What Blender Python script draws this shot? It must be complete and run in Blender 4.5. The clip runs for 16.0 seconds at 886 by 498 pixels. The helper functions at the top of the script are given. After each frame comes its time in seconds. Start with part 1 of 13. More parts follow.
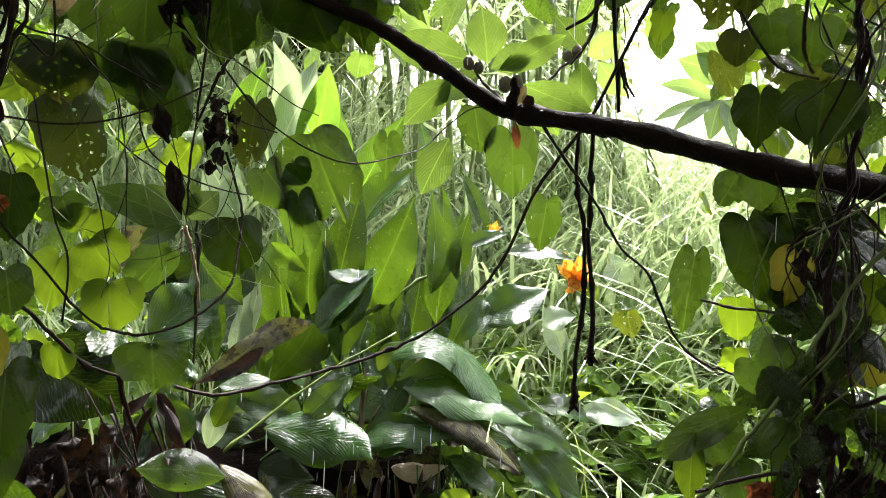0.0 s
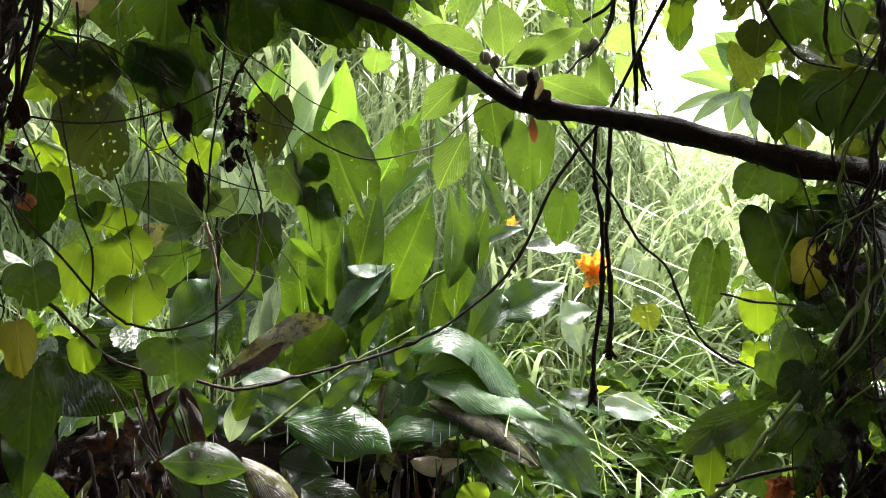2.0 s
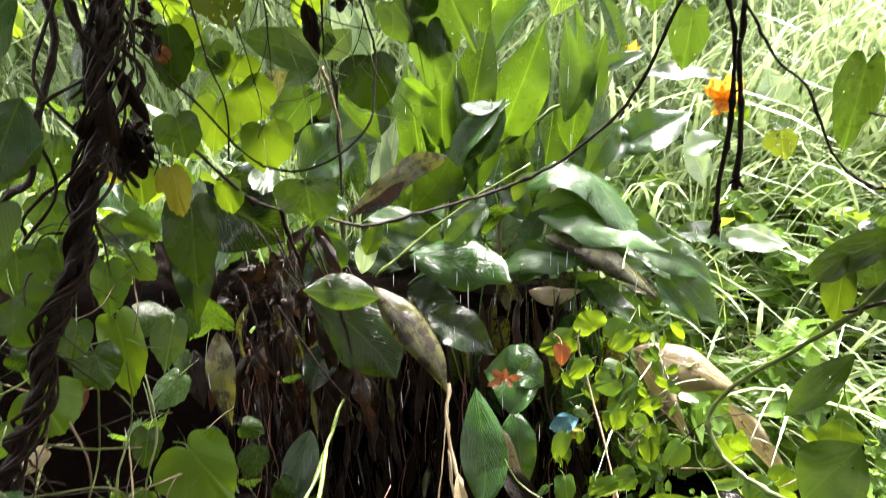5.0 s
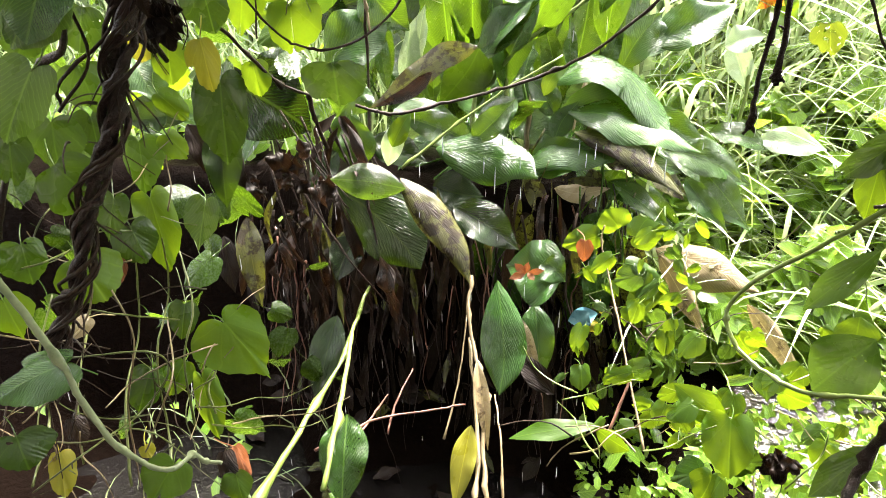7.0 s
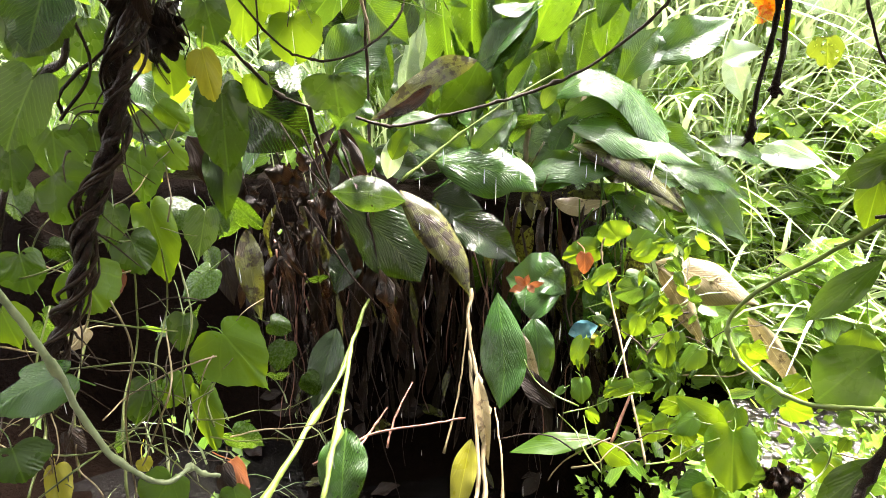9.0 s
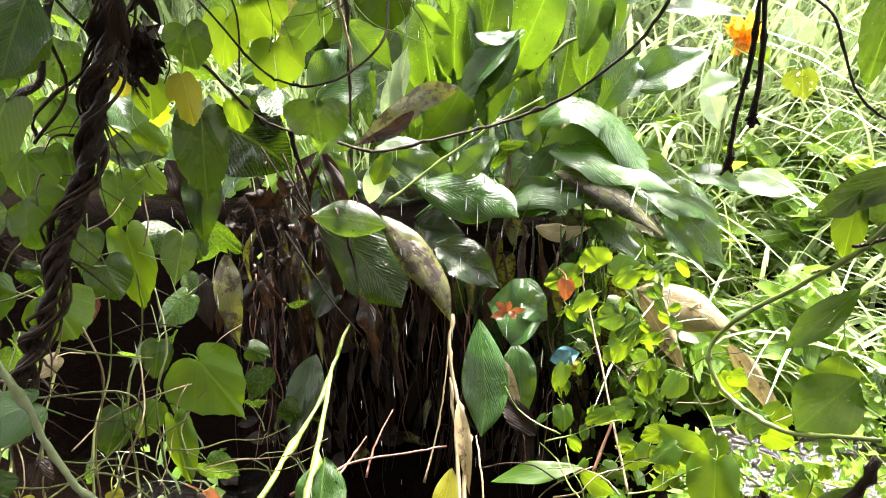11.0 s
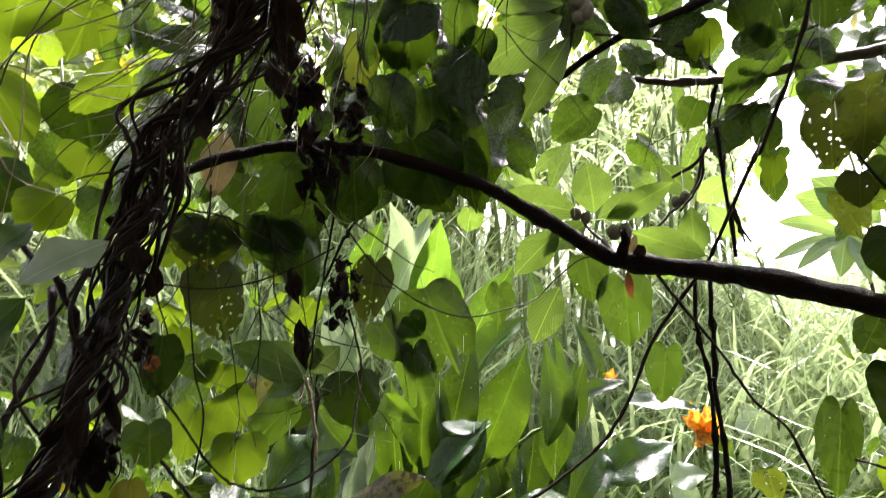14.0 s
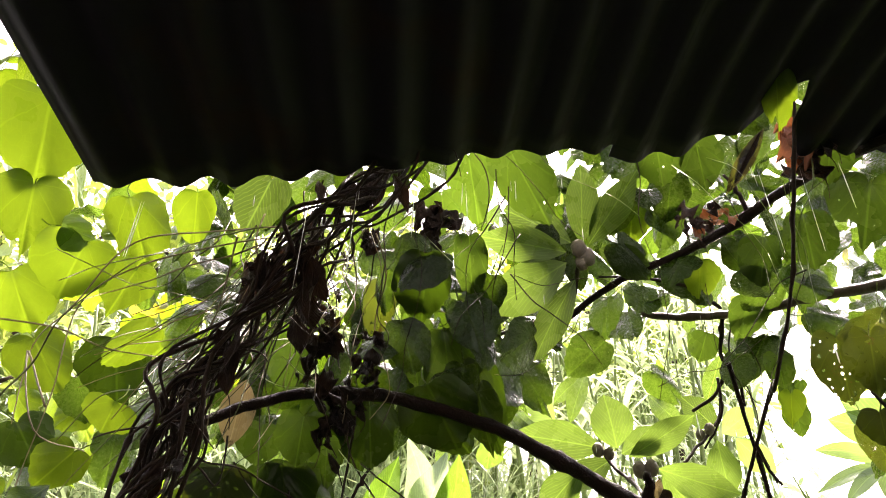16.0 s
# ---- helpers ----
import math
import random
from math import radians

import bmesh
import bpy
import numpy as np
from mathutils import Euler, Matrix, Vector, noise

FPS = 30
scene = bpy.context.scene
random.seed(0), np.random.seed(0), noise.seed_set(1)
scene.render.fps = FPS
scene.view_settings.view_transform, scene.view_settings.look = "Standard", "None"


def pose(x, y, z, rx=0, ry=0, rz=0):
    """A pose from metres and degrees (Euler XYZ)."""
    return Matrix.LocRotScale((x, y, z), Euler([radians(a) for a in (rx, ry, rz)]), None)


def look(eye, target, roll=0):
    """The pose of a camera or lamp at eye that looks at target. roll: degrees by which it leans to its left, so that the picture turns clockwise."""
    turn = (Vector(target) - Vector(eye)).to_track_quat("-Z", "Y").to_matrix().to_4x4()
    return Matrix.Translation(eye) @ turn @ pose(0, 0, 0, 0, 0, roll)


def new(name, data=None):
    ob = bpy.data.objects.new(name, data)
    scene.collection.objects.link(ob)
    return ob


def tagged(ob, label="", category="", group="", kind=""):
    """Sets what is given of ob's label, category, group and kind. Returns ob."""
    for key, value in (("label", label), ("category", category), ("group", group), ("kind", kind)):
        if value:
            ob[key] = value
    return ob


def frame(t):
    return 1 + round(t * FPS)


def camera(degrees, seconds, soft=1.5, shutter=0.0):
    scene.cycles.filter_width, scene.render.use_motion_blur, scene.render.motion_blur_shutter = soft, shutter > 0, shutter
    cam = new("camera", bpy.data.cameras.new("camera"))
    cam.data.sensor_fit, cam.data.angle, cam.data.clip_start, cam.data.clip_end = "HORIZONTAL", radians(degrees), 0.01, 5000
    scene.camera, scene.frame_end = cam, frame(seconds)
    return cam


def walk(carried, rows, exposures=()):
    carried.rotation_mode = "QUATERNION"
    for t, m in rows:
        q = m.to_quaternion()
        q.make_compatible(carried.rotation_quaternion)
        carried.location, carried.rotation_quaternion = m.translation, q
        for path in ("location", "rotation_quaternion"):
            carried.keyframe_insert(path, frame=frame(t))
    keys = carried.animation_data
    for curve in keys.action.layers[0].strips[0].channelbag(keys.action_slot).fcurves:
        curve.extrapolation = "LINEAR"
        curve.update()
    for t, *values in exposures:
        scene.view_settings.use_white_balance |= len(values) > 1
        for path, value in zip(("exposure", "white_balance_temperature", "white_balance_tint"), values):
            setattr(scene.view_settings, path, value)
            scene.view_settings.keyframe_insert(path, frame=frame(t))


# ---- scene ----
# camera: held in the hand under the eave of a shed, turned down to the bank and then up to the roof
EYE = 1.25
cam = camera(68.23, 16.0, soft=0.8, shutter=0.5)
ROWS = [
    (0, 0.0000, 0.0001, 0.0000, -0.00, 0.00, 0.00),
    (0.5, -0.0013, -0.0001, 0.0014, 0.32, -0.68, 0.28),
    (1, -0.0015, -0.0018, 0.0008, 0.97, 0.28, 0.31),
    (1.5, -0.0017, -0.0031, -0.0004, 1.09, 0.35, 0.32),
    (2, -0.0005, -0.0041, 0.0003, 1.52, -0.45, 0.37),
    (2.5, -0.0002, -0.0039, -0.0006, 1.77, -1.29, 0.36),
    (3, -0.0017, -0.0036, 0.0005, 1.97, -1.46, 0.56),
    (3.5, -0.0014, -0.0053, -0.0020, 2.33, -1.85, 0.60),
    (4, -0.0022, -0.0055, -0.0053, 3.73, -4.53, 0.27),
    (4.5, -0.0014, -0.0166, -0.0100, 6.23, -9.08, 0.90),
    (5, -0.0011, -0.0215, -0.0045, 11.20, -14.14, 3.41),
    (7.5, -0.0039, -0.0408, -0.0366, 13.74, -22.47, 2.57),
    (8, -0.0048, -0.0394, -0.0391, 13.82, -22.07, 2.57),
    (8.5, -0.0066, -0.0404, -0.0386, 13.70, -21.44, 2.49),
    (11, -0.0083, -0.0315, -0.0370, 12.14, -19.02, 1.67),
    (11.5, -0.0044, -0.0276, -0.0399, 10.42, -14.05, 0.23),
    (12, -0.0105, -0.0149, -0.0335, 6.92, -6.20, -0.49),
    (12.5, -0.0077, -0.0196, -0.0072, 8.46, -3.91, 2.13),
    (13, -0.0111, -0.0244, -0.0103, 10.51, 2.27, 1.40),
    (13.5, -0.0061, -0.0254, -0.0005, 12.17, 9.56, -0.15),
    (14, -0.0063, -0.0174, 0.0107, 9.55, 12.69, 0.26),
    (14.5, -0.0083, -0.0250, 0.0164, 8.94, 18.20, 1.06),
    (15, -0.0008, -0.0380, 0.0258, 10.27, 24.80, 1.20),
    (15.5, 0.0040, -0.0520, 0.0271, 11.14, 30.48, 0.59),
    (16, 0.0083, -0.0554, 0.0291, 11.45, 32.20, 0.67),
]
EXPOSURES = [(0, 2.66, 6550, 18), (3.8, 2.66, 6550, 18), (4.5, 2.74, 6550, 18), (5.2, 3.50, 6900, 16), (7.3, 3.85, 7100, 15), (10.8, 3.80, 7100, 15), (11.6, 3.48, 6800, 16), (12.5, 2.85, 6600, 18), (14, 2.47, 6600, 22), (15, 2.15, 6450, 14), (15.5, 2.60, 6800, 20), (16, 3.05, 7100, 28)]
walk(cam, [(t, pose(x, y, EYE + z, 90 + pitch, roll, yaw)) for t, x, y, z, yaw, pitch, roll in ROWS], EXPOSURES)

# ---- world and sun: rain, a bright overcast sky ----
world = bpy.data.worlds.new("overcast_sky")
scene.world = world
world.use_nodes = True
wn, wl = world.node_tree.nodes, world.node_tree.links
wn.clear()
sky = wn.new("ShaderNodeTexSky")
sky.sky_type, sky.sun_disc = "NISHITA", False
sky.sun_elevation, sky.sun_rotation = radians(57), radians(20)
sky.air_density, sky.dust_density, sky.ozone_density = 1.0, 4.0, 1.0
grey = wn.new("ShaderNodeHueSaturation")
grey.inputs["Saturation"].default_value = 0.22
back = wn.new("ShaderNodeBackground")
back.inputs["Strength"].default_value = 0.15
wout = wn.new("ShaderNodeOutputWorld")
wl.new(sky.outputs[0], grey.inputs["Color"])
wl.new(grey.outputs[0], back.inputs["Color"])
wl.new(back.outputs[0], wout.inputs[0])
sun = new("sun", bpy.data.lights.new("sun", "SUN"))
sun.data.energy, sun.data.angle, sun.data.color = 5.0, radians(25), (1.0, 0.97, 0.92)
sun.matrix_world = look((1.8, 5.0, 8.3), (0, 0, 0))


# ---- materials ----
def material(name):
    m = bpy.data.materials.new(name)
    m.use_nodes = True
    m.node_tree.nodes.clear()
    return m, m.node_tree.nodes, m.node_tree.links


def val(n, l, op, a, b=None, c=None):
    """A math node; numbers or sockets."""
    node = n.new("ShaderNodeMath")
    node.operation = op
    for k, v in enumerate((a, b, c)):
        if v is None:
            continue
        if isinstance(v, (int, float)):
            node.inputs[k].default_value = v
        else:
            l.new(v, node.inputs[k])
    return node.outputs[0]


def blend(n, l, fac, a, b, mode="MIX"):
    node = n.new("ShaderNodeMix")
    node.data_type, node.blend_type = "RGBA", mode
    for sock, v in ((node.inputs[0], fac), (node.inputs[6], a), (node.inputs[7], b)):
        if isinstance(v, (int, float)):
            sock.default_value = v
        elif isinstance(v, tuple):
            sock.default_value = (*v, 1)
        else:
            l.new(v, sock)
    return node.outputs[2]


def noisy(n, l, coord, scale, detail=3.0, rough=0.55):
    node = n.new("ShaderNodeTexNoise")
    node.inputs["Scale"].default_value, node.inputs["Detail"].default_value = scale, detail
    node.inputs["Roughness"].default_value = rough
    if coord is not None:
        l.new(coord, node.inputs["Vector"])
    return node.outputs[0]


def ramp(n, l, fac, lo, hi):
    node = n.new("ShaderNodeMapRange")
    node.inputs[1].default_value, node.inputs[2].default_value = lo, hi
    l.new(fac, node.inputs[0])
    return node.outputs[0]


def leaf_material(name, dark, light, glow, through_share=0.45, rough=0.4, veins=8.0, slope=0.6, vein_light=0.25, bump=0.25,
                  holes=0.0, palmate=False, blotch=None, blotch_at=0.62, island=False, scale=1.0, sheen=0.45, drops=0.0):
    """A thin leaf: a glossy skin over a sheet that lets light through, with midrib, side veins, blotches and insect holes."""
    m, n, l = material(name)
    uv = n.new("ShaderNodeUVMap")
    sep = n.new("ShaderNodeSeparateXYZ")
    l.new(uv.outputs[0], sep.inputs[0])
    u = val(n, l, "ABSOLUTE", sep.outputs[0])
    v = sep.outputs[1]
    wobble = val(n, l, "MULTIPLY", noisy(n, l, uv.outputs[0], 3.5, 3.0), 0.16)
    if palmate:
        turn = val(n, l, "ARCTAN2", u, val(n, l, "ADD", val(n, l, "MULTIPLY", v, 1.6), 0.06))
        phase = val(n, l, "MULTIPLY", val(n, l, "ADD", turn, wobble), 7.5)
        fine_wave = val(n, l, "SINE", val(n, l, "MULTIPLY", val(n, l, "SUBTRACT", val(n, l, "ADD", v, wobble), val(n, l, "MULTIPLY", u, slope)), veins * 6.283))
        wave = val(n, l, "MAXIMUM", val(n, l, "COSINE", phase), val(n, l, "MULTIPLY", fine_wave, 0.3))
        cell = n.new("ShaderNodeTexVoronoi")
        cell.feature = "DISTANCE_TO_EDGE"
        cell.inputs["Scale"].default_value = 7.0
        l.new(uv.outputs[0], cell.inputs["Vector"])
        net = ramp(n, l, cell.outputs["Distance"], 0.05, 0.0)
        side = val(n, l, "MAXIMUM", ramp(n, l, wave, 0.975, 1.0), val(n, l, "MULTIPLY", net, 0.35))
    else:
        wave = val(n, l, "SINE", val(n, l, "MULTIPLY", val(n, l, "SUBTRACT", val(n, l, "ADD", v, wobble), val(n, l, "MULTIPLY", u, slope)), veins * 6.283))
        side = ramp(n, l, wave, 0.78, 1.0)
        lane = n.new("ShaderNodeCombineXYZ")
        l.new(val(n, l, "MULTIPLY", val(n, l, "SUBTRACT", v, val(n, l, "MULTIPLY", u, slope)), veins * 1.1), lane.inputs[0])
        l.new(val(n, l, "MULTIPLY", u, 2.2), lane.inputs[1])
        l.new(val(n, l, "MULTIPLY", v, 2.0), lane.inputs[2])
        wave = val(n, l, "ADD", val(n, l, "MULTIPLY", wave, 0.2), val(n, l, "MULTIPLY_ADD", noisy(n, l, lane.outputs[0], 1.7, 3.0, 0.6), 2.6, -1.3))
    mid = ramp(n, l, u, 0.045, 0.015)
    vein = val(n, l, "MAXIMUM", val(n, l, "MULTIPLY", side, 0.6), mid)
    place = n.new("ShaderNodeTexCoord").outputs["Object"]
    if island:
        chance = n.new("ShaderNodeNewGeometry").outputs["Random Per Island"]
    else:
        chance = n.new("ShaderNodeObjectInfo").outputs["Random"]
    shift = n.new("ShaderNodeVectorMath")
    shift.operation = "ADD"
    mul = n.new("ShaderNodeVectorMath")
    mul.operation = "SCALE"
    mul.inputs[0].default_value = (7, 13, 5)
    l.new(chance, mul.inputs["Scale"])
    l.new(place, shift.inputs[0])
    l.new(mul.outputs[0], shift.inputs[1])
    at = shift.outputs[0]
    big = noisy(n, l, at, 9.0 * scale, 2.0)
    fine = noisy(n, l, at, 70.0 * scale, 4.0)
    mixf = val(n, l, "ADD", val(n, l, "MULTIPLY", chance, 0.6), val(n, l, "MULTIPLY", big, 0.4))
    col = blend(n, l, mixf, dark, light)
    col = blend(n, l, val(n, l, "MULTIPLY", fine, 0.35), col, tuple(c * 0.55 for c in dark))
    pale = tuple(min(1.0, c * 1.5 + a) for c, a in zip(light, (0.045, 0.055, 0.015)))
    col = blend(n, l, val(n, l, "MULTIPLY", vein, vein_light), col, pale)
    if blotch:
        spots = ramp(n, l, noisy(n, l, at, 22.0 * scale, 5.0, 0.65), blotch_at, blotch_at + 0.06)
        col = blend(n, l, val(n, l, "MULTIPLY", spots, 0.85), col, blotch)
    deep = val(n, l, "POWER", mixf, 1.5)
    glowc = blend(n, l, deep, tuple(g * 0.35 for g in glow), tuple(g * 1.15 for g in glow))
    glowc = blend(n, l, val(n, l, "MULTIPLY", vein, 0.22 if palmate else 0.5), glowc, tuple(min(1.0, g * 1.7 + a) for g, a in zip(glow, (0.02, 0.03, 0.002))))
    glowc = blend(n, l, val(n, l, "MULTIPLY", fine, 0.25), glowc, tuple(g * 0.5 for g in glow))
    if blotch:
        glowc = blend(n, l, val(n, l, "MULTIPLY", spots, 0.8), glowc, tuple(c * 0.8 for c in blotch))
    patchy = val(n, l, "MULTIPLY_ADD", noisy(n, l, at, 25.0 * scale, 2.0), 1.6, -0.3)
    height = val(n, l, "ADD", val(n, l, "MULTIPLY", ramp(n, l, wave, -1.0, 1.0), patchy), val(n, l, "MULTIPLY", fine, 0.14))
    height = val(n, l, "ADD", height, val(n, l, "MULTIPLY", big, 3.2))
    if drops > 0:
        bead = n.new("ShaderNodeTexVoronoi")
        bead.inputs["Scale"].default_value = 170.0
        l.new(at, bead.inputs["Vector"])
        some = ramp(n, l, noisy(n, l, at, 30.0, 2.0), 0.48, 0.6)
        height = val(n, l, "ADD", height, val(n, l, "MULTIPLY", val(n, l, "MULTIPLY", ramp(n, l, bead.outputs["Distance"], 0.42, 0.1), some), drops))
    bm_ = n.new("ShaderNodeBump")
    bm_.inputs["Strength"].default_value, bm_.inputs["Distance"].default_value = min(1.0, bump), 0.005 * max(1.0, bump)
    l.new(height, bm_.inputs["Height"])
    skin = n.new("ShaderNodeBsdfPrincipled")
    l.new(col, skin.inputs["Base Color"])
    l.new(bm_.outputs[0], skin.inputs["Normal"])
    wet = ramp(n, l, noisy(n, l, at, 16.0 * scale, 3.0), 0.35, 0.65)
    l.new(val(n, l, "MULTIPLY_ADD", wet, rough * 0.7, rough * 0.55), skin.inputs["Roughness"])
    skin.inputs["Specular IOR Level"].default_value = sheen
    sheet = n.new("ShaderNodeBsdfTranslucent")
    l.new(glowc, sheet.inputs["Color"])
    mix = n.new("ShaderNodeMixShader")
    mix.inputs[0].default_value = through_share
    l.new(skin.outputs[0], mix.inputs[1])
    l.new(sheet.outputs[0], mix.inputs[2])
    last = mix.outputs[0]
    if holes > 0:
        eaten = ramp(n, l, noisy(n, l, at, 125.0 * scale, 0.5), 1.0 - holes, 1.0 - holes + 0.01)
        some = ramp(n, l, noisy(n, l, at, 11.0 * scale, 1.0), 0.5, 0.52)
        gap = n.new("ShaderNodeBsdfTransparent")
        mix2 = n.new("ShaderNodeMixShader")
        l.new(val(n, l, "MULTIPLY", eaten, some), mix2.inputs[0])
        l.new(last, mix2.inputs[1])
        l.new(gap.outputs[0], mix2.inputs[2])
        last = mix2.outputs[0]
    out = n.new("ShaderNodeOutputMaterial")
    l.new(last, out.inputs[0])
    return m


def solid_material(name, dark, light, scale=20.0, rough=0.7, bump=0.5, dist=0.004, stretch=(1, 1, 1), detail=5.0, metal=0.0, spec=0.5, rough_var=0.2):
    """A solid rough surface with grain at two sizes."""
    m, n, l = material(name)
    tc = n.new("ShaderNodeTexCoord")
    mp = n.new("ShaderNodeMapping")
    mp.inputs["Scale"].default_value = stretch
    l.new(tc.outputs["Object"], mp.inputs[0])
    a = noisy(n, l, mp.outputs[0], scale, detail, 0.6)
    b = noisy(n, l, mp.outputs[0], scale * 5.3, detail, 0.65)
    f = val(n, l, "ADD", val(n, l, "MULTIPLY", ramp(n, l, a, 0.3, 0.7), 0.65), val(n, l, "MULTIPLY", b, 0.35))
    p = n.new("ShaderNodeBsdfPrincipled")
    l.new(blend(n, l, f, dark, light), p.inputs["Base Color"])
    l.new(val(n, l, "MULTIPLY_ADD", a, rough_var, rough - rough_var / 2), p.inputs["Roughness"])
    p.inputs["Metallic"].default_value = metal
    p.inputs["Specular IOR Level"].default_value = spec
    bm_ = n.new("ShaderNodeBump")
    bm_.inputs["Strength"].default_value, bm_.inputs["Distance"].default_value = bump, dist
    l.new(val(n, l, "ADD", a, val(n, l, "MULTIPLY", b, 0.5)), bm_.inputs["Height"])
    l.new(bm_.outputs[0], p.inputs["Normal"])
    out = n.new("ShaderNodeOutputMaterial")
    l.new(p.outputs[0], out.inputs[0])
    return m


M = {
    "vine": leaf_material("vine_leaf", (0.0086, 0.030, 0.0028), (0.0252, 0.062, 0.0062), (0.095, 0.178, 0.012), 0.4, 0.3, 6, 0.9, 0.3, 0.35, holes=0.24, palmate=True, blotch=(0.05, 0.05, 0.01), blotch_at=0.68, drops=0.2),
    "eaten": leaf_material("eaten_vine_leaf", (0.0144, 0.0336, 0.004), (0.036, 0.0624, 0.008), (0.125, 0.165, 0.010), 0.42, 0.45, 6, 0.9, 0.25, 0.25, holes=0.34, palmate=True, blotch=(0.08, 0.045, 0.012), blotch_at=0.62),
    "lime": leaf_material("young_vine_leaf", (0.0250, 0.072, 0.0045), (0.043, 0.102, 0.0065), (0.19, 0.30, 0.010), 0.52, 0.45, 6, 0.9, 0.25, 0.3, palmate=True, sheen=0.28, drops=0.1),
    "canna": leaf_material("canna_leaf", (0.012, 0.048, 0.007), (0.030, 0.092, 0.014), (0.115, 0.22, 0.009), 0.28, 0.22, 18, 0.6, 0.25, 0.8, sheen=0.5, drops=0.08),
    "canna_up": leaf_material("upright_canna_leaf", (0.012, 0.046, 0.006), (0.032, 0.088, 0.011), (0.11, 0.21, 0.008), 0.32, 0.26, 24, 0.75, 0.5, 0.8, holes=0.27, drops=0.08),
    # Canna leaf colour darkened to stand in for shade on the bank.
    "canna_shaded": leaf_material("shaded_canna_leaf", (0.004, 0.016, 0.0022), (0.011, 0.032, 0.005), (0.04, 0.075, 0.004), 0.2, 0.2, 18, 0.6, 0.25, 0.8, sheen=0.5, drops=0.08),
    # Whitened canna leaf: the sky's reflection is mixed into the colour.
    "canna_skylit": leaf_material("skylit_canna_leaf", (0.24, 0.34, 0.23), (0.40, 0.50, 0.38), (0.42, 0.56, 0.24), 0.42, 0.25, 20, 0.6, 0.08, 0.5, sheen=0.8),
    # Backlight put into a brighter copy of the canna leaf colour.
    "canna_backlit": leaf_material("backlit_canna_leaf", (0.035, 0.095, 0.012), (0.075, 0.16, 0.025), (0.15, 0.29, 0.022), 0.48, 0.3, 20, 0.6, 0.1, 0.5, sheen=0.4),
    "canna_brown": leaf_material("withering_canna_leaf", (0.022, 0.032, 0.007), (0.095, 0.092, 0.03), (0.18, 0.19, 0.02), 0.25, 0.2, 20, 0.6, 0.2, 0.9, blotch=(0.020, 0.011, 0.007), blotch_at=0.50, sheen=0.5, drops=0.08),
    "broad": leaf_material("tree_leaf", (0.020, 0.052, 0.009), (0.044, 0.090, 0.018), (0.15, 0.25, 0.03), 0.4, 0.3, 9, 0.75, 0.4, 0.25),
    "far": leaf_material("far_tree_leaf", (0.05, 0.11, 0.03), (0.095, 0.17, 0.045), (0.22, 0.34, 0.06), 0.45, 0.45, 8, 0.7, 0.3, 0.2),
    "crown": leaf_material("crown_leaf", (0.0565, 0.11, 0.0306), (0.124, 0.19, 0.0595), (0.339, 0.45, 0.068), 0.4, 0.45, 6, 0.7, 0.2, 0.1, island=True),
    # Darker copy of the vine leaf; the shade among the leaves is in its colour.
    "shade_leaf": leaf_material("shaded_vine_leaf", (0.00595, 0.017, 0.00255), (0.0153, 0.034, 0.0051), (0.055, 0.11, 0.004), 0.35, 0.3, 6, 0.9, 0.25, 0.4, palmate=True, sheen=0.25, drops=0.2),
    "yellow": leaf_material("yellowing_leaf", (0.15, 0.155, 0.012), (0.26, 0.25, 0.02), (0.46, 0.43, 0.03), 0.45, 0.45, 6, 0.9, 0.2, 0.2, palmate=True, blotch=(0.12, 0.06, 0.015), blotch_at=0.64),
    "dry": leaf_material("dry_leaf", (0.17, 0.13, 0.06), (0.44, 0.37, 0.24), (0.30, 0.23, 0.08), 0.25, 0.3, 20, 0.6, 0.3, 0.6, blotch=(0.06, 0.04, 0.02), blotch_at=0.58),
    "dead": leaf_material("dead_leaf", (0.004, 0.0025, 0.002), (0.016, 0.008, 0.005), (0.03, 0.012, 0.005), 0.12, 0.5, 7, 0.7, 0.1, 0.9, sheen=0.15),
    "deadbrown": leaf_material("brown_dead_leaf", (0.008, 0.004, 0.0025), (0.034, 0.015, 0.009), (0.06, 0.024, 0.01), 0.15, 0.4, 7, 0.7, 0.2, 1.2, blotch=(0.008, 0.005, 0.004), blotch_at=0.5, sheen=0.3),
    "rust": leaf_material("rusty_leaf", (0.11, 0.03, 0.01), (0.24, 0.075, 0.02), (0.4, 0.12, 0.03), 0.3, 0.5, 6, 0.7, 0.2, 0.5),
    "petal": leaf_material("orange_petal", (0.80, 0.27, 0.02), (0.90, 0.48, 0.04), (0.95, 0.50, 0.05), 0.5, 0.5, 6, 0.3, 0.1, 0.2, blotch=(0.72, 0.08, 0.01), blotch_at=0.54, scale=2.0),
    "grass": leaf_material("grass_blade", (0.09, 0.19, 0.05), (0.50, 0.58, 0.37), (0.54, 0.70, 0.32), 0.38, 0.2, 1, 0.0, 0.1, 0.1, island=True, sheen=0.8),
    "straw": leaf_material("straw", (0.11, 0.18, 0.04), (0.24, 0.32, 0.11), (0.42, 0.52, 0.15), 0.3, 0.45, 1, 0.0, 0.1, 0.1, island=True),
    "weed": leaf_material("weed_leaf", (0.05, 0.13, 0.015), (0.15, 0.27, 0.035), (0.36, 0.54, 0.04), 0.42, 0.25, 4, 0.8, 0.3, 0.3, island=True),
    "bark": solid_material("wet_bark", (0.002, 0.0012, 0.0009), (0.020, 0.010, 0.007), 45, 0.5, 1.0, 0.012, spec=0.08, rough_var=0.4),
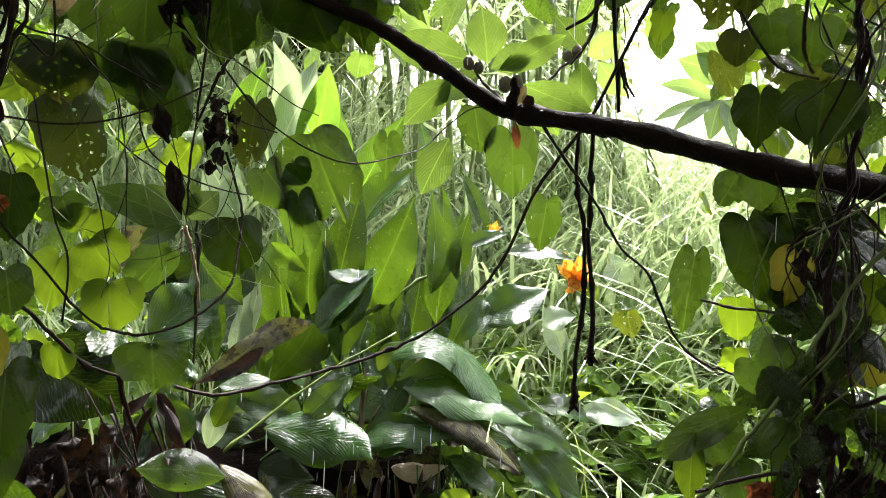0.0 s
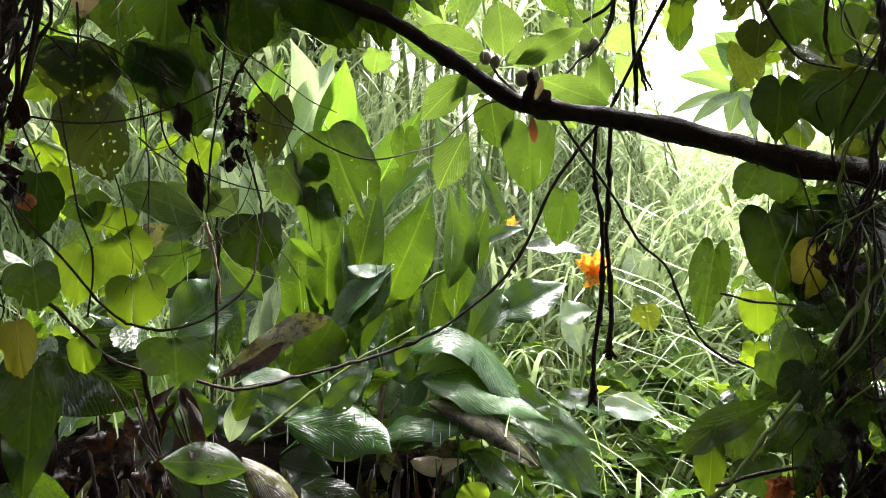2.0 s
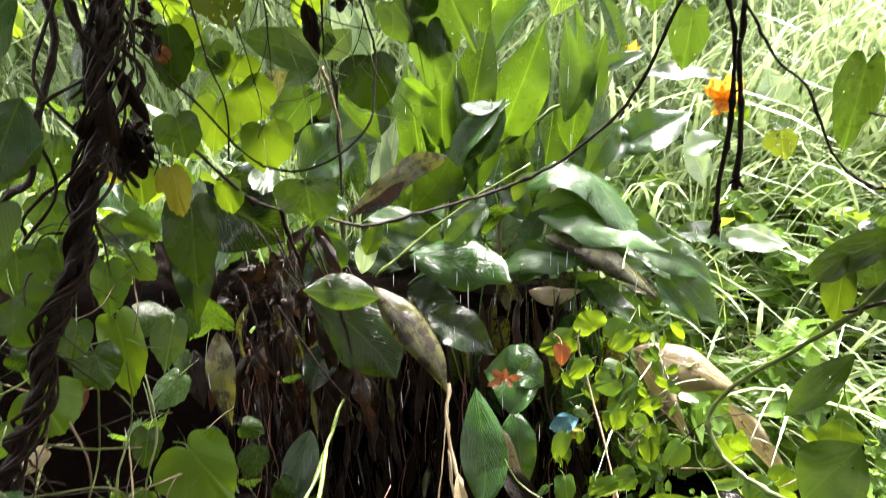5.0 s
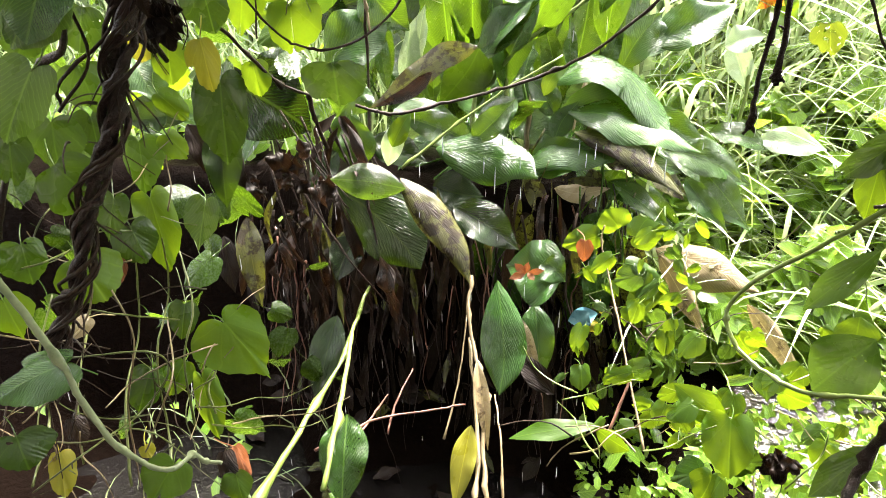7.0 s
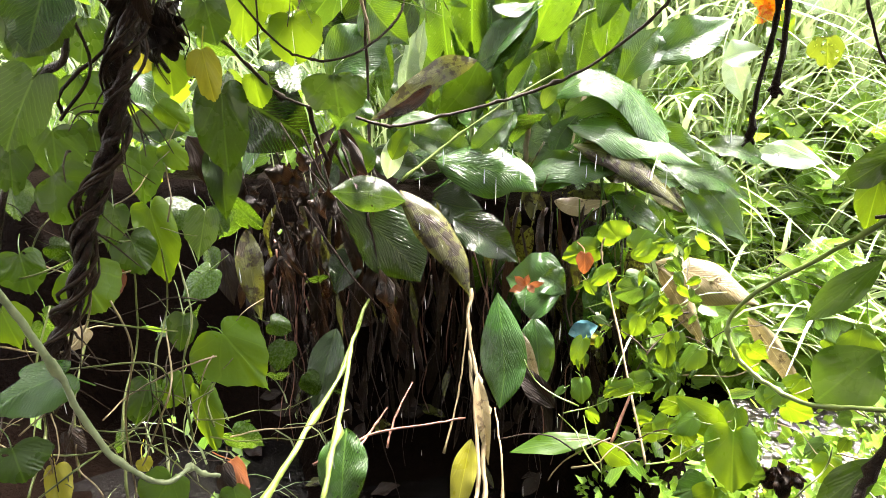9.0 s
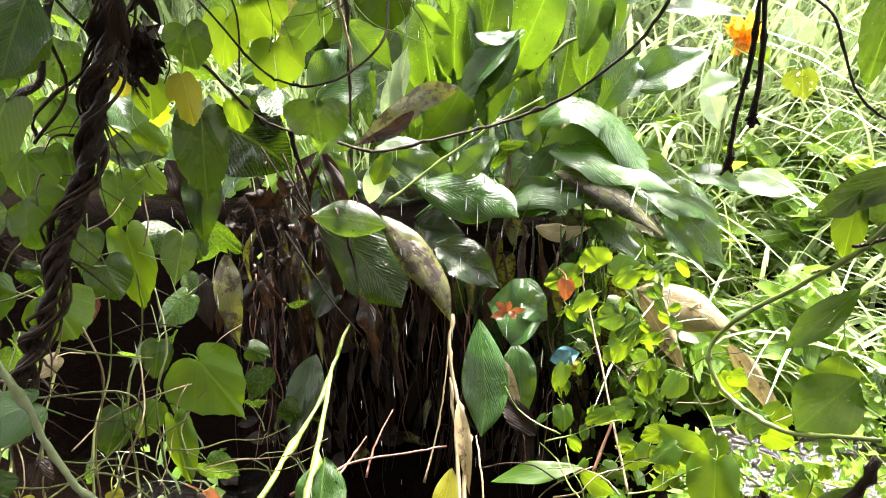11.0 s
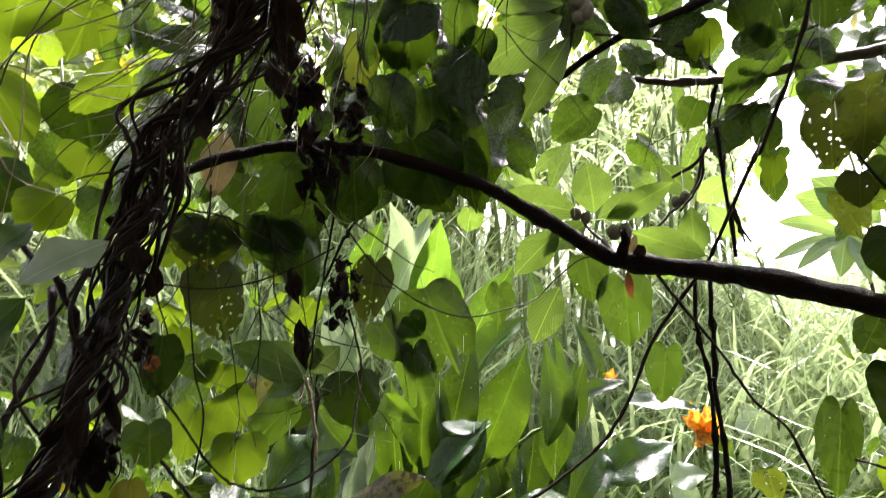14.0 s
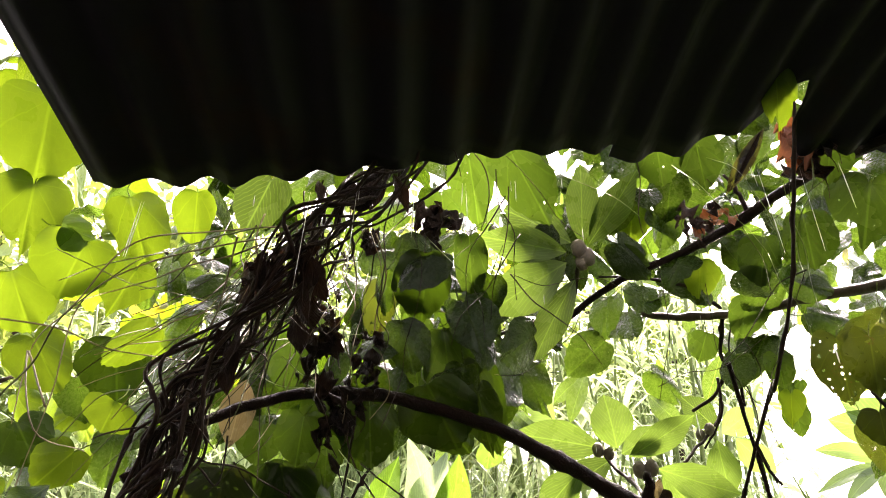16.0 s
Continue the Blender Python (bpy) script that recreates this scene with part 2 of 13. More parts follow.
    "vinebark": solid_material("wet_vine_bark", (0.003, 0.0018, 0.0012), (0.024, 0.011, 0.007), 55, 0.38, 1.0, 0.008, spec=0.2),
    "twig": solid_material("twig_bark", (0.004, 0.0026, 0.0018), (0.034, 0.020, 0.012), 60, 0.6, 1.0, 0.004, spec=0.15),
    "sidebark": solid_material("pale_brown_bark", (0.022, 0.013, 0.008), (0.10, 0.068, 0.045), 60, 0.5, 0.9, 0.003, spec=0.3),
    "greenstem": solid_material("green_stem", (0.055, 0.10, 0.015), (0.125, 0.17, 0.03), 50, 0.4, 0.3, 0.001),
    "hairystem": solid_material("pale_green_stem", (0.08, 0.11, 0.05), (0.20, 0.24, 0.13), 80, 0.6, 0.5, 0.001),
    # Green stem colour darkened in place of shade.
    "tendril": solid_material("shaded_tendril", (0.03, 0.05, 0.010), (0.10, 0.115, 0.03), 50, 0.45, 0.3, 0.001, spec=0.3),
    "drystem": solid_material("dry_stem", (0.07, 0.052, 0.024), (0.21, 0.16, 0.08), 50, 0.55, 0.5, 0.002),
    "redroot": solid_material("reddish_stalk", (0.07, 0.028, 0.02), (0.2, 0.09, 0.06), 50, 0.5, 0.4, 0.002),
    "soil": solid_material("wet_dark_soil", (0.008, 0.006, 0.005), (0.035, 0.022, 0.016), 14, 0.5, 1.0, 0.02, detail=8.0, rough_var=0.5),
    "bud": solid_material("bud_scale", (0.05, 0.05, 0.03), (0.16, 0.13, 0.08), 60, 0.6, 0.8, 0.003),
    "plaster": solid_material("grey_plaster", (0.16, 0.15, 0.14), (0.25, 0.24, 0.22), 4, 0.85, 0.4, 0.005),
}


def roof_material():
    m, n, l = material("weathered_shaded_zinc")
    tc = n.new("ShaderNodeTexCoord").outputs["Object"]
    a = noisy(n, l, tc, 6, 5, 0.6)
    b = noisy(n, l, tc, 60, 4, 0.6)
    rust = ramp(n, l, a, 0.56, 0.7)
    p = n.new("ShaderNodeBsdfPrincipled")
    # Zinc tones near black: the underside's shade is in the colour; rust is separate.
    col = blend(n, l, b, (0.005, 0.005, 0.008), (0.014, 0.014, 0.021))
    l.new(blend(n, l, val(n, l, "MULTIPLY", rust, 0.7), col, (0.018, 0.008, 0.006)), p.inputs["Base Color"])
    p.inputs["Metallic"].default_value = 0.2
    l.new(val(n, l, "MULTIPLY_ADD", b, 0.25, 0.5), p.inputs["Roughness"])
    p.inputs["Specular IOR Level"].default_value = 0.15
    out = n.new("ShaderNodeOutputMaterial")
    l.new(p.outputs[0], out.inputs[0])
    return m


def ground_material():
    """Wet soil with leaf litter, blackened to stand in for shade under the plants, greener on the slope."""
    m, n, l = material("wet_shaded_ground")
    tc = n.new("ShaderNodeTexCoord").outputs["Object"]
    a = noisy(n, l, tc, 3.0, 6, 0.65)
    b = noisy(n, l, tc, 38.0, 6, 0.7)
    c = noisy(n, l, tc, 9.0, 3, 0.6)
    p = n.new("ShaderNodeBsdfPrincipled")
    # Soil set darker than wet soil; the rest is shade put into the colour.
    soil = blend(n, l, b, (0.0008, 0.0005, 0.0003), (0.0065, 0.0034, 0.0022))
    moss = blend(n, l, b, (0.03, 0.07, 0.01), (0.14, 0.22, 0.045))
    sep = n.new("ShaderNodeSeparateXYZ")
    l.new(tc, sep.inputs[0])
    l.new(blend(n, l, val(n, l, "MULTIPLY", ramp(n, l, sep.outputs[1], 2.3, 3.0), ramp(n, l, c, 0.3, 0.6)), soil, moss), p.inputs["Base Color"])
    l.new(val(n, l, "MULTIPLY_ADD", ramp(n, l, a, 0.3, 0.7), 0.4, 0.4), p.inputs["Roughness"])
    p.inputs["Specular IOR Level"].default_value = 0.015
    bm_ = n.new("ShaderNodeBump")
    bm_.inputs["Strength"].default_value, bm_.inputs["Distance"].default_value = 1.0, 0.035
    l.new(val(n, l, "ADD", b, c), bm_.inputs["Height"])
    l.new(bm_.outputs[0], p.inputs["Normal"])
    out = n.new("ShaderNodeOutputMaterial")
    l.new(p.outputs[0], out.inputs[0])
    return m


def water_material():
    m, n, l = material("rain_water_on_mud")
    tc = n.new("ShaderNodeTexCoord").outputs["Object"]
    a = noisy(n, l, tc, 55, 3, 0.6)
    b = noisy(n, l, tc, 7, 4, 0.6)
    p = n.new("ShaderNodeBsdfPrincipled")
    l.new(blend(n, l, b, (0.0015, 0.0012, 0.0012), (0.007, 0.006, 0.006)), p.inputs["Base Color"])
    p.inputs["Roughness"].default_value = 0.06
    p.inputs["Specular IOR Level"].default_value = 0.4
    bm_ = n.new("ShaderNodeBump")
    bm_.inputs["Strength"].default_value, bm_.inputs["Distance"].default_value = 1.0, 0.004
    l.new(a, bm_.inputs["Height"])
    l.new(bm_.outputs[0], p.inputs["Normal"])
    out = n.new("ShaderNodeOutputMaterial")
    l.new(p.outputs[0], out.inputs[0])
    return m


def rain_material():
    """Falling water, partly white in place of the sky's bright glints."""
    m, n, l = material("whitened_rain_water")
    p = n.new("ShaderNodeBsdfPrincipled")
    p.inputs["Base Color"].default_value = (0.95, 0.97, 1.0, 1)
    p.inputs["Transmission Weight"].default_value = 0.55
    p.inputs["IOR"].default_value, p.inputs["Roughness"].default_value = 1.33, 0.15
    out = n.new("ShaderNodeOutputMaterial")
    l.new(p.outputs[0], out.inputs[0])
    return m


M["rain"] = rain_material()
M["plastic"] = solid_material("blue_plastic", (0.03, 0.12, 0.16), (0.12, 0.28, 0.32), 30, 0.3, 0.5, 0.003)
M["roof"], M["ground"], M["water"] = roof_material(), ground_material(), water_material()


# ---- mesh helpers ----
def mesh_object(name, verts, faces, mat, parent=None, uvs=None, label="", smooth=True):
    """One mesh object from arrays made by a shape function; uvs per vertex."""
    me = bpy.data.meshes.new(name)
    me.from_pydata([tuple(v) for v in verts], [], faces)
    me.materials.append(M[mat])
    if uvs is not None:
        layer = me.uv_layers.new(name="UVMap")
        idx = np.empty(len(me.loops), dtype=np.int32)
        me.loops.foreach_get("vertex_index", idx)
        layer.data.foreach_set("uv", np.asarray(uvs, dtype=np.float32)[idx].ravel())
    if smooth:
        me.polygons.foreach_set("use_smooth", [True] * len(me.polygons))
    me.update()
    ob = new(name, me)
    if parent is not None:
        ob.parent = parent
    if label:
        ob["label"] = label
    return ob


def thing(name, at, label, category, group="", kind=""):
    ob = new(name)
    ob.empty_display_size = 0.05
    ob.matrix_world = Matrix.Translation(at)
    return tagged(ob, label, category, group, kind)


def smooth_line(points, per=6):
    """A Catmull-Rom line through a few control points."""
    p = [np.array(q, float) for q in points]
    p = [2 * p[0] - p[1]] + p + [2 * p[-1] - p[-2]]
    out = []
    for k in range(1, len(p) - 2):
        for s in range(per):
            t = s / per
            out.append(0.5 * ((2 * p[k]) + (p[k + 1] - p[k - 1]) * t + (2 * p[k - 1] - 5 * p[k] + 4 * p[k + 1] - p[k + 2]) * t * t
                              + (3 * p[k] - p[k - 1] - 3 * p[k + 1] + p[k + 2]) * t ** 3))
    out.append(p[-2])
    return np.array(out)


def tube_arrays(line, r0, r1, sides=7, rough=0.12, rng=None, knots=()):
    """Rings round a line, tapered from r0 to r1, a little uneven; knots: (share along, swelling)."""
    rng = rng or random.Random(3)
    n = len(line)
    tang = np.gradient(line, axis=0)
    tang /= np.linalg.norm(tang, axis=1)[:, None] + 1e-9
    side = np.cross(tang[0], (0.3, 0.2, 0.93))
    if np.linalg.norm(side) < 0.1:
        side = np.cross(tang[0], (1, 0, 0))
    verts, uvs, faces = [], [], []
    for i in range(n):
        side = side - tang[i] * side.dot(tang[i])
        side /= np.linalg.norm(side)
        up = np.cross(tang[i], side)
        f = i / (n - 1)
        r = r0 + (r1 - r0) * f
        for at, swell, *wide in knots:
            r *= 1 + swell * math.exp(-((f - at) / (wide[0] if wide else 0.02)) ** 2)
        for k in range(sides):
            a = 2 * math.pi * k / sides
            rr = r * (1 + rng.uniform(-rough, rough))
            verts.append(line[i] + rr * (math.cos(a) * side + math.sin(a) * up))
            uvs.append((k / sides, f))
    for i in range(n - 1):
        for k in range(sides):
            a, b = i * sides + k, i * sides + (k + 1) % sides
            faces.append((a, b, b + sides, a + sides))
    faces.append(tuple(range(sides - 1, -1, -1)))
    faces.append(tuple(range((n - 1) * sides, n * sides)))
    return verts, faces, uvs


def stem(parent, name, points, r0, r1, mat, label="", sides=7, rough=0.2, knots=(), per=6):
    """A stem, twig, branch or root through control points."""
    line = smooth_line(points, per)
    rng = random.Random(len(scene.objects))
    origin = np.array(parent.matrix_world.translation) if parent else np.zeros(3)
    jit = np.array([noise.noise_vector(Vector(p) * 9) for p in line]) * min(r0, 0.006) * 0.8
    jit = jit + np.array([noise.noise_vector(Vector(p) * 31) for p in line]) * r0 * 0.35
    run = float(np.linalg.norm(np.diff(line, axis=0), axis=1).sum())
    if name == "stem" and parent and parent.name.startswith(("thin_vine", "bare_vine")):
        r0, r1 = r0 * 0.75, r1 * 0.75
    if name == "tendril":
        r0, r1 = r0 * 0.7, r1 * 0.7
    nodes = [(rng.uniform(0.02, 0.98), rng.uniform(0.2, 0.55) * (0.15 if max(r0, r1) > 0.009 else 1.0)) for _ in range(int(run / 0.07))] if r0 > 0.0015 else []
    for at, swell in nodes if max(r0, r1) < 0.009 else ():
        k = int(at * (len(line) - 1))
        jit[k] += np.array([rng.gauss(0, 1) for _ in range(3)]) * min(r0, 0.005) * 0.5
    jit[0] = jit[-1] = 0
    verts, faces, uvs = tube_arrays(line + jit - origin, r0, r1, sides, rough, rng, tuple(knots) + tuple((at, swell, max(0.008 / run, 0.4 / len(line))) for at, swell in nodes))
    return mesh_object(name, verts, faces, mat, parent, uvs, label)


def rope(parent, name, points, r, off, turns, phase, mat, loose=0.0, seed=1, sides=7, lo=0.0, hi=1.0):
    """One strand wound round the line through points."""
    line = smooth_line(points, 9)
    line = line[int(lo * len(line)):int(hi * len(line))]
    rng = random.Random(seed)
    tang = np.gradient(line, axis=0)
    tang /= np.linalg.norm(tang, axis=1)[:, None] + 1e-9
    run = np.concatenate([[0], np.cumsum(np.linalg.norm(np.diff(line, axis=0), axis=1))])
    out = []
    for i, p in enumerate(line):
        side = np.cross(tang[i], (0.25, 0.95, 0.2))
        side /= np.linalg.norm(side)
        up = np.cross(tang[i], side)
        a = phase + turns * 6.283 * run[i] / run[-1] + 0.8 * noise.noise((run[i] * 5, seed, 0))
        o = off * (1 + 0.35 * noise.noise((run[i] * 12, seed, 4)))
        wander = np.array(noise.noise_vector((run[i] * 7, seed * 3.1, 1))) * loose
        out.append(p + (side * math.cos(a) + up * math.sin(a)) * o + wander)
    return stem(parent, name, out, r, r * 0.85, mat, "", sides, 0.16, (), 1)


def half_width(shape, v):
    """Half the width of a blade at share v of its length, 1 at its widest."""
    if shape == "canna":
        return math.sin(math.pi / 2 * v / 0.4) ** 0.75 if v < 0.4 else max(0.0, math.cos(math.pi / 2 * (v - 0.4) / 0.6)) ** 1.05
    if shape == "broad":
        return math.sin(math.pi / 2 * v / 0.52) ** 0.85 if v < 0.52 else max(0.0, math.cos(math.pi / 2 * (v - 0.52) / 0.48)) ** 0.95
    if shape == "lance":
        return max(0.0, math.sin(math.pi * v ** 0.7)) ** 1.1
    return min(1.0, 6 * v + 0.25) * (1 - v) ** 0.8 * 1.1


def heart_outline(corner):
    """Half of a leaf's outline, smoothed: base notch at the origin, lobes behind it, pointed tip at (0, 1); half its width is 1."""
    line = smooth_line([(x, y, 0) for x, y in corner], 3)
    return [(max(0.0, float(q[0])), float(q[1])) for q in line]


HEARTS = [
    heart_outline([(0.0, 0.0), (0.14, -0.10), (0.42, -0.16), (0.72, -0.09), (0.92, 0.10), (0.97, 0.31), (0.86, 0.54), (0.61, 0.745), (0.33, 0.885), (0.11, 0.965), (0.0, 1.0)]),
    heart_outline([(0.0, 0.0), (0.10, -0.13), (0.36, -0.20), (0.70, -0.13), (0.95, 0.06), (0.99, 0.25), (0.84, 0.46), (0.55, 0.64), (0.24, 0.79), (0.07, 0.91), (0.0, 1.0)]),
    heart_outline([(0.0, 0.0), (0.20, -0.04), (0.50, -0.05), (0.78, 0.05), (0.94, 0.23), (0.96, 0.42), (0.85, 0.62), (0.62, 0.79), (0.36, 0.90), (0.13, 0.965), (0.0, 1.0)]),
]


def blade_arrays(shape, length, width, bend, fold, wave, twist, rng):
    """The sheet of a leaf in its own frame: y along, x across, z up from its upper face."""
    verts, uvs, faces = [], [], []
    ph = rng.uniform(0, 6.28)
    if shape == "heart":
        rings = (0.0, 0.25, 0.5, 0.75, 0.92, 1.0)
        half = HEARTS[rng.choice((0, 0, 1, 2, 2))]
        loop = [(w, y) for w, y in half] + [(-w, y) for w, y in half[-2:0:-1]]
        k = len(loop)
        skew, lop = rng.uniform(-0.16, 0.16), rng.uniform(-0.14, 0.14)
        cup, curl, roll = rng.uniform(-0.15, 0.45), rng.uniform(-0.1, 0.35), rng.uniform(-0.25, 0.25)
        bites = [(rng.randrange(k), rng.uniform(1.0, 2.6), rng.uniform(0.08, 0.3)) for _ in range(rng.choice((0, 0, 1, 1, 2)))]
        flat, edge = [(0.0, 0.0)], [0.0]
        for r in rings[1:]:
            for i, (x, y) in enumerate(loop):
                pull = 1 + 0.018 * math.sin(i * 1.9 + ph) * (r > 0.9)
                for at, wide, deep in bites:
                    far = min((i - at) % k, (at - i) % k)
                    pull -= deep * math.exp(-(far / wide) ** 2) * r ** 4
                flat.append((x * r * pull, y * r * pull))
                edge.append(r)
        for i, (x, y) in enumerate(flat):
            z = -fold * abs(x) ** 1.3 * 0.5 - bend * max(y, 0) ** 2 + wave * math.sin(5 * y + 4 * x + ph) * (abs(x) + 0.2)
            z += -cup * 0.5 * x * x - curl * max(y, 0) ** 3 * 0.6 + roll * x * abs(x) * 0.6 + 0.05 * edge[i] ** 3 * math.sin(7 * math.atan2(x, y - 0.4) + ph)
            xx = x * (1 + 0.05 * math.sin(9 * y + ph) + (lop if x > 0 else -lop)) + skew * y
            verts.append((xx * width / 2, y * length, z * length * 0.5))
            uvs.append((x, y))
        for i in range(k):
            faces.append((0, 1 + i, 1 + (i + 1) % k))
        for r in range(len(rings) - 2):
            for i in range(k):
                a, b = 1 + r * k + i, 1 + r * k + (i + 1) % k
                faces.append((a, a + k, b + k, b))
        return verts, faces, uvs
    rows = 24 if shape == "canna" else 14 if shape == "broad" else 10
    cols = (-1.0, 0.0, 1.0) if shape == "lance" else (-1.0, -0.8, -0.55, -0.25, 0.0, 0.25, 0.55, 0.8, 1.0) if shape == "canna" else (-1.0, -0.55, 0.0, 0.55, 1.0)
    drop, sway = rng.uniform(0.0, 0.35), rng.uniform(-0.12, 0.12)
    for i in range(rows + 1):
        v = i / rows
        hw = max(half_width(shape, v), 0.015)
        ang = bend * v
        y = length * (math.sin(ang) / bend * 1.0 if abs(bend) > 1e-3 else v)
        z0 = -length * ((1 - math.cos(ang)) / bend if abs(bend) > 1e-3 else 0.0)
        for u in cols:
            x = u * hw * width / 2
            lift = fold * abs(x) * (1 - drop * u * u * 1.6) + wave * width * 0.5 * math.sin(11 * v + ph + (1.7 if u > 0 else 0)) * abs(u) ** 2 * math.sin(math.pi * v)
            tw = twist * v * (1 + 2 * sway)
            if shape == "canna":
                x += sway * width * math.sin(math.pi * v)
                lift += 0.02 * width * math.sin(23 * v + 2 * ph + 3 * u) * abs(u)
            verts.append((x * math.cos(tw) - lift * math.sin(tw), y, z0 + lift * math.cos(tw) + x * math.sin(tw)))
            uvs.append((u * hw, v))
    c = len(cols)
    for i in range(rows):
        for j in range(c - 1):
            a = i * c + j
            faces.append((a, a + 1, a + c + 1, a + c))
    return verts, faces, uvs


def leaf(parent, shape, base, tip, width, normal, mat, bend=0.25, fold=0.15, stalk=0.0, wave=0.08, label="", name="leaf"):
    """A leaf from its base to its tip, facing along normal, with a thin stalk behind its base."""
    base, tip = np.array(base, float), np.array(tip, float)
    rng = random.Random(int(abs(base[0] * 7919 + base[2] * 104729 + tip[0] * 1299) * 100))
    axis = tip - base
    length = np.linalg.norm(axis)
    yv = axis / length
    zv = np.array(normal, float)
    zv = zv - yv * zv.dot(yv)
    zv /= np.linalg.norm(zv)
    xv = np.cross(yv, zv)
    verts, faces, uvs = blade_arrays(shape, length, width, bend, fold, wave, rng.uniform(-0.2, 0.2), rng)
    verts = np.array(verts)
    if shape != "heart" and abs(bend) > 1e-3:
        # keep the tip of the bent blade where it belongs
        end = verts[{"lance": -2, "canna": -5}.get(shape, -3)]
        a = math.atan2(end[2], end[1])
        s = length / math.hypot(end[1], end[2])
        ca, sa = math.cos(-a), math.sin(-a)
        y, z = verts[:, 1].copy(), verts[:, 2].copy()
        verts[:, 1], verts[:, 2] = (y * ca - z * sa) * s, (y * sa + z * ca) * s
    if stalk > 0:
        up = np.array([rng.uniform(-0.25, 0.25), -0.5, -0.45])
        line = smooth_line([(0, 0, 0), up * stalk * 0.5 + np.array((0, 0, -0.06 * stalk)), up * stalk * 1.1 + np.array((rng.uniform(-.2, .2) * stalk, 0.1 * stalk, 0))], 3)
        tv, tf, tu = tube_arrays(line, 0.0012, 0.001, 4, 0.0)
        off = len(verts)
        verts = np.vstack([verts, np.array(tv)])
        faces = faces + [tuple(i + off for i in f) for f in tf]
        uvs = uvs + [(0.0, 0.5)] * len(tv)
    world = base + verts[:, :1] * xv + verts[:, 1:2] * yv + verts[:, 2:3] * zv
    world = world - np.array((parent.parent or parent).matrix_world.translation)
    return mesh_object(name, world, faces, mat, parent, uvs, label)


def frond(parent, mat, mid, width, normal, fold=0.3, curl=0.0, shape="canna", wave=0.1, name="leaf", label=""):
    """A long leaf whose midrib follows a bent line; fold: how far the halves rise, curl: how far the margins roll back."""
    line = smooth_line(mid, 7)
    rng = random.Random(int(abs(line[0][0] * 7919 + line[-1][2] * 1299) * 100))
    ph, k, cols = rng.uniform(0, 6.28), len(line), (-1.0, -0.8, -0.55, -0.25, 0.0, 0.25, 0.55, 0.8, 1.0)
    tang = np.gradient(line, axis=0)
    tang /= np.linalg.norm(tang, axis=1)[:, None]
    verts, uvs, faces = [], [], []
    for i in range(k):
        v = i / (k - 1)
        zv = np.array(normal, float)
        zv = zv - tang[i] * zv.dot(tang[i])
        zv /= np.linalg.norm(zv)
        xv = np.cross(tang[i], zv)
        hw = max(half_width(shape, v), 0.015) * width / 2
        for u in cols:
            a = fold * abs(u) - curl * u * u
            out, up = hw * abs(u) * math.cos(a), hw * abs(u) * math.sin(a)
            up += wave * width * 0.5 * math.sin(13 * v + ph + (1.9 if u > 0 else 0)) * u * u * math.sin(math.pi * v)
            verts.append(line[i] + xv * math.copysign(out, u) + zv * up)
            uvs.append((u * max(half_width(shape, v), 0.015), v))
    c = len(cols)
    for i in range(k - 1):
        for j in range(c - 1):
            q = i * c + j
            faces.append((q, q + 1, q + c + 1, q + c))
    verts = np.array(verts) - np.array((parent.parent or parent).matrix_world.translation)
    return mesh_object(name, verts, faces, mat, parent, uvs, label)


def withered(parent, sx, sz, count, lo, hi, seed, mats):
    """Shrivelled, twisted dead leaves and frayed threads hung round the origin of their thing."""
    rng = random.Random(seed)
    c = parent.matrix_world.translation
    for k in range(count):
        at = c + Vector((rng.gauss(0, sx), rng.gauss(0, 0.012), rng.gauss(0, sz)))
        ln = rng.uniform(lo, hi)
        tip = at + Vector((rng.uniform(-0.7, 0.7), rng.uniform(-0.3, 0.3), -1)).normalized() * ln
        leaf(parent, "broad", at, tip, ln * rng.uniform(0.3, 0.95), (rng.uniform(-1, 1), -1, rng.uniform(-0.3, 0.6)), mats[rng.randrange(len(mats))], rng.uniform(-2.0, 2.0), rng.uniform(0.2, 1.2), wave=0.8, name="dead_leaf")
        if k % 2:
            end = tip + Vector((rng.uniform(-0.6, 0.6), rng.uniform(-0.2, 0.2), -1)) * ln * 0.6
            stem(parent, "thread", [at, tip, end], 0.0012, 0.0007, "twig", sides=4, per=3)


def bud(parent, at, r):
    """A scaly bud: an egg with overlapping rows of bumps."""
    verts, faces, n, rows = [], [], 9, 7
    for i in range(rows + 1):
        a = math.pi * i / rows
        for k in range(n):
            b = 2 * math.pi * (k + 0.5 * (i % 2)) / n
            s = r * math.sin(a) * (1.0 + 0.18 * (k % 2)) + 1e-4
            verts.append((s * math.cos(b), s * math.sin(b), -1.3 * r * math.cos(a)))
    for i in range(rows):
        for k in range(n):
            faces.append((i * n + k, i * n + (k + 1) % n, (i + 1) * n + (k + 1) % n, (i + 1) * n + k))
    ob = mesh_object("bud", verts, faces, "bud", parent, [(0, 0)] * len(verts), "greyish green bud")
    ob.location = Vector(at) - parent.matrix_world.translation
    return ob


def loose_leaves(parent, shape, mat, count, lo, hi, size, seed, droop=0.6, face=(0, -1, 0.3), spread=0.7, name="leaf", slim=1.0):
    """Further leaves of a plant, each an object on one of a few shared meshes, hung inside a box."""
    rng = random.Random(seed)
    pool = []
    for k in range(9):
        r = random.Random(seed * 31 + k)
        v, f, u = blade_arrays(shape, 1.0, slim * r.uniform(0.68, 1.0), r.uniform(0.05, 0.7), r.uniform(0.05, 0.6), r.uniform(0.05, 0.13), r.uniform(-0.3, 0.3), r)
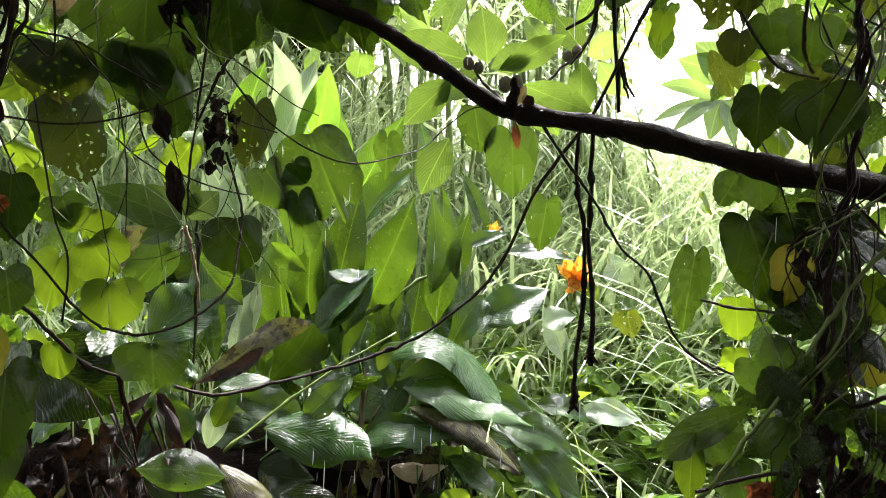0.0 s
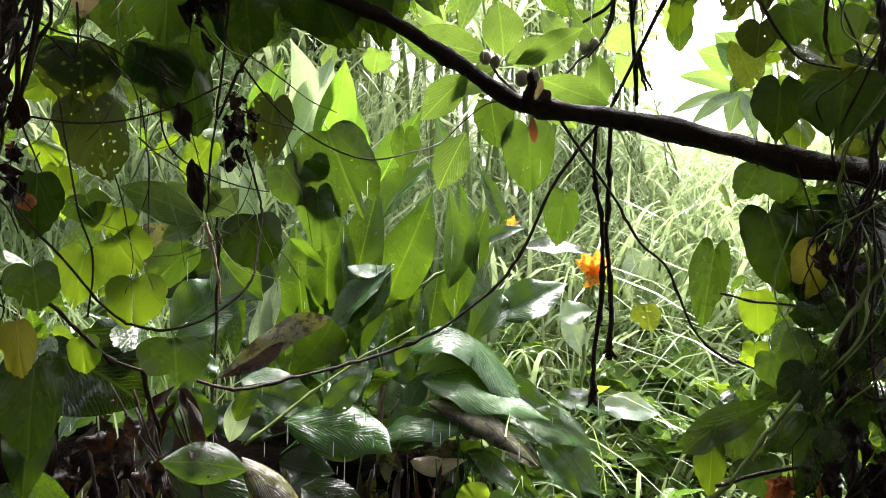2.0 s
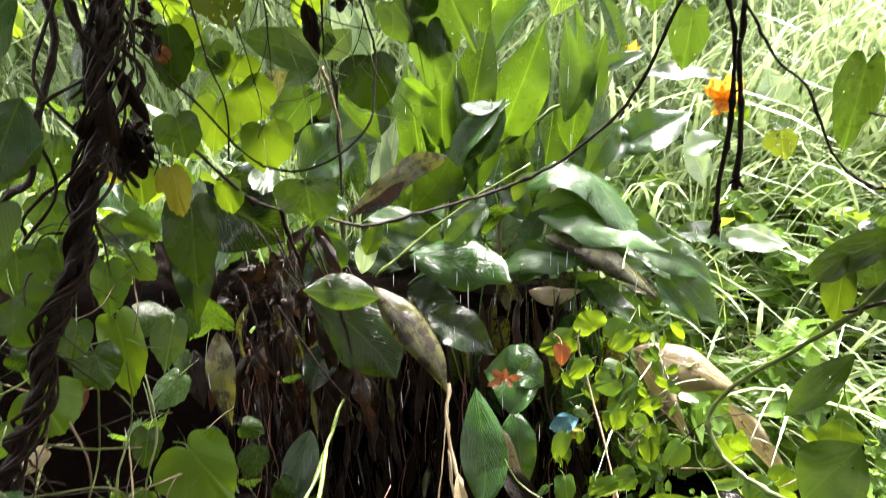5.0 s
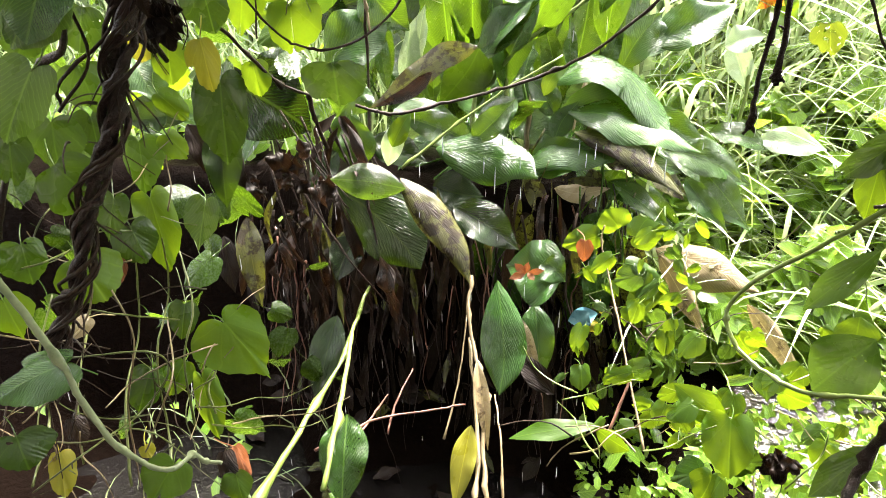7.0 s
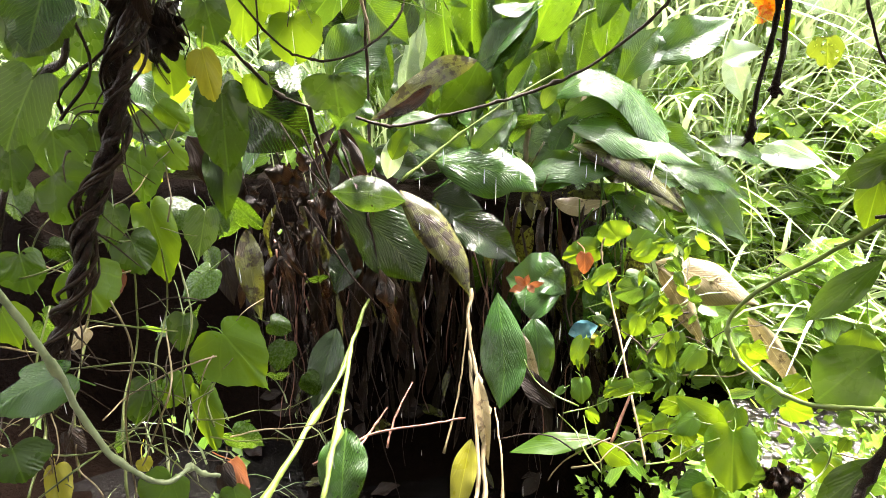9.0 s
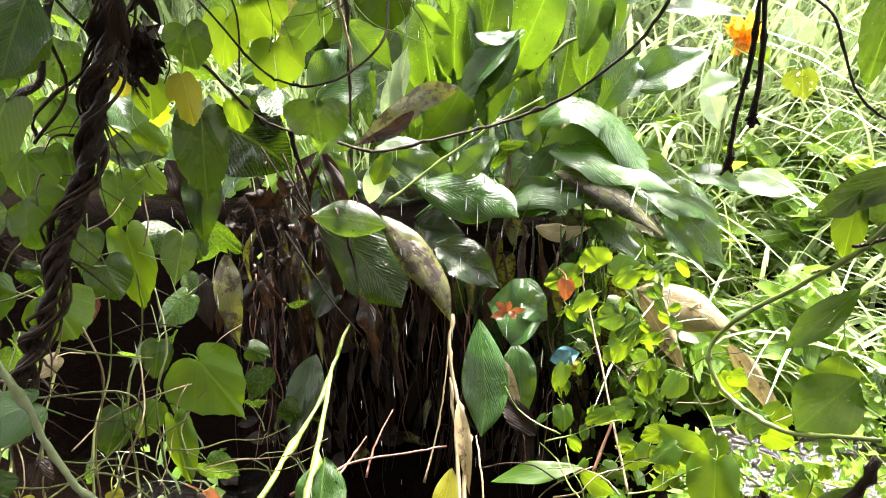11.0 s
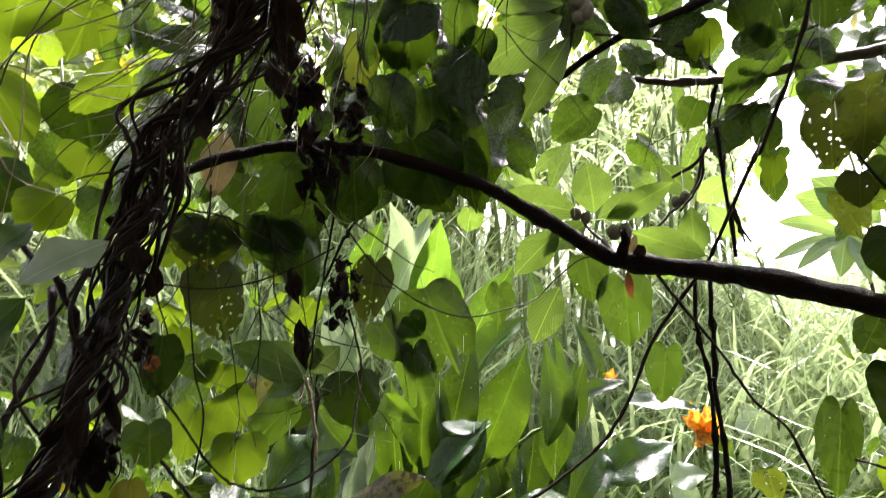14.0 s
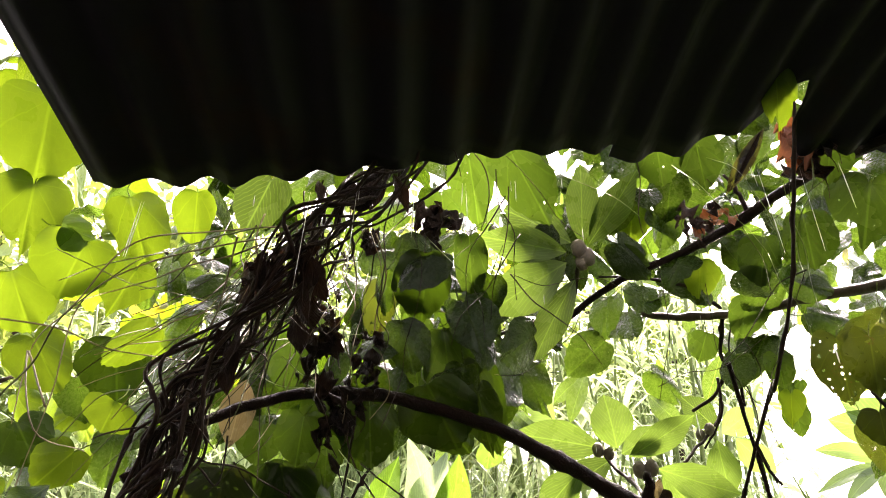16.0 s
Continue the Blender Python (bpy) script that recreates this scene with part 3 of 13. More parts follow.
        line = smooth_line([(0, 0, 0), (0.05, -0.3, -0.2), (0.02, -0.7, -0.25)], 3)
        tv, tf, tu = tube_arrays(line, 0.012, 0.009, 4, 0.0)
        o = len(v)
        me = mesh_object(name, list(v) + list(tv), f + [tuple(i + o for i in q) for q in tf], mat, parent, u + [(0.0, 0.5)] * len(tv)).data
        pool.append(me)
    for ob in [c for c in parent.children if c.data in pool]:
        bpy.data.objects.remove(ob)
    origin = parent.matrix_world.translation
    for k in range(count):
        at = Vector([rng.uniform(a, b) for a, b in zip(lo, hi)])
        s = rng.uniform(*size)
        down = Vector((rng.uniform(-spread, spread), rng.uniform(-spread, spread), -droop + rng.uniform(-0.4, 0.4))).normalized()
        n = Vector(face) + Vector([rng.uniform(-spread, spread) for _ in range(3)])
        n = (n - down * n.dot(down)).normalized()
        x = down.cross(n)
        ob = new(name, pool[k % 9])
        ob.parent = parent
        rot = Matrix((x, down, n)).transposed().to_4x4()
        ob.matrix_local = Matrix.Translation(at - origin) @ rot @ Matrix.Scale(s, 4)
    return parent


def blades(name, mat, count, place, seed, label, category, segs=5):
    """A stand of grass as one sheet of many bent blades: place(rng) gives root, height, lean (x, y), width."""
    rng = random.Random(seed)
    verts, faces, uvs = [], [], []
    for _ in range(count):
        (x, y, z), h, (lx, ly), w = place(rng)
        a = rng.uniform(0, math.pi)
        dx, dy = math.cos(a) * w / 2, math.sin(a) * w / 2
        o = len(verts)
        for s in range(segs + 1):
            f = s / segs
            taper = (1 - f) ** 0.7 if s < segs else 0.02
            cx, cy = x + lx * h * f ** 2, y + ly * h * f ** 2
            cz = z + h * f * (1 - 0.5 * (abs(lx) + abs(ly)) * f * f)
            verts.append((cx - dx * taper, cy - dy * taper, cz))
            verts.append((cx + dx * taper, cy + dy * taper, cz))
            uvs += [(-1, f), (1, f)]
            if s:
                b = o + 2 * s
                faces.append((b - 2, b - 1, b + 1, b))
    ob = mesh_object(name, verts, faces, mat, None, uvs)
    return tagged(ob, label, category, kind="stuff")


# ---- the ground: a wet drain below the eave, a soil bank, a slope rising behind ----
def step(x, a, b):
    t = min(1.0, max(0.0, (x - a) / (b - a)))
    return t * t * (3 - 2 * t)


def ground_height(x, y):
    slope = 0.55 * step(y, 2.1, 3.0) + 0.45 * step(y, 2.8, 4.2) + 0.75 * step(y, 3.8, 6.5) + 0.6 * step(y, 6, 10) + 0.4 * step(y, 9, 30)
    edge = 1.86 + 0.10 * math.sin(3.1 * x + 0.5) + 0.05 * math.sin(9 * x)
    bank = 0.60 * step(y, edge, edge + 0.16) * step(x, 0.22, -0.12)
    near = max(bank, slope)
    left = 1.3 * step(x, 0.5, -3.0) * step(y, 3.2, 6.0)
    dip = -0.05 * math.exp(-((x - 0.5) / 0.6) ** 2 - ((y - 1.7) / 0.45) ** 2)
    rough = 0.035 * noise.noise((x * 4, y * 4, 0)) + 0.02 * noise.noise((x * 11, y * 11, 3))
    drain = -0.36 * step(x, 0.34, 0.04) * step(y, edge + 0.08, edge - 0.12) * step(y, 0.55, 0.85) * step(x, -3.2, -1.9)
    return near + left + dip + drain + rough * (1 if abs(x) < 8 and y < 9 else 0.3)


def build_ground():
    xs = np.concatenate([np.linspace(-70, -6, 12), np.linspace(-5, -1.7, 14), np.linspace(-1.6, 1.6, 100), np.linspace(1.7, 5, 14), np.linspace(6, 70, 12)])
    ys = np.concatenate([np.linspace(-30, -2, 8), np.linspace(-1.5, 0.8, 8), np.linspace(0.9, 3.2, 90), np.linspace(3.4, 10, 26), np.linspace(11, 80, 14)])
    verts = [(x, y, ground_height(x, y)) for y in ys for x in xs]
    k = len(xs)
    faces = [(j * k + i, j * k + i + 1, (j + 1) * k + i + 1, (j + 1) * k + i) for j in range(len(ys) - 1) for i in range(k - 1)]
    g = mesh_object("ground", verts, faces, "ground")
    return tagged(g, "wet soil bank and muddy ground, blackened for shade under the plants", "ground", kind="structure")


build_ground()


def build_water(name, x0, x1, y0, y1, z, label):
    """A sheet of shallow water with an uneven shore."""
    verts, faces, n, m = [], [], 40, 10
    for i in range(n + 1):
        x = x0 + (x1 - x0) * i / n
        end = min(1.0, 5 * i / n + 0.05, 5 - 5 * i / n + 0.05)
        mid = (y0 + y1) / 2
        lo = mid + end * (y0 - mid + 0.07 * math.sin(4 * x + 1) + 0.04 * math.sin(11 * x))
        hi = mid + end * (y1 - mid + 0.06 * math.sin(5 * x) + 0.03 * math.sin(13 * x))
        for j in range(m + 1):
            verts.append((x, lo + (hi - lo) * j / m, 0.0))
    for i in range(n):
        for j in range(m):
            a = i * (m + 1) + j
            faces.append((a, a + m + 1, a + m + 2, a + 1))
    w = mesh_object(name, verts, faces, "water")
    w.location.z = z
    return tagged(w, label, "puddle", kind="structure")


build_water("water_1", 0.28, 1.5, 1.2, 2.0, -0.006, "shallow grey rain water running over mud")
build_water("water_2", -1.9, 0.2, 0.8, 1.8, -0.345, "dark rain water standing in the drain below the bank")


# ---- shed roof of corrugated sheet, and unseen walls added to block light ----
def build_roof():
    corner = np.array((-0.60, 0.555, EYE + 0.585))
    along = np.array((0.735, 0.2, 0.085))
    along /= np.linalg.norm(along)
    behind = np.array((0.262, -0.963, 0.04))
    behind /= np.linalg.norm(behind)
    up = np.cross(along, -behind)
    up = up if up[2] > 0 else -up
    roof = thing("corrugated_roof", tuple(corner), "weathered corrugated zinc roof sheets, blackened for shade, with a dented eave", "roof", kind="structure")
    pitch, per, rows = 0.076, 8, 16
    for sheet in range(3):
        lo, hi = sheet * 0.76, sheet * 0.76 + 0.80
        n = int((hi - lo) / pitch * per)
        verts, faces = [], []
        for j in range(rows + 1):
            d = 2.4 * (j / rows) ** 1.5
            for i in range(n + 1):
                s = lo + (hi - lo) * i / n
                ragged = (0.012 * noise.noise((s * 7, 1.3, 0)) + 0.008 * noise.noise((s * 30, 2, 0))) * (1 if j == 0 else 0)
                torn = (0.05 * step(s, 0.85, 0.97) + 0.10 * math.exp(-((s - 1.015) / 0.02) ** 2) - 0.07 * step(s, 1.04, 1.1)) * (1 - j / rows)
                dent = 0.012 * noise.noise((s * 3, d * 3, 5)) * math.exp(-d * 2)
                z = 0.009 * math.cos(2 * math.pi * s / pitch) + dent + 0.035 * step(s, 0.15, 0.9) + (0.003 if sheet % 2 else 0.0)
                verts.append(along * s + behind * (d + ragged + torn - (0.03 if sheet == 1 else 0.0)) + up * z)
        k = n + 1
        faces = [(j * k + i, j * k + i + 1, (j + 1) * k + i + 1, (j + 1) * k + i) for j in range(rows) for i in range(n)]
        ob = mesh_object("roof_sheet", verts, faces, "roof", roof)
        mod = ob.modifiers.new("thickness", "SOLIDIFY")
        mod.thickness = 0.0012
    return roof


build_roof()


def build_wall(name, centre, size):
    bm = bmesh.new()
    bmesh.ops.create_cube(bm, size=1.0, matrix=Matrix.Translation(centre) @ Matrix.Diagonal((*size, 1)))
    bmesh.ops.bevel(bm, geom=bm.edges[:], offset=0.01, segments=2, affect="EDGES")
    me = bpy.data.meshes.new(name)
    bm.to_mesh(me)
    bm.free()
    me.materials.append(M["plaster"])
    return tagged(new(name, me), "plain grey plastered wall, unseen, added to block light", "wall", kind="structure")


# Unseen walls, added to keep light off the plants' near side.
build_wall("wall_south", (0.6, -1.85, 1.35), (5.0, 0.14, 2.9))
build_wall("wall_west", (-1.85, -0.75, 1.35), (0.14, 2.06, 2.9))
build_wall("wall_east", (2.6, -0.6, 1.0), (0.14, 2.36, 2.1))

# ---- plants, each leaf and stem in its place ----
# canna clump on the soil bank
canna_back = thing("canna_plant", (-0.45, 2.45, 0.6), "tall upright green canna shoots with insect-bitten leaves", "canna", "canna clump")
canna_front = thing("canna_plant", (-0.25, 2.05, 0.6), "wet glossy canna leaves drooping over the soil bank", "canna", "canna clump")
canna_low = thing("canna_plant", (-0.5, 1.9, 0.5), "wet canna leaves hanging down the bank face, some coloured for shade", "canna", "canna clump")
canna_left = thing("canna_plant", (-1, 2, 0.6), "glossy canna leaves shining with rain, most coloured for shade", "canna", "canna clump")
canna_flowering = thing("canna_plant", (0.55, 2.7, 0.65), "flowering canna with an orange blossom and leaves whitened for sky glare", "canna", "canna clump")
leaf(canna_back, "canna", (-0.28, 2.251, 1.019), (-0.096, 2.27, 1.438), 0.184, (0.19, -0.98, -0.04), "canna_up", 0.5, 0.6, wave=0.16)
leaf(canna_back, "canna", (-0.044, 2.294, 1.093), (-0.004, 2.338, 1.484), 0.114, (0.43, -0.90, 0.06), "canna_up", 0.5, 0.6, wave=0.16)
leaf(canna_back, "canna", (-0.024, 2.334, 0.98), (0.079, 2.394, 1.401), 0.126, (-0.27, -0.94, 0.20), "canna_up", 0.5, 0.6, wave=0.16)
leaf(canna_back, "canna", (-0.371, 2.211, 1.061), (-0.277, 2.224, 1.454), 0.152, (0.11, -0.99, 0.00), "canna_up", 0.5, 0.6, wave=0.16)
leaf(canna_back, "canna", (-0.443, 2.144, 1.03), (-0.417, 2.154, 1.419), 0.157, (0.44, -0.90, -0.01), "canna_up", 0.5, 0.6, wave=0.16)
leaf(canna_back, "canna", (-0.534, 2.216, 0.946), (-0.566, 2.228, 1.329), 0.154, (-0.01, -1.00, 0.03), "canna_up", 0.5, 0.6, wave=0.16)
leaf(canna_back, "canna", (-0.356, 2.239, 0.865), (-0.399, 2.265, 1.291), 0.161, (0.65, -0.75, 0.11), "canna_up", 0.5, 0.6, wave=0.16)
leaf(canna_back, "canna", (-0.208, 2.319, 0.931), (-0.174, 2.394, 1.252), 0.134, (-0.26, -0.93, 0.25), "canna_up", 0.5, 0.6, wave=0.16)
leaf(canna_back, "canna", (-0.404, 2.187, 0.912), (-0.473, 2.199, 1.176), 0.135, (0.67, -0.71, 0.20), "canna_up", 0.5, 0.6, wave=0.16)
leaf(canna_back, "canna", (-0.62, 2.285, 0.857), (-0.543, 2.337, 1.191), 0.132, (-0.13, -0.98, 0.18), "canna_up", 0.5, 0.6, wave=0.16)
leaf(canna_back, "canna", (-0.131, 2.368, 0.884), (-0.081, 2.397, 1.169), 0.132, (0.36, -0.93, 0.03), "canna_up", 0.5, 0.6, wave=0.16)
leaf(canna_back, "canna", (-0.284, 2.281, 1.331), (-0.093, 2.331, 1.538), 0.141, (-0.31, -0.82, 0.48), "canna", 0.3, 0.6, wave=0.16)
leaf(canna_back, "canna", (0.17, 2.594, 1.297), (0.064, 2.63, 1.57), 0.072, (0.26, -0.94, 0.23), "canna_up", 0.5, 0.6, wave=0.16)
leaf(canna_back, "canna", (-0.668, 2.066, 0.895), (-0.629, 2.105, 1.143), 0.079, (0.72, -0.70, 0.00), "canna_skylit", 0.5, 0.6, wave=0.16)
leaf(canna_back, "canna", (-0.622, 2.091, 0.963), (-0.589, 2.117, 1.151), 0.066, (-0.26, -0.95, 0.18), "canna_skylit", 0.5, 0.6, wave=0.16)
leaf(canna_back, "canna", (-0.38, 2.103, 1.016), (-0.391, 2.114, 1.279), 0.064, (0.66, -0.75, 0.06), "canna_up", 0.5, 0.6, wave=0.16)
leaf(canna_back, "canna", (-0.534, 2.031, 1.269), (-0.424, 2.055, 1.177), 0.07, (0.08, -0.98, -0.17), "canna_up", 0.5, 0.6, wave=0.16)
leaf(canna_back, "canna", (-0.325, 2.159, 0.981), (-0.234, 2.186, 1.176), 0.092, (-0.32, -0.91, 0.27), "canna", 0.5, 0.6, wave=0.16)
leaf(canna_back, "canna", (-0.393, 1.993, 0.976), (-0.204, 2.039, 1.178), 0.116, (-0.40, -0.74, 0.54), "canna", 0.5, 0.8, wave=0.16)
leaf(canna_back, "canna", (-0.552, 2.212, 0.946), (-0.547, 2.228, 1.079), 0.069, (0.69, -0.72, 0.06), "canna", 0.5, 0.6, wave=0.16)
pale_back = thing("canna_plant", (-0.6, 3.2, 0.9), "tall canna leaves behind, with sky glare and backlight in their colour", "canna", "canna clump")
frond(pale_back, "canna_skylit", [(-0.735, 3.02, 1.55), (-0.705, 2.99, 1.78), (-0.690, 2.93, 1.98), (-0.752, 2.90, 2.17)], 0.19, (0.35, -0.92, 0.15), 0.3, 0.2)
frond(pale_back, "canna_skylit", [(-0.775, 2.97, 1.60), (-0.700, 2.93, 1.78), (-0.610, 2.87, 1.93), (-0.542, 2.82, 2.072)], 0.23, (-0.10, -0.90, 0.42), 0.35, 0.2)
frond(pale_back, "canna_backlit", [(-0.610, 2.92, 1.50), (-0.565, 2.88, 1.72), (-0.515, 2.83, 1.90), (-0.488, 2.80, 2.045)], 0.185, (0.20, -0.97, -0.12), 0.35, 0.1)
leaf(pale_back, "canna", (-0.494, 2.946, 1.533), (-0.456, 2.898, 1.879), 0.138, (0.49, -0.85, -0.17), "canna_backlit", 0.5, 0.38, wave=0.16)
leaf(pale_back, "canna", (-0.364, 2.768, 1.468), (-0.161, 2.739, 1.809), 0.163, (0.19, -0.96, -0.19), "canna_backlit", 0.5, 0.38, wave=0.16)
leaf(pale_back, "canna", (-0.922, 2.853, 1.351), (-1.023, 2.793, 1.639), 0.182, (0.38, -0.92, -0.06), "canna_skylit", 0.5, 0.38, wave=0.16)
leaf(pale_back, "canna", (-0.978, 2.836, 1.301), (-0.893, 2.84, 1.621), 0.138, (0.59, -0.79, -0.15), "canna_skylit", 0.5, 0.38, wave=0.16)
leaf(pale_back, "canna", (-0.897, 2.932, 1.709), (-0.783, 2.884, 2.075), 0.171, (-0.10, -0.99, -0.10), "canna_backlit", 0.5, 0.38, wave=0.16)
leaf(pale_back, "canna", (-0.062, 2.986, 1.536), (-0.107, 2.94, 1.837), 0.11, (0.40, -0.91, -0.08), "canna_backlit", 0.5, 0.38, wave=0.16)
frond(canna_front, "canna_brown", [(-0.379, 1.9, 1.036), (-0.485, 1.88, 1.009), (-0.583, 1.85, 0.943), (-0.703, 1.82, 0.869)], 0.085, (-0.3, -0.93, 0.2), 0.05, 0.1, wave=0.3)
frond(canna_front, "canna_up", [(-0.407, 1.97, 0.981), (-0.311, 2.0, 1.064), (-0.215, 2.03, 1.151)], 0.1, (-0.35, -0.65, 0.65), 0.2, 0.2)
frond(canna_front, "lime", [(-0.635, 1.82, 0.716), (-0.607, 1.82, 0.795), (-0.558, 1.82, 0.856)], 0.05, (-0.2, -0.95, 0.2), 0.3, 0.2)
frond(canna_front, "lime", [(-0.198, 2.0, 0.877), (-0.172, 2.0, 0.934), (-0.124, 2.02, 0.967)], 0.06, (-0.5, -0.8, 0.3), 0.2, 0.2)
frond(canna_front, "canna_up", [(-0.159, 1.95, 0.752), (-0.137, 1.98, 0.807), (-0.089, 2.0, 0.863)], 0.07, (0.2, -0.9, 0.35), 0.3, 0.2)
frond(canna_front, "canna_brown", [(-0.1, 1.93, 0.783), (0.016, 1.95, 0.746), (0.133, 1.93, 0.675), (0.224, 1.9, 0.6)], 0.09, (0.1, -0.7, 0.7), 0.2, 0.6, wave=0.25)
frond(canna_front, "canna_up", [(0.023, 1.95, 0.623), (0.108, 1.92, 0.572), (0.2, 1.88, 0.497)], 0.07, (0.2, -0.75, 0.6), 0.7, 0.4, wave=0.2)
frond(canna_front, "canna_up", [(0.29, 2.1, 0.632), (0.362, 2.08, 0.557), (0.433, 2.05, 0.467)], 0.1, (0.0, -0.85, 0.5), 0.2, 0.2)
frond(canna_front, "dry", [(-0.154, 1.93, 0.606), (-0.077, 1.93, 0.59), (0.015, 1.94, 0.608)], 0.06, (0.1, -0.85, 0.5), 0.3, 0.5, wave=0.3)
frond(canna_back, "canna_up", [(0.049, 2.3, 1.139), (0.06, 2.32, 1.258), (0.098, 2.34, 1.383)], 0.09, (0.2, -0.95, 0.2), 0.3, 0.1)
frond(canna_back, "canna_up", [(-0.039, 2.2, 1.125), (-0.023, 2.22, 1.278), (-0.037, 2.24, 1.452)], 0.075, (0.3, -0.93, 0.1), 0.3, 0.1)
frond(canna_back, "canna", [(-0.385, 2.0, 0.998), (-0.3, 2.02, 1.084), (-0.213, 2.04, 1.197)], 0.11, (-0.4, -0.6, 0.7), 0.25, 0.3)
frond(canna_front, "canna", [(-0.357, 2.05, 1.18), (-0.285, 2.05, 1.17), (-0.205, 2.05, 1.188)], 0.075, (-0.2, -0.5, 0.84), 0.2, 0.3)
frond(canna_front, "shade_leaf", [(-0.381, 1.93, 1.027), (-0.419, 1.92, 0.961), (-0.505, 1.9, 0.864)], 0.15, (0.3, -0.95, -0.1), 0.3, 0.2)
frond(canna_front, "deadbrown", [(-0.499, 1.83, 0.977), (-0.564, 1.81, 0.921), (-0.677, 1.8, 0.879)], 0.045, (0.1, -0.9, 0.4), 0.5, 0.2)
frond(canna_front, "canna", [(-0.185, 2.02, 0.911), (-0.061, 2.06, 0.954), (0.058, 2.1, 0.914), (0.139, 2.06, 0.791), (0.183, 2.02, 0.731)], 0.2, (0.2, -0.3, 0.93), 0.12, 0.3, wave=0.16)
frond(canna_front, "canna", [(-0.121, 1.98, 0.832), (-0.004, 2.0, 0.82), (0.131, 2.02, 0.765), (0.274, 2.02, 0.703)], 0.17, (0.25, -0.45, 0.86), 0.1, 0.3, wave=0.16)
frond(canna_front, "canna", [(-0.242, 1.86, 0.687), (-0.131, 1.92, 0.728), (-0.015, 1.96, 0.72), (0.069, 1.96, 0.692)], 0.14, (0.0, -0.55, 0.83), 0.2, 0.5)
leaf(canna_front, "canna", (-0.488, 1.821, 0.751), (-0.207, 1.993, 0.621), 0.144, (0.48, -0.74, 0.48), "canna", 0.8, 0.38, wave=0.16)
frond(canna_front, "canna", [(-0.63, 1.84, 0.865), (-0.519, 1.85, 0.848), (-0.388, 1.84, 0.755)], 0.11, (-0.1, -0.7, 0.7), 0.15, 0.3)
leaf(canna_front, "canna", (-0.272, 1.946, 0.878), (-0.394, 1.847, 0.765), 0.093, (0.10, -0.80, 0.59), "canna_up", 0.4, 0.4, wave=0.16)
leaf(canna_front, "canna", (-0.391, 1.982, 0.678), (-0.295, 2.033, 0.813), 0.083, (-0.15, -0.89, 0.44), "canna", 0.5, 0.38, wave=0.16)
leaf(canna_front, "canna", (0.002, 2.025, 0.692), (0.237, 2.094, 0.618), 0.099, (0.32, -0.83, 0.46), "canna", 0.6, 0.38, wave=0.16)
leaf(canna_front, "canna", (0.185, 2.117, 0.681), (0.426, 2.136, 0.576), 0.119, (0.30, -0.78, 0.55), "canna_up", 0.7, 0.38, wave=0.16)
leaf(canna_front, "canna", (0.126, 2.057, 0.638), (0.241, 2.019, 0.55), 0.059, (0.17, -0.80, 0.57), "canna_brown", 0.5, 0.38, wave=0.16)
leaf(canna_front, "canna", (0.031, 2.276, 0.918), (0.154, 2.34, 1.09), 0.124, (-0.03, -0.93, 0.37), "canna", 0.5, 0.38, wave=0.16)
leaf(canna_front, "canna", (0.124, 2.362, 0.983), (0.397, 2.443, 1.1), 0.169, (-0.08, -0.81, 0.58), "canna", 0.4, 0.38, wave=0.16)
leaf(canna_front, "canna", (0.058, 2.399, 1.252), (0.251, 2.436, 1.311), 0.06, (0.02, -0.91, 0.42), "canna", 0.4, 0.38, wave=0.16)
leaf(canna_front, "canna", (-0.015, 1.976, 0.705), (0.113, 1.973, 0.706), 0.116, (0.03, -0.86, 0.52), "canna_brown", 0.5, 0.38, wave=0.16)
leaf(canna_front, "canna", (-0.174, 2.144, 0.789), (-0.269, 2.158, 0.916), 0.099, (0.37, -0.85, 0.37), "canna_up", 0.5, 0.38, wave=0.16)
leaf(canna_front, "canna", (0.083, 2.084, 0.55), (-0.044, 2.106, 0.615), 0.101, (0.17, -0.89, 0.43), "canna", 0.5, 0.38, wave=0.16)
leaf(canna_front, "canna", (0.01, 2.001, 0.612), (0.162, 1.957, 0.504), 0.081, (0.10, -0.86, 0.49), "canna_up", 0.5, 0.38, wave=0.16)
leaf(canna_front, "canna", (0.245, 2.088, 0.602), (0.376, 2.015, 0.451), 0.071, (-0.01, -0.90, 0.43), "canna", 0.5, 0.38, wave=0.16)
leaf(canna_front, "canna", (-0.094, 2.11, 0.75), (0.259, 2.091, 0.537), 0.123, (0.32, -0.74, 0.59), "canna_brown", 0.8, 0.38, wave=0.16)
leaf(canna_front, "canna", (0.186, 2.236, 0.655), (0.469, 2.216, 0.543), 0.125, (0.20, -0.86, 0.48), "canna_up", 0.6, 0.38, wave=0.16)
leaf(canna_front, "canna", (0.028, 2.122, 0.586), (0.259, 2.053, 0.427), 0.079, (0.15, -0.81, 0.56), "canna_up", 0.5, 0.9, wave=0.16)
leaf(canna_front, "canna", (0.25, 2.203, 0.554), (0.463, 2.123, 0.418), 0.099, (0.15, -0.88, 0.46), "canna", 0.5, 0.38, wave=0.16)
leaf(canna_front, "canna", (-0.147, 2.122, 0.824), (0.198, 2.159, 0.777), 0.152, (0.17, -0.82, 0.54), "canna", 0.7, 0.38, wave=0.16)
leaf(canna_front, "canna", (0.013, 2.35, 0.983), (0.231, 2.392, 1.019), 0.14, (0.05, -0.85, 0.52), "canna", 0.5, 0.38, wave=0.16)
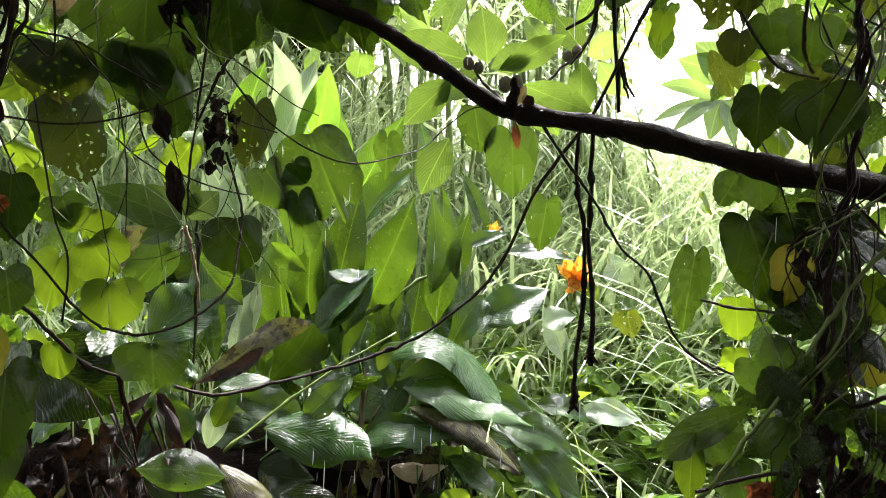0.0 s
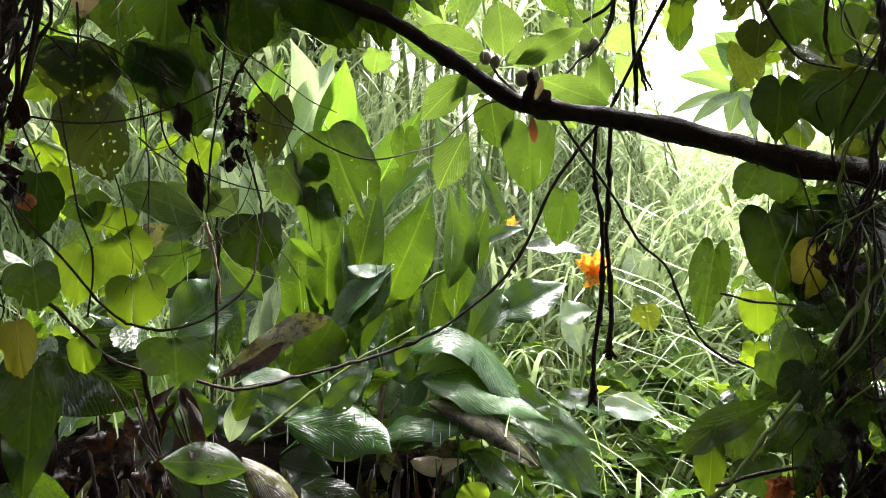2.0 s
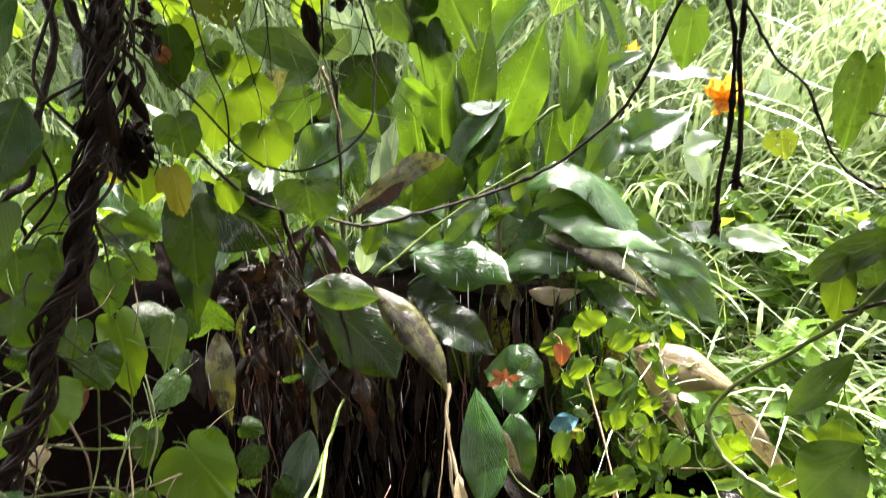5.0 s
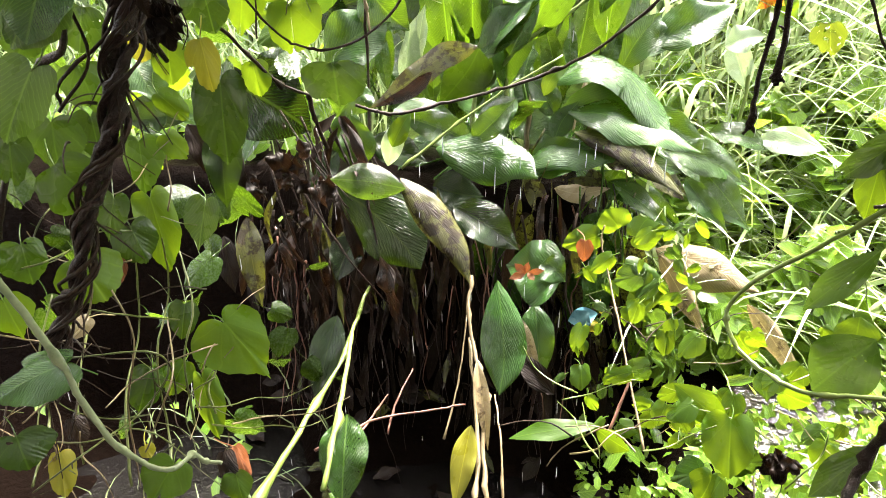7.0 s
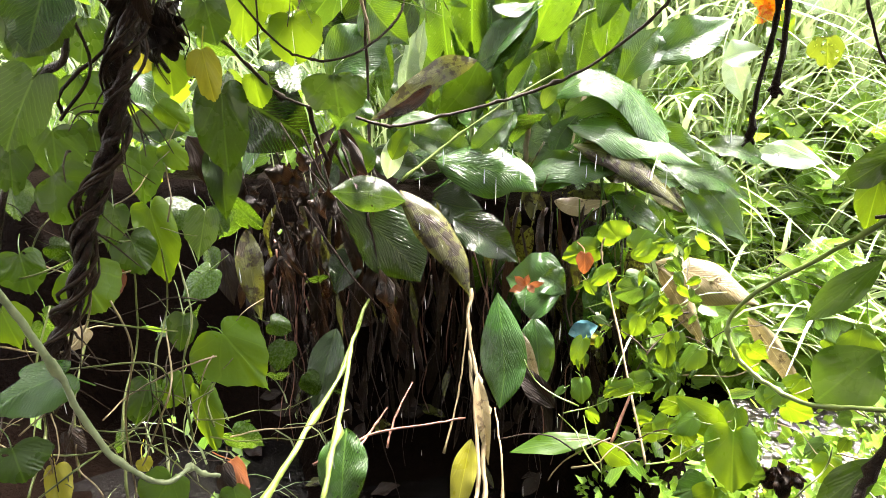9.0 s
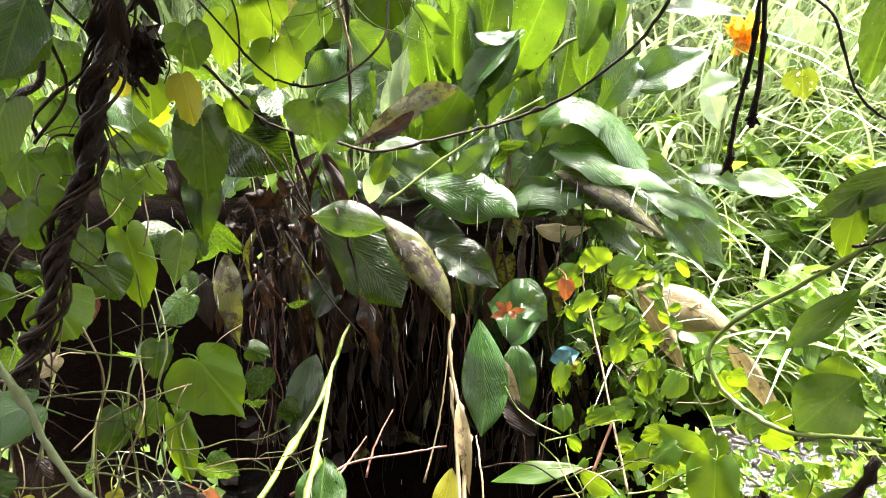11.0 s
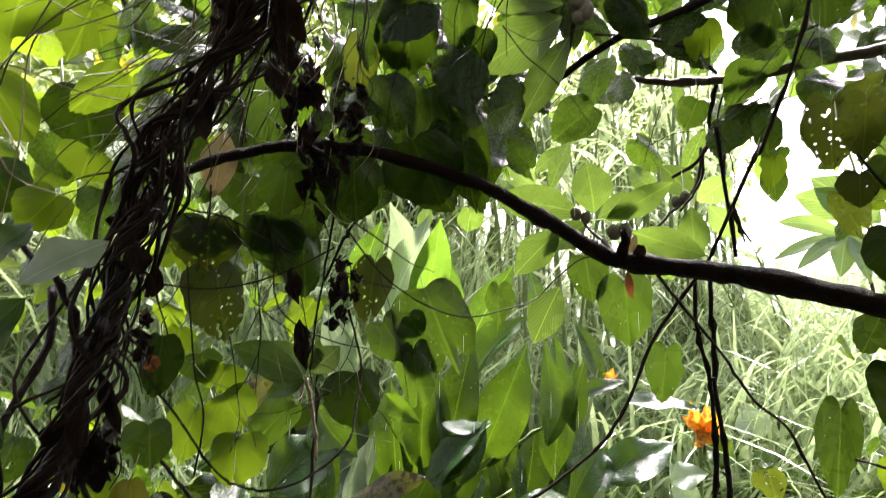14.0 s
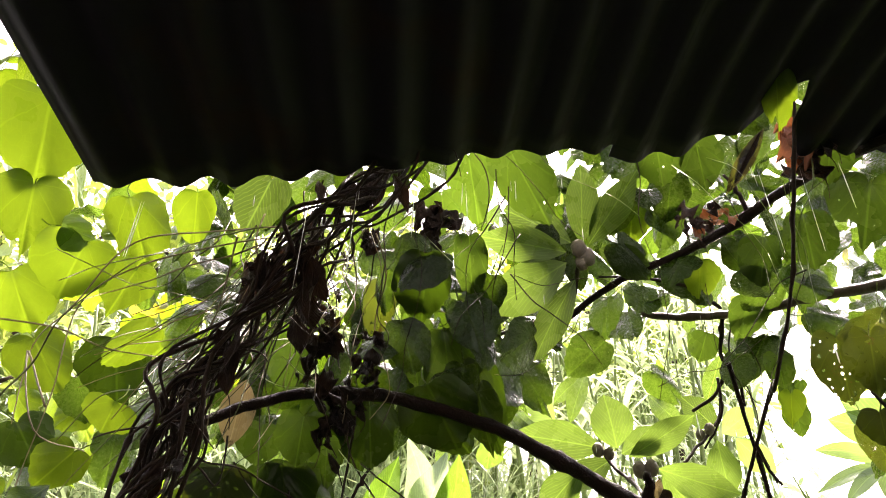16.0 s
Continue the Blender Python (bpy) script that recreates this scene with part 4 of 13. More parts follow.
leaf(canna_front, "canna", (0.086, 2.219, 0.787), (0.327, 2.22, 0.657), 0.113, (0.29, -0.85, 0.45), "canna", 0.7, 0.38, wave=0.16)
frond(canna_front, "canna_up", [(0.188, 2.3, 0.685), (0.334, 2.28, 0.658), (0.467, 2.25, 0.536)], 0.08, (0.1, -0.7, 0.7), 0.3, 0.5)
leaf(canna_front, "canna", (-0.206, 2.009, 0.59), (-0.058, 1.985, 0.488), 0.097, (0.22, -0.82, 0.52), "canna_brown", 0.5, 0.38, wave=0.16)
leaf(canna_front, "canna", (-0.048, 2.034, 0.643), (0.003, 1.992, 0.507), 0.074, (0.07, -0.95, 0.32), "canna_brown", 0.5, 0.38, wave=0.16)
frond(canna_low, "canna_up", [(-0.498, 1.5, 0.727), (-0.592, 1.48, 0.75), (-0.687, 1.46, 0.76)], 0.095, (0.1, -0.93, 0.33), 0.2, 0.3, shape="broad")
frond(canna_low, "canna_shaded", [(-0.733, 1.6, 0.69), (-0.63, 1.58, 0.634), (-0.54, 1.56, 0.553), (-0.485, 1.54, 0.484)], 0.19, (0.15, -0.93, 0.3), 0.1, 0.25, shape="broad")
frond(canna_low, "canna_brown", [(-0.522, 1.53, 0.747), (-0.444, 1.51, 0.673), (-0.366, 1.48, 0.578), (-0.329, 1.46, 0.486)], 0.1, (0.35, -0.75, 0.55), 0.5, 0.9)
leaf(canna_low, "canna", (-0.404, 1.621, 0.643), (-0.226, 1.638, 0.515), 0.118, (0.40, -0.81, 0.44), "canna_shaded", 0.5, 0.38, wave=0.16)
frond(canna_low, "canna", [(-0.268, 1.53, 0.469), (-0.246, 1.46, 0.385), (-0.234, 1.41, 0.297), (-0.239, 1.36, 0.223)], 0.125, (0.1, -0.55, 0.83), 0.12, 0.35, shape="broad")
leaf(canna_low, "canna", (-0.766, 1.701, 0.77), (-0.832, 1.64, 0.666), 0.087, (0.13, -0.89, 0.44), "canna_shaded", 0.5, 0.38, wave=0.16)
leaf(canna_low, "canna", (-0.627, 1.742, 0.719), (-0.577, 1.793, 0.867), 0.065, (0.29, -0.93, 0.22), "canna_skylit", 0.5, 0.38, wave=0.16)
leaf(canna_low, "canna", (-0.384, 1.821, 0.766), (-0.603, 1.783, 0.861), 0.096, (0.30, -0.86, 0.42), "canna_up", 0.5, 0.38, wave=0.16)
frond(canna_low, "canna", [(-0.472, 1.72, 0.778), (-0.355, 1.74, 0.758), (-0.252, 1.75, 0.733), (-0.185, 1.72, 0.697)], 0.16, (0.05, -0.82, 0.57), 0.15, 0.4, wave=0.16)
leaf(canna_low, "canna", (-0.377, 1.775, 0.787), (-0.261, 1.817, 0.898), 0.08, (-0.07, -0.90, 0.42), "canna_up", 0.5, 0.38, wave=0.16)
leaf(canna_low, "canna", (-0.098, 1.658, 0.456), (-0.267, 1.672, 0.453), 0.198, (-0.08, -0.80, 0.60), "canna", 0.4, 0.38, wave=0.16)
leaf(canna_low, "canna", (-0.682, 1.606, 0.545), (-0.735, 1.533, 0.432), 0.1, (0.17, -0.86, 0.48), "canna_shaded", 0.5, 0.38, wave=0.16)
leaf(canna_low, "canna", (-0.727, 1.49, 0.346), (-0.749, 1.342, 0.139), 0.099, (0.23, -0.80, 0.55), "canna_shaded", 0.5, 0.38, wave=0.16)
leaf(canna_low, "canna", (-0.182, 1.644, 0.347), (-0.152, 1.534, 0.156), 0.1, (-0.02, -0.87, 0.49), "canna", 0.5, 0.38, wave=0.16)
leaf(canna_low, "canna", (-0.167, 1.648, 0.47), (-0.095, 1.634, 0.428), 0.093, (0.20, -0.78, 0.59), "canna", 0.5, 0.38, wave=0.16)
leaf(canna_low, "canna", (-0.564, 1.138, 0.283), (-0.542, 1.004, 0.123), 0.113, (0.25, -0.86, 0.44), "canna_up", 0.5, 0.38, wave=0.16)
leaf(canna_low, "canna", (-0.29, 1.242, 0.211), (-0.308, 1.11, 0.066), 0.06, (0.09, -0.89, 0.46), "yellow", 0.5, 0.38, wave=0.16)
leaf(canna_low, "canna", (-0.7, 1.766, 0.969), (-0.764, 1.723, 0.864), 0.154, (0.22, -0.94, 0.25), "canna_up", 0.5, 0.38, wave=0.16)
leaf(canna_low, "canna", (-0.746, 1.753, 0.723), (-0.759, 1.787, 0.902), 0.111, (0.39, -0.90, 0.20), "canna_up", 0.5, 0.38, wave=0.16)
leaf(canna_low, "canna", (-0.511, 1.81, 0.641), (-0.359, 1.833, 0.603), 0.128, (0.25, -0.83, 0.49), "canna_shaded", 0.5, 0.38, wave=0.16)
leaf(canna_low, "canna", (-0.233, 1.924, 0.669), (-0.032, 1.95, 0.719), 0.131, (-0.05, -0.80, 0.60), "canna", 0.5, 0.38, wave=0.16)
leaf(canna_low, "canna", (-0.726, 1.881, 0.762), (-0.555, 1.917, 0.683), 0.114, (0.39, -0.78, 0.49), "canna_shaded", 0.5, 0.38, wave=0.16)
leaf(canna_left, "canna", (-1.05, 1.623, 0.992), (-0.861, 1.752, 0.816), 0.244, (0.30, -0.95, 0.12), "canna_shaded", 0.7, 0.38, wave=0.16)
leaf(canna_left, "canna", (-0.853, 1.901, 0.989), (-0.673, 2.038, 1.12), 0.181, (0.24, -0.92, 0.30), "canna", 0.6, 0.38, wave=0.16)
leaf(canna_left, "canna", (-1.034, 1.802, 0.94), (-0.965, 1.911, 1.053), 0.121, (0.14, -0.98, 0.12), "canna_shaded", 0.5, 0.38, wave=0.16)
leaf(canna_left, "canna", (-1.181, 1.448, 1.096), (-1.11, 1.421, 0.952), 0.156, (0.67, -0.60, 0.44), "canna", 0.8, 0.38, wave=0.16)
leaf(canna_left, "canna", (-1.131, 1.464, 0.922), (-1.211, 1.4, 0.924), 0.082, (0.21, -0.97, 0.12), "canna_shaded", 0.5, 0.38, wave=0.16)
leaf(canna_left, "canna", (-1.273, 1.48, 0.926), (-1.149, 1.568, 0.886), 0.098, (0.28, -0.95, 0.12), "canna_shaded", 0.5, 0.38, wave=0.16)
leaf(canna_left, "canna", (-1.029, 1.579, 1.013), (-0.958, 1.621, 0.992), 0.055, (0.23, -0.97, 0.12), "canna_shaded", 0.5, 0.38, wave=0.16)
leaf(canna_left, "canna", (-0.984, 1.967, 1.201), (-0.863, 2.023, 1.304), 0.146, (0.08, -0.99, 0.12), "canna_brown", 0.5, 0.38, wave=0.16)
leaf(canna_left, "canna", (-0.947, 2.091, 1.107), (-0.741, 2.176, 1.177), 0.132, (0.12, -0.99, 0.12), "canna_shaded", 0.5, 0.38, wave=0.16)
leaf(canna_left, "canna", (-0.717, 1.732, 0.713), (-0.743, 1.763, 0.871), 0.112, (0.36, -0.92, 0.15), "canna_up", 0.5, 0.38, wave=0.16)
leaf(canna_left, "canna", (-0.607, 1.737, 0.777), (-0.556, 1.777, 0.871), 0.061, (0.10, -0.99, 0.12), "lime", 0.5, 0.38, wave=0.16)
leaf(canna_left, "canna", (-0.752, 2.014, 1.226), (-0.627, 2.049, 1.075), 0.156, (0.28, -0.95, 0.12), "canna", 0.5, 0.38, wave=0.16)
leaf(canna_left, "canna", (-0.863, 2.021, 1.147), (-0.693, 2.088, 1.201), 0.135, (0.01, -0.99, 0.13), "canna_shaded", 0.5, 0.38, wave=0.16)
leaf(canna_left, "canna", (-0.943, 1.987, 1.2), (-0.817, 2.038, 1.111), 0.15, (0.27, -0.96, 0.12), "canna_shaded", 0.5, 0.38, wave=0.16)
leaf(canna_left, "canna", (-0.627, 2.108, 1.197), (-0.69, 2.081, 1.063), 0.105, (0.09, -0.99, 0.12), "canna_shaded", 0.5, 0.38, wave=0.16)
stem(canna_back, "stalk", [(-0.431, 2.227, 0.867), (-0.276, 2.221, 1.022), (-0.087, 2.295, 1.133), (0.095, 2.398, 1.231)], 0.008, 0.004, "greenstem")
stem(canna_back, "stalk", [(-0.275, 2.211, 0.679), (-0.185, 2.281, 1.016), (-0.087, 2.297, 1.331)], 0.008, 0.004, "greenstem")
stem(canna_back, "stalk", [(-0.008, 2.329, 0.669), (0.099, 2.497, 1.166), (0.199, 2.68, 1.507)], 0.007, 0.004, "greenstem")
stem(canna_back, "stalk", [(-0.348, 2.192, 0.646), (-0.34, 2.263, 1.017), (-0.265, 2.284, 1.291)], 0.009, 0.004, "greenstem")
stem(canna_back, "stalk", [(-0.237, 2.045, 0.474), (-0.262, 2.106, 0.67), (-0.255, 2.2, 0.853)], 0.01, 0.008, "drystem")
stem(canna_back, "stalk", [(-0.394, 2.035, 0.513), (-0.442, 2.095, 0.745), (-0.425, 2.198, 1.024)], 0.01, 0.007, "greenstem")
stem(canna_back, "stalk", [(-0.15, 2.064, 0.503), (-0.118, 2.127, 0.7), (-0.077, 2.272, 0.899)], 0.009, 0.006, "drystem")
stem(canna_low, "stalk", [(-0.613, 0.781, 0.328), (-0.628, 0.983, 0.307), (-0.657, 1.305, 0.3), (-0.644, 1.563, 0.415)], 0.008, 0.004, "greenstem")
stem(canna_low, "stalk", [(-0.552, 0.95, 0.226), (-0.583, 1.143, 0.301), (-0.63, 1.355, 0.358), (-0.649, 1.48, 0.375)], 0.007, 0.005, "greenstem")
stem(canna_low, "stalk", [(-0.224, 1.095, 0.104), (-0.254, 1.196, 0.177), (-0.258, 1.285, 0.242), (-0.307, 1.415, 0.286), (-0.349, 1.512, 0.366), (-0.358, 1.615, 0.437)], 0.006, 0.005, "drystem")
stem(canna_low, "stalk", [(-0.253, 1.089, 0.104), (-0.281, 1.28, 0.175), (-0.34, 1.484, 0.312)], 0.006, 0.004, "drystem")
stem(canna_low, "stalk", [(-0.19, 1.101, 0.104), (-0.213, 1.212, 0.203), (-0.247, 1.336, 0.241)], 0.003, 0.002, "drystem")
stem(canna_low, "stalk", [(-0.382, 1.321, 0.094), (-0.37, 1.454, 0.183), (-0.371, 1.598, 0.319)], 0.003, 0.002, "drystem")
stem(canna_low, "stalk", [(-0.558, 1.661, 0.734), (-0.441, 1.769, 0.824), (-0.292, 1.867, 0.918), (-0.139, 1.945, 1.001)], 0.004, 0.003, "greenstem")
leaf(canna_low, "canna", (-0.29, 1.332, 0.339), (-0.244, 1.213, 0.164), 0.037, (0.11, -0.81, 0.58), "dry", 0.5, 0.6, wave=0.16)
leaf(canna_low, "canna", (-0.875, 1.349, 0.688), (-0.828, 1.278, 0.473), 0.068, (0.49, -0.79, 0.37), "canna_brown", 0.5, 0.38, wave=0.16)
leaf(canna_low, "canna", (-0.86, 1.286, 0.943), (-0.852, 1.237, 0.75), 0.088, (0.54, -0.81, 0.23), "shade_leaf", 0.5, 0.38, wave=0.16)
leaf(canna_low, "canna", (-1.069, 1.524, 0.559), (-1.032, 1.475, 0.403), 0.07, (0.43, -0.83, 0.36), "dead", 0.5, 0.38, wave=0.16)
leaf(canna_low, "canna", (-0.222, 1.579, 0.341), (-0.15, 1.509, 0.209), 0.039, (0.12, -0.85, 0.51), "dry", 0.5, 0.38, wave=0.16)
leaf(canna_low, "canna", (-0.92, 1.245, 0.945), (-0.858, 1.25, 0.8), 0.07, (0.58, -0.78, 0.23), "dead", 0.5, 0.38, wave=0.16)
leaf(canna_low, "canna", (-0.197, 1.934, 0.52), (-0.256, 1.97, 0.656), 0.066, (0.30, -0.88, 0.36), "canna_brown", 0.5, 0.38, wave=0.16)
leaf(canna_low, "canna", (-0.114, 1.973, 0.622), (0.011, 1.945, 0.524), 0.083, (0.12, -0.90, 0.42), "canna_brown", 0.5, 0.38, wave=0.16)
leaf(canna_low, "canna", (-0.106, 1.439, 0.188), (-0.217, 1.49, 0.285), 0.064, (0.23, -0.85, 0.47), "dead", 0.5, 0.38, wave=0.16)
loose_leaves(canna_back, "canna", "canna_up", 30, (-1.15, 2.3, 0.62), (0.05, 2.8, 0.95), (0.32, 0.5), 71, droop=-1.1, spread=0.65, slim=0.3)
loose_leaves(canna_back, "canna", "canna_up", 16, (-0.95, 2.2, 0.65), (0.0, 2.5, 0.9), (0.25, 0.42), 76, droop=-1.2, spread=0.55, slim=0.24)
loose_leaves(canna_front, "canna", "canna", 34, (-0.6, 2.12, 0.6), (-0.0, 2.45, 0.8), (0.22, 0.38), 72, droop=-0.1, spread=0.9, slim=0.36, face=(0, -0.5, 0.8))
loose_leaves(canna_low, "canna", "canna", 14, (-0.45, 1.82, 0.35), (0.1, 2.0, 0.6), (0.22, 0.36), 73, droop=0.9, spread=0.5, slim=0.4, face=(0, -0.9, 0.5))
loose_leaves(canna_low, "canna", "canna_brown", 10, (-0.5, 1.80, 0.35), (0.1, 1.95, 0.6), (0.18, 0.32), 74, droop=1.2, spread=0.4, slim=0.25, face=(0, -0.9, 0.3))
loose_leaves(canna_left, "canna", "canna", 4, (-1.6, 1.9, 0.6), (-1.0, 2.4, 0.9), (0.3, 0.45), 75, droop=-0.6, spread=0.8, slim=0.36, face=(0, -0.5, 0.8))
stem(canna_flowering, "stalk", [(0.446, 2.567, 0.542), (0.488, 2.613, 0.778), (0.532, 2.664, 1.114)], 0.008, 0.005, "greenstem")
leaf(canna_flowering, "canna", (0.237, 2.589, 1.234), (0.529, 2.596, 1.203), 0.087, (0.10, -0.63, 0.77), "canna", 0.5, 0.38, wave=0.16)
leaf(canna_flowering, "canna", (0.505, 2.376, 0.661), (0.72, 2.367, 0.63), 0.11, (0.05, -0.79, 0.61), "canna_skylit", 0.8, 0.3, wave=0.2)
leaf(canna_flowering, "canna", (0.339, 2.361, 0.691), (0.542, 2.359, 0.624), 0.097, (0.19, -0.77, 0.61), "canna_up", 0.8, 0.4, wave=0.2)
leaf(canna_flowering, "canna", (0.388, 2.554, 0.954), (0.517, 2.535, 0.989), 0.116, (-0.29, -0.67, 0.69), "canna_skylit", 0.5, 0.38, wave=0.16)
leaf(canna_flowering, "canna", (0.488, 2.617, 0.8), (0.405, 2.66, 1.022), 0.097, (0.10, -0.97, 0.22), "canna_skylit", 0.5, 0.38, wave=0.16)
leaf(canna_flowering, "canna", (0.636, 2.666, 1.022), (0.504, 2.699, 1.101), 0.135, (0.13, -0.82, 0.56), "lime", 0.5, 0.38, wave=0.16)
leaf(canna_flowering, "canna", (0.854, 3.079, 1.08), (0.806, 3.097, 1.226), 0.143, (-0.02, -0.99, 0.11), "canna_skylit", 0.5, 0.38, wave=0.16)
blossom = stem(canna_flowering, "blossom", [(0.531, 2.66, 1.045), (0.538, 2.661, 1.087), (0.541, 2.663, 1.123)], 0.006, 0.009, "greenstem", "green calyx of the orange blossom")
leaf(blossom, "canna", (0.538, 2.663, 1.114), (0.46, 2.65, 1.184), 0.055, (0.33, -0.93, 0.19), "petal", 0.8, 0.38, wave=0.25, name="petal", label="orange petal with red flecks")
leaf(blossom, "canna", (0.538, 2.663, 1.114), (0.494, 2.644, 1.241), 0.055, (-0.41, -0.87, -0.27), "petal", 0.8, 0.38, wave=0.25, name="petal", label="orange petal with red flecks")
leaf(blossom, "canna", (0.543, 2.662, 1.114), (0.548, 2.633, 1.23), 0.061, (-0.24, -0.95, -0.22), "petal", 0.8, 0.38, wave=0.25, name="petal", label="orange petal with red flecks")
leaf(blossom, "canna", (0.543, 2.662, 1.114), (0.598, 2.622, 1.202), 0.06, (-0.13, -0.93, -0.34), "petal", 0.8, 0.38, wave=0.25, name="petal", label="orange petal with red flecks")
leaf(blossom, "canna", (0.538, 2.663, 1.119), (0.492, 2.638, 1.07), 0.065, (0.39, -0.92, 0.09), "petal", 0.8, 0.38, wave=0.25, name="petal", label="orange petal with red flecks")
leaf(blossom, "canna", (0.543, 2.662, 1.119), (0.58, 2.621, 1.082), 0.048, (-0.56, -0.77, 0.30), "petal", 0.8, 0.38, wave=0.25, name="petal", label="orange petal with red flecks")
leaf(blossom, "canna", (0.543, 2.663, 1.137), (0.519, 2.633, 1.07), 0.047, (-0.12, -0.89, 0.44), "petal", 0.8, 0.38, wave=0.25, name="petal", label="orange petal with red flecks")
leaf(canna_flowering, "canna", (0.22, 2.891, 1.322), (0.19, 2.892, 1.365), 0.028, (0.32, -0.92, 0.24), "petal", 0.5, 0.38, wave=0.2, name="petal", label="orange petal with red flecks")
leaf(canna_flowering, "canna", (0.22, 2.891, 1.322), (0.24, 2.887, 1.377), 0.032, (-0.37, -0.93, 0.07), "petal", 0.5, 0.38, wave=0.2, name="petal", label="orange petal with red flecks")
leaf(canna_flowering, "canna", (0.22, 2.891, 1.322), (0.259, 2.887, 1.347), 0.032, (-0.39, -0.77, 0.50), "petal", 0.5, 0.38, wave=0.2, name="petal", label="orange petal with red flecks")
fallen_blossom = thing("fallen_blossom", (-0.198, 1.572, 0.479), "small withered red blossom caught on a leaf", "blossom")
leaf(fallen_blossom, "broad", (-0.198, 1.57, 0.476), (-0.24, 1.549, 0.467), 0.022, (0.31, -0.83, 0.47), "rust", 0.35, 0.2, wave=0.2, name="petal")
leaf(fallen_blossom, "broad", (-0.198, 1.57, 0.476), (-0.228, 1.568, 0.504), 0.022, (0.31, -0.92, 0.25), "rust", 0.35, 0.2, wave=0.2, name="petal")
leaf(fallen_blossom, "broad", (-0.193, 1.571, 0.476), (-0.148, 1.57, 0.488), 0.018, (-0.12, -0.92, 0.37), "rust", 0.35, 0.2, wave=0.2, name="petal")
leaf(fallen_blossom, "broad", (-0.198, 1.57, 0.476), (-0.191, 1.574, 0.508), 0.018, (0.04, -0.99, 0.12), "rust", 0.35, 0.2, wave=0.2, name="petal")
leaf(fallen_blossom, "broad", (-0.193, 1.572, 0.478), (-0.173, 1.556, 0.463), 0.018, (-0.14, -0.77, 0.63), "rust", 0.35, 0.2, wave=0.2, name="petal")
# bare wet branches
main_branch = thing("tree_branch", (0.27, 1.199, 1.477), "thick dark wet bare branch bowed across the opening", "branch", "bare branches")
stem(main_branch, "branch", [(-0.568, 0.716, 1.481), (-0.543, 0.754, 1.538), (-0.518, 0.804, 1.582), (-0.468, 0.855, 1.619), (-0.401, 0.91, 1.648), (-0.306, 0.964, 1.658), (-0.131, 1.049, 1.621), (-0.06, 1.087, 1.587), (0.016, 1.131, 1.549), (0.097, 1.169, 1.504), (0.157, 1.165, 1.49), (0.255, 1.132, 1.464), (0.342, 1.082, 1.438), (0.445, 0.997, 1.384), (0.526, 0.915, 1.35), (0.593, 0.802, 1.317)], 0.006, 0.019, "bark", "dark wet bark", sides=10, knots=((0.3, 0.2), (0.5, 0.25), (0.58, 0.2), (0.66, 0.45), (0.74, 0.15), (0.8, 0.3), (0.9, 0.2)), per=8, rough=0.11)
spur = stem(main_branch, "spur", [(0.122, 1.168, 1.498), (0.127, 1.151, 1.525), (0.125, 1.145, 1.548)], 0.012, 0.007, "bark")
leaf(spur, "broad", (0.14, 1.151, 1.519), (0.16, 1.152, 1.5), 0.023, (-0.13, -0.97, -0.22), "dead", 0.35, 0.2, wave=0.2)
leaf(main_branch, "broad", (0.128, 1.161, 1.477), (0.133, 1.169, 1.427), 0.016, (-0.11, -0.98, -0.17), "rust", 0.35, 0.2, wave=0.1)
leaf(spur, "broad", (0.145, 1.146, 1.538), (0.134, 1.155, 1.505), 0.018, (-0.43, -0.90, -0.10), "dry", 0.35, 0.2, wave=0.2)
upper_branch = thing("tree_branch", (0.413, 1.165, 2.052), "thin dark branch rising beneath the eave", "branch", "bare branches")
stem(upper_branch, "branch", [(-0.166, 1.414, 1.887), (-0.063, 1.387, 1.92), (0.022, 1.344, 1.946), (0.155, 1.276, 1.997), (0.276, 1.223, 2.016), (0.402, 1.132, 2.031), (0.511, 1.008, 2.038), (0.587, 0.865, 1.992)], 0.006, 0.011, "bark", "dark brown wet bark", sides=9, knots=((0.72, 0.35),), per=8, rough=0.08)
stem(upper_branch, "twig", [(-0.146, 1.393, 1.942), (-0.073, 1.389, 1.962), (0.022, 1.35, 1.956)], 0.004, 0.006, "twig")
stem(upper_branch, "twig", [(0.108, 1.283, 2.014), (0.226, 1.343, 2.025), (0.318, 1.388, 2.016), (0.399, 1.488, 2.004)], 0.003, 0.005, "twig")
stem(upper_branch, "twig", [(0.408, 1.128, 2.035), (0.386, 1.091, 2.082), (0.368, 1.08, 2.106)], 0.005, 0.003, "twig")
side_branch = thing("tree_branch", (0.428, 1.489, 1.986), "pale brown side branch held level", "branch", "bare branches")
stem(side_branch, "branch", [(0.139, 1.611, 2.072), (0.232, 1.587, 2.054), (0.323, 1.555, 2.019), (0.428, 1.489, 1.986), (0.533, 1.409, 1.964), (0.63, 1.274, 1.917), (0.682, 1.144, 1.877)], 0.008, 0.013, "sidebark", sides=9, knots=((0.36, 0.35),), per=8, rough=0.08)
stem(side_branch, "twig", [(0.405, 1.515, 1.993), (0.389, 1.55, 1.919), (0.396, 1.564, 1.88), (0.36, 1.593, 1.821), (0.305, 1.622, 1.795)], 0.005, 0.004, "twig")
stem(side_branch, "pod", [(0.403, 1.56, 1.885), (0.421, 1.571, 1.844), (0.421, 1.589, 1.787)], 0.005, 0.004, "bark", "dark dry seed pod")
stem(side_branch, "twig", [(0.428, 1.489, 1.986), (0.415, 1.574, 1.927), (0.447, 1.605, 1.818), (0.451, 1.627, 1.741)], 0.002, 0.001, "twig")
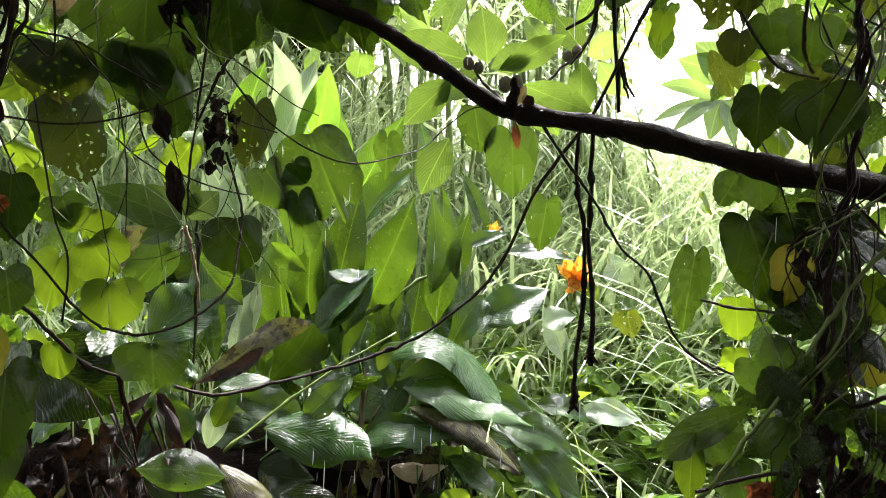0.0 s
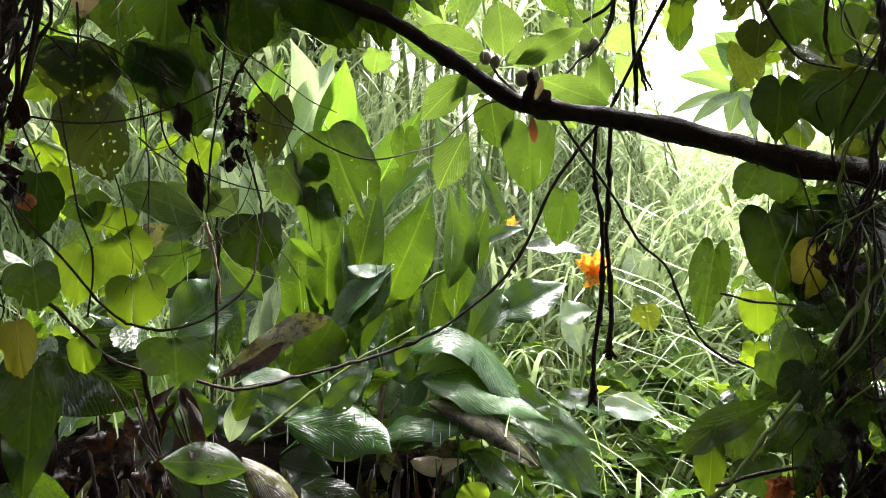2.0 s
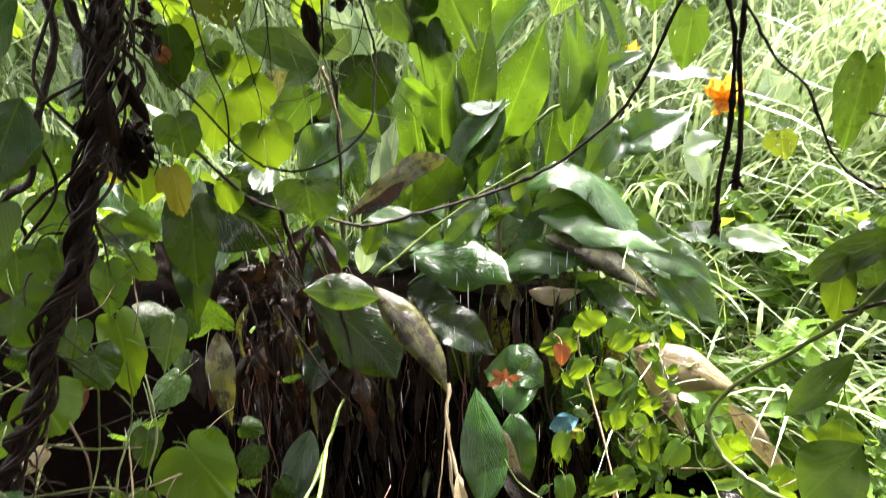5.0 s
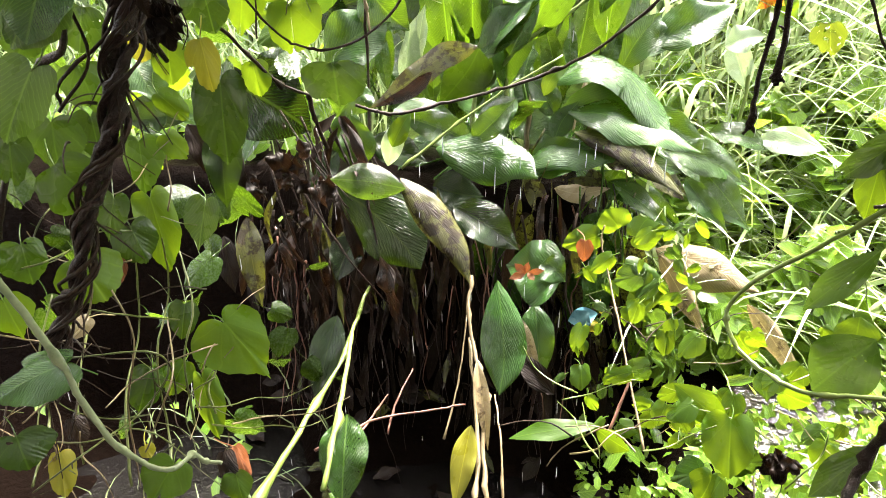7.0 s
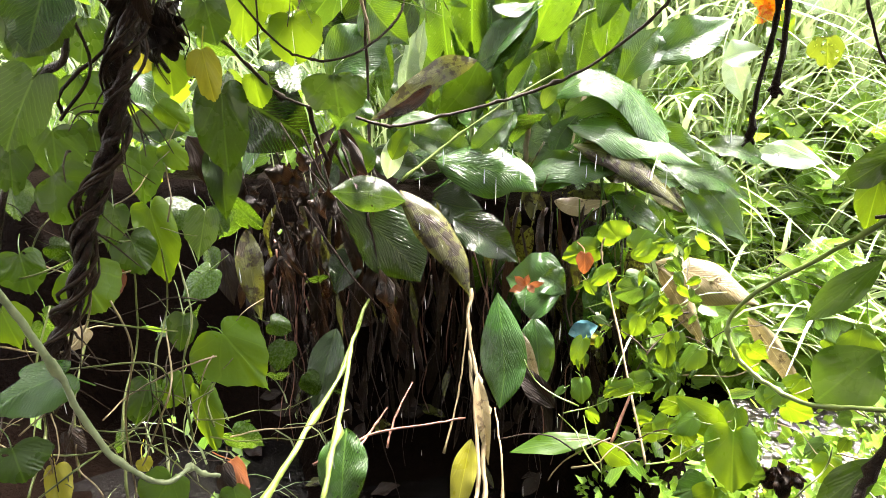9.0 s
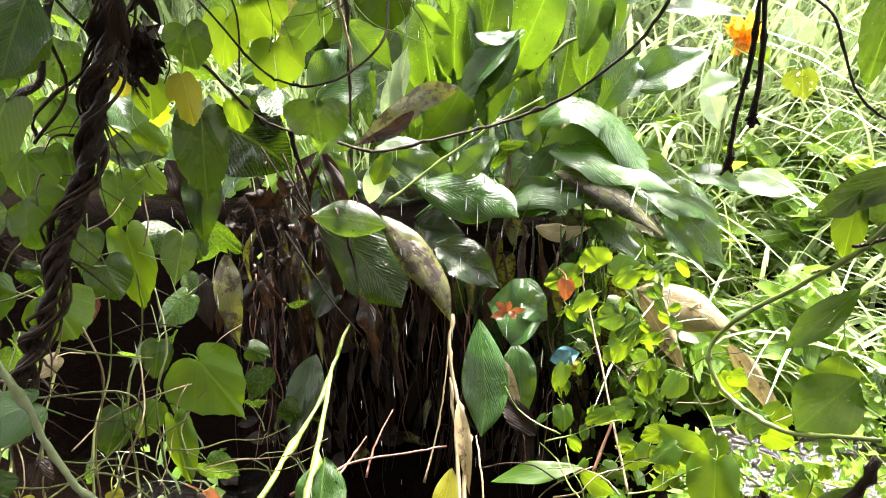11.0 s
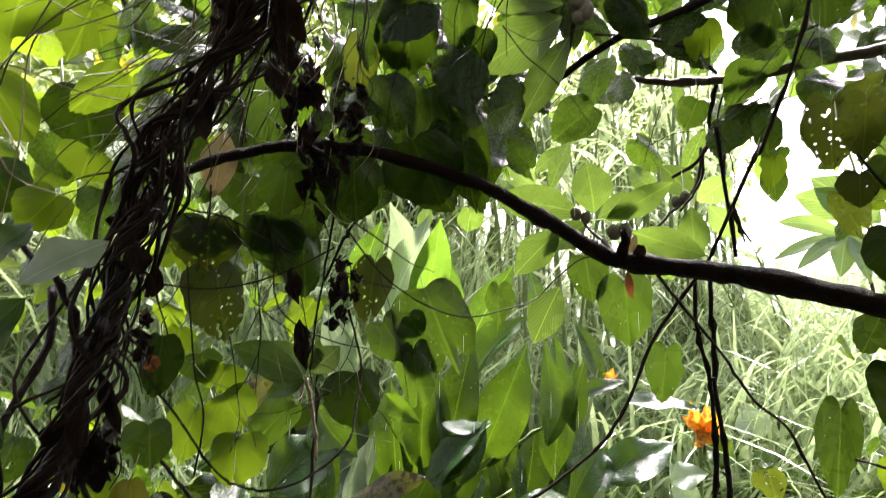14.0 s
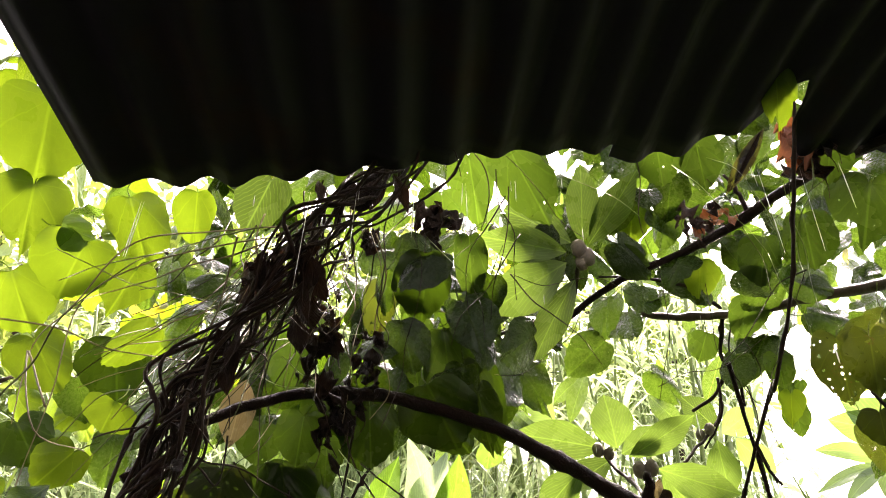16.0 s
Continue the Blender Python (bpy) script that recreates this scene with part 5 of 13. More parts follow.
arched_vine = thing("bare_vine", (0.092, 1.495, 1.167), "long bare vine hanging in an arc before the cannas", "vine", "bare vines")
stem(arched_vine, "stem", [(0.415, 0.771, 2.049), (0.404, 0.879, 1.919), (0.378, 1.007, 1.751), (0.347, 1.087, 1.657), (0.364, 1.137, 1.683), (0.321, 1.214, 1.587), (0.287, 1.274, 1.504), (0.209, 1.377, 1.394), (0.151, 1.442, 1.264), (0.092, 1.495, 1.167), (-0.005, 1.491, 1.084), (-0.107, 1.48, 1.028), (-0.232, 1.458, 0.987), (-0.391, 1.397, 0.956), (-0.479, 1.357, 0.949), (-0.541, 1.316, 0.974)], 0.004, 0.005, "twig", per=8)
stem(arched_vine, "stem", [(-0.595, 1.243, 1.002), (-0.641, 1.17, 1.044), (-0.665, 1.108, 1.107), (-0.681, 1.045, 1.161), (-0.707, 0.969, 1.201)], 0.0038, 0.005, "twig")
stem(arched_vine, "twig", [(-0.613, 1.236, 1.011), (-0.627, 1.276, 0.964), (-0.618, 1.315, 0.876)], 0.006, 0.004, "twig")
stem(arched_vine, "twig", [(0.311, 1.141, 1.58), (0.321, 1.147, 1.543), (0.336, 1.149, 1.516)], 0.003, 0.002, "twig")
hanging_stems = thing("dead_vine", (0.318, 1.465, 1.302), "pair of thin dark dead stems hanging from the branch", "dead vine")
stem(hanging_stems, "stem", [(0.284, 1.37, 1.494), (0.286, 1.395, 1.384), (0.303, 1.407, 1.3), (0.308, 1.416, 1.215), (0.302, 1.421, 1.104), (0.287, 1.421, 1.006), (0.282, 1.412, 0.907)], 0.004, 0.005, "bark", knots=((0.3, 0.5), (0.55, 0.4), (0.97, 0.6)))
stem(hanging_stems, "stem", [(0.342, 1.488, 1.515), (0.344, 1.515, 1.395), (0.346, 1.562, 1.265), (0.357, 1.577, 1.142), (0.353, 1.566, 0.97)], 0.005, 0.006, "bark", knots=((0.4, 0.4), (0.7, 0.4), (0.97, 0.4)))
stem(hanging_stems, "stub", [(0.282, 1.414, 0.915), (0.276, 1.407, 0.909), (0.274, 1.406, 0.912)], 0.006, 0.003, "bark", sides=5, per=2, rough=0.3)
stem(hanging_stems, "stub", [(0.283, 1.416, 0.925), (0.274, 1.41, 0.919), (0.282, 1.404, 0.91)], 0.006, 0.003, "bark", sides=5, per=2, rough=0.3)
stem(hanging_stems, "stub", [(0.282, 1.415, 0.919), (0.285, 1.407, 0.914), (0.286, 1.404, 0.914)], 0.006, 0.003, "bark", sides=5, per=2, rough=0.3)
stem(hanging_stems, "stub", [(0.282, 1.414, 0.915), (0.275, 1.407, 0.909), (0.268, 1.404, 0.897)], 0.006, 0.003, "bark", sides=5, per=2, rough=0.3)
stem(hanging_stems, "stub", [(0.283, 1.419, 0.938), (0.287, 1.411, 0.933), (0.293, 1.408, 0.934)], 0.006, 0.003, "bark", sides=5, per=2, rough=0.3)
stem(hanging_stems, "stub", [(0.283, 1.418, 0.932), (0.278, 1.411, 0.926), (0.282, 1.406, 0.916)], 0.006, 0.003, "bark", sides=5, per=2, rough=0.3)
stem(hanging_stems, "stub", [(0.282, 1.414, 0.915), (0.287, 1.405, 0.909), (0.288, 1.401, 0.902)], 0.006, 0.003, "bark", sides=5, per=2, rough=0.3)
stem(hanging_stems, "stub", [(0.354, 1.568, 0.982), (0.352, 1.561, 0.975), (0.351, 1.56, 0.978)], 0.006, 0.003, "bark", sides=5, per=2, rough=0.3)
stem(hanging_stems, "stub", [(0.355, 1.572, 1.007), (0.361, 1.564, 1), (0.361, 1.561, 1)], 0.006, 0.003, "bark", sides=5, per=2, rough=0.3)
stem(hanging_stems, "stub", [(0.354, 1.571, 0.996), (0.36, 1.562, 0.99), (0.368, 1.556, 0.978)], 0.006, 0.003, "bark", sides=5, per=2, rough=0.3)
stem(hanging_stems, "stub", [(0.354, 1.57, 0.99), (0.353, 1.563, 0.983), (0.354, 1.56, 0.98)], 0.006, 0.003, "bark", sides=5, per=2, rough=0.3)
stem(hanging_stems, "stub", [(0.354, 1.569, 0.986), (0.346, 1.563, 0.979), (0.353, 1.561, 0.984)], 0.006, 0.003, "bark", sides=5, per=2, rough=0.3)
stem(hanging_stems, "stub", [(0.354, 1.571, 0.998), (0.345, 1.566, 0.991), (0.339, 1.564, 0.985)], 0.006, 0.003, "bark", sides=5, per=2, rough=0.3)
stem(hanging_stems, "stub", [(0.354, 1.569, 0.988), (0.352, 1.562, 0.981), (0.363, 1.558, 0.983)], 0.006, 0.003, "bark", sides=5, per=2, rough=0.3)
stem(hanging_stems, "stub", [(0.287, 1.395, 1.384), (0.292, 1.393, 1.388), (0.277, 1.396, 1.394)], 0.004, 0.002, "bark", sides=5, per=2)
stem(hanging_stems, "stub", [(0.304, 1.407, 1.288), (0.31, 1.406, 1.293), (0.313, 1.405, 1.292)], 0.004, 0.002, "bark", sides=5, per=2)
stem(hanging_stems, "stub", [(0.307, 1.421, 1.19), (0.313, 1.42, 1.195), (0.316, 1.419, 1.2)], 0.004, 0.002, "bark", sides=5, per=2)
stem(hanging_stems, "stub", [(0.298, 1.423, 1.067), (0.292, 1.425, 1.072), (0.307, 1.421, 1.071)], 0.004, 0.002, "bark", sides=5, per=2)
stem(hanging_stems, "stub", [(0.349, 1.561, 1.278), (0.343, 1.563, 1.284), (0.339, 1.563, 1.285)], 0.004, 0.002, "bark", sides=5, per=2)
stem(hanging_stems, "stub", [(0.356, 1.577, 1.088), (0.349, 1.579, 1.093), (0.345, 1.58, 1.095)], 0.004, 0.002, "bark", sides=5, per=2)
stem(hanging_stems, "twig", [(0.35, 1.347, 1.81), (0.365, 1.382, 1.705), (0.369, 1.373, 1.536)], 0.005, 0.004, "bark")
stem(hanging_stems, "twig", [(0.365, 1.359, 1.639), (0.379, 1.367, 1.594), (0.389, 1.372, 1.565)], 0.003, 0.002, "bark")
stem(hanging_stems, "twig", [(0.337, 1.414, 1.789), (0.331, 1.438, 1.724), (0.286, 1.466, 1.663)], 0.003, 0.002, "twig")
stem(hanging_stems, "twig", [(0.177, 1.166, 1.473), (0.227, 1.218, 1.419), (0.301, 1.262, 1.327), (0.342, 1.254, 1.251), (0.392, 1.239, 1.198), (0.427, 1.218, 1.093), (0.471, 1.194, 1.045), (0.521, 1.169, 1.024)], 0.003, 0.002, "twig")
# twisted vine stems
twisted_vine = thing("twisted_vine", (-0.544, 0.729, 1.264), "thick bundle of twisted dark wet vine stems", "vine trunk")
TRUNK = [(-0.144, 0.636, 1.985), (-0.207, 0.685, 1.916), (-0.283, 0.686, 1.85), (-0.337, 0.681, 1.789), (-0.383, 0.691, 1.717), (-0.437, 0.691, 1.637), (-0.482, 0.68, 1.567), (-0.518, 0.707, 1.493), (-0.531, 0.697, 1.392), (-0.534, 0.679, 1.312), (-0.542, 0.657, 1.228), (-0.568, 0.647, 1.149), (-0.585, 0.637, 1.084), (-0.613, 0.625, 1.024), (-0.636, 0.613, 0.968), (-0.669, 0.606, 0.891), (-0.724, 0.603, 0.795), (-0.772, 0.587, 0.689)]
rope(twisted_vine, "stem", TRUNK, 0.0064, 0.0052, 7.5, 0.00, "vinebark", 0.002, 1, lo=0.46)
rope(twisted_vine, "stem", TRUNK, 0.0058, 0.006, 7.5, 2.10, "vinebark", 0.002, 2, lo=0.42)
rope(twisted_vine, "stem", TRUNK, 0.0052, 0.0064, 7.5, 4.20, "vinebark", 0.002, 3, lo=0.5)
rope(twisted_vine, "stem", TRUNK, 0.0045, 0.013, 6, 6.30, "vinebark", 0.002, 4, lo=0.3)
rope(twisted_vine, "stem", TRUNK, 0.0035, 0.016, 8, 8.40, "twig", 0.012, 5, lo=0.1)
rope(twisted_vine, "stem", TRUNK, 0.0028, 0.017, 10, 10.50, "twig", 0.012, 6, lo=0)
rope(twisted_vine, "stem", TRUNK, 0.0022, 0.019, 7, 12.60, "twig", 0.012, 7, lo=0.2)
rope(twisted_vine, "stem", TRUNK, 0.0018, 0.02, 9, 14.70, "twig", 0.012, 8, lo=0)
rope(twisted_vine, "stem", TRUNK, 0.0036, 0.01, 4, 16.80, "vinebark", 0.012, 9, lo=0, hi=0.6)
rope(twisted_vine, "stem", TRUNK, 0.003, 0.014, 5, 18.90, "vinebark", 0.012, 10, lo=0, hi=0.6)
rope(twisted_vine, "stem", TRUNK, 0.0027, 0.018, 4.5, 21.00, "vinebark", 0.012, 11, lo=0, hi=0.6)
rope(twisted_vine, "stem", TRUNK, 0.0023, 0.021, 3.5, 23.10, "twig", 0.012, 12, lo=0, hi=0.6)
rope(twisted_vine, "stem", TRUNK, 0.002, 0.025, 4, 25.20, "twig", 0.012, 13, lo=0, hi=0.6)
rope(twisted_vine, "stem", TRUNK, 0.0022, 0.028, 3, 27.30, "twig", 0.012, 14, lo=0, hi=0.6)
rope(twisted_vine, "stem", TRUNK, 0.002, 0.03, 3.4, 29.40, "twig", 0.012, 15, lo=0, hi=0.6)
stem(twisted_vine, "stem", [(-0.1, 0.608, 1.963), (-0.16, 0.678, 1.963), (-0.273, 0.702, 1.853), (-0.281, 0.725, 1.786), (-0.322, 0.685, 1.74), (-0.432, 0.706, 1.626), (-0.484, 0.74, 1.609), (-0.489, 0.734, 1.525), (-0.547, 0.725, 1.38), (-0.566, 0.698, 1.346), (-0.543, 0.719, 1.252)], 0.002, 0.002, "twig")
stem(twisted_vine, "stem", [(-0.086, 0.686, 1.999), (-0.192, 0.723, 1.923), (-0.297, 0.708, 1.881), (-0.371, 0.685, 1.805), (-0.413, 0.727, 1.719), (-0.474, 0.755, 1.615), (-0.523, 0.682, 1.572), (-0.575, 0.711, 1.503), (-0.588, 0.706, 1.41), (-0.607, 0.643, 1.281), (-0.564, 0.651, 1.196), (-0.614, 0.601, 1.132), (-0.642, 0.621, 1.1)], 0.002, 0.002, "twig")
stem(twisted_vine, "stem", [(-0.179, 0.657, 2.025), (-0.208, 0.711, 1.949), (-0.31, 0.731, 1.831), (-0.402, 0.686, 1.755), (-0.436, 0.717, 1.693), (-0.508, 0.638, 1.601), (-0.485, 0.64, 1.54), (-0.551, 0.705, 1.479), (-0.536, 0.632, 1.358), (-0.526, 0.665, 1.29)], 0.003, 0.003, "twig")
stem(twisted_vine, "stem", [(-0.19, 0.628, 2.005), (-0.263, 0.733, 1.919), (-0.349, 0.667, 1.835), (-0.38, 0.651, 1.773), (-0.409, 0.664, 1.684), (-0.484, 0.628, 1.608), (-0.491, 0.664, 1.551), (-0.53, 0.659, 1.514), (-0.524, 0.638, 1.395)], 0.002, 0.002, "twig")
stem(twisted_vine, "stem", [(-0.172, 0.634, 1.945), (-0.268, 0.695, 1.931), (-0.283, 0.647, 1.848), (-0.329, 0.657, 1.801), (-0.377, 0.666, 1.724), (-0.432, 0.689, 1.668), (-0.477, 0.691, 1.603), (-0.463, 0.665, 1.53), (-0.512, 0.735, 1.416), (-0.526, 0.674, 1.335), (-0.511, 0.704, 1.27), (-0.577, 0.647, 1.188), (-0.627, 0.699, 1.063)], 0.003, 0.003, "twig")
stem(twisted_vine, "stem", [(-0.17, 0.636, 1.951), (-0.207, 0.638, 1.934), (-0.256, 0.649, 1.847), (-0.343, 0.619, 1.797), (-0.344, 0.699, 1.732), (-0.418, 0.68, 1.667), (-0.439, 0.66, 1.604), (-0.465, 0.705, 1.509), (-0.527, 0.752, 1.389)], 0.003, 0.003, "twig")
stem(twisted_vine, "stem", [(-0.168, 0.573, 1.987), (-0.161, 0.653, 1.91), (-0.227, 0.68, 1.822), (-0.27, 0.644, 1.783), (-0.315, 0.682, 1.749), (-0.417, 0.725, 1.627), (-0.469, 0.7, 1.569), (-0.488, 0.764, 1.52), (-0.552, 0.718, 1.405), (-0.537, 0.73, 1.318), (-0.589, 0.673, 1.255)], 0.002, 0.002, "twig")
stem(twisted_vine, "stem", [(-0.144, 0.582, 2.018), (-0.16, 0.705, 1.945), (-0.234, 0.724, 1.863), (-0.305, 0.711, 1.795), (-0.38, 0.73, 1.763), (-0.447, 0.722, 1.653), (-0.488, 0.722, 1.554), (-0.521, 0.71, 1.51), (-0.562, 0.734, 1.353), (-0.569, 0.702, 1.288), (-0.588, 0.614, 1.241), (-0.583, 0.618, 1.155), (-0.618, 0.591, 1.098)], 0.002, 0.002, "twig")
stem(twisted_vine, "stem", [(-0.088, 0.675, 1.968), (-0.135, 0.731, 1.906), (-0.247, 0.733, 1.844), (-0.286, 0.719, 1.827), (-0.349, 0.749, 1.711), (-0.426, 0.706, 1.638), (-0.464, 0.719, 1.576), (-0.531, 0.763, 1.498), (-0.518, 0.716, 1.389), (-0.557, 0.689, 1.338), (-0.581, 0.683, 1.246)], 0.002, 0.002, "twig")
stem(twisted_vine, "rootlet", [(-0.616, 0.621, 1.056), (-0.598, 0.63, 1.05), (-0.588, 0.637, 1.039), (-0.558, 0.654, 1.006)], 0.001, 0.0007, "twig", sides=4, per=3)
stem(twisted_vine, "rootlet", [(-0.206, 0.69, 1.888), (-0.204, 0.703, 1.868), (-0.207, 0.707, 1.853), (-0.213, 0.708, 1.831)], 0.002, 0.0007, "twig", sides=4, per=3)
stem(twisted_vine, "rootlet", [(-0.487, 0.659, 1.599), (-0.484, 0.664, 1.597), (-0.48, 0.665, 1.581), (-0.478, 0.661, 1.566)], 0.001, 0.0007, "twig", sides=4, per=3)
stem(twisted_vine, "rootlet", [(-0.554, 0.655, 1.25), (-0.556, 0.648, 1.251), (-0.551, 0.636, 1.247), (-0.54, 0.626, 1.235)], 0.002, 0.0007, "twig", sides=4, per=3)
stem(twisted_vine, "rootlet", [(-0.496, 0.687, 1.587), (-0.486, 0.683, 1.564), (-0.484, 0.676, 1.52), (-0.485, 0.677, 1.466)], 0.002, 0.0007, "twig", sides=4, per=3)
stem(twisted_vine, "rootlet", [(-0.505, 0.698, 1.534), (-0.512, 0.708, 1.529), (-0.514, 0.731, 1.507), (-0.505, 0.753, 1.477)], 0.002, 0.0007, "twig", sides=4, per=3)
stem(twisted_vine, "rootlet", [(-0.582, 0.641, 1.067), (-0.574, 0.63, 1.063), (-0.564, 0.615, 1.052), (-0.547, 0.598, 1.021)], 0.001, 0.0007, "twig", sides=4, per=3)
stem(twisted_vine, "rootlet", [(-0.536, 0.705, 1.344), (-0.555, 0.705, 1.324), (-0.571, 0.708, 1.282), (-0.591, 0.71, 1.236)], 0.002, 0.0007, "twig", sides=4, per=3)
stem(twisted_vine, "rootlet", [(-0.771, 0.607, 0.708), (-0.775, 0.594, 0.67), (-0.766, 0.579, 0.624), (-0.76, 0.565, 0.562)], 0.001, 0.0007, "twig", sides=4, per=3)
stem(twisted_vine, "rootlet", [(-0.746, 0.588, 0.796), (-0.74, 0.591, 0.79), (-0.719, 0.6, 0.772), (-0.701, 0.611, 0.753)], 0.002, 0.0007, "twig", sides=4, per=3)
stem(twisted_vine, "rootlet", [(-0.55, 0.654, 1.239), (-0.575, 0.665, 1.216), (-0.597, 0.67, 1.183), (-0.615, 0.684, 1.133)], 0.002, 0.0007, "twig", sides=4, per=3)
stem(twisted_vine, "rootlet", [(-0.484, 0.673, 1.538), (-0.467, 0.684, 1.54), (-0.466, 0.691, 1.536), (-0.476, 0.7, 1.511)], 0.001, 0.0007, "twig", sides=4, per=3)
stem(twisted_vine, "rootlet", [(-0.673, 0.612, 0.866), (-0.671, 0.607, 0.863), (-0.665, 0.6, 0.856), (-0.664, 0.585, 0.834)], 0.001, 0.0007, "twig", sides=4, per=3)
stem(twisted_vine, "rootlet", [(-0.575, 0.648, 1.12), (-0.563, 0.643, 1.115), (-0.546, 0.629, 1.092), (-0.531, 0.613, 1.052)], 0.002, 0.0007, "twig", sides=4, per=3)
stem(twisted_vine, "rootlet", [(-0.453, 0.699, 1.619), (-0.474, 0.682, 1.619), (-0.489, 0.667, 1.611), (-0.507, 0.655, 1.592)], 0.001, 0.0007, "twig", sides=4, per=3)
stem(twisted_vine, "rootlet", [(-0.515, 0.685, 1.421), (-0.53, 0.684, 1.421), (-0.556, 0.679, 1.414), (-0.595, 0.669, 1.392)], 0.002, 0.0007, "twig", sides=4, per=3)
stem(twisted_vine, "rootlet", [(-0.58, 0.657, 1.121), (-0.569, 0.652, 1.114), (-0.531, 0.641, 1.083), (-0.511, 0.637, 1.05)], 0.002, 0.0007, "twig", sides=4, per=3)
stem(twisted_vine, "rootlet", [(-0.324, 0.704, 1.814), (-0.338, 0.697, 1.809), (-0.346, 0.683, 1.791), (-0.348, 0.668, 1.76)], 0.002, 0.0007, "twig", sides=4, per=3)
stem(twisted_vine, "rootlet", [(-0.23, 0.68, 1.919), (-0.235, 0.664, 1.9), (-0.247, 0.654, 1.867), (-0.248, 0.638, 1.822)], 0.001, 0.0007, "twig", sides=4, per=3)
stem(twisted_vine, "rootlet", [(-0.208, 0.668, 1.917), (-0.222, 0.669, 1.906), (-0.238, 0.67, 1.892), (-0.293, 0.668, 1.841)], 0.002, 0.0007, "twig", sides=4, per=3)
stem(twisted_vine, "rootlet", [(-0.743, 0.613, 0.772), (-0.769, 0.63, 0.743), (-0.784, 0.639, 0.717), (-0.807, 0.655, 0.675)], 0.002, 0.0007, "twig", sides=4, per=3)
stem(twisted_vine, "rootlet", [(-0.47, 0.696, 1.568), (-0.487, 0.698, 1.572), (-0.509, 0.701, 1.569), (-0.52, 0.707, 1.56)], 0.002, 0.0007, "twig", sides=4, per=3)
stem(twisted_vine, "rootlet", [(-0.508, 0.688, 1.532), (-0.53, 0.679, 1.536), (-0.568, 0.667, 1.527), (-0.585, 0.663, 1.519)], 0.002, 0.0007, "twig", sides=4, per=3)
stem(twisted_vine, "rootlet", [(-0.453, 0.689, 1.653), (-0.459, 0.68, 1.637), (-0.472, 0.664, 1.609), (-0.482, 0.654, 1.593)], 0.002, 0.0007, "twig", sides=4, per=3)
stem(twisted_vine, "rootlet", [(-0.537, 0.706, 1.394), (-0.543, 0.714, 1.386), (-0.538, 0.722, 1.365), (-0.537, 0.722, 1.341)], 0.001, 0.0007, "twig", sides=4, per=3)
stem(twisted_vine, "rootlet", [(-0.391, 0.681, 1.712), (-0.375, 0.678, 1.7), (-0.344, 0.682, 1.671), (-0.315, 0.683, 1.643)], 0.001, 0.0007, "twig", sides=4, per=3)
stem(twisted_vine, "rootlet", [(-0.598, 0.63, 1.101), (-0.607, 0.616, 1.104), (-0.609, 0.604, 1.099), (-0.613, 0.594, 1.085)], 0.002, 0.0007, "twig", sides=4, per=3)
stem(twisted_vine, "rootlet", [(-0.364, 0.707, 1.746), (-0.368, 0.702, 1.749), (-0.375, 0.698, 1.745), (-0.388, 0.698, 1.723)], 0.002, 0.0007, "twig", sides=4, per=3)
stem(twisted_vine, "rootlet", [(-0.418, 0.682, 1.631), (-0.403, 0.692, 1.636), (-0.385, 0.697, 1.629), (-0.379, 0.702, 1.619)], 0.002, 0.0007, "twig", sides=4, per=3)
stem(twisted_vine, "rootlet", [(-0.524, 0.685, 1.301), (-0.531, 0.68, 1.285), (-0.547, 0.679, 1.255), (-0.577, 0.671, 1.211)], 0.002, 0.0007, "twig", sides=4, per=3)
stem(twisted_vine, "rootlet", [(-0.437, 0.689, 1.627), (-0.462, 0.689, 1.61), (-0.491, 0.692, 1.575), (-0.507, 0.695, 1.553)], 0.002, 0.0007, "twig", sides=4, per=3)
stem(twisted_vine, "rootlet", [(-0.573, 0.668, 1.164), (-0.598, 0.675, 1.131), (-0.628, 0.69, 1.087), (-0.64, 0.694, 1.057)], 0.002, 0.0007, "twig", sides=4, per=3)
stem(twisted_vine, "rootlet", [(-0.759, 0.587, 0.713), (-0.761, 0.601, 0.7), (-0.765, 0.61, 0.686), (-0.766, 0.614, 0.671)], 0.002, 0.0007, "twig", sides=4, per=3)
stem(twisted_vine, "rootlet", [(-0.535, 0.66, 1.24), (-0.534, 0.654, 1.243), (-0.53, 0.65, 1.24), (-0.53, 0.648, 1.225)], 0.002, 0.0007, "twig", sides=4, per=3)
stem(twisted_vine, "rootlet", [(-0.154, 0.641, 1.97), (-0.134, 0.651, 1.942), (-0.11, 0.657, 1.898), (-0.104, 0.661, 1.854)], 0.002, 0.0007, "twig", sides=4, per=3)
stem(twisted_vine, "rootlet", [(-0.568, 0.647, 1.129), (-0.569, 0.642, 1.133), (-0.565, 0.642, 1.13), (-0.56, 0.646, 1.119)], 0.002, 0.0007, "twig", sides=4, per=3)
stem(twisted_vine, "rootlet", [(-0.642, 0.619, 0.993), (-0.633, 0.625, 0.985), (-0.629, 0.639, 0.959), (-0.617, 0.656, 0.929)], 0.001, 0.0007, "twig", sides=4, per=3)
stem(twisted_vine, "rootlet", [(-0.59, 0.648, 1.106), (-0.617, 0.644, 1.11), (-0.634, 0.637, 1.106), (-0.655, 0.63, 1.095)], 0.001, 0.0007, "twig", sides=4, per=3)
stem(twisted_vine, "rootlet", [(-0.554, 0.65, 1.192), (-0.544, 0.645, 1.192), (-0.521, 0.63, 1.181), (-0.508, 0.62, 1.171)], 0.001, 0.0007, "twig", sides=4, per=3)
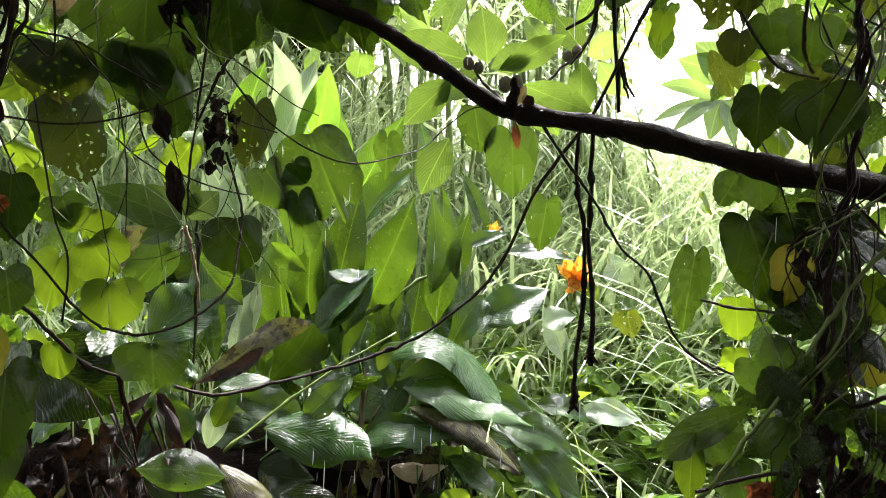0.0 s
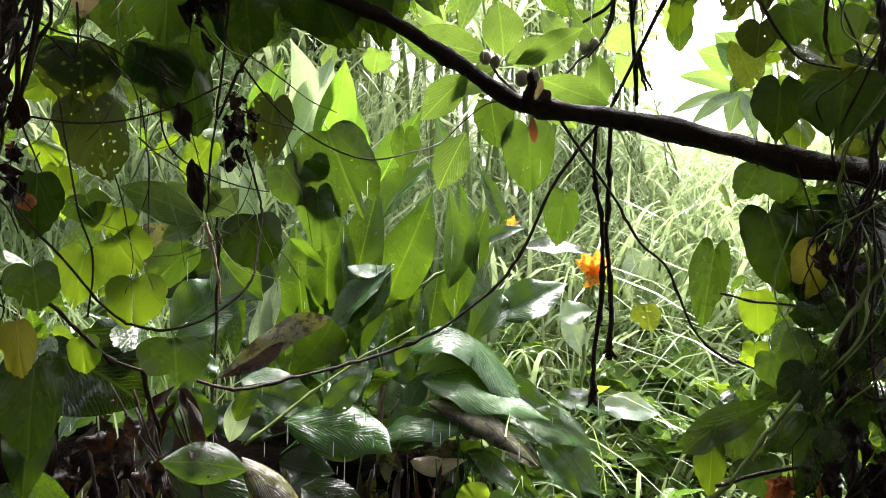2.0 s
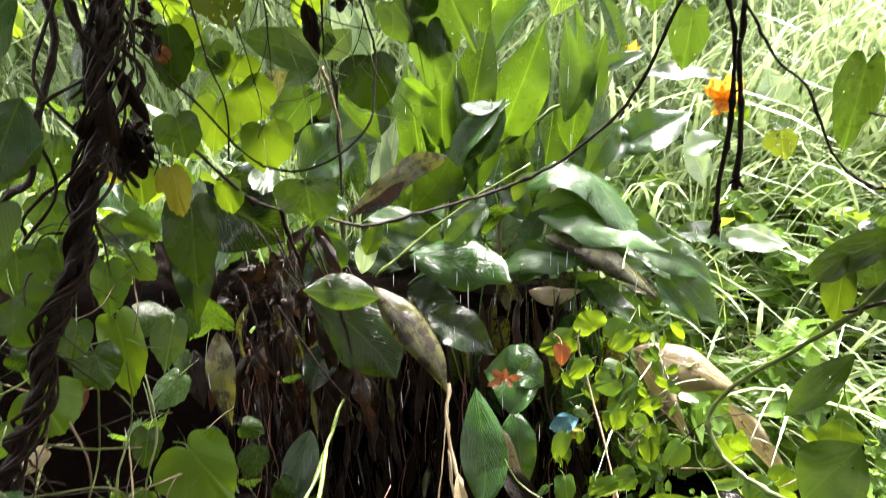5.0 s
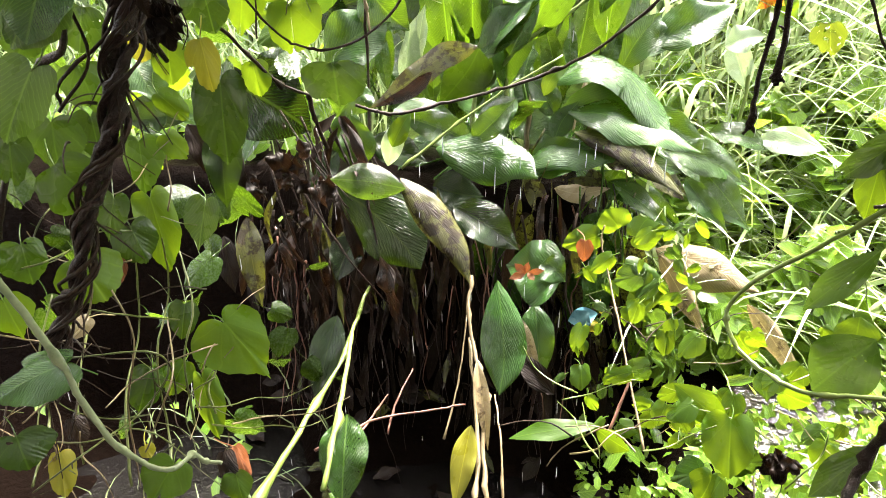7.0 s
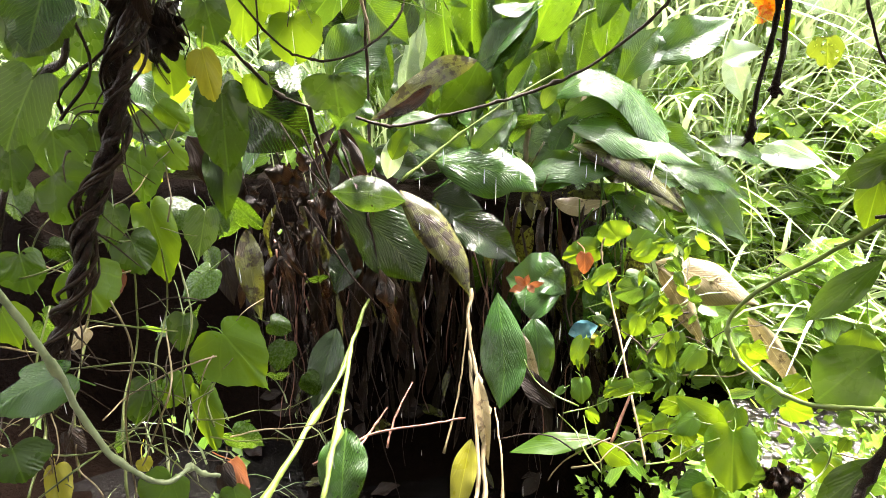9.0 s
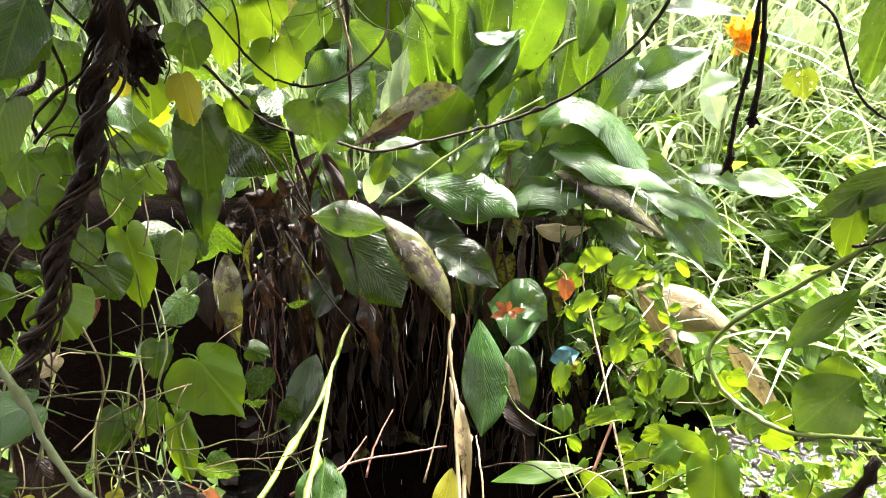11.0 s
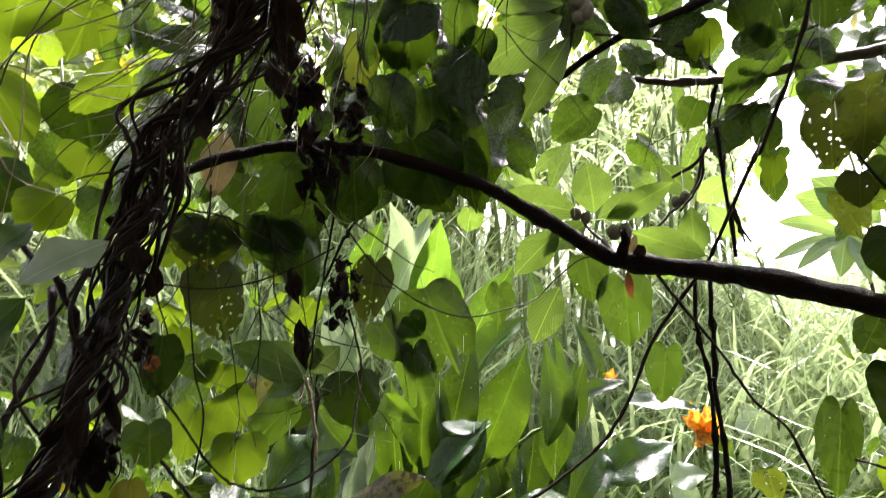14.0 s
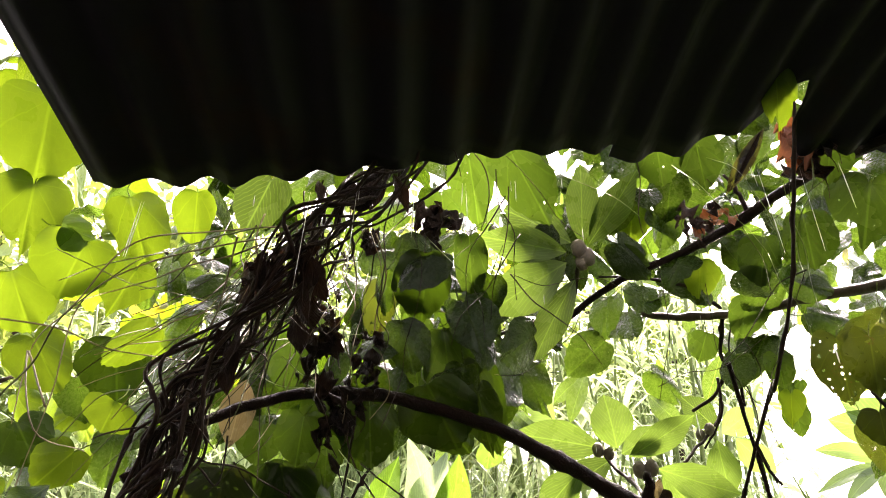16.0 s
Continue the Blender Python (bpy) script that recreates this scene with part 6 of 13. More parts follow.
stem(twisted_vine, "rootlet", [(-0.579, 0.64, 1.122), (-0.571, 0.633, 1.112), (-0.566, 0.623, 1.078), (-0.561, 0.613, 1.044)], 0.001, 0.0007, "twig", sides=4, per=3)
stem(twisted_vine, "rootlet", [(-0.748, 0.604, 0.721), (-0.735, 0.608, 0.717), (-0.715, 0.612, 0.705), (-0.69, 0.626, 0.669)], 0.002, 0.0007, "twig", sides=4, per=3)
stem(twisted_vine, "rootlet", [(-0.548, 0.707, 1.337), (-0.526, 0.711, 1.313), (-0.51, 0.718, 1.294), (-0.501, 0.724, 1.265)], 0.002, 0.0007, "twig", sides=4, per=3)
stem(twisted_vine, "rootlet", [(-0.641, 0.612, 0.987), (-0.634, 0.608, 0.983), (-0.63, 0.605, 0.97), (-0.624, 0.608, 0.945)], 0.002, 0.0007, "twig", sides=4, per=3)
stem(twisted_vine, "rootlet", [(-0.525, 0.701, 1.345), (-0.521, 0.706, 1.339), (-0.505, 0.716, 1.319), (-0.482, 0.721, 1.291)], 0.002, 0.0007, "twig", sides=4, per=3)
stem(twisted_vine, "rootlet", [(-0.642, 0.602, 0.942), (-0.638, 0.614, 0.947), (-0.634, 0.63, 0.942), (-0.627, 0.65, 0.924)], 0.002, 0.0007, "twig", sides=4, per=3)
stem(twisted_vine, "rootlet", [(-0.516, 0.692, 1.37), (-0.506, 0.696, 1.332), (-0.51, 0.696, 1.303), (-0.509, 0.69, 1.254)], 0.002, 0.0007, "twig", sides=4, per=3)
stem(twisted_vine, "rootlet", [(-0.575, 0.646, 1.159), (-0.575, 0.653, 1.132), (-0.581, 0.666, 1.092), (-0.577, 0.683, 1.053)], 0.002, 0.0007, "twig", sides=4, per=3)
stem(twisted_vine, "rootlet", [(-0.488, 0.687, 1.611), (-0.489, 0.689, 1.598), (-0.498, 0.692, 1.573), (-0.502, 0.692, 1.524)], 0.002, 0.0007, "twig", sides=4, per=3)
stem(twisted_vine, "rootlet", [(-0.349, 0.681, 1.769), (-0.342, 0.676, 1.756), (-0.332, 0.674, 1.737), (-0.321, 0.66, 1.676)], 0.002, 0.0007, "twig", sides=4, per=3)
stem(twisted_vine, "rootlet", [(-0.432, 0.697, 1.626), (-0.439, 0.697, 1.625), (-0.45, 0.694, 1.616), (-0.462, 0.688, 1.595)], 0.001, 0.0007, "twig", sides=4, per=3)
stem(twisted_vine, "rootlet", [(-0.209, 0.691, 1.925), (-0.207, 0.707, 1.914), (-0.215, 0.718, 1.896), (-0.222, 0.733, 1.869)], 0.002, 0.0007, "twig", sides=4, per=3)
stem(twisted_vine, "rootlet", [(-0.459, 0.681, 1.633), (-0.469, 0.69, 1.605), (-0.48, 0.694, 1.581), (-0.484, 0.701, 1.552)], 0.001, 0.0007, "twig", sides=4, per=3)
stem(twisted_vine, "rootlet", [(-0.485, 0.665, 1.567), (-0.479, 0.672, 1.559), (-0.447, 0.689, 1.524), (-0.431, 0.693, 1.505)], 0.001, 0.0007, "twig", sides=4, per=3)
stem(twisted_vine, "rootlet", [(-0.342, 0.662, 1.794), (-0.327, 0.673, 1.772), (-0.305, 0.687, 1.725), (-0.297, 0.696, 1.699)], 0.002, 0.0007, "twig", sides=4, per=3)
stem(twisted_vine, "rootlet", [(-0.711, 0.624, 0.833), (-0.691, 0.613, 0.822), (-0.681, 0.602, 0.806), (-0.675, 0.578, 0.766)], 0.002, 0.0007, "twig", sides=4, per=3)
stem(twisted_vine, "rootlet", [(-0.526, 0.685, 1.436), (-0.534, 0.69, 1.421), (-0.536, 0.692, 1.391), (-0.533, 0.697, 1.373)], 0.001, 0.0007, "twig", sides=4, per=3)
stem(twisted_vine, "rootlet", [(-0.714, 0.607, 0.819), (-0.694, 0.607, 0.8), (-0.686, 0.61, 0.787), (-0.67, 0.614, 0.739)], 0.002, 0.0007, "twig", sides=4, per=3)
stem(twisted_vine, "rootlet", [(-0.541, 0.683, 1.296), (-0.549, 0.681, 1.294), (-0.561, 0.674, 1.284), (-0.571, 0.666, 1.261)], 0.001, 0.0007, "twig", sides=4, per=3)
stem(twisted_vine, "rootlet", [(-0.639, 0.609, 0.959), (-0.632, 0.62, 0.948), (-0.624, 0.641, 0.919), (-0.612, 0.664, 0.882)], 0.002, 0.0007, "twig", sides=4, per=3)
stem(twisted_vine, "rootlet", [(-0.578, 0.655, 1.14), (-0.588, 0.652, 1.133), (-0.604, 0.644, 1.117), (-0.613, 0.633, 1.096)], 0.002, 0.0007, "twig", sides=4, per=3)
stem(twisted_vine, "rootlet", [(-0.445, 0.685, 1.605), (-0.45, 0.691, 1.574), (-0.453, 0.696, 1.552), (-0.455, 0.699, 1.501)], 0.001, 0.0007, "twig", sides=4, per=3)
stem(twisted_vine, "rootlet", [(-0.543, 0.659, 1.238), (-0.52, 0.665, 1.232), (-0.504, 0.666, 1.212), (-0.498, 0.669, 1.188)], 0.001, 0.0007, "twig", sides=4, per=3)
stem(twisted_vine, "rootlet", [(-0.564, 0.654, 1.21), (-0.567, 0.661, 1.205), (-0.567, 0.676, 1.185), (-0.567, 0.68, 1.17)], 0.001, 0.0007, "twig", sides=4, per=3)
stem(twisted_vine, "rootlet", [(-0.454, 0.679, 1.629), (-0.447, 0.687, 1.618), (-0.434, 0.714, 1.577), (-0.436, 0.73, 1.54)], 0.001, 0.0007, "twig", sides=4, per=3)
stem(twisted_vine, "rootlet", [(-0.465, 0.65, 1.565), (-0.465, 0.657, 1.572), (-0.455, 0.664, 1.568), (-0.444, 0.673, 1.548)], 0.002, 0.0007, "twig", sides=4, per=3)
stem(twisted_vine, "rootlet", [(-0.365, 0.692, 1.788), (-0.358, 0.703, 1.763), (-0.362, 0.726, 1.714), (-0.366, 0.754, 1.652)], 0.002, 0.0007, "twig", sides=4, per=3)
stem(twisted_vine, "rootlet", [(-0.629, 0.605, 1.059), (-0.628, 0.599, 1.059), (-0.62, 0.582, 1.048), (-0.611, 0.569, 1.031)], 0.002, 0.0007, "twig", sides=4, per=3)
stem(twisted_vine, "rootlet", [(-0.51, 0.691, 1.559), (-0.519, 0.705, 1.535), (-0.519, 0.714, 1.509), (-0.526, 0.719, 1.463)], 0.002, 0.0007, "twig", sides=4, per=3)
stem(twisted_vine, "rootlet", [(-0.715, 0.605, 0.789), (-0.725, 0.607, 0.773), (-0.736, 0.607, 0.754), (-0.743, 0.604, 0.725)], 0.001, 0.0007, "twig", sides=4, per=3)
stem(twisted_vine, "rootlet", [(-0.526, 0.708, 1.432), (-0.503, 0.719, 1.407), (-0.494, 0.733, 1.37), (-0.483, 0.739, 1.336)], 0.002, 0.0007, "twig", sides=4, per=3)
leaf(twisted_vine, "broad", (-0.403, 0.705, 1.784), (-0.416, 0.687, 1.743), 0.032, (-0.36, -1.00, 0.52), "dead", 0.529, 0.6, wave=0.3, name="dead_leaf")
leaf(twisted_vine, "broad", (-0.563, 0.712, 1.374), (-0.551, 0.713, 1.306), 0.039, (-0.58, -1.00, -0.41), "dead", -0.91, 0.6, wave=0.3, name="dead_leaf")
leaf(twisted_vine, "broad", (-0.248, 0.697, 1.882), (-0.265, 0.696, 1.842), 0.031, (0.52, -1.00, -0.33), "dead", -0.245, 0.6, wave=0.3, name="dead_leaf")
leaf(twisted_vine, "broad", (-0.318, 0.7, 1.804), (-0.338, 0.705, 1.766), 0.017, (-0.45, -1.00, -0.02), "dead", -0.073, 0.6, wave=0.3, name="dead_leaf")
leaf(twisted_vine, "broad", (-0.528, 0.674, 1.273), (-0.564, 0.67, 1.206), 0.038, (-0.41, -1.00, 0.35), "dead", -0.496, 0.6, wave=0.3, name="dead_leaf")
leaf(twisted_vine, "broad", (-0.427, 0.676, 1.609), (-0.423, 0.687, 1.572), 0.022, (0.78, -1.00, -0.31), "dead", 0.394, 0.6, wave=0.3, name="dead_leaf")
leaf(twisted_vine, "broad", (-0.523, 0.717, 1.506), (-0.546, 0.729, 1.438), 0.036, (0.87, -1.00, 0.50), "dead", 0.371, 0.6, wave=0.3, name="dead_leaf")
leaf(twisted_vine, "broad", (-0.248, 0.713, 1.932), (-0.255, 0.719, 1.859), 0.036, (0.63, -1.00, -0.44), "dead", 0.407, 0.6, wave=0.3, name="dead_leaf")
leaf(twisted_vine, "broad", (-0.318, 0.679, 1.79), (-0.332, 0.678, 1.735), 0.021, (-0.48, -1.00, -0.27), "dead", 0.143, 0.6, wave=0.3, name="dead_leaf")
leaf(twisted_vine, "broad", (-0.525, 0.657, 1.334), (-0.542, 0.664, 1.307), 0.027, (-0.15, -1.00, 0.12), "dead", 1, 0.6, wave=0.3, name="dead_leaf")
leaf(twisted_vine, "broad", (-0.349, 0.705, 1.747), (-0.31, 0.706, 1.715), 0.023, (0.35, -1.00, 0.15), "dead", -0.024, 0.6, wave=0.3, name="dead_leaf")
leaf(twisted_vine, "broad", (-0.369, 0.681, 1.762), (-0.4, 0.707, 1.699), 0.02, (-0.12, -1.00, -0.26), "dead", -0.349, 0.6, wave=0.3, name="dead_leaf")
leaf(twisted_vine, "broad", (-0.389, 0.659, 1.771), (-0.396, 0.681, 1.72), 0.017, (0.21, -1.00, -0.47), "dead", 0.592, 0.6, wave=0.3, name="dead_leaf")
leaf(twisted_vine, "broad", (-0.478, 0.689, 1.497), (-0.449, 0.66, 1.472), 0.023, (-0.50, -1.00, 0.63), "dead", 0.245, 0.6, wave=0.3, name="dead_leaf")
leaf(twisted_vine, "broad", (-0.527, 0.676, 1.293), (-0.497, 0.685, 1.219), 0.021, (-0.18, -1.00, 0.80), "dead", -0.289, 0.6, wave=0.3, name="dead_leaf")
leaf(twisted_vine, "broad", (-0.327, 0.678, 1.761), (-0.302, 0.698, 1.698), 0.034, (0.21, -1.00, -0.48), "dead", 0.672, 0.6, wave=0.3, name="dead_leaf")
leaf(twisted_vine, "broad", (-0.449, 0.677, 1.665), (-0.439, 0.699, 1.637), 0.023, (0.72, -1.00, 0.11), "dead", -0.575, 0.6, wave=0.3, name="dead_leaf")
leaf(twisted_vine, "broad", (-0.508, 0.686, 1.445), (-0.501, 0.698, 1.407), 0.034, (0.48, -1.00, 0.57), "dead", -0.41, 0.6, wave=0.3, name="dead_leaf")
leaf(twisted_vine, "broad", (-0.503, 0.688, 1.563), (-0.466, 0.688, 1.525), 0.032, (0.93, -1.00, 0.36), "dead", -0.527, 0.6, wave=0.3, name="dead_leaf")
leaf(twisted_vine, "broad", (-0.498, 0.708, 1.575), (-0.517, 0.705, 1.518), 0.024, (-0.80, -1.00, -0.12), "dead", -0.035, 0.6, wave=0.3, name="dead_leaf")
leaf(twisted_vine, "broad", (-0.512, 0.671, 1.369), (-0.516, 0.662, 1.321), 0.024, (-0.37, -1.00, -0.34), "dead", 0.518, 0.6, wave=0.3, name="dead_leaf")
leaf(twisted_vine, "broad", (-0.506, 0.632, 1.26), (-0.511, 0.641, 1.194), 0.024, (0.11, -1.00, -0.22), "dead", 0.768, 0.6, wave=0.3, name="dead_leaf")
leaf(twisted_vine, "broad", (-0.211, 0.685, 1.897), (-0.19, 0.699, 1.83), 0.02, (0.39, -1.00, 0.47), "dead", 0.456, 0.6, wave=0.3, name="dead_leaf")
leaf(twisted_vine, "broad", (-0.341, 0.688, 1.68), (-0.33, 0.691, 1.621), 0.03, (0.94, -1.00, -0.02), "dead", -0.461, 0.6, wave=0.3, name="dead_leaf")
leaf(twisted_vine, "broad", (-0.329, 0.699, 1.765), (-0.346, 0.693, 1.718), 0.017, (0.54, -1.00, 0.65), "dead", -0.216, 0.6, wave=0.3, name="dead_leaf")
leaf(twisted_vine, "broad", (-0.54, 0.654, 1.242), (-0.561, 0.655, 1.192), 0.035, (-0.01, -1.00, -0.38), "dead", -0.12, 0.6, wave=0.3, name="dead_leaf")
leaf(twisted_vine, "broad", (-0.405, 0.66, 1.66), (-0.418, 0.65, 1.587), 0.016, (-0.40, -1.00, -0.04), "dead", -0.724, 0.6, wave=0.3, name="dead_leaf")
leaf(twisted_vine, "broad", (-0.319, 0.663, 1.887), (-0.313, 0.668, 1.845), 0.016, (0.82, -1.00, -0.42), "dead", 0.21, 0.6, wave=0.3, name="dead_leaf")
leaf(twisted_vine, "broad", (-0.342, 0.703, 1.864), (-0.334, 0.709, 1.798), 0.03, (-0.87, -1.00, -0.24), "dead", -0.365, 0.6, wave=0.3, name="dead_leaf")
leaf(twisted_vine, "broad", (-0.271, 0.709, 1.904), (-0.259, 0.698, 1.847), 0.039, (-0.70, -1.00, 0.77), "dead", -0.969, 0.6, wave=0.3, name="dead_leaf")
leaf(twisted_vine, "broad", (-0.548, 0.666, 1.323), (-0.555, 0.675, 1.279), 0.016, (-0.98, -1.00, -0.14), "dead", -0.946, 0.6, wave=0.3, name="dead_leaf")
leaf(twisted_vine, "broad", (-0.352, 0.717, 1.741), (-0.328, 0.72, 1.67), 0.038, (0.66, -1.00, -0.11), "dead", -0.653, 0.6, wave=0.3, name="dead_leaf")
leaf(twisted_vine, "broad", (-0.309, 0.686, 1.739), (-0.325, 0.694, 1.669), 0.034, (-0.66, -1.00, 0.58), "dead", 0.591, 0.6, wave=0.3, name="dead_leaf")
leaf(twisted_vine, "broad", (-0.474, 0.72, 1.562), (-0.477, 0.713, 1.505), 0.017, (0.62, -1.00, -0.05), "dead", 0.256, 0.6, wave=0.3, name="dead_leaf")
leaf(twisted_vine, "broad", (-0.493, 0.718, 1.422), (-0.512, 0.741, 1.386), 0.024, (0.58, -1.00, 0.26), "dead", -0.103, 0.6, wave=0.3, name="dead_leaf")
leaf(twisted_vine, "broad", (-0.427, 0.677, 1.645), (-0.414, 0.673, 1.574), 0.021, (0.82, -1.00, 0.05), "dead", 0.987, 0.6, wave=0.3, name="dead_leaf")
stem(twisted_vine, "tendril", [(-0.35, 0.761, 1.79), (-0.424, 0.719, 1.674), (-0.503, 0.708, 1.626), (-0.545, 0.674, 1.547), (-0.598, 0.659, 1.47), (-0.687, 0.727, 1.433)], 0.001, 0.001, "tendril")
stem(twisted_vine, "tendril", [(-0.334, 0.8, 1.875), (-0.482, 0.809, 1.711), (-0.524, 0.719, 1.575), (-0.59, 0.703, 1.493)], 0.002, 0.001, "tendril")
stem(twisted_vine, "tendril", [(-0.372, 0.709, 1.842), (-0.491, 0.689, 1.837), (-0.536, 0.586, 1.758), (-0.594, 0.578, 1.667), (-0.698, 0.642, 1.65), (-0.686, 0.638, 1.539)], 0.002, 0.001, "drystem")
stem(twisted_vine, "tendril", [(-0.351, 0.749, 1.85), (-0.447, 0.685, 1.808), (-0.554, 0.63, 1.75), (-0.644, 0.64, 1.704), (-0.649, 0.647, 1.576), (-0.664, 0.652, 1.452)], 0.002, 0.001, "drystem")
stem(twisted_vine, "tendril", [(-0.433, 0.66, 1.8), (-0.487, 0.727, 1.711), (-0.52, 0.73, 1.645), (-0.543, 0.682, 1.58)], 0.002, 0.001, "drystem")
stem(twisted_vine, "tendril", [(-0.325, 0.796, 1.786), (-0.397, 0.719, 1.662), (-0.545, 0.796, 1.673), (-0.577, 0.736, 1.61)], 0.002, 0.001, "twig")
stem(twisted_vine, "tendril", [(-0.748, 0.597, 1.677), (-0.657, 0.628, 1.665), (-0.574, 0.645, 1.631), (-0.537, 0.77, 1.662)], 0.002, 0.001, "drystem")
stem(twisted_vine, "tendril", [(-0.663, 0.585, 1.556), (-0.648, 0.601, 1.605), (-0.604, 0.577, 1.652), (-0.572, 0.63, 1.753), (-0.564, 0.692, 1.818)], 0.002, 0.001, "tendril")
stem(twisted_vine, "tendril", [(-0.617, 0.609, 1.546), (-0.7, 0.638, 1.641), (-0.632, 0.619, 1.523), (-0.675, 0.766, 1.537)], 0.002, 0.001, "drystem")
stem(twisted_vine, "tendril", [(-0.424, 0.728, 1.705), (-0.519, 0.79, 1.706), (-0.523, 0.684, 1.594), (-0.647, 0.735, 1.607), (-0.685, 0.719, 1.54)], 0.002, 0.001, "tendril")
stem(twisted_vine, "tendril", [(-0.419, 0.702, 1.867), (-0.426, 0.702, 1.814), (-0.455, 0.799, 1.783), (-0.503, 0.854, 1.734), (-0.468, 0.822, 1.677), (-0.529, 0.877, 1.66)], 0.002, 0.001, "drystem")
stem(twisted_vine, "tendril", [(-0.433, 0.707, 1.851), (-0.501, 0.792, 1.861), (-0.448, 0.72, 1.769), (-0.513, 0.811, 1.74), (-0.538, 0.86, 1.704), (-0.501, 0.753, 1.593)], 0.002, 0.001, "twig")
stem(twisted_vine, "tendril", [(-0.263, 0.778, 1.858), (-0.259, 0.832, 1.811), (-0.298, 0.907, 1.786), (-0.299, 0.917, 1.74), (-0.278, 0.94, 1.659), (-0.303, 0.917, 1.602)], 0.002, 0.001, "drystem")
stem(twisted_vine, "tendril", [(-0.36, 0.704, 1.903), (-0.359, 0.716, 1.838), (-0.408, 0.814, 1.843), (-0.392, 0.759, 1.717), (-0.466, 0.86, 1.692), (-0.478, 0.926, 1.626)], 0.002, 0.001, "twig")
stem(twisted_vine, "tendril", [(-0.279, 0.769, 1.862), (-0.336, 0.835, 1.835), (-0.295, 0.795, 1.743), (-0.322, 0.825, 1.708), (-0.34, 0.931, 1.685), (-0.373, 0.954, 1.615)], 0.002, 0.001, "drystem")
stem(twisted_vine, "tendril", [(-0.213, 0.742, 1.925), (-0.268, 0.84, 1.913), (-0.267, 0.849, 1.847), (-0.277, 0.853, 1.75), (-0.262, 0.868, 1.714), (-0.306, 0.899, 1.647)], 0.002, 0.001, "twig")
stem(twisted_vine, "tendril", [(-0.291, 0.73, 1.908), (-0.293, 0.745, 1.834), (-0.33, 0.891, 1.834), (-0.317, 0.794, 1.716), (-0.399, 0.916, 1.738), (-0.364, 0.835, 1.613)], 0.002, 0.001, "drystem")
stem(twisted_vine, "tendril", [(-0.328, 0.723, 1.899), (-0.347, 0.765, 1.848), (-0.346, 0.827, 1.836), (-0.345, 0.77, 1.719), (-0.369, 0.897, 1.73), (-0.357, 0.918, 1.689)], 0.003, 0.001, "twig")
stem(twisted_vine, "tendril", [(-0.336, 0.709, 1.912), (-0.371, 0.75, 1.869), (-0.421, 0.792, 1.831), (-0.431, 0.876, 1.792), (-0.442, 0.898, 1.716), (-0.453, 0.91, 1.665)], 0.001, 0.001, "drystem")
stem(twisted_vine, "tendril", [(-0.412, 0.723, 1.845), (-0.441, 0.74, 1.774), (-0.487, 0.853, 1.763), (-0.42, 0.771, 1.648), (-0.509, 0.875, 1.637), (-0.495, 0.805, 1.539)], 0.002, 0.001, "twig")
stem(twisted_vine, "tendril", [(-0.272, 0.768, 1.868), (-0.252, 0.786, 1.779), (-0.323, 0.915, 1.795), (-0.316, 0.852, 1.691), (-0.349, 0.944, 1.68), (-0.334, 0.88, 1.587)], 0.001, 0.001, "drystem")
stem(twisted_vine, "tendril", [(-0.33, 0.704, 1.921), (-0.363, 0.77, 1.904), (-0.373, 0.854, 1.861), (-0.353, 0.86, 1.795), (-0.364, 0.891, 1.755), (-0.325, 0.834, 1.648)], 0.002, 0.001, "twig")
stem(twisted_vine, "tendril", [(-0.376, 0.718, 1.876), (-0.42, 0.83, 1.857), (-0.414, 0.783, 1.746), (-0.472, 0.877, 1.702), (-0.469, 0.86, 1.643), (-0.489, 0.89, 1.597)], 0.002, 0.001, "drystem")
stem(twisted_vine, "tendril", [(-0.209, 0.784, 1.871), (-0.197, 0.815, 1.819), (-0.201, 0.81, 1.743), (-0.234, 0.868, 1.704), (-0.256, 0.923, 1.664), (-0.273, 0.88, 1.574)], 0.001, 0.001, "twig")
stem(twisted_vine, "tendril", [(-0.354, 0.76, 1.732), (-0.391, 0.728, 1.684), (-0.438, 0.717, 1.654), (-0.552, 0.816, 1.672), (-0.584, 0.786, 1.626), (-0.631, 0.772, 1.599)], 0.001, 0.001, "drystem", per=4, sides=5)
stem(twisted_vine, "tendril", [(-0.412, 0.694, 1.791), (-0.468, 0.732, 1.763), (-0.471, 0.681, 1.686), (-0.569, 0.783, 1.687), (-0.553, 0.714, 1.608), (-0.551, 0.662, 1.552)], 0.001, 0.001, "tendril", per=4, sides=5)
stem(twisted_vine, "tendril", [(-0.315, 0.774, 1.735), (-0.389, 0.833, 1.725), (-0.406, 0.757, 1.655), (-0.458, 0.773, 1.623), (-0.505, 0.78, 1.588), (-0.549, 0.795, 1.549)], 0.001, 0.001, "drystem", per=4, sides=5)
stem(twisted_vine, "tendril", [(-0.356, 0.74, 1.763), (-0.406, 0.788, 1.73), (-0.443, 0.831, 1.686), (-0.472, 0.878, 1.636), (-0.462, 0.869, 1.566), (-0.427, 0.812, 1.49)], 0.002, 0.001, "twig", per=4, sides=5)
stem(twisted_vine, "tendril", [(-0.335, 0.774, 1.72), (-0.394, 0.789, 1.694), (-0.426, 0.77, 1.641), (-0.482, 0.797, 1.611), (-0.523, 0.801, 1.569), (-0.512, 0.715, 1.511)], 0.001, 0.001, "tendril", per=4, sides=5)
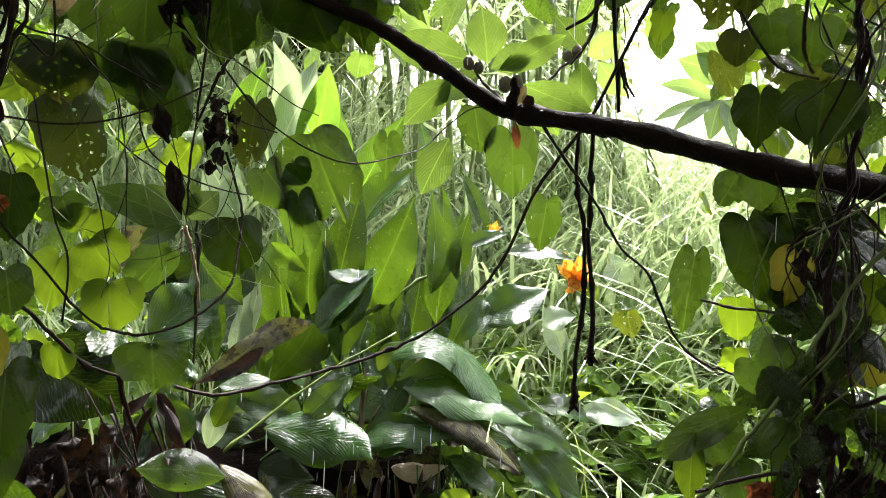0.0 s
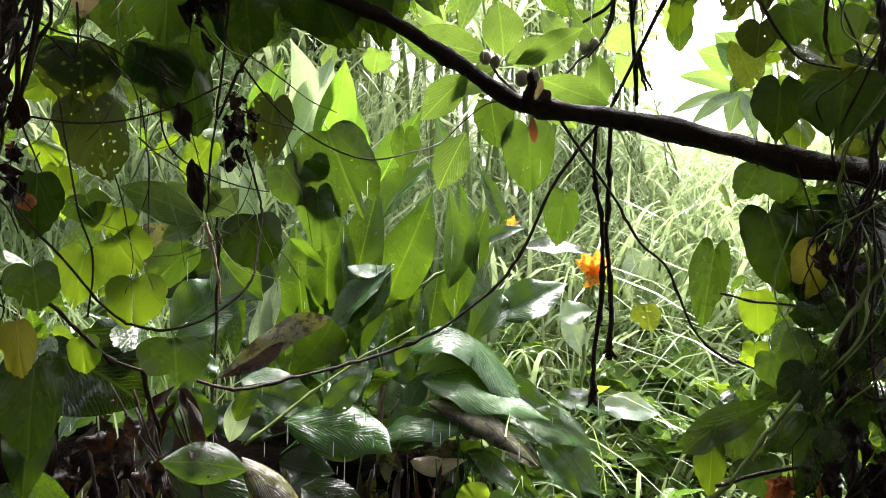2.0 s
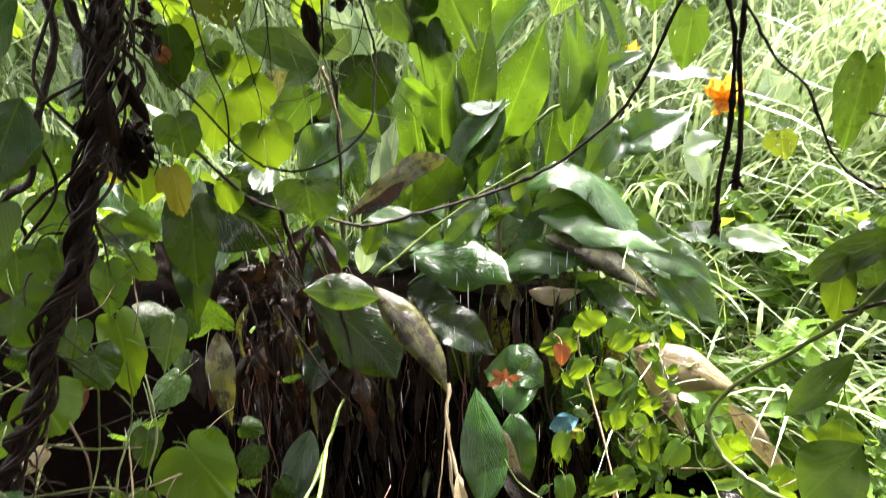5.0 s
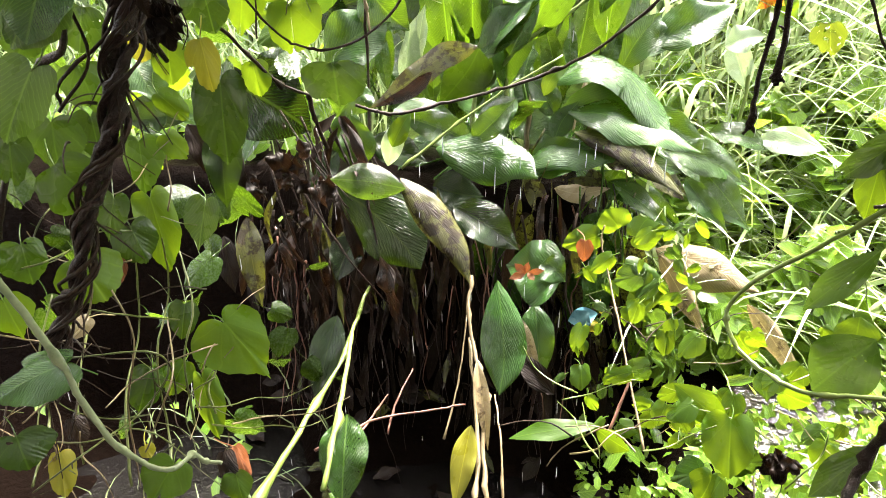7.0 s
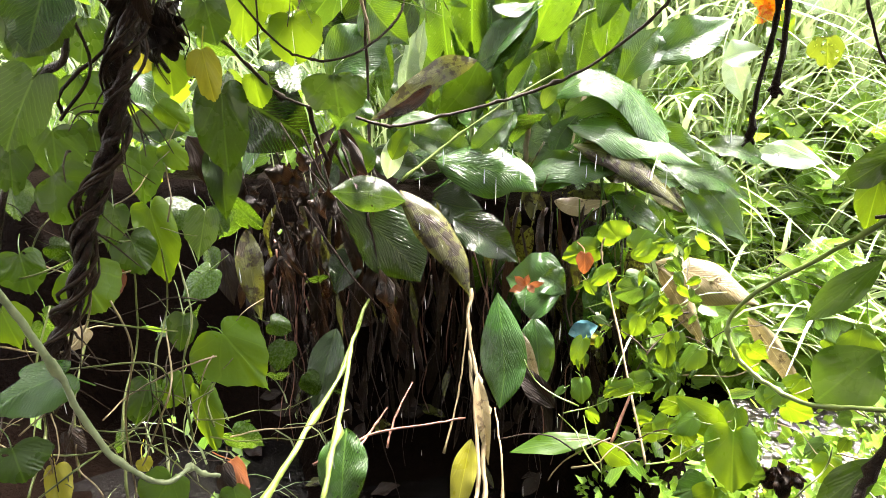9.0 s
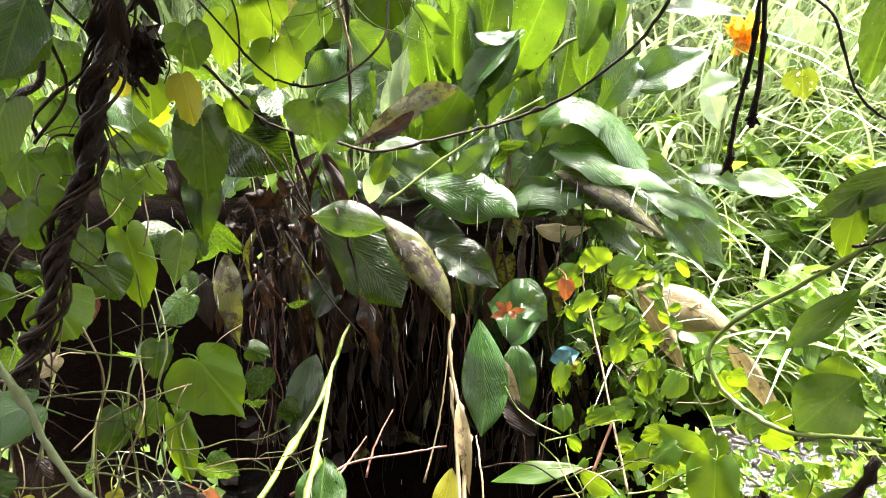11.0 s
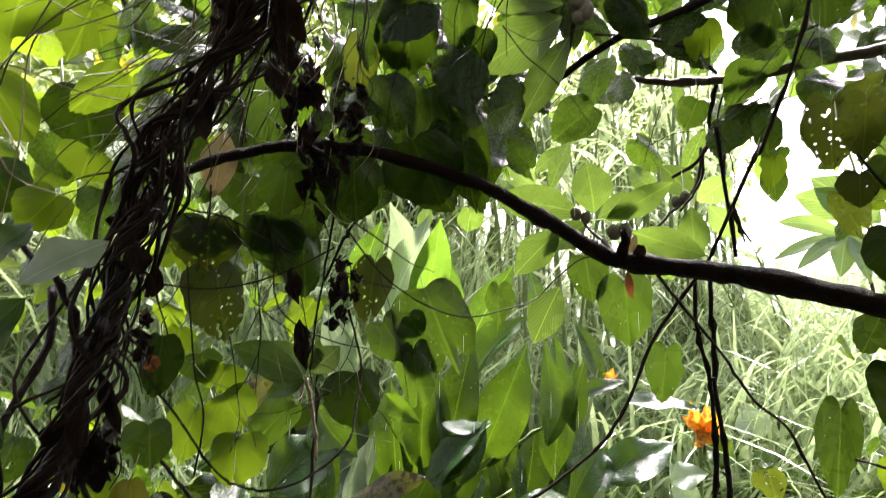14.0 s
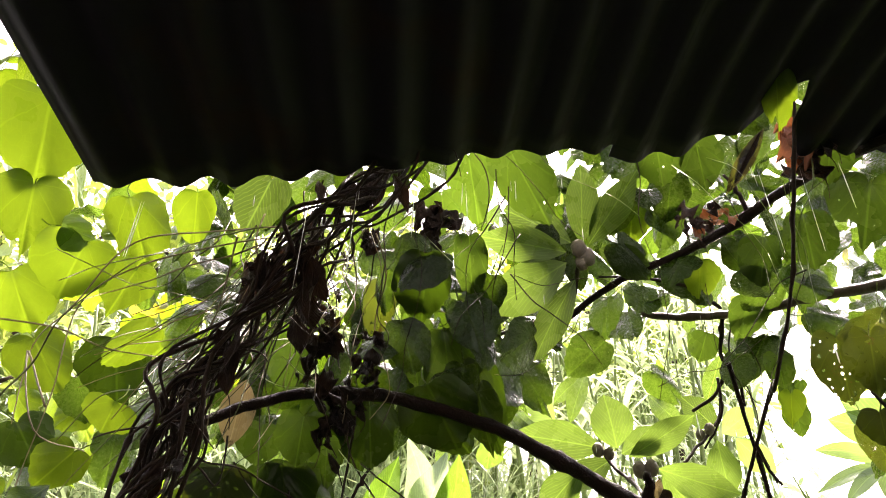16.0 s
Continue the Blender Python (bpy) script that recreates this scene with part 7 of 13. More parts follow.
stem(twisted_vine, "tendril", [(-0.413, 0.726, 1.739), (-0.453, 0.724, 1.694), (-0.506, 0.729, 1.665), (-0.578, 0.75, 1.655), (-0.645, 0.753, 1.647), (-0.66, 0.701, 1.607)], 0.001, 0.001, "drystem", per=4, sides=5)
stem(twisted_vine, "tendril", [(-0.376, 0.717, 1.786), (-0.458, 0.808, 1.786), (-0.449, 0.723, 1.689), (-0.504, 0.757, 1.659), (-0.495, 0.693, 1.586), (-0.54, 0.703, 1.555)], 0.001, 0.001, "drystem", per=4, sides=5)
stem(twisted_vine, "tendril", [(-0.396, 0.725, 1.757), (-0.488, 0.782, 1.769), (-0.505, 0.707, 1.712), (-0.602, 0.759, 1.723), (-0.576, 0.647, 1.651), (-0.603, 0.624, 1.615)], 0.001, 0.001, "tendril", per=4, sides=5)
stem(twisted_vine, "tendril", [(-0.287, 0.751, 1.791), (-0.331, 0.793, 1.754), (-0.341, 0.742, 1.673), (-0.423, 0.879, 1.674), (-0.441, 0.875, 1.61), (-0.433, 0.798, 1.534)], 0.001, 0.001, "drystem", per=4, sides=5)
stem(twisted_vine, "tendril", [(-0.322, 0.71, 1.832), (-0.389, 0.718, 1.821), (-0.447, 0.714, 1.798), (-0.531, 0.76, 1.796), (-0.567, 0.73, 1.748), (-0.591, 0.683, 1.703)], 0.001, 0.001, "twig", per=4, sides=5)
stem(twisted_vine, "tendril", [(-0.328, 0.739, 1.785), (-0.421, 0.808, 1.803), (-0.478, 0.795, 1.771), (-0.488, 0.714, 1.703), (-0.568, 0.758, 1.693), (-0.586, 0.724, 1.638)], 0.001, 0.001, "tendril", per=4, sides=5)
stem(twisted_vine, "tendril", [(-0.401, 0.687, 1.81), (-0.494, 0.779, 1.822), (-0.509, 0.731, 1.746), (-0.565, 0.741, 1.716), (-0.633, 0.756, 1.698), (-0.663, 0.717, 1.663)], 0.002, 0.001, "drystem", per=4, sides=5)
stem(twisted_vine, "tendril", [(-0.33, 0.72, 1.812), (-0.367, 0.69, 1.759), (-0.445, 0.732, 1.76), (-0.505, 0.743, 1.734), (-0.562, 0.735, 1.713), (-0.581, 0.681, 1.669)], 0.002, 0.001, "drystem", per=4, sides=5)
stem(twisted_vine, "tendril", [(-0.37, 0.702, 1.811), (-0.434, 0.729, 1.791), (-0.468, 0.72, 1.738), (-0.477, 0.694, 1.669), (-0.548, 0.745, 1.651), (-0.57, 0.738, 1.599)], 0.002, 0.001, "tendril", per=4, sides=5)
stem(twisted_vine, "tendril", [(-0.423, 0.696, 1.778), (-0.466, 0.706, 1.737), (-0.557, 0.783, 1.736), (-0.591, 0.785, 1.683), (-0.548, 0.679, 1.592), (-0.593, 0.7, 1.557)], 0.001, 0.001, "drystem", per=4, sides=5)
stem(twisted_vine, "tendril", [(-0.419, 0.707, 1.765), (-0.487, 0.73, 1.749), (-0.505, 0.675, 1.693), (-0.6, 0.734, 1.698), (-0.65, 0.727, 1.668), (-0.687, 0.718, 1.63)], 0.001, 0.001, "twig", per=4, sides=5)
stem(twisted_vine, "tendril", [(-0.423, 0.729, 1.725), (-0.523, 0.776, 1.764), (-0.528, 0.677, 1.728), (-0.597, 0.674, 1.75), (-0.595, 0.591, 1.732), (-0.655, 0.58, 1.762)], 0.001, 0.001, "tendril", per=4, sides=5)
stem(twisted_vine, "tendril", [(-0.396, 0.691, 1.808), (-0.43, 0.651, 1.762), (-0.494, 0.654, 1.757), (-0.568, 0.675, 1.753), (-0.648, 0.694, 1.754), (-0.612, 0.59, 1.678)], 0.002, 0.001, "drystem", per=4, sides=5)
stem(twisted_vine, "tendril", [(-0.284, 0.735, 1.818), (-0.364, 0.836, 1.827), (-0.369, 0.746, 1.727), (-0.457, 0.813, 1.731), (-0.452, 0.708, 1.65), (-0.548, 0.774, 1.656)], 0.001, 0.001, "drystem", per=4, sides=5)
stem(twisted_vine, "tendril", [(-0.404, 0.676, 1.823), (-0.495, 0.716, 1.848), (-0.555, 0.707, 1.827), (-0.565, 0.636, 1.769), (-0.654, 0.664, 1.782), (-0.654, 0.603, 1.724)], 0.002, 0.001, "tendril", per=4, sides=5)
stem(twisted_vine, "tendril", [(-0.356, 0.708, 1.812), (-0.417, 0.754, 1.79), (-0.477, 0.818, 1.764), (-0.446, 0.737, 1.658), (-0.474, 0.744, 1.608), (-0.514, 0.755, 1.569)], 0.001, 0.001, "drystem", per=4, sides=5)
stem(twisted_vine, "tendril", [(-0.363, 0.711, 1.803), (-0.463, 0.801, 1.826), (-0.446, 0.67, 1.721), (-0.499, 0.666, 1.7), (-0.59, 0.708, 1.711), (-0.608, 0.651, 1.675)], 0.001, 0.001, "twig", per=4, sides=5)
stem(twisted_vine, "tendril", [(-0.347, 0.735, 1.778), (-0.378, 0.731, 1.722), (-0.438, 0.801, 1.7), (-0.446, 0.78, 1.63), (-0.441, 0.745, 1.561), (-0.508, 0.813, 1.535)], 0.002, 0.001, "tendril", per=4, sides=5)
stem(twisted_vine, "tendril", [(-0.318, 0.775, 1.73), (-0.359, 0.725, 1.693), (-0.444, 0.762, 1.714), (-0.47, 0.697, 1.674), (-0.566, 0.747, 1.69), (-0.576, 0.672, 1.651)], 0.001, 0.001, "drystem", per=4, sides=5)
stem(twisted_vine, "tendril", [(-0.386, 0.689, 1.818), (-0.429, 0.724, 1.78), (-0.439, 0.703, 1.708), (-0.466, 0.723, 1.659), (-0.459, 0.714, 1.594), (-0.49, 0.764, 1.554)], 0.001, 0.001, "drystem", per=4, sides=5)
stem(twisted_vine, "tendril", [(-0.293, 0.768, 1.76), (-0.385, 0.841, 1.778), (-0.426, 0.814, 1.724), (-0.463, 0.779, 1.677), (-0.531, 0.793, 1.662), (-0.597, 0.794, 1.65)], 0.001, 0.001, "tendril", per=4, sides=5)
left_stem = thing("vine_stem", (-0.651, 0.656, 1.176), "thin dark vine stem climbing beside the trunk", "vine stem")
stem(left_stem, "stem", [(-0.618, 0.692, 1.395), (-0.62, 0.7, 1.328), (-0.639, 0.668, 1.226), (-0.66, 0.66, 1.163), (-0.714, 0.661, 1.129), (-0.738, 0.62, 1.045), (-0.783, 0.605, 0.926)], 0.005, 0.004, "vinebark")
stem(left_stem, "stem", [(-0.608, 0.625, 1.436), (-0.58, 0.69, 1.359), (-0.615, 0.752, 1.203), (-0.62, 0.807, 1.129)], 0.004, 0.004, "vinebark")
hairy_stem = thing("vine_stem", (-0.614, 0.495, 0.819), "pale green hairy vine stem looping low", "vine stem")
stem(hairy_stem, "stem", [(-0.654, 0.457, 0.976), (-0.655, 0.482, 0.928), (-0.643, 0.497, 0.872), (-0.627, 0.507, 0.81), (-0.617, 0.51, 0.757), (-0.597, 0.514, 0.696), (-0.574, 0.53, 0.652), (-0.555, 0.554, 0.623), (-0.545, 0.59, 0.617), (-0.533, 0.6, 0.6), (-0.516, 0.608, 0.593)], 0.005, 0.003, "hairystem", per=8)
stem(hairy_stem, "tendril", [(-0.829, 0.597, 0.781), (-0.874, 0.682, 0.718), (-0.747, 0.627, 0.761), (-0.747, 0.664, 0.77), (-0.728, 0.674, 0.813), (-0.706, 0.667, 0.871)], 0.002, 0.002, "drystem")
stem(hairy_stem, "tendril", [(-0.793, 0.54, 0.552), (-0.692, 0.552, 0.629), (-0.782, 0.744, 0.534), (-0.729, 0.77, 0.593), (-0.643, 0.696, 0.692), (-0.662, 0.677, 0.722), (-0.736, 0.637, 0.729), (-0.9, 0.691, 0.669)], 0.002, 0.002, "tendril")
stem(hairy_stem, "tendril", [(-0.718, 0.652, 0.802), (-0.677, 0.678, 0.782), (-0.747, 0.868, 0.666)], 0.002, 0.002, "tendril")
stem(hairy_stem, "tendril", [(-0.893, 0.678, 0.837), (-0.755, 0.636, 0.881), (-0.838, 0.807, 0.845), (-0.751, 0.773, 0.9)], 0.002, 0.002, "tendril")
stem(hairy_stem, "tendril", [(-0.7, 0.684, 0.819), (-0.67, 0.669, 0.745), (-0.725, 0.682, 0.609), (-0.748, 0.685, 0.442)], 0.002, 0.002, "drystem")
stem(hairy_stem, "tendril", [(-0.745, 0.838, 0.687), (-0.63, 0.69, 0.688), (-0.64, 0.659, 0.636), (-0.752, 0.719, 0.486)], 0.002, 0.002, "drystem")
stem(hairy_stem, "tendril", [(-0.86, 0.847, 1.036), (-0.867, 0.915, 1.099), (-0.802, 0.911, 1.161)], 0.002, 0.002, "tendril")
stem(hairy_stem, "tendril", [(-0.657, 0.896, 0.617), (-0.634, 0.769, 0.675), (-0.704, 0.752, 0.646), (-0.798, 0.768, 0.586), (-0.799, 0.71, 0.579)], 0.002, 0.002, "drystem")
stem(hairy_stem, "tendril", [(-0.771, 0.708, 0.544), (-0.67, 0.662, 0.581), (-0.648, 0.678, 0.54), (-0.632, 0.695, 0.49), (-0.641, 0.751, 0.403)], 0.002, 0.001, "tendril")
stem(hairy_stem, "tendril", [(-0.722, 0.761, 0.832), (-0.786, 0.765, 0.816), (-0.878, 0.797, 0.802), (-0.919, 0.786, 0.823), (-0.813, 0.676, 0.909)], 0.002, 0.001, "drystem")
stem(hairy_stem, "tendril", [(-0.776, 0.725, 0.859), (-0.799, 0.806, 0.816), (-0.832, 0.916, 0.772), (-0.787, 0.944, 0.769), (-0.69, 0.888, 0.776)], 0.002, 0.001, "twig")
stem(hairy_stem, "tendril", [(-0.89, 0.879, 0.839), (-0.758, 0.806, 0.882), (-0.783, 0.91, 0.851), (-0.651, 0.813, 0.878), (-0.694, 0.953, 0.82)], 0.002, 0.001, "tendril")
stem(hairy_stem, "tendril", [(-0.915, 0.721, 0.742), (-0.914, 0.71, 0.701), (-0.901, 0.71, 0.658), (-0.773, 0.59, 0.702), (-0.77, 0.568, 0.675)], 0.001, 0.001, "drystem")
stem(hairy_stem, "tendril", [(-0.915, 0.833, 0.853), (-0.943, 0.815, 0.882), (-0.82, 0.678, 0.962), (-0.913, 0.715, 0.96), (-0.986, 0.724, 0.946)], 0.001, 0.001, "twig")
stem(hairy_stem, "tendril", [(-0.861, 0.653, 0.544), (-0.71, 0.577, 0.627), (-0.802, 0.717, 0.518), (-0.675, 0.651, 0.611), (-0.734, 0.777, 0.5)], 0.002, 0.001, "tendril")
stem(hairy_stem, "tendril", [(-0.833, 0.663, 0.658), (-0.79, 0.581, 0.691), (-0.863, 0.597, 0.637), (-0.955, 0.639, 0.546), (-0.958, 0.609, 0.521)], 0.001, 0.001, "drystem")
stem(hairy_stem, "tendril", [(-0.925, 0.645, 0.56), (-0.81, 0.52, 0.646), (-0.94, 0.564, 0.574), (-0.847, 0.468, 0.647), (-0.85, 0.438, 0.676)], 0.001, 0.001, "twig")
stem(hairy_stem, "tendril", [(-0.651, 0.792, 0.527), (-0.676, 0.818, 0.557), (-0.674, 0.852, 0.588), (-0.665, 0.844, 0.646), (-0.671, 0.895, 0.667)], 0.003, 0.001, "tendril")
stem(hairy_stem, "tendril", [(-0.757, 0.635, 0.707), (-0.804, 0.629, 0.677), (-0.928, 0.685, 0.588), (-0.875, 0.598, 0.629), (-0.946, 0.613, 0.567)], 0.001, 0.001, "drystem")
stem(hairy_stem, "tendril", [(-0.889, 0.772, 0.787), (-0.873, 0.812, 0.757), (-0.758, 0.741, 0.773), (-0.733, 0.737, 0.739), (-0.756, 0.754, 0.68)], 0.002, 0.001, "twig")
stem(hairy_stem, "tendril", [(-0.788, 0.625, 0.675), (-0.884, 0.664, 0.596), (-0.804, 0.587, 0.616), (-0.875, 0.647, 0.511), (-0.745, 0.575, 0.564)], 0.002, 0.001, "tendril")
stem(hairy_stem, "tendril", [(-0.814, 0.662, 0.564), (-0.823, 0.662, 0.512), (-0.717, 0.594, 0.547), (-0.736, 0.617, 0.476), (-0.745, 0.644, 0.405)], 0.002, 0.001, "drystem")
stem(hairy_stem, "tendril", [(-0.798, 0.552, 0.714), (-0.846, 0.558, 0.726), (-1.025, 0.64, 0.659), (-1.021, 0.597, 0.691), (-1.002, 0.545, 0.719)], 0.002, 0.001, "twig")
stem(hairy_stem, "tendril", [(-0.717, 0.77, 0.879), (-0.883, 0.884, 0.827), (-0.772, 0.712, 0.873), (-0.875, 0.757, 0.821), (-0.841, 0.674, 0.855)], 0.002, 0.001, "tendril")
stem(hairy_stem, "tendril", [(-0.818, 0.787, 0.91), (-0.812, 0.846, 0.907), (-0.71, 0.793, 0.95), (-0.747, 0.885, 0.961), (-0.667, 0.838, 1.006)], 0.002, 0.001, "drystem")
stem(hairy_stem, "tendril", [(-0.716, 0.921, 0.705), (-0.674, 0.788, 0.777), (-0.744, 0.8, 0.749), (-0.78, 0.772, 0.741), (-0.803, 0.732, 0.742)], 0.002, 0.001, "twig")
stem(hairy_stem, "tendril", [(-0.557, 0.702, 0.601), (-0.719, 0.848, 0.503), (-0.761, 0.844, 0.536), (-0.786, 0.821, 0.582), (-0.783, 0.776, 0.646)], 0.001, 0.001, "tendril")
stem(hairy_stem, "tendril", [(-0.644, 0.768, 0.629), (-0.636, 0.795, 0.66), (-0.668, 0.899, 0.64), (-0.614, 0.87, 0.708), (-0.651, 1.014, 0.67)], 0.002, 0.001, "drystem")
stem(hairy_stem, "tendril", [(-0.785, 0.737, 0.678), (-0.829, 0.724, 0.692), (-0.9, 0.733, 0.687), (-0.951, 0.719, 0.678), (-0.863, 0.602, 0.751)], 0.002, 0.001, "twig")
stem(hairy_stem, "tendril", [(-0.606, 0.72, 0.564), (-0.641, 0.846, 0.455), (-0.566, 0.832, 0.483), (-0.456, 0.748, 0.559), (-0.44, 0.819, 0.532)], 0.002, 0.001, "tendril")
stem(hairy_stem, "tendril", [(-0.788, 0.57, 0.642), (-0.742, 0.554, 0.628), (-0.883, 0.657, 0.472), (-0.773, 0.584, 0.511), (-0.716, 0.542, 0.515)], 0.002, 0.001, "drystem")
stem(hairy_stem, "tendril", [(-0.887, 0.753, 0.622), (-0.887, 0.744, 0.575), (-0.793, 0.643, 0.607), (-0.844, 0.663, 0.536), (-0.762, 0.586, 0.562)], 0.003, 0.001, "twig")
stem(hairy_stem, "tendril", [(-0.655, 0.646, 0.63), (-0.79, 0.72, 0.55), (-0.807, 0.679, 0.585), (-0.841, 0.667, 0.613), (-0.841, 0.657, 0.663)], 0.002, 0.001, "tendril")
stem(hairy_stem, "tendril", [(-0.869, 0.617, 0.607), (-0.85, 0.646, 0.624), (-0.805, 0.657, 0.651), (-0.797, 0.676, 0.684), (-0.733, 0.655, 0.742)], 0.002, 0.001, "drystem")
stem(hairy_stem, "tendril", [(-0.682, 0.702, 0.649), (-0.749, 0.804, 0.529), (-0.699, 0.749, 0.523), (-0.655, 0.741, 0.498), (-0.581, 0.722, 0.519)], 0.002, 0.001, "twig")
stem(hairy_stem, "tendril", [(-0.663, 0.755, 0.565), (-0.624, 0.785, 0.551), (-0.641, 0.899, 0.487), (-0.549, 0.859, 0.529), (-0.501, 0.877, 0.549)], 0.002, 0.001, "tendril")
stem(hairy_stem, "tendril", [(-0.573, 0.725, 0.565), (-0.583, 0.825, 0.504), (-0.531, 0.843, 0.502), (-0.444, 0.793, 0.561), (-0.406, 0.823, 0.571)], 0.002, 0.001, "drystem")
stem(hairy_stem, "tendril", [(-0.737, 0.725, 0.505), (-0.685, 0.675, 0.6), (-0.767, 0.789, 0.56), (-0.711, 0.735, 0.652), (-0.665, 0.697, 0.726)], 0.002, 0.001, "twig")
stem(hairy_stem, "tendril", [(-0.899, 0.753, 0.824), (-0.851, 0.72, 0.883), (-0.783, 0.69, 0.934), (-0.892, 0.842, 0.913), (-0.801, 0.77, 0.978)], 0.002, 0.001, "tendril")
stem(hairy_stem, "tendril", [(-0.59, 0.792, 0.669), (-0.661, 0.829, 0.598), (-0.69, 0.817, 0.554), (-0.671, 0.771, 0.536), (-0.614, 0.671, 0.57)], 0.001, 0.001, "drystem")
stem(hairy_stem, "tendril", [(-0.858, 0.74, 0.691), (-0.75, 0.671, 0.709), (-0.837, 0.817, 0.605), (-0.755, 0.801, 0.628), (-0.745, 0.868, 0.606)], 0.002, 0.001, "twig")
stem(hairy_stem, "tendril", [(-0.851, 0.611, 0.634), (-0.915, 0.615, 0.629), (-0.895, 0.557, 0.661), (-0.847, 0.492, 0.723), (-1.026, 0.562, 0.641)], 0.001, 0.001, "tendril")
stem(hairy_stem, "tendril", [(-0.708, 0.852, 0.883), (-0.699, 0.861, 0.924), (-0.719, 0.89, 0.959), (-0.717, 0.904, 0.999), (-0.695, 0.913, 1.037)], 0.002, 0.001, "drystem")
stem(hairy_stem, "tendril", [(-0.836, 0.563, 0.646), (-0.877, 0.611, 0.652), (-0.859, 0.601, 0.705), (-0.821, 0.561, 0.77), (-0.926, 0.62, 0.758)], 0.002, 0.001, "twig")
stem(hairy_stem, "tendril", [(-0.659, 0.685, 0.544), (-0.72, 0.696, 0.487), (-0.704, 0.648, 0.48), (-0.659, 0.6, 0.482), (-0.698, 0.659, 0.372)], 0.002, 0.001, "tendril")
stem(hairy_stem, "tendril", [(-0.832, 0.654, 0.683), (-0.887, 0.696, 0.601), (-0.853, 0.669, 0.576), (-0.744, 0.566, 0.623), (-0.826, 0.595, 0.546)], 0.002, 0.001, "drystem")
stem(hairy_stem, "tendril", [(-0.702, 0.759, 0.565), (-0.65, 0.71, 0.654), (-0.65, 0.708, 0.7), (-0.751, 0.865, 0.648), (-0.748, 0.903, 0.678)], 0.002, 0.001, "twig")
stem(hairy_stem, "tendril", [(-0.63, 0.781, 0.611), (-0.69, 0.789, 0.566), (-0.669, 0.736, 0.554), (-0.706, 0.785, 0.46), (-0.633, 0.702, 0.485)], 0.002, 0.001, "tendril")
stem(hairy_stem, "tendril", [(-0.898, 0.628, 0.556), (-0.961, 0.644, 0.565), (-0.964, 0.609, 0.609), (-0.988, 0.595, 0.641), (-0.957, 0.539, 0.691)], 0.002, 0.001, "drystem")
stem(hairy_stem, "tendril", [(-0.616, 0.714, 0.596), (-0.747, 0.847, 0.534), (-0.679, 0.706, 0.653), (-0.704, 0.671, 0.671), (-0.87, 0.781, 0.599)], 0.001, 0.001, "twig")
stem(hairy_stem, "tendril", [(-0.881, 0.706, 0.843), (-0.991, 0.752, 0.831), (-0.886, 0.644, 0.909), (-0.976, 0.681, 0.913), (-1.074, 0.733, 0.923)], 0.002, 0.001, "tendril")
stem(hairy_stem, "tendril", [(-0.811, 0.738, 0.462), (-0.748, 0.661, 0.577), (-0.743, 0.619, 0.636), (-0.755, 0.626, 0.673), (-0.849, 0.681, 0.659)], 0.001, 0.001, "drystem")
stem(hairy_stem, "tendril", [(-0.833, 0.667, 0.491), (-0.882, 0.738, 0.573), (-0.93, 0.853, 0.664), (-0.935, 0.912, 0.777)], 0.003, 0.002, "tendril")
stem(hairy_stem, "tendril", [(-0.751, 0.671, 0.454), (-0.822, 0.779, 0.552), (-0.848, 0.88, 0.633), (-0.82, 0.885, 0.805)], 0.003, 0.002, "tendril")
stem(hairy_stem, "tendril", [(-0.675, 0.68, 0.46), (-0.75, 0.78, 0.487), (-0.761, 0.804, 0.613), (-0.778, 0.892, 0.704), (-0.736, 0.858, 0.831)], 0.003, 0.002, "tendril")
stem(hairy_stem, "tendril", [(-0.84, 0.577, 0.522), (-0.941, 0.722, 0.529), (-0.902, 0.702, 0.662), (-0.919, 0.781, 0.747)], 0.003, 0.002, "tendril")
stem(hairy_stem, "tendril", [(-0.688, 0.777, 0.498), (-0.693, 0.793, 0.628), (-0.705, 0.861, 0.701), (-0.767, 0.934, 0.777)], 0.003, 0.002, "tendril")
thin_vine = thing("thin_vine", (-0.365, 1.101, 1.556), "thin dark vine looping between the leaves", "vine", "bare vines")
stem(thin_vine, "stem", [(-0.355, 0.948, 1.627), (-0.358, 0.988, 1.575), (-0.335, 1.011, 1.526), (-0.283, 1.043, 1.458), (-0.216, 1.066, 1.412), (-0.151, 1.1, 1.394), (-0.086, 1.185, 1.418), (-0.038, 1.284, 1.449), (0.007, 1.327, 1.498), (0.054, 1.349, 1.537), (0.098, 1.315, 1.538)], 0.002, 0.002, "twig", per=8)
stem(thin_vine, "stem", [(-0.346, 0.973, 1.629), (-0.38, 1.041, 1.557), (-0.395, 1.057, 1.47), (-0.411, 1.065, 1.389), (-0.438, 1.116, 1.309)], 0.003, 0.002, "twig")
stem(thin_vine, "stem", [(-0.341, 1.1, 1.588), (-0.37, 1.1, 1.555), (-0.39, 1.103, 1.518), (-0.415, 1.105, 1.466)], 0.004, 0.003, "twig")
stem(thin_vine, "stem", [(-0.374, 1.128, 1.417), (-0.363, 1.138, 1.369), (-0.352, 1.146, 1.31), (-0.345, 1.097, 1.241), (-0.342, 1.044, 1.188), (-0.378, 0.985, 1.145), (-0.422, 0.932, 1.128), (-0.46, 0.904, 1.138), (-0.485, 0.871, 1.168), (-0.525, 0.851, 1.229), (-0.561, 0.828, 1.283), (-0.587, 0.806, 1.327)], 0.003, 0.002, "twig", per=8)
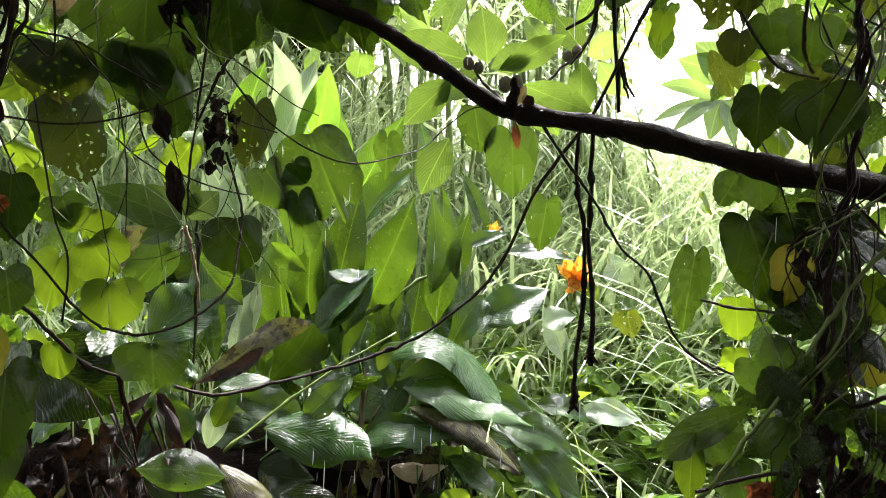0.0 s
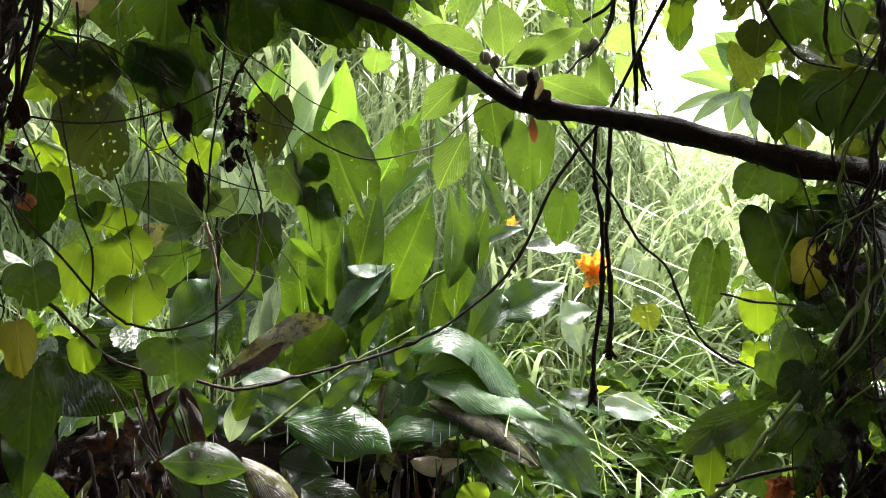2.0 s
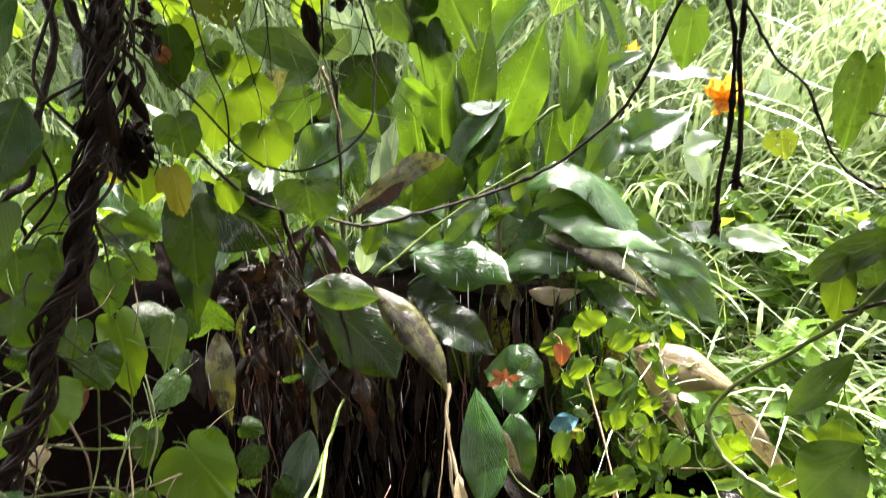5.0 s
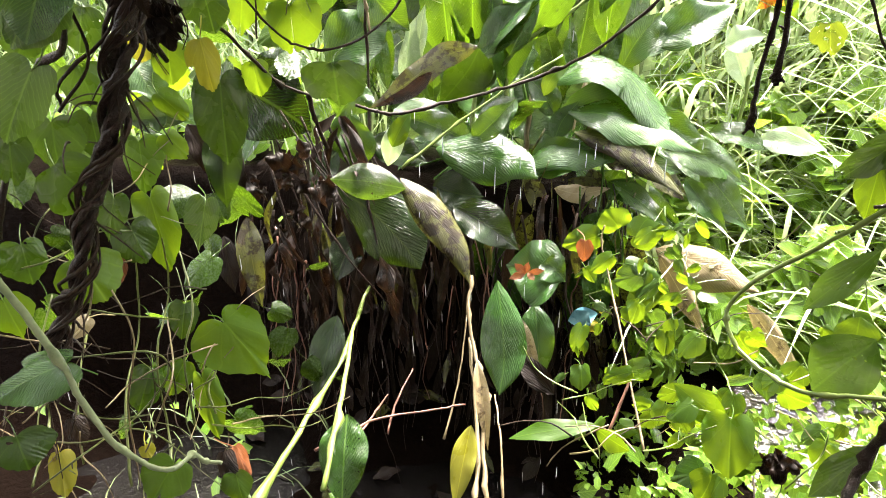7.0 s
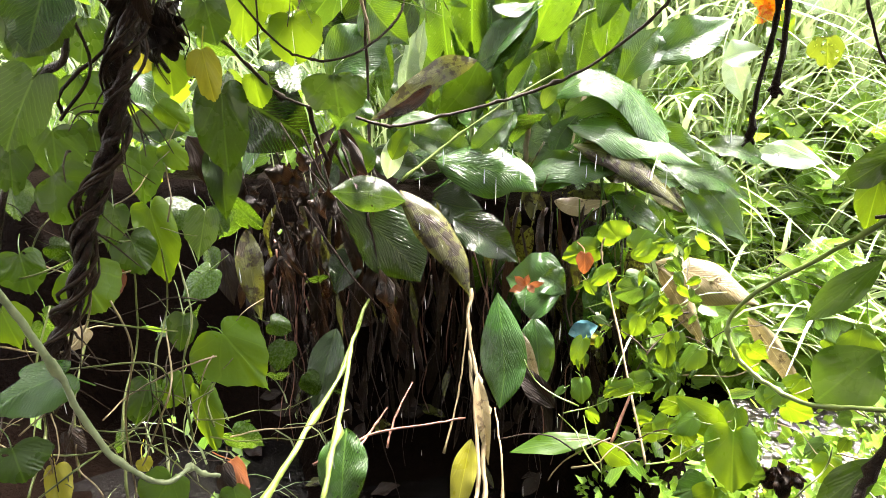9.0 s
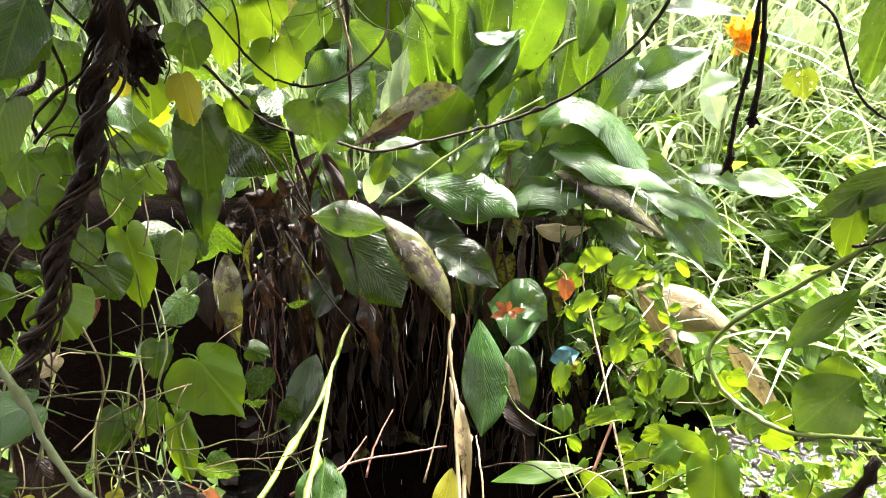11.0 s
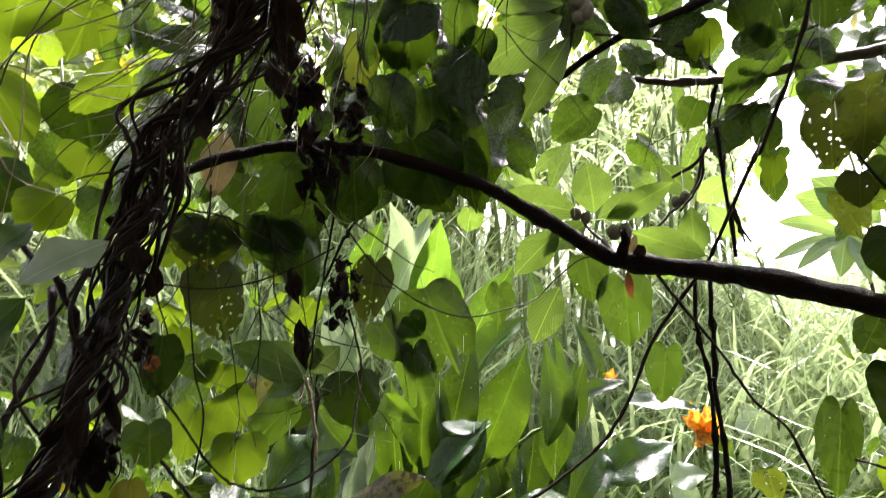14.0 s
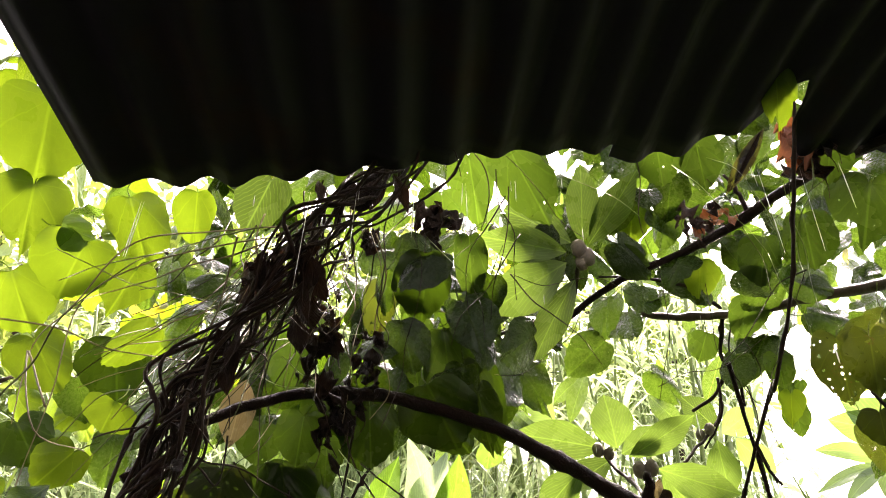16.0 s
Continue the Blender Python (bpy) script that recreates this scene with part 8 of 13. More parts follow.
stem(thin_vine, "stem", [(-0.608, 0.898, 1.433), (-0.558, 0.931, 1.429), (-0.511, 0.978, 1.441), (-0.45, 1.034, 1.474), (-0.387, 1.081, 1.522)], 0.002, 0.002, "twig")
stem(thin_vine, "stem", [(-0.537, 0.793, 1.538), (-0.521, 0.832, 1.528), (-0.498, 0.881, 1.532), (-0.474, 0.956, 1.519), (-0.421, 0.987, 1.49)], 0.002, 0.002, "twig")
stem(thin_vine, "stem", [(-0.375, 1.116, 1.482), (-0.35, 1.179, 1.475), (-0.315, 1.242, 1.471)], 0.002, 0.002, "twig")
stem(thin_vine, "stem", [(-0.572, 0.915, 1.464), (-0.57, 0.931, 1.388), (-0.562, 0.944, 1.3), (-0.547, 0.954, 1.234), (-0.551, 0.946, 1.145)], 0.002, 0.002, "twig")
stem(thin_vine, "stem", [(-0.468, 1.014, 1.523), (-0.474, 1.031, 1.438), (-0.468, 1.096, 1.393), (-0.436, 1.219, 1.367), (-0.398, 1.338, 1.361)], 0.002, 0.002, "twig")
stem(thin_vine, "stem", [(-0.348, 1.224, 1.516), (-0.332, 1.354, 1.38), (-0.334, 1.462, 1.251)], 0.001, 0.001, "twig")
stem(thin_vine, "stem", [(-0.549, 0.811, 1.454), (-0.526, 0.808, 1.516), (-0.499, 0.832, 1.495), (-0.486, 0.817, 1.561)], 0.002, 0.002, "twig")
stem(thin_vine, "tendril", [(-0.434, 0.955, 1.492), (-0.402, 0.943, 1.452), (-0.392, 0.95, 1.405), (-0.387, 0.97, 1.359), (-0.377, 1.005, 1.318)], 0.001, 0.001, "twig", per=4, sides=5)
stem(thin_vine, "tendril", [(-0.389, 1.012, 1.669), (-0.38, 0.925, 1.593), (-0.433, 0.967, 1.582), (-0.493, 1.007, 1.584), (-0.518, 0.983, 1.55)], 0.001, 0.001, "twig", per=4, sides=5)
stem(thin_vine, "tendril", [(-0.443, 0.963, 1.62), (-0.446, 1.038, 1.609), (-0.424, 1.095, 1.615), (-0.349, 0.987, 1.547), (-0.293, 0.94, 1.519)], 0.002, 0.001, "greenstem", per=4, sides=5)
stem(thin_vine, "tendril", [(-0.432, 1.115, 1.323), (-0.399, 1.149, 1.304), (-0.339, 1.077, 1.263), (-0.273, 0.989, 1.237), (-0.278, 1.122, 1.19)], 0.001, 0.001, "twig", per=4, sides=5)
stem(thin_vine, "tendril", [(-0.327, 1.029, 1.3), (-0.346, 0.978, 1.269), (-0.416, 1.052, 1.254), (-0.462, 1.057, 1.237), (-0.524, 1.092, 1.232)], 0.001, 0.001, "twig", per=4, sides=5)
stem(thin_vine, "tendril", [(-0.497, 1.012, 1.393), (-0.509, 1.103, 1.362), (-0.477, 1.123, 1.333), (-0.372, 0.942, 1.283), (-0.397, 1.122, 1.269)], 0.001, 0.001, "greenstem", per=4, sides=5)
stem(thin_vine, "tendril", [(-0.509, 1.055, 1.475), (-0.518, 1.064, 1.42), (-0.432, 0.897, 1.346), (-0.453, 0.914, 1.301), (-0.526, 1.009, 1.263)], 0.001, 0.001, "twig", per=4, sides=5)
stem(thin_vine, "tendril", [(-0.549, 0.858, 1.595), (-0.546, 0.854, 1.548), (-0.604, 0.918, 1.526), (-0.607, 0.898, 1.476), (-0.588, 0.846, 1.422)], 0.001, 0.001, "twig", per=4, sides=5)
stem(thin_vine, "tendril", [(-0.487, 1.053, 1.46), (-0.479, 0.987, 1.402), (-0.508, 1.001, 1.358), (-0.582, 1.092, 1.32), (-0.606, 1.081, 1.275)], 0.002, 0.001, "greenstem", per=4, sides=5)
stem(thin_vine, "tendril", [(-0.501, 0.875, 1.538), (-0.511, 0.941, 1.523), (-0.473, 0.928, 1.487), (-0.498, 1.006, 1.457), (-0.452, 0.91, 1.388)], 0.002, 0.001, "twig", per=4, sides=5)
stem(thin_vine, "tendril", [(-0.527, 1.013, 1.576), (-0.561, 1.062, 1.536), (-0.48, 0.886, 1.443), (-0.534, 0.939, 1.415), (-0.628, 1.04, 1.401)], 0.001, 0.001, "twig", per=4, sides=5)
stem(thin_vine, "tendril", [(-0.451, 0.929, 1.407), (-0.441, 0.947, 1.365), (-0.429, 0.953, 1.318), (-0.412, 0.945, 1.269), (-0.466, 1.088, 1.215)], 0.001, 0.001, "greenstem", per=4, sides=5)
stem(thin_vine, "tendril", [(-0.462, 0.938, 1.613), (-0.466, 0.888, 1.562), (-0.511, 0.906, 1.547), (-0.564, 0.945, 1.526), (-0.618, 0.975, 1.508)], 0.001, 0.001, "twig", per=4, sides=5)
stem(thin_vine, "tendril", [(-0.543, 0.841, 1.523), (-0.63, 0.926, 1.522), (-0.586, 0.843, 1.455), (-0.686, 0.972, 1.436), (-0.639, 0.884, 1.376)], 0.001, 0.001, "twig", per=4, sides=5)
stem(thin_vine, "tendril", [(-0.596, 0.992, 1.319), (-0.544, 0.961, 1.286), (-0.525, 1.001, 1.27), (-0.476, 0.957, 1.229), (-0.476, 0.997, 1.181)], 0.001, 0.001, "greenstem", per=4, sides=5)
stem(thin_vine, "tendril", [(-0.343, 1.018, 1.494), (-0.375, 1.003, 1.462), (-0.437, 1.061, 1.449), (-0.424, 0.948, 1.399), (-0.51, 1.04, 1.402)], 0.001, 0.001, "twig", per=4, sides=5)
stem(thin_vine, "tendril", [(-0.528, 1.011, 1.545), (-0.545, 1.091, 1.519), (-0.441, 0.958, 1.465), (-0.46, 1.072, 1.451), (-0.398, 0.983, 1.39)], 0.002, 0.001, "twig", per=4, sides=5)
stem(thin_vine, "tendril", [(-0.348, 1.014, 1.376), (-0.358, 1.126, 1.341), (-0.312, 1.001, 1.278), (-0.32, 1.106, 1.23), (-0.317, 1.119, 1.171)], 0.001, 0.001, "greenstem", per=4, sides=5)
stem(thin_vine, "tendril", [(-0.483, 0.975, 1.474), (-0.513, 1.052, 1.437), (-0.445, 0.921, 1.364), (-0.453, 0.936, 1.316), (-0.5, 1.032, 1.268)], 0.002, 0.001, "twig", per=4, sides=5)
stem(thin_vine, "tendril", [(-0.331, 1.045, 1.388), (-0.326, 0.991, 1.33), (-0.404, 1.143, 1.291), (-0.409, 1.063, 1.25), (-0.473, 1.113, 1.229)], 0.001, 0.001, "twig", per=4, sides=5)
stem(thin_vine, "tendril", [(-0.38, 0.976, 1.3), (-0.381, 1.023, 1.252), (-0.329, 0.963, 1.216), (-0.303, 1.01, 1.201), (-0.306, 1.189, 1.18)], 0.001, 0.001, "greenstem", per=4, sides=5)
stem(thin_vine, "tendril", [(-0.339, 0.996, 1.555), (-0.288, 0.947, 1.514), (-0.259, 0.972, 1.493), (-0.224, 0.973, 1.466), (-0.218, 1.151, 1.484)], 0.002, 0.001, "twig", per=4, sides=5)
stem(thin_vine, "tendril", [(-0.553, 0.876, 1.436), (-0.604, 0.921, 1.405), (-0.643, 0.926, 1.384), (-0.661, 0.914, 1.346), (-0.665, 0.869, 1.329)], 0.001, 0.001, "twig", per=4, sides=5)
stem(thin_vine, "tendril", [(-0.38, 0.984, 1.461), (-0.381, 1.043, 1.425), (-0.378, 1.037, 1.368), (-0.368, 1.059, 1.319), (-0.372, 1.092, 1.263)], 0.001, 0.001, "greenstem", per=4, sides=5)
stem(thin_vine, "tendril", [(-0.566, 1.039, 1.386), (-0.544, 1.03, 1.334), (-0.54, 1.045, 1.281), (-0.537, 1.056, 1.226), (-0.502, 0.96, 1.179)], 0.002, 0.001, "twig", per=4, sides=5)
stem(thin_vine, "tendril", [(-0.476, 0.953, 1.411), (-0.457, 0.985, 1.387), (-0.428, 1.003, 1.363), (-0.386, 0.963, 1.317), (-0.409, 1.061, 1.27)], 0.002, 0.001, "twig", per=4, sides=5)
dead_cluster = thing("dead_leaf_cluster", (-0.382, 1.118, 1.462), "dark shrivelled dead leaves caught on a hanging vine", "dead leaves", "dead leaf clusters")
withered(dead_cluster, 0.014, 0.022, 34, 0.01, 0.032, 51, ('dead', 'deadbrown', 'deadbrown'))
dead_cluster_thin = thing("dead_leaf_cluster", (-0.393, 0.969, 1.343), "dark shrivelled dead leaf hanging on a thin vine", "dead leaves", "dead leaf clusters")
leaf(dead_cluster_thin, "broad", (-0.4, 0.962, 1.381), (-0.389, 0.974, 1.3), 0.025, (0.03, -0.99, -0.14), "dead", 0.6, 0.8, wave=0.5, name="dead_leaf")
leaf(dead_cluster_thin, "broad", (-0.398, 0.964, 1.376), (-0.392, 0.972, 1.311), 0.019, (0.81, -0.59, -0.00), "dead", 0.6, 0.8, wave=0.5, name="dead_leaf")
leaf(dead_cluster_thin, "broad", (-0.411, 0.943, 1.461), (-0.401, 0.958, 1.403), 0.024, (0.01, -0.97, -0.25), "dead", 0.6, 0.8, wave=0.5, name="dead_leaf")
leaf(dead_cluster_thin, "broad", (-0.404, 0.947, 1.455), (-0.403, 0.956, 1.411), 0.015, (0.56, -0.81, -0.15), "dead", 0.6, 0.8, wave=0.5, name="dead_leaf")
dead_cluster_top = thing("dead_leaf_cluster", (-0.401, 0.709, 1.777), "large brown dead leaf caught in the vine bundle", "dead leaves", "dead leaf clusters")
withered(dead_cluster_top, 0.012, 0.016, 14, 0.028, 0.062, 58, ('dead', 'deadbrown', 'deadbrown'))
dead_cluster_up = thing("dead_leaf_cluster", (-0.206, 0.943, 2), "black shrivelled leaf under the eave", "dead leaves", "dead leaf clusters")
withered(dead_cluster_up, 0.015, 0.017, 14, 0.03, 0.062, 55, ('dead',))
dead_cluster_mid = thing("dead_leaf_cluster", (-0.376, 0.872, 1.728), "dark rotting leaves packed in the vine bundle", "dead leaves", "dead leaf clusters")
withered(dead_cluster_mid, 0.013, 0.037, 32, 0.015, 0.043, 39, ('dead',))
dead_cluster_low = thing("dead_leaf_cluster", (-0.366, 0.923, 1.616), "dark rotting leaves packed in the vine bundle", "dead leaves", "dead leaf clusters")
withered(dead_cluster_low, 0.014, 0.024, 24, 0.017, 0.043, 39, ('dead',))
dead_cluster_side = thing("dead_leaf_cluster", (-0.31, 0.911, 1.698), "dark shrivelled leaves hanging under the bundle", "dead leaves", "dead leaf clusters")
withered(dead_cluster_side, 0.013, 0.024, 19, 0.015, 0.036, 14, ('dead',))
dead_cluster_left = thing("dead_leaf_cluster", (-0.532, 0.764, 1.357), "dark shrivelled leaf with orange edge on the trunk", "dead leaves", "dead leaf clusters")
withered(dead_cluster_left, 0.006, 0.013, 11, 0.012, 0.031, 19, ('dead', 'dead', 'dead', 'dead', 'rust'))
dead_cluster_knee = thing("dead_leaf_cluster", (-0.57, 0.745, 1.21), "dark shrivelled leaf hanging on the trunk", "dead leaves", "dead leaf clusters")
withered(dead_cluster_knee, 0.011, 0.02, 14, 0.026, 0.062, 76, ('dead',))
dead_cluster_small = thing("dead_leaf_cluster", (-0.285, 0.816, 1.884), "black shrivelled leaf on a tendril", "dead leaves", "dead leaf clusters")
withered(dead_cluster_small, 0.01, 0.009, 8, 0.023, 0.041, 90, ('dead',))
dead_cluster_right = thing("dead_leaf_cluster", (0.451, 0.908, 2.031), "brown dead leaves hanging under the eave", "dead leaves", "dead leaf clusters")
withered(dead_cluster_right, 0.019, 0.028, 16, 0.036, 0.075, 90, ('dead', 'deadbrown', 'deadbrown', 'dead', 'rust'))
dead_cluster_eave = thing("dead_leaf_cluster", (0.303, 1.092, 2.025), "orange brown dead leaves below the eave", "dead leaves", "dead leaf clusters")
withered(dead_cluster_eave, 0.023, 0.019, 14, 0.021, 0.057, 55, ('dead', 'deadbrown', 'deadbrown', 'rust'))
dead_cluster_fold = thing("dead_leaf_cluster", (0.396, 1.023, 2.084), "folded brown dead leaf hanging below the eave", "dead leaves", "dead leaf clusters")
leaf(dead_cluster_fold, "broad", (0.424, 0.962, 2.114), (0.352, 1.047, 2.034), 0.031, (-0.28, -0.77, -0.58), "canna_brown", 0.4, 0.9, wave=0.2)
leaf(dead_cluster_fold, "broad", (0.419, 0.961, 2.109), (0.366, 1.032, 2.041), 0.025, (-0.66, -0.71, -0.23), "dead", 0.35, 0.6, wave=0.2)
dead_cluster_ground = thing("dead_leaf_cluster", (0.356, 1.114, 0.322), "black rotten leaf among the weeds", "dead leaves", "dead leaf clusters")
withered(dead_cluster_ground, 0.013, 0.014, 11, 0.031, 0.062, 41, ('dead',))
dead_cluster_curtain = thing("dead_leaf_cluster", (0.503, 0.887, 1.232), "dark curled leaf on the vine curtain", "dead leaves", "dead leaf clusters")
withered(dead_cluster_curtain, 0.006, 0.008, 8, 0.016, 0.032, 3, ('dead', 'deadbrown'))
dead_cluster_bank = thing("dead_leaf_cluster", (-0.789, 1.488, 0.776), "dark rotten leaves heaped beside the canna clump", "dead leaves", "dead leaf clusters")
withered(dead_cluster_bank, 0.09, 0.06, 16, 0.03, 0.07, 18, ('dead', 'dead', 'deadbrown'))
rng = random.Random(91)
for k in range(16):
    x, y, z = -0.95 + 0.34 * rng.random(), 1.55 + 0.2 * rng.random(), 0.92 - 0.25 * rng.random()
    d = Vector((rng.uniform(0.1, 0.9), rng.uniform(-0.2, 0.1), -1)).normalized()
    ln = rng.uniform(0.2, 0.5)
    stem(dead_cluster_bank, "stalk", [(x, y, z), Vector((x, y, z)) + d * ln * 0.5 + Vector((0, -0.03, 0)), Vector((x, y, z)) + d * ln], rng.uniform(0.002, 0.0045), 0.0015, ("vinebark", "bark", "bark")[k % 3], sides=6)
for k in range(26):
    x, y, z = -1.0 + 0.42 * rng.random(), 1.5 + 0.25 * rng.random(), 0.9 - 0.45 * rng.random()
    ln, w = rng.uniform(0.1, 0.24), rng.uniform(-0.05, 0.05)
    frond(dead_cluster_bank, ("dead", "deadbrown", "dead", "dead", "canna_brown")[k % 5], [(x, y, z), (x + w, y - 0.03, z - ln * 0.4), (x + w * 1.6 + rng.uniform(-0.03, 0.03), y - 0.02, z - ln)], rng.uniform(0.02, 0.06), (rng.uniform(-0.7, 0.7), -1, rng.uniform(-0.2, 0.5)), rng.uniform(0.3, 1.2), rng.uniform(0, 1.2), wave=0.5, name="dead_leaf")
dead_cluster_bank_b = thing("dead_leaf_cluster", (-0.882, 1.524, 0.717), "dark brown withered leaves hanging on the bank", "dead leaves", "dead leaf clusters")
withered(dead_cluster_bank_b, 0.06, 0.08, 16, 0.02, 0.05, 2, ('dead', 'dead', 'deadbrown'))
dead_cluster_tan = thing("dead_leaf_cluster", (-0.485, 0.816, 1.595), "large tan dry leaf behind the bundle", "dead leaves", "dead leaf clusters")
leaf(dead_cluster_tan, "broad", (-0.497, 0.866, 1.666), (-0.522, 0.889, 1.565), 0.056, (0.46, -0.83, -0.30), "dry", 0.35, 0.5, wave=0.25)
dead_cluster_red = thing("dead_leaf_cluster", (0.467, 0.939, 0.918), "reddish dry leaves at the foot of the curtain", "dead leaves", "dead leaf clusters")
withered(dead_cluster_red, 0.01, 0.009, 11, 0.023, 0.045, 2, ('rust',))
# heart-leaved climbing vines
vine_left = thing("climbing_vine", (-0.571, 1.042, 1.422), "heart-leaved climbing vine hanging in a curtain", "climbing vine", "vine curtains")
leaf(vine_left, "heart", (-0.562, 0.958, 1.55), (-0.568, 0.978, 1.46), 0.119, (0.33, -0.91, -0.23), "eaten", 0.3, 0.2, 0.07)
leaf(vine_left, "heart", (-0.549, 0.965, 1.461), (-0.54, 0.988, 1.347), 0.106, (0.54, -0.72, 0.44), "eaten", 0.3, 0.2, 0.07)
leaf(vine_left, "heart", (-0.481, 0.997, 1.563), (-0.469, 1.028, 1.462), 0.101, (0.17, -0.95, -0.28), "vine", 0.3, 0.2, 0.07)
leaf(vine_left, "heart", (-0.448, 1.071, 1.554), (-0.443, 1.1, 1.433), 0.086, (0.53, -0.83, -0.18), "vine", 0.3, 0.2, 0.07)
leaf(vine_left, "heart", (-0.484, 0.92, 1.609), (-0.5, 0.934, 1.546), 0.076, (0.49, -0.81, 0.31), "vine", 0.3, 0.2, 0.07)
leaf(vine_left, "heart", (-0.406, 0.9, 1.608), (-0.42, 0.919, 1.535), 0.082, (0.39, -0.87, -0.31), "vine", 0.3, 0.2, 0.07)
leaf(vine_left, "heart", (-0.328, 0.993, 1.65), (-0.33, 1.027, 1.551), 0.093, (0.18, -0.94, 0.30), "vine", 0.3, 0.2, 0.07)
leaf(vine_left, "heart", (-0.225, 0.988, 1.678), (-0.187, 1.034, 1.574), 0.143, (0.19, -0.92, -0.34), "shade_leaf", 0.3, 0.2, 0.07)
leaf(vine_left, "heart", (-0.144, 1.029, 1.669), (-0.131, 1.068, 1.563), 0.075, (-0.05, -0.94, -0.35), "shade_leaf", 0.3, 0.2, 0.07)
leaf(vine_left, "heart", (-0.427, 1.061, 1.613), (-0.43, 1.084, 1.532), 0.062, (0.40, -0.85, 0.34), "vine", 0.3, 0.2, 0.07)
leaf(vine_left, "heart", (-0.364, 1.27, 1.528), (-0.38, 1.286, 1.405), 0.091, (0.28, -0.95, -0.16), "eaten", 0.3, 0.2, 0.07)
leaf(vine_left, "heart", (-0.377, 1.191, 1.305), (-0.367, 1.194, 1.202), 0.117, (0.30, -0.80, 0.52), "shade_leaf", 0.3, 0.2, 0.07)
leaf(vine_left, "heart", (-0.612, 1.145, 1.32), (-0.625, 1.14, 1.267), 0.099, (0.48, -0.88, -0.03), "lime", 0.3, 0.2, 0.07)
leaf(vine_left, "heart", (-0.618, 1.143, 1.266), (-0.579, 1.163, 1.203), 0.11, (0.46, -0.89, 0.01), "lime", 0.3, 0.2, 0.07)
leaf(vine_left, "heart", (-0.58, 1.139, 1.187), (-0.576, 1.133, 1.1), 0.108, (0.41, -0.71, 0.57), "lime", 0.3, 0.2, 0.07)
leaf(vine_left, "heart", (-0.525, 1.177, 1.08), (-0.521, 1.164, 0.998), 0.133, (0.40, -0.90, 0.16), "vine", 0.3, 0.2, 0.07)
leaf(vine_left, "heart", (-0.619, 0.989, 1.533), (-0.638, 0.993, 1.465), 0.062, (0.53, -0.76, 0.38), "lime", 0.3, 0.2, 0.07)
leaf(vine_left, "heart", (-0.653, 1.121, 1.338), (-0.639, 1.131, 1.29), 0.079, (0.50, -0.87, -0.05), "vine", 0.3, 0.2, 0.07)
leaf(vine_left, "heart", (-0.686, 1.096, 1.384), (-0.695, 1.095, 1.341), 0.056, (0.53, -0.84, -0.09), "lime", 0.3, 0.2, 0.07)
leaf(vine_left, "heart", (-0.576, 0.872, 1.349), (-0.581, 0.875, 1.258), 0.064, (0.52, -0.70, 0.49), "shade_leaf", 0.3, 0.2, 0.07)
leaf(vine_left, "heart", (-0.611, 0.914, 1.219), (-0.604, 0.915, 1.156), 0.076, (0.55, -0.83, 0.06), "vine", 0.3, 0.2, 0.07)
leaf(vine_left, "heart", (-0.683, 1.164, 1.231), (-0.706, 1.145, 1.132), 0.093, (0.46, -0.70, 0.55), "lime", 0.3, 0.2, 0.07)
leaf(vine_left, "heart", (-0.54, 1.292, 1.251), (-0.612, 1.256, 1.164), 0.085, (0.41, -0.91, 0.03), "vine", 0.3, 0.2, 0.07)
leaf(vine_left, "heart", (-0.295, 1.449, 1.504), (-0.223, 1.482, 1.303), 0.194, (0.17, -0.98, -0.10), "vine", 0.3, 0.2, 0.07)
leaf(vine_left, "heart", (-0.39, 1.438, 1.425), (-0.333, 1.46, 1.337), 0.13, (0.26, -0.84, 0.47), "vine", 0.3, 0.2, 0.07)
leaf(vine_left, "heart", (-0.323, 1.46, 1.365), (-0.307, 1.468, 1.223), 0.101, (0.21, -0.98, -0.03), "vine", 0.3, 0.2, 0.07)
leaf(vine_left, "heart", (-0.331, 1.451, 1.439), (-0.302, 1.462, 1.397), 0.068, (-0.34, -0.92, 0.19), "vine", 0.3, 0.2, 0.07)
leaf(vine_left, "heart", (-0.134, 1.572, 1.516), (-0.142, 1.585, 1.413), 0.072, (0.09, -0.99, -0.13), "vine", 0.3, 0.2, 0.07)
leaf(vine_left, "heart", (0.068, 1.415, 1.559), (0.076, 1.433, 1.459), 0.09, (-0.05, -0.98, -0.18), "vine", 0.3, 0.2, 0.07)
leaf(vine_left, "heart", (0.149, 1.421, 1.499), (0.159, 1.437, 1.361), 0.123, (-0.04, -0.89, 0.45), "vine", 0.3, 0.2, 0.07)
leaf(vine_left, "heart", (0.23, 1.448, 1.354), (0.215, 1.454, 1.242), 0.081, (-0.15, -0.99, -0.03), "vine", 0.3, 0.2, 0.07)
leaf(vine_left, "heart", (-0.284, 2.283, 1.933), (-0.297, 2.305, 1.85), 0.104, (0.18, -0.92, 0.34), "broad", 0.3, 0.2, 0.07)
leaf(vine_left, "heart", (0.484, 1.444, 1.74), (0.486, 1.465, 1.672), 0.058, (-0.30, -0.91, -0.29), "vine", 0.3, 0.2, 0.07)
leaf(vine_left, "heart", (0.475, 1.432, 1.783), (0.488, 1.443, 1.74), 0.039, (-0.30, -0.90, -0.32), "vine", 0.3, 0.2, 0.07)
leaf(vine_left, "heart", (0.505, 1.422, 1.782), (0.502, 1.432, 1.758), 0.028, (-0.26, -0.92, 0.30), "vine", 0.3, 0.2, 0.07)
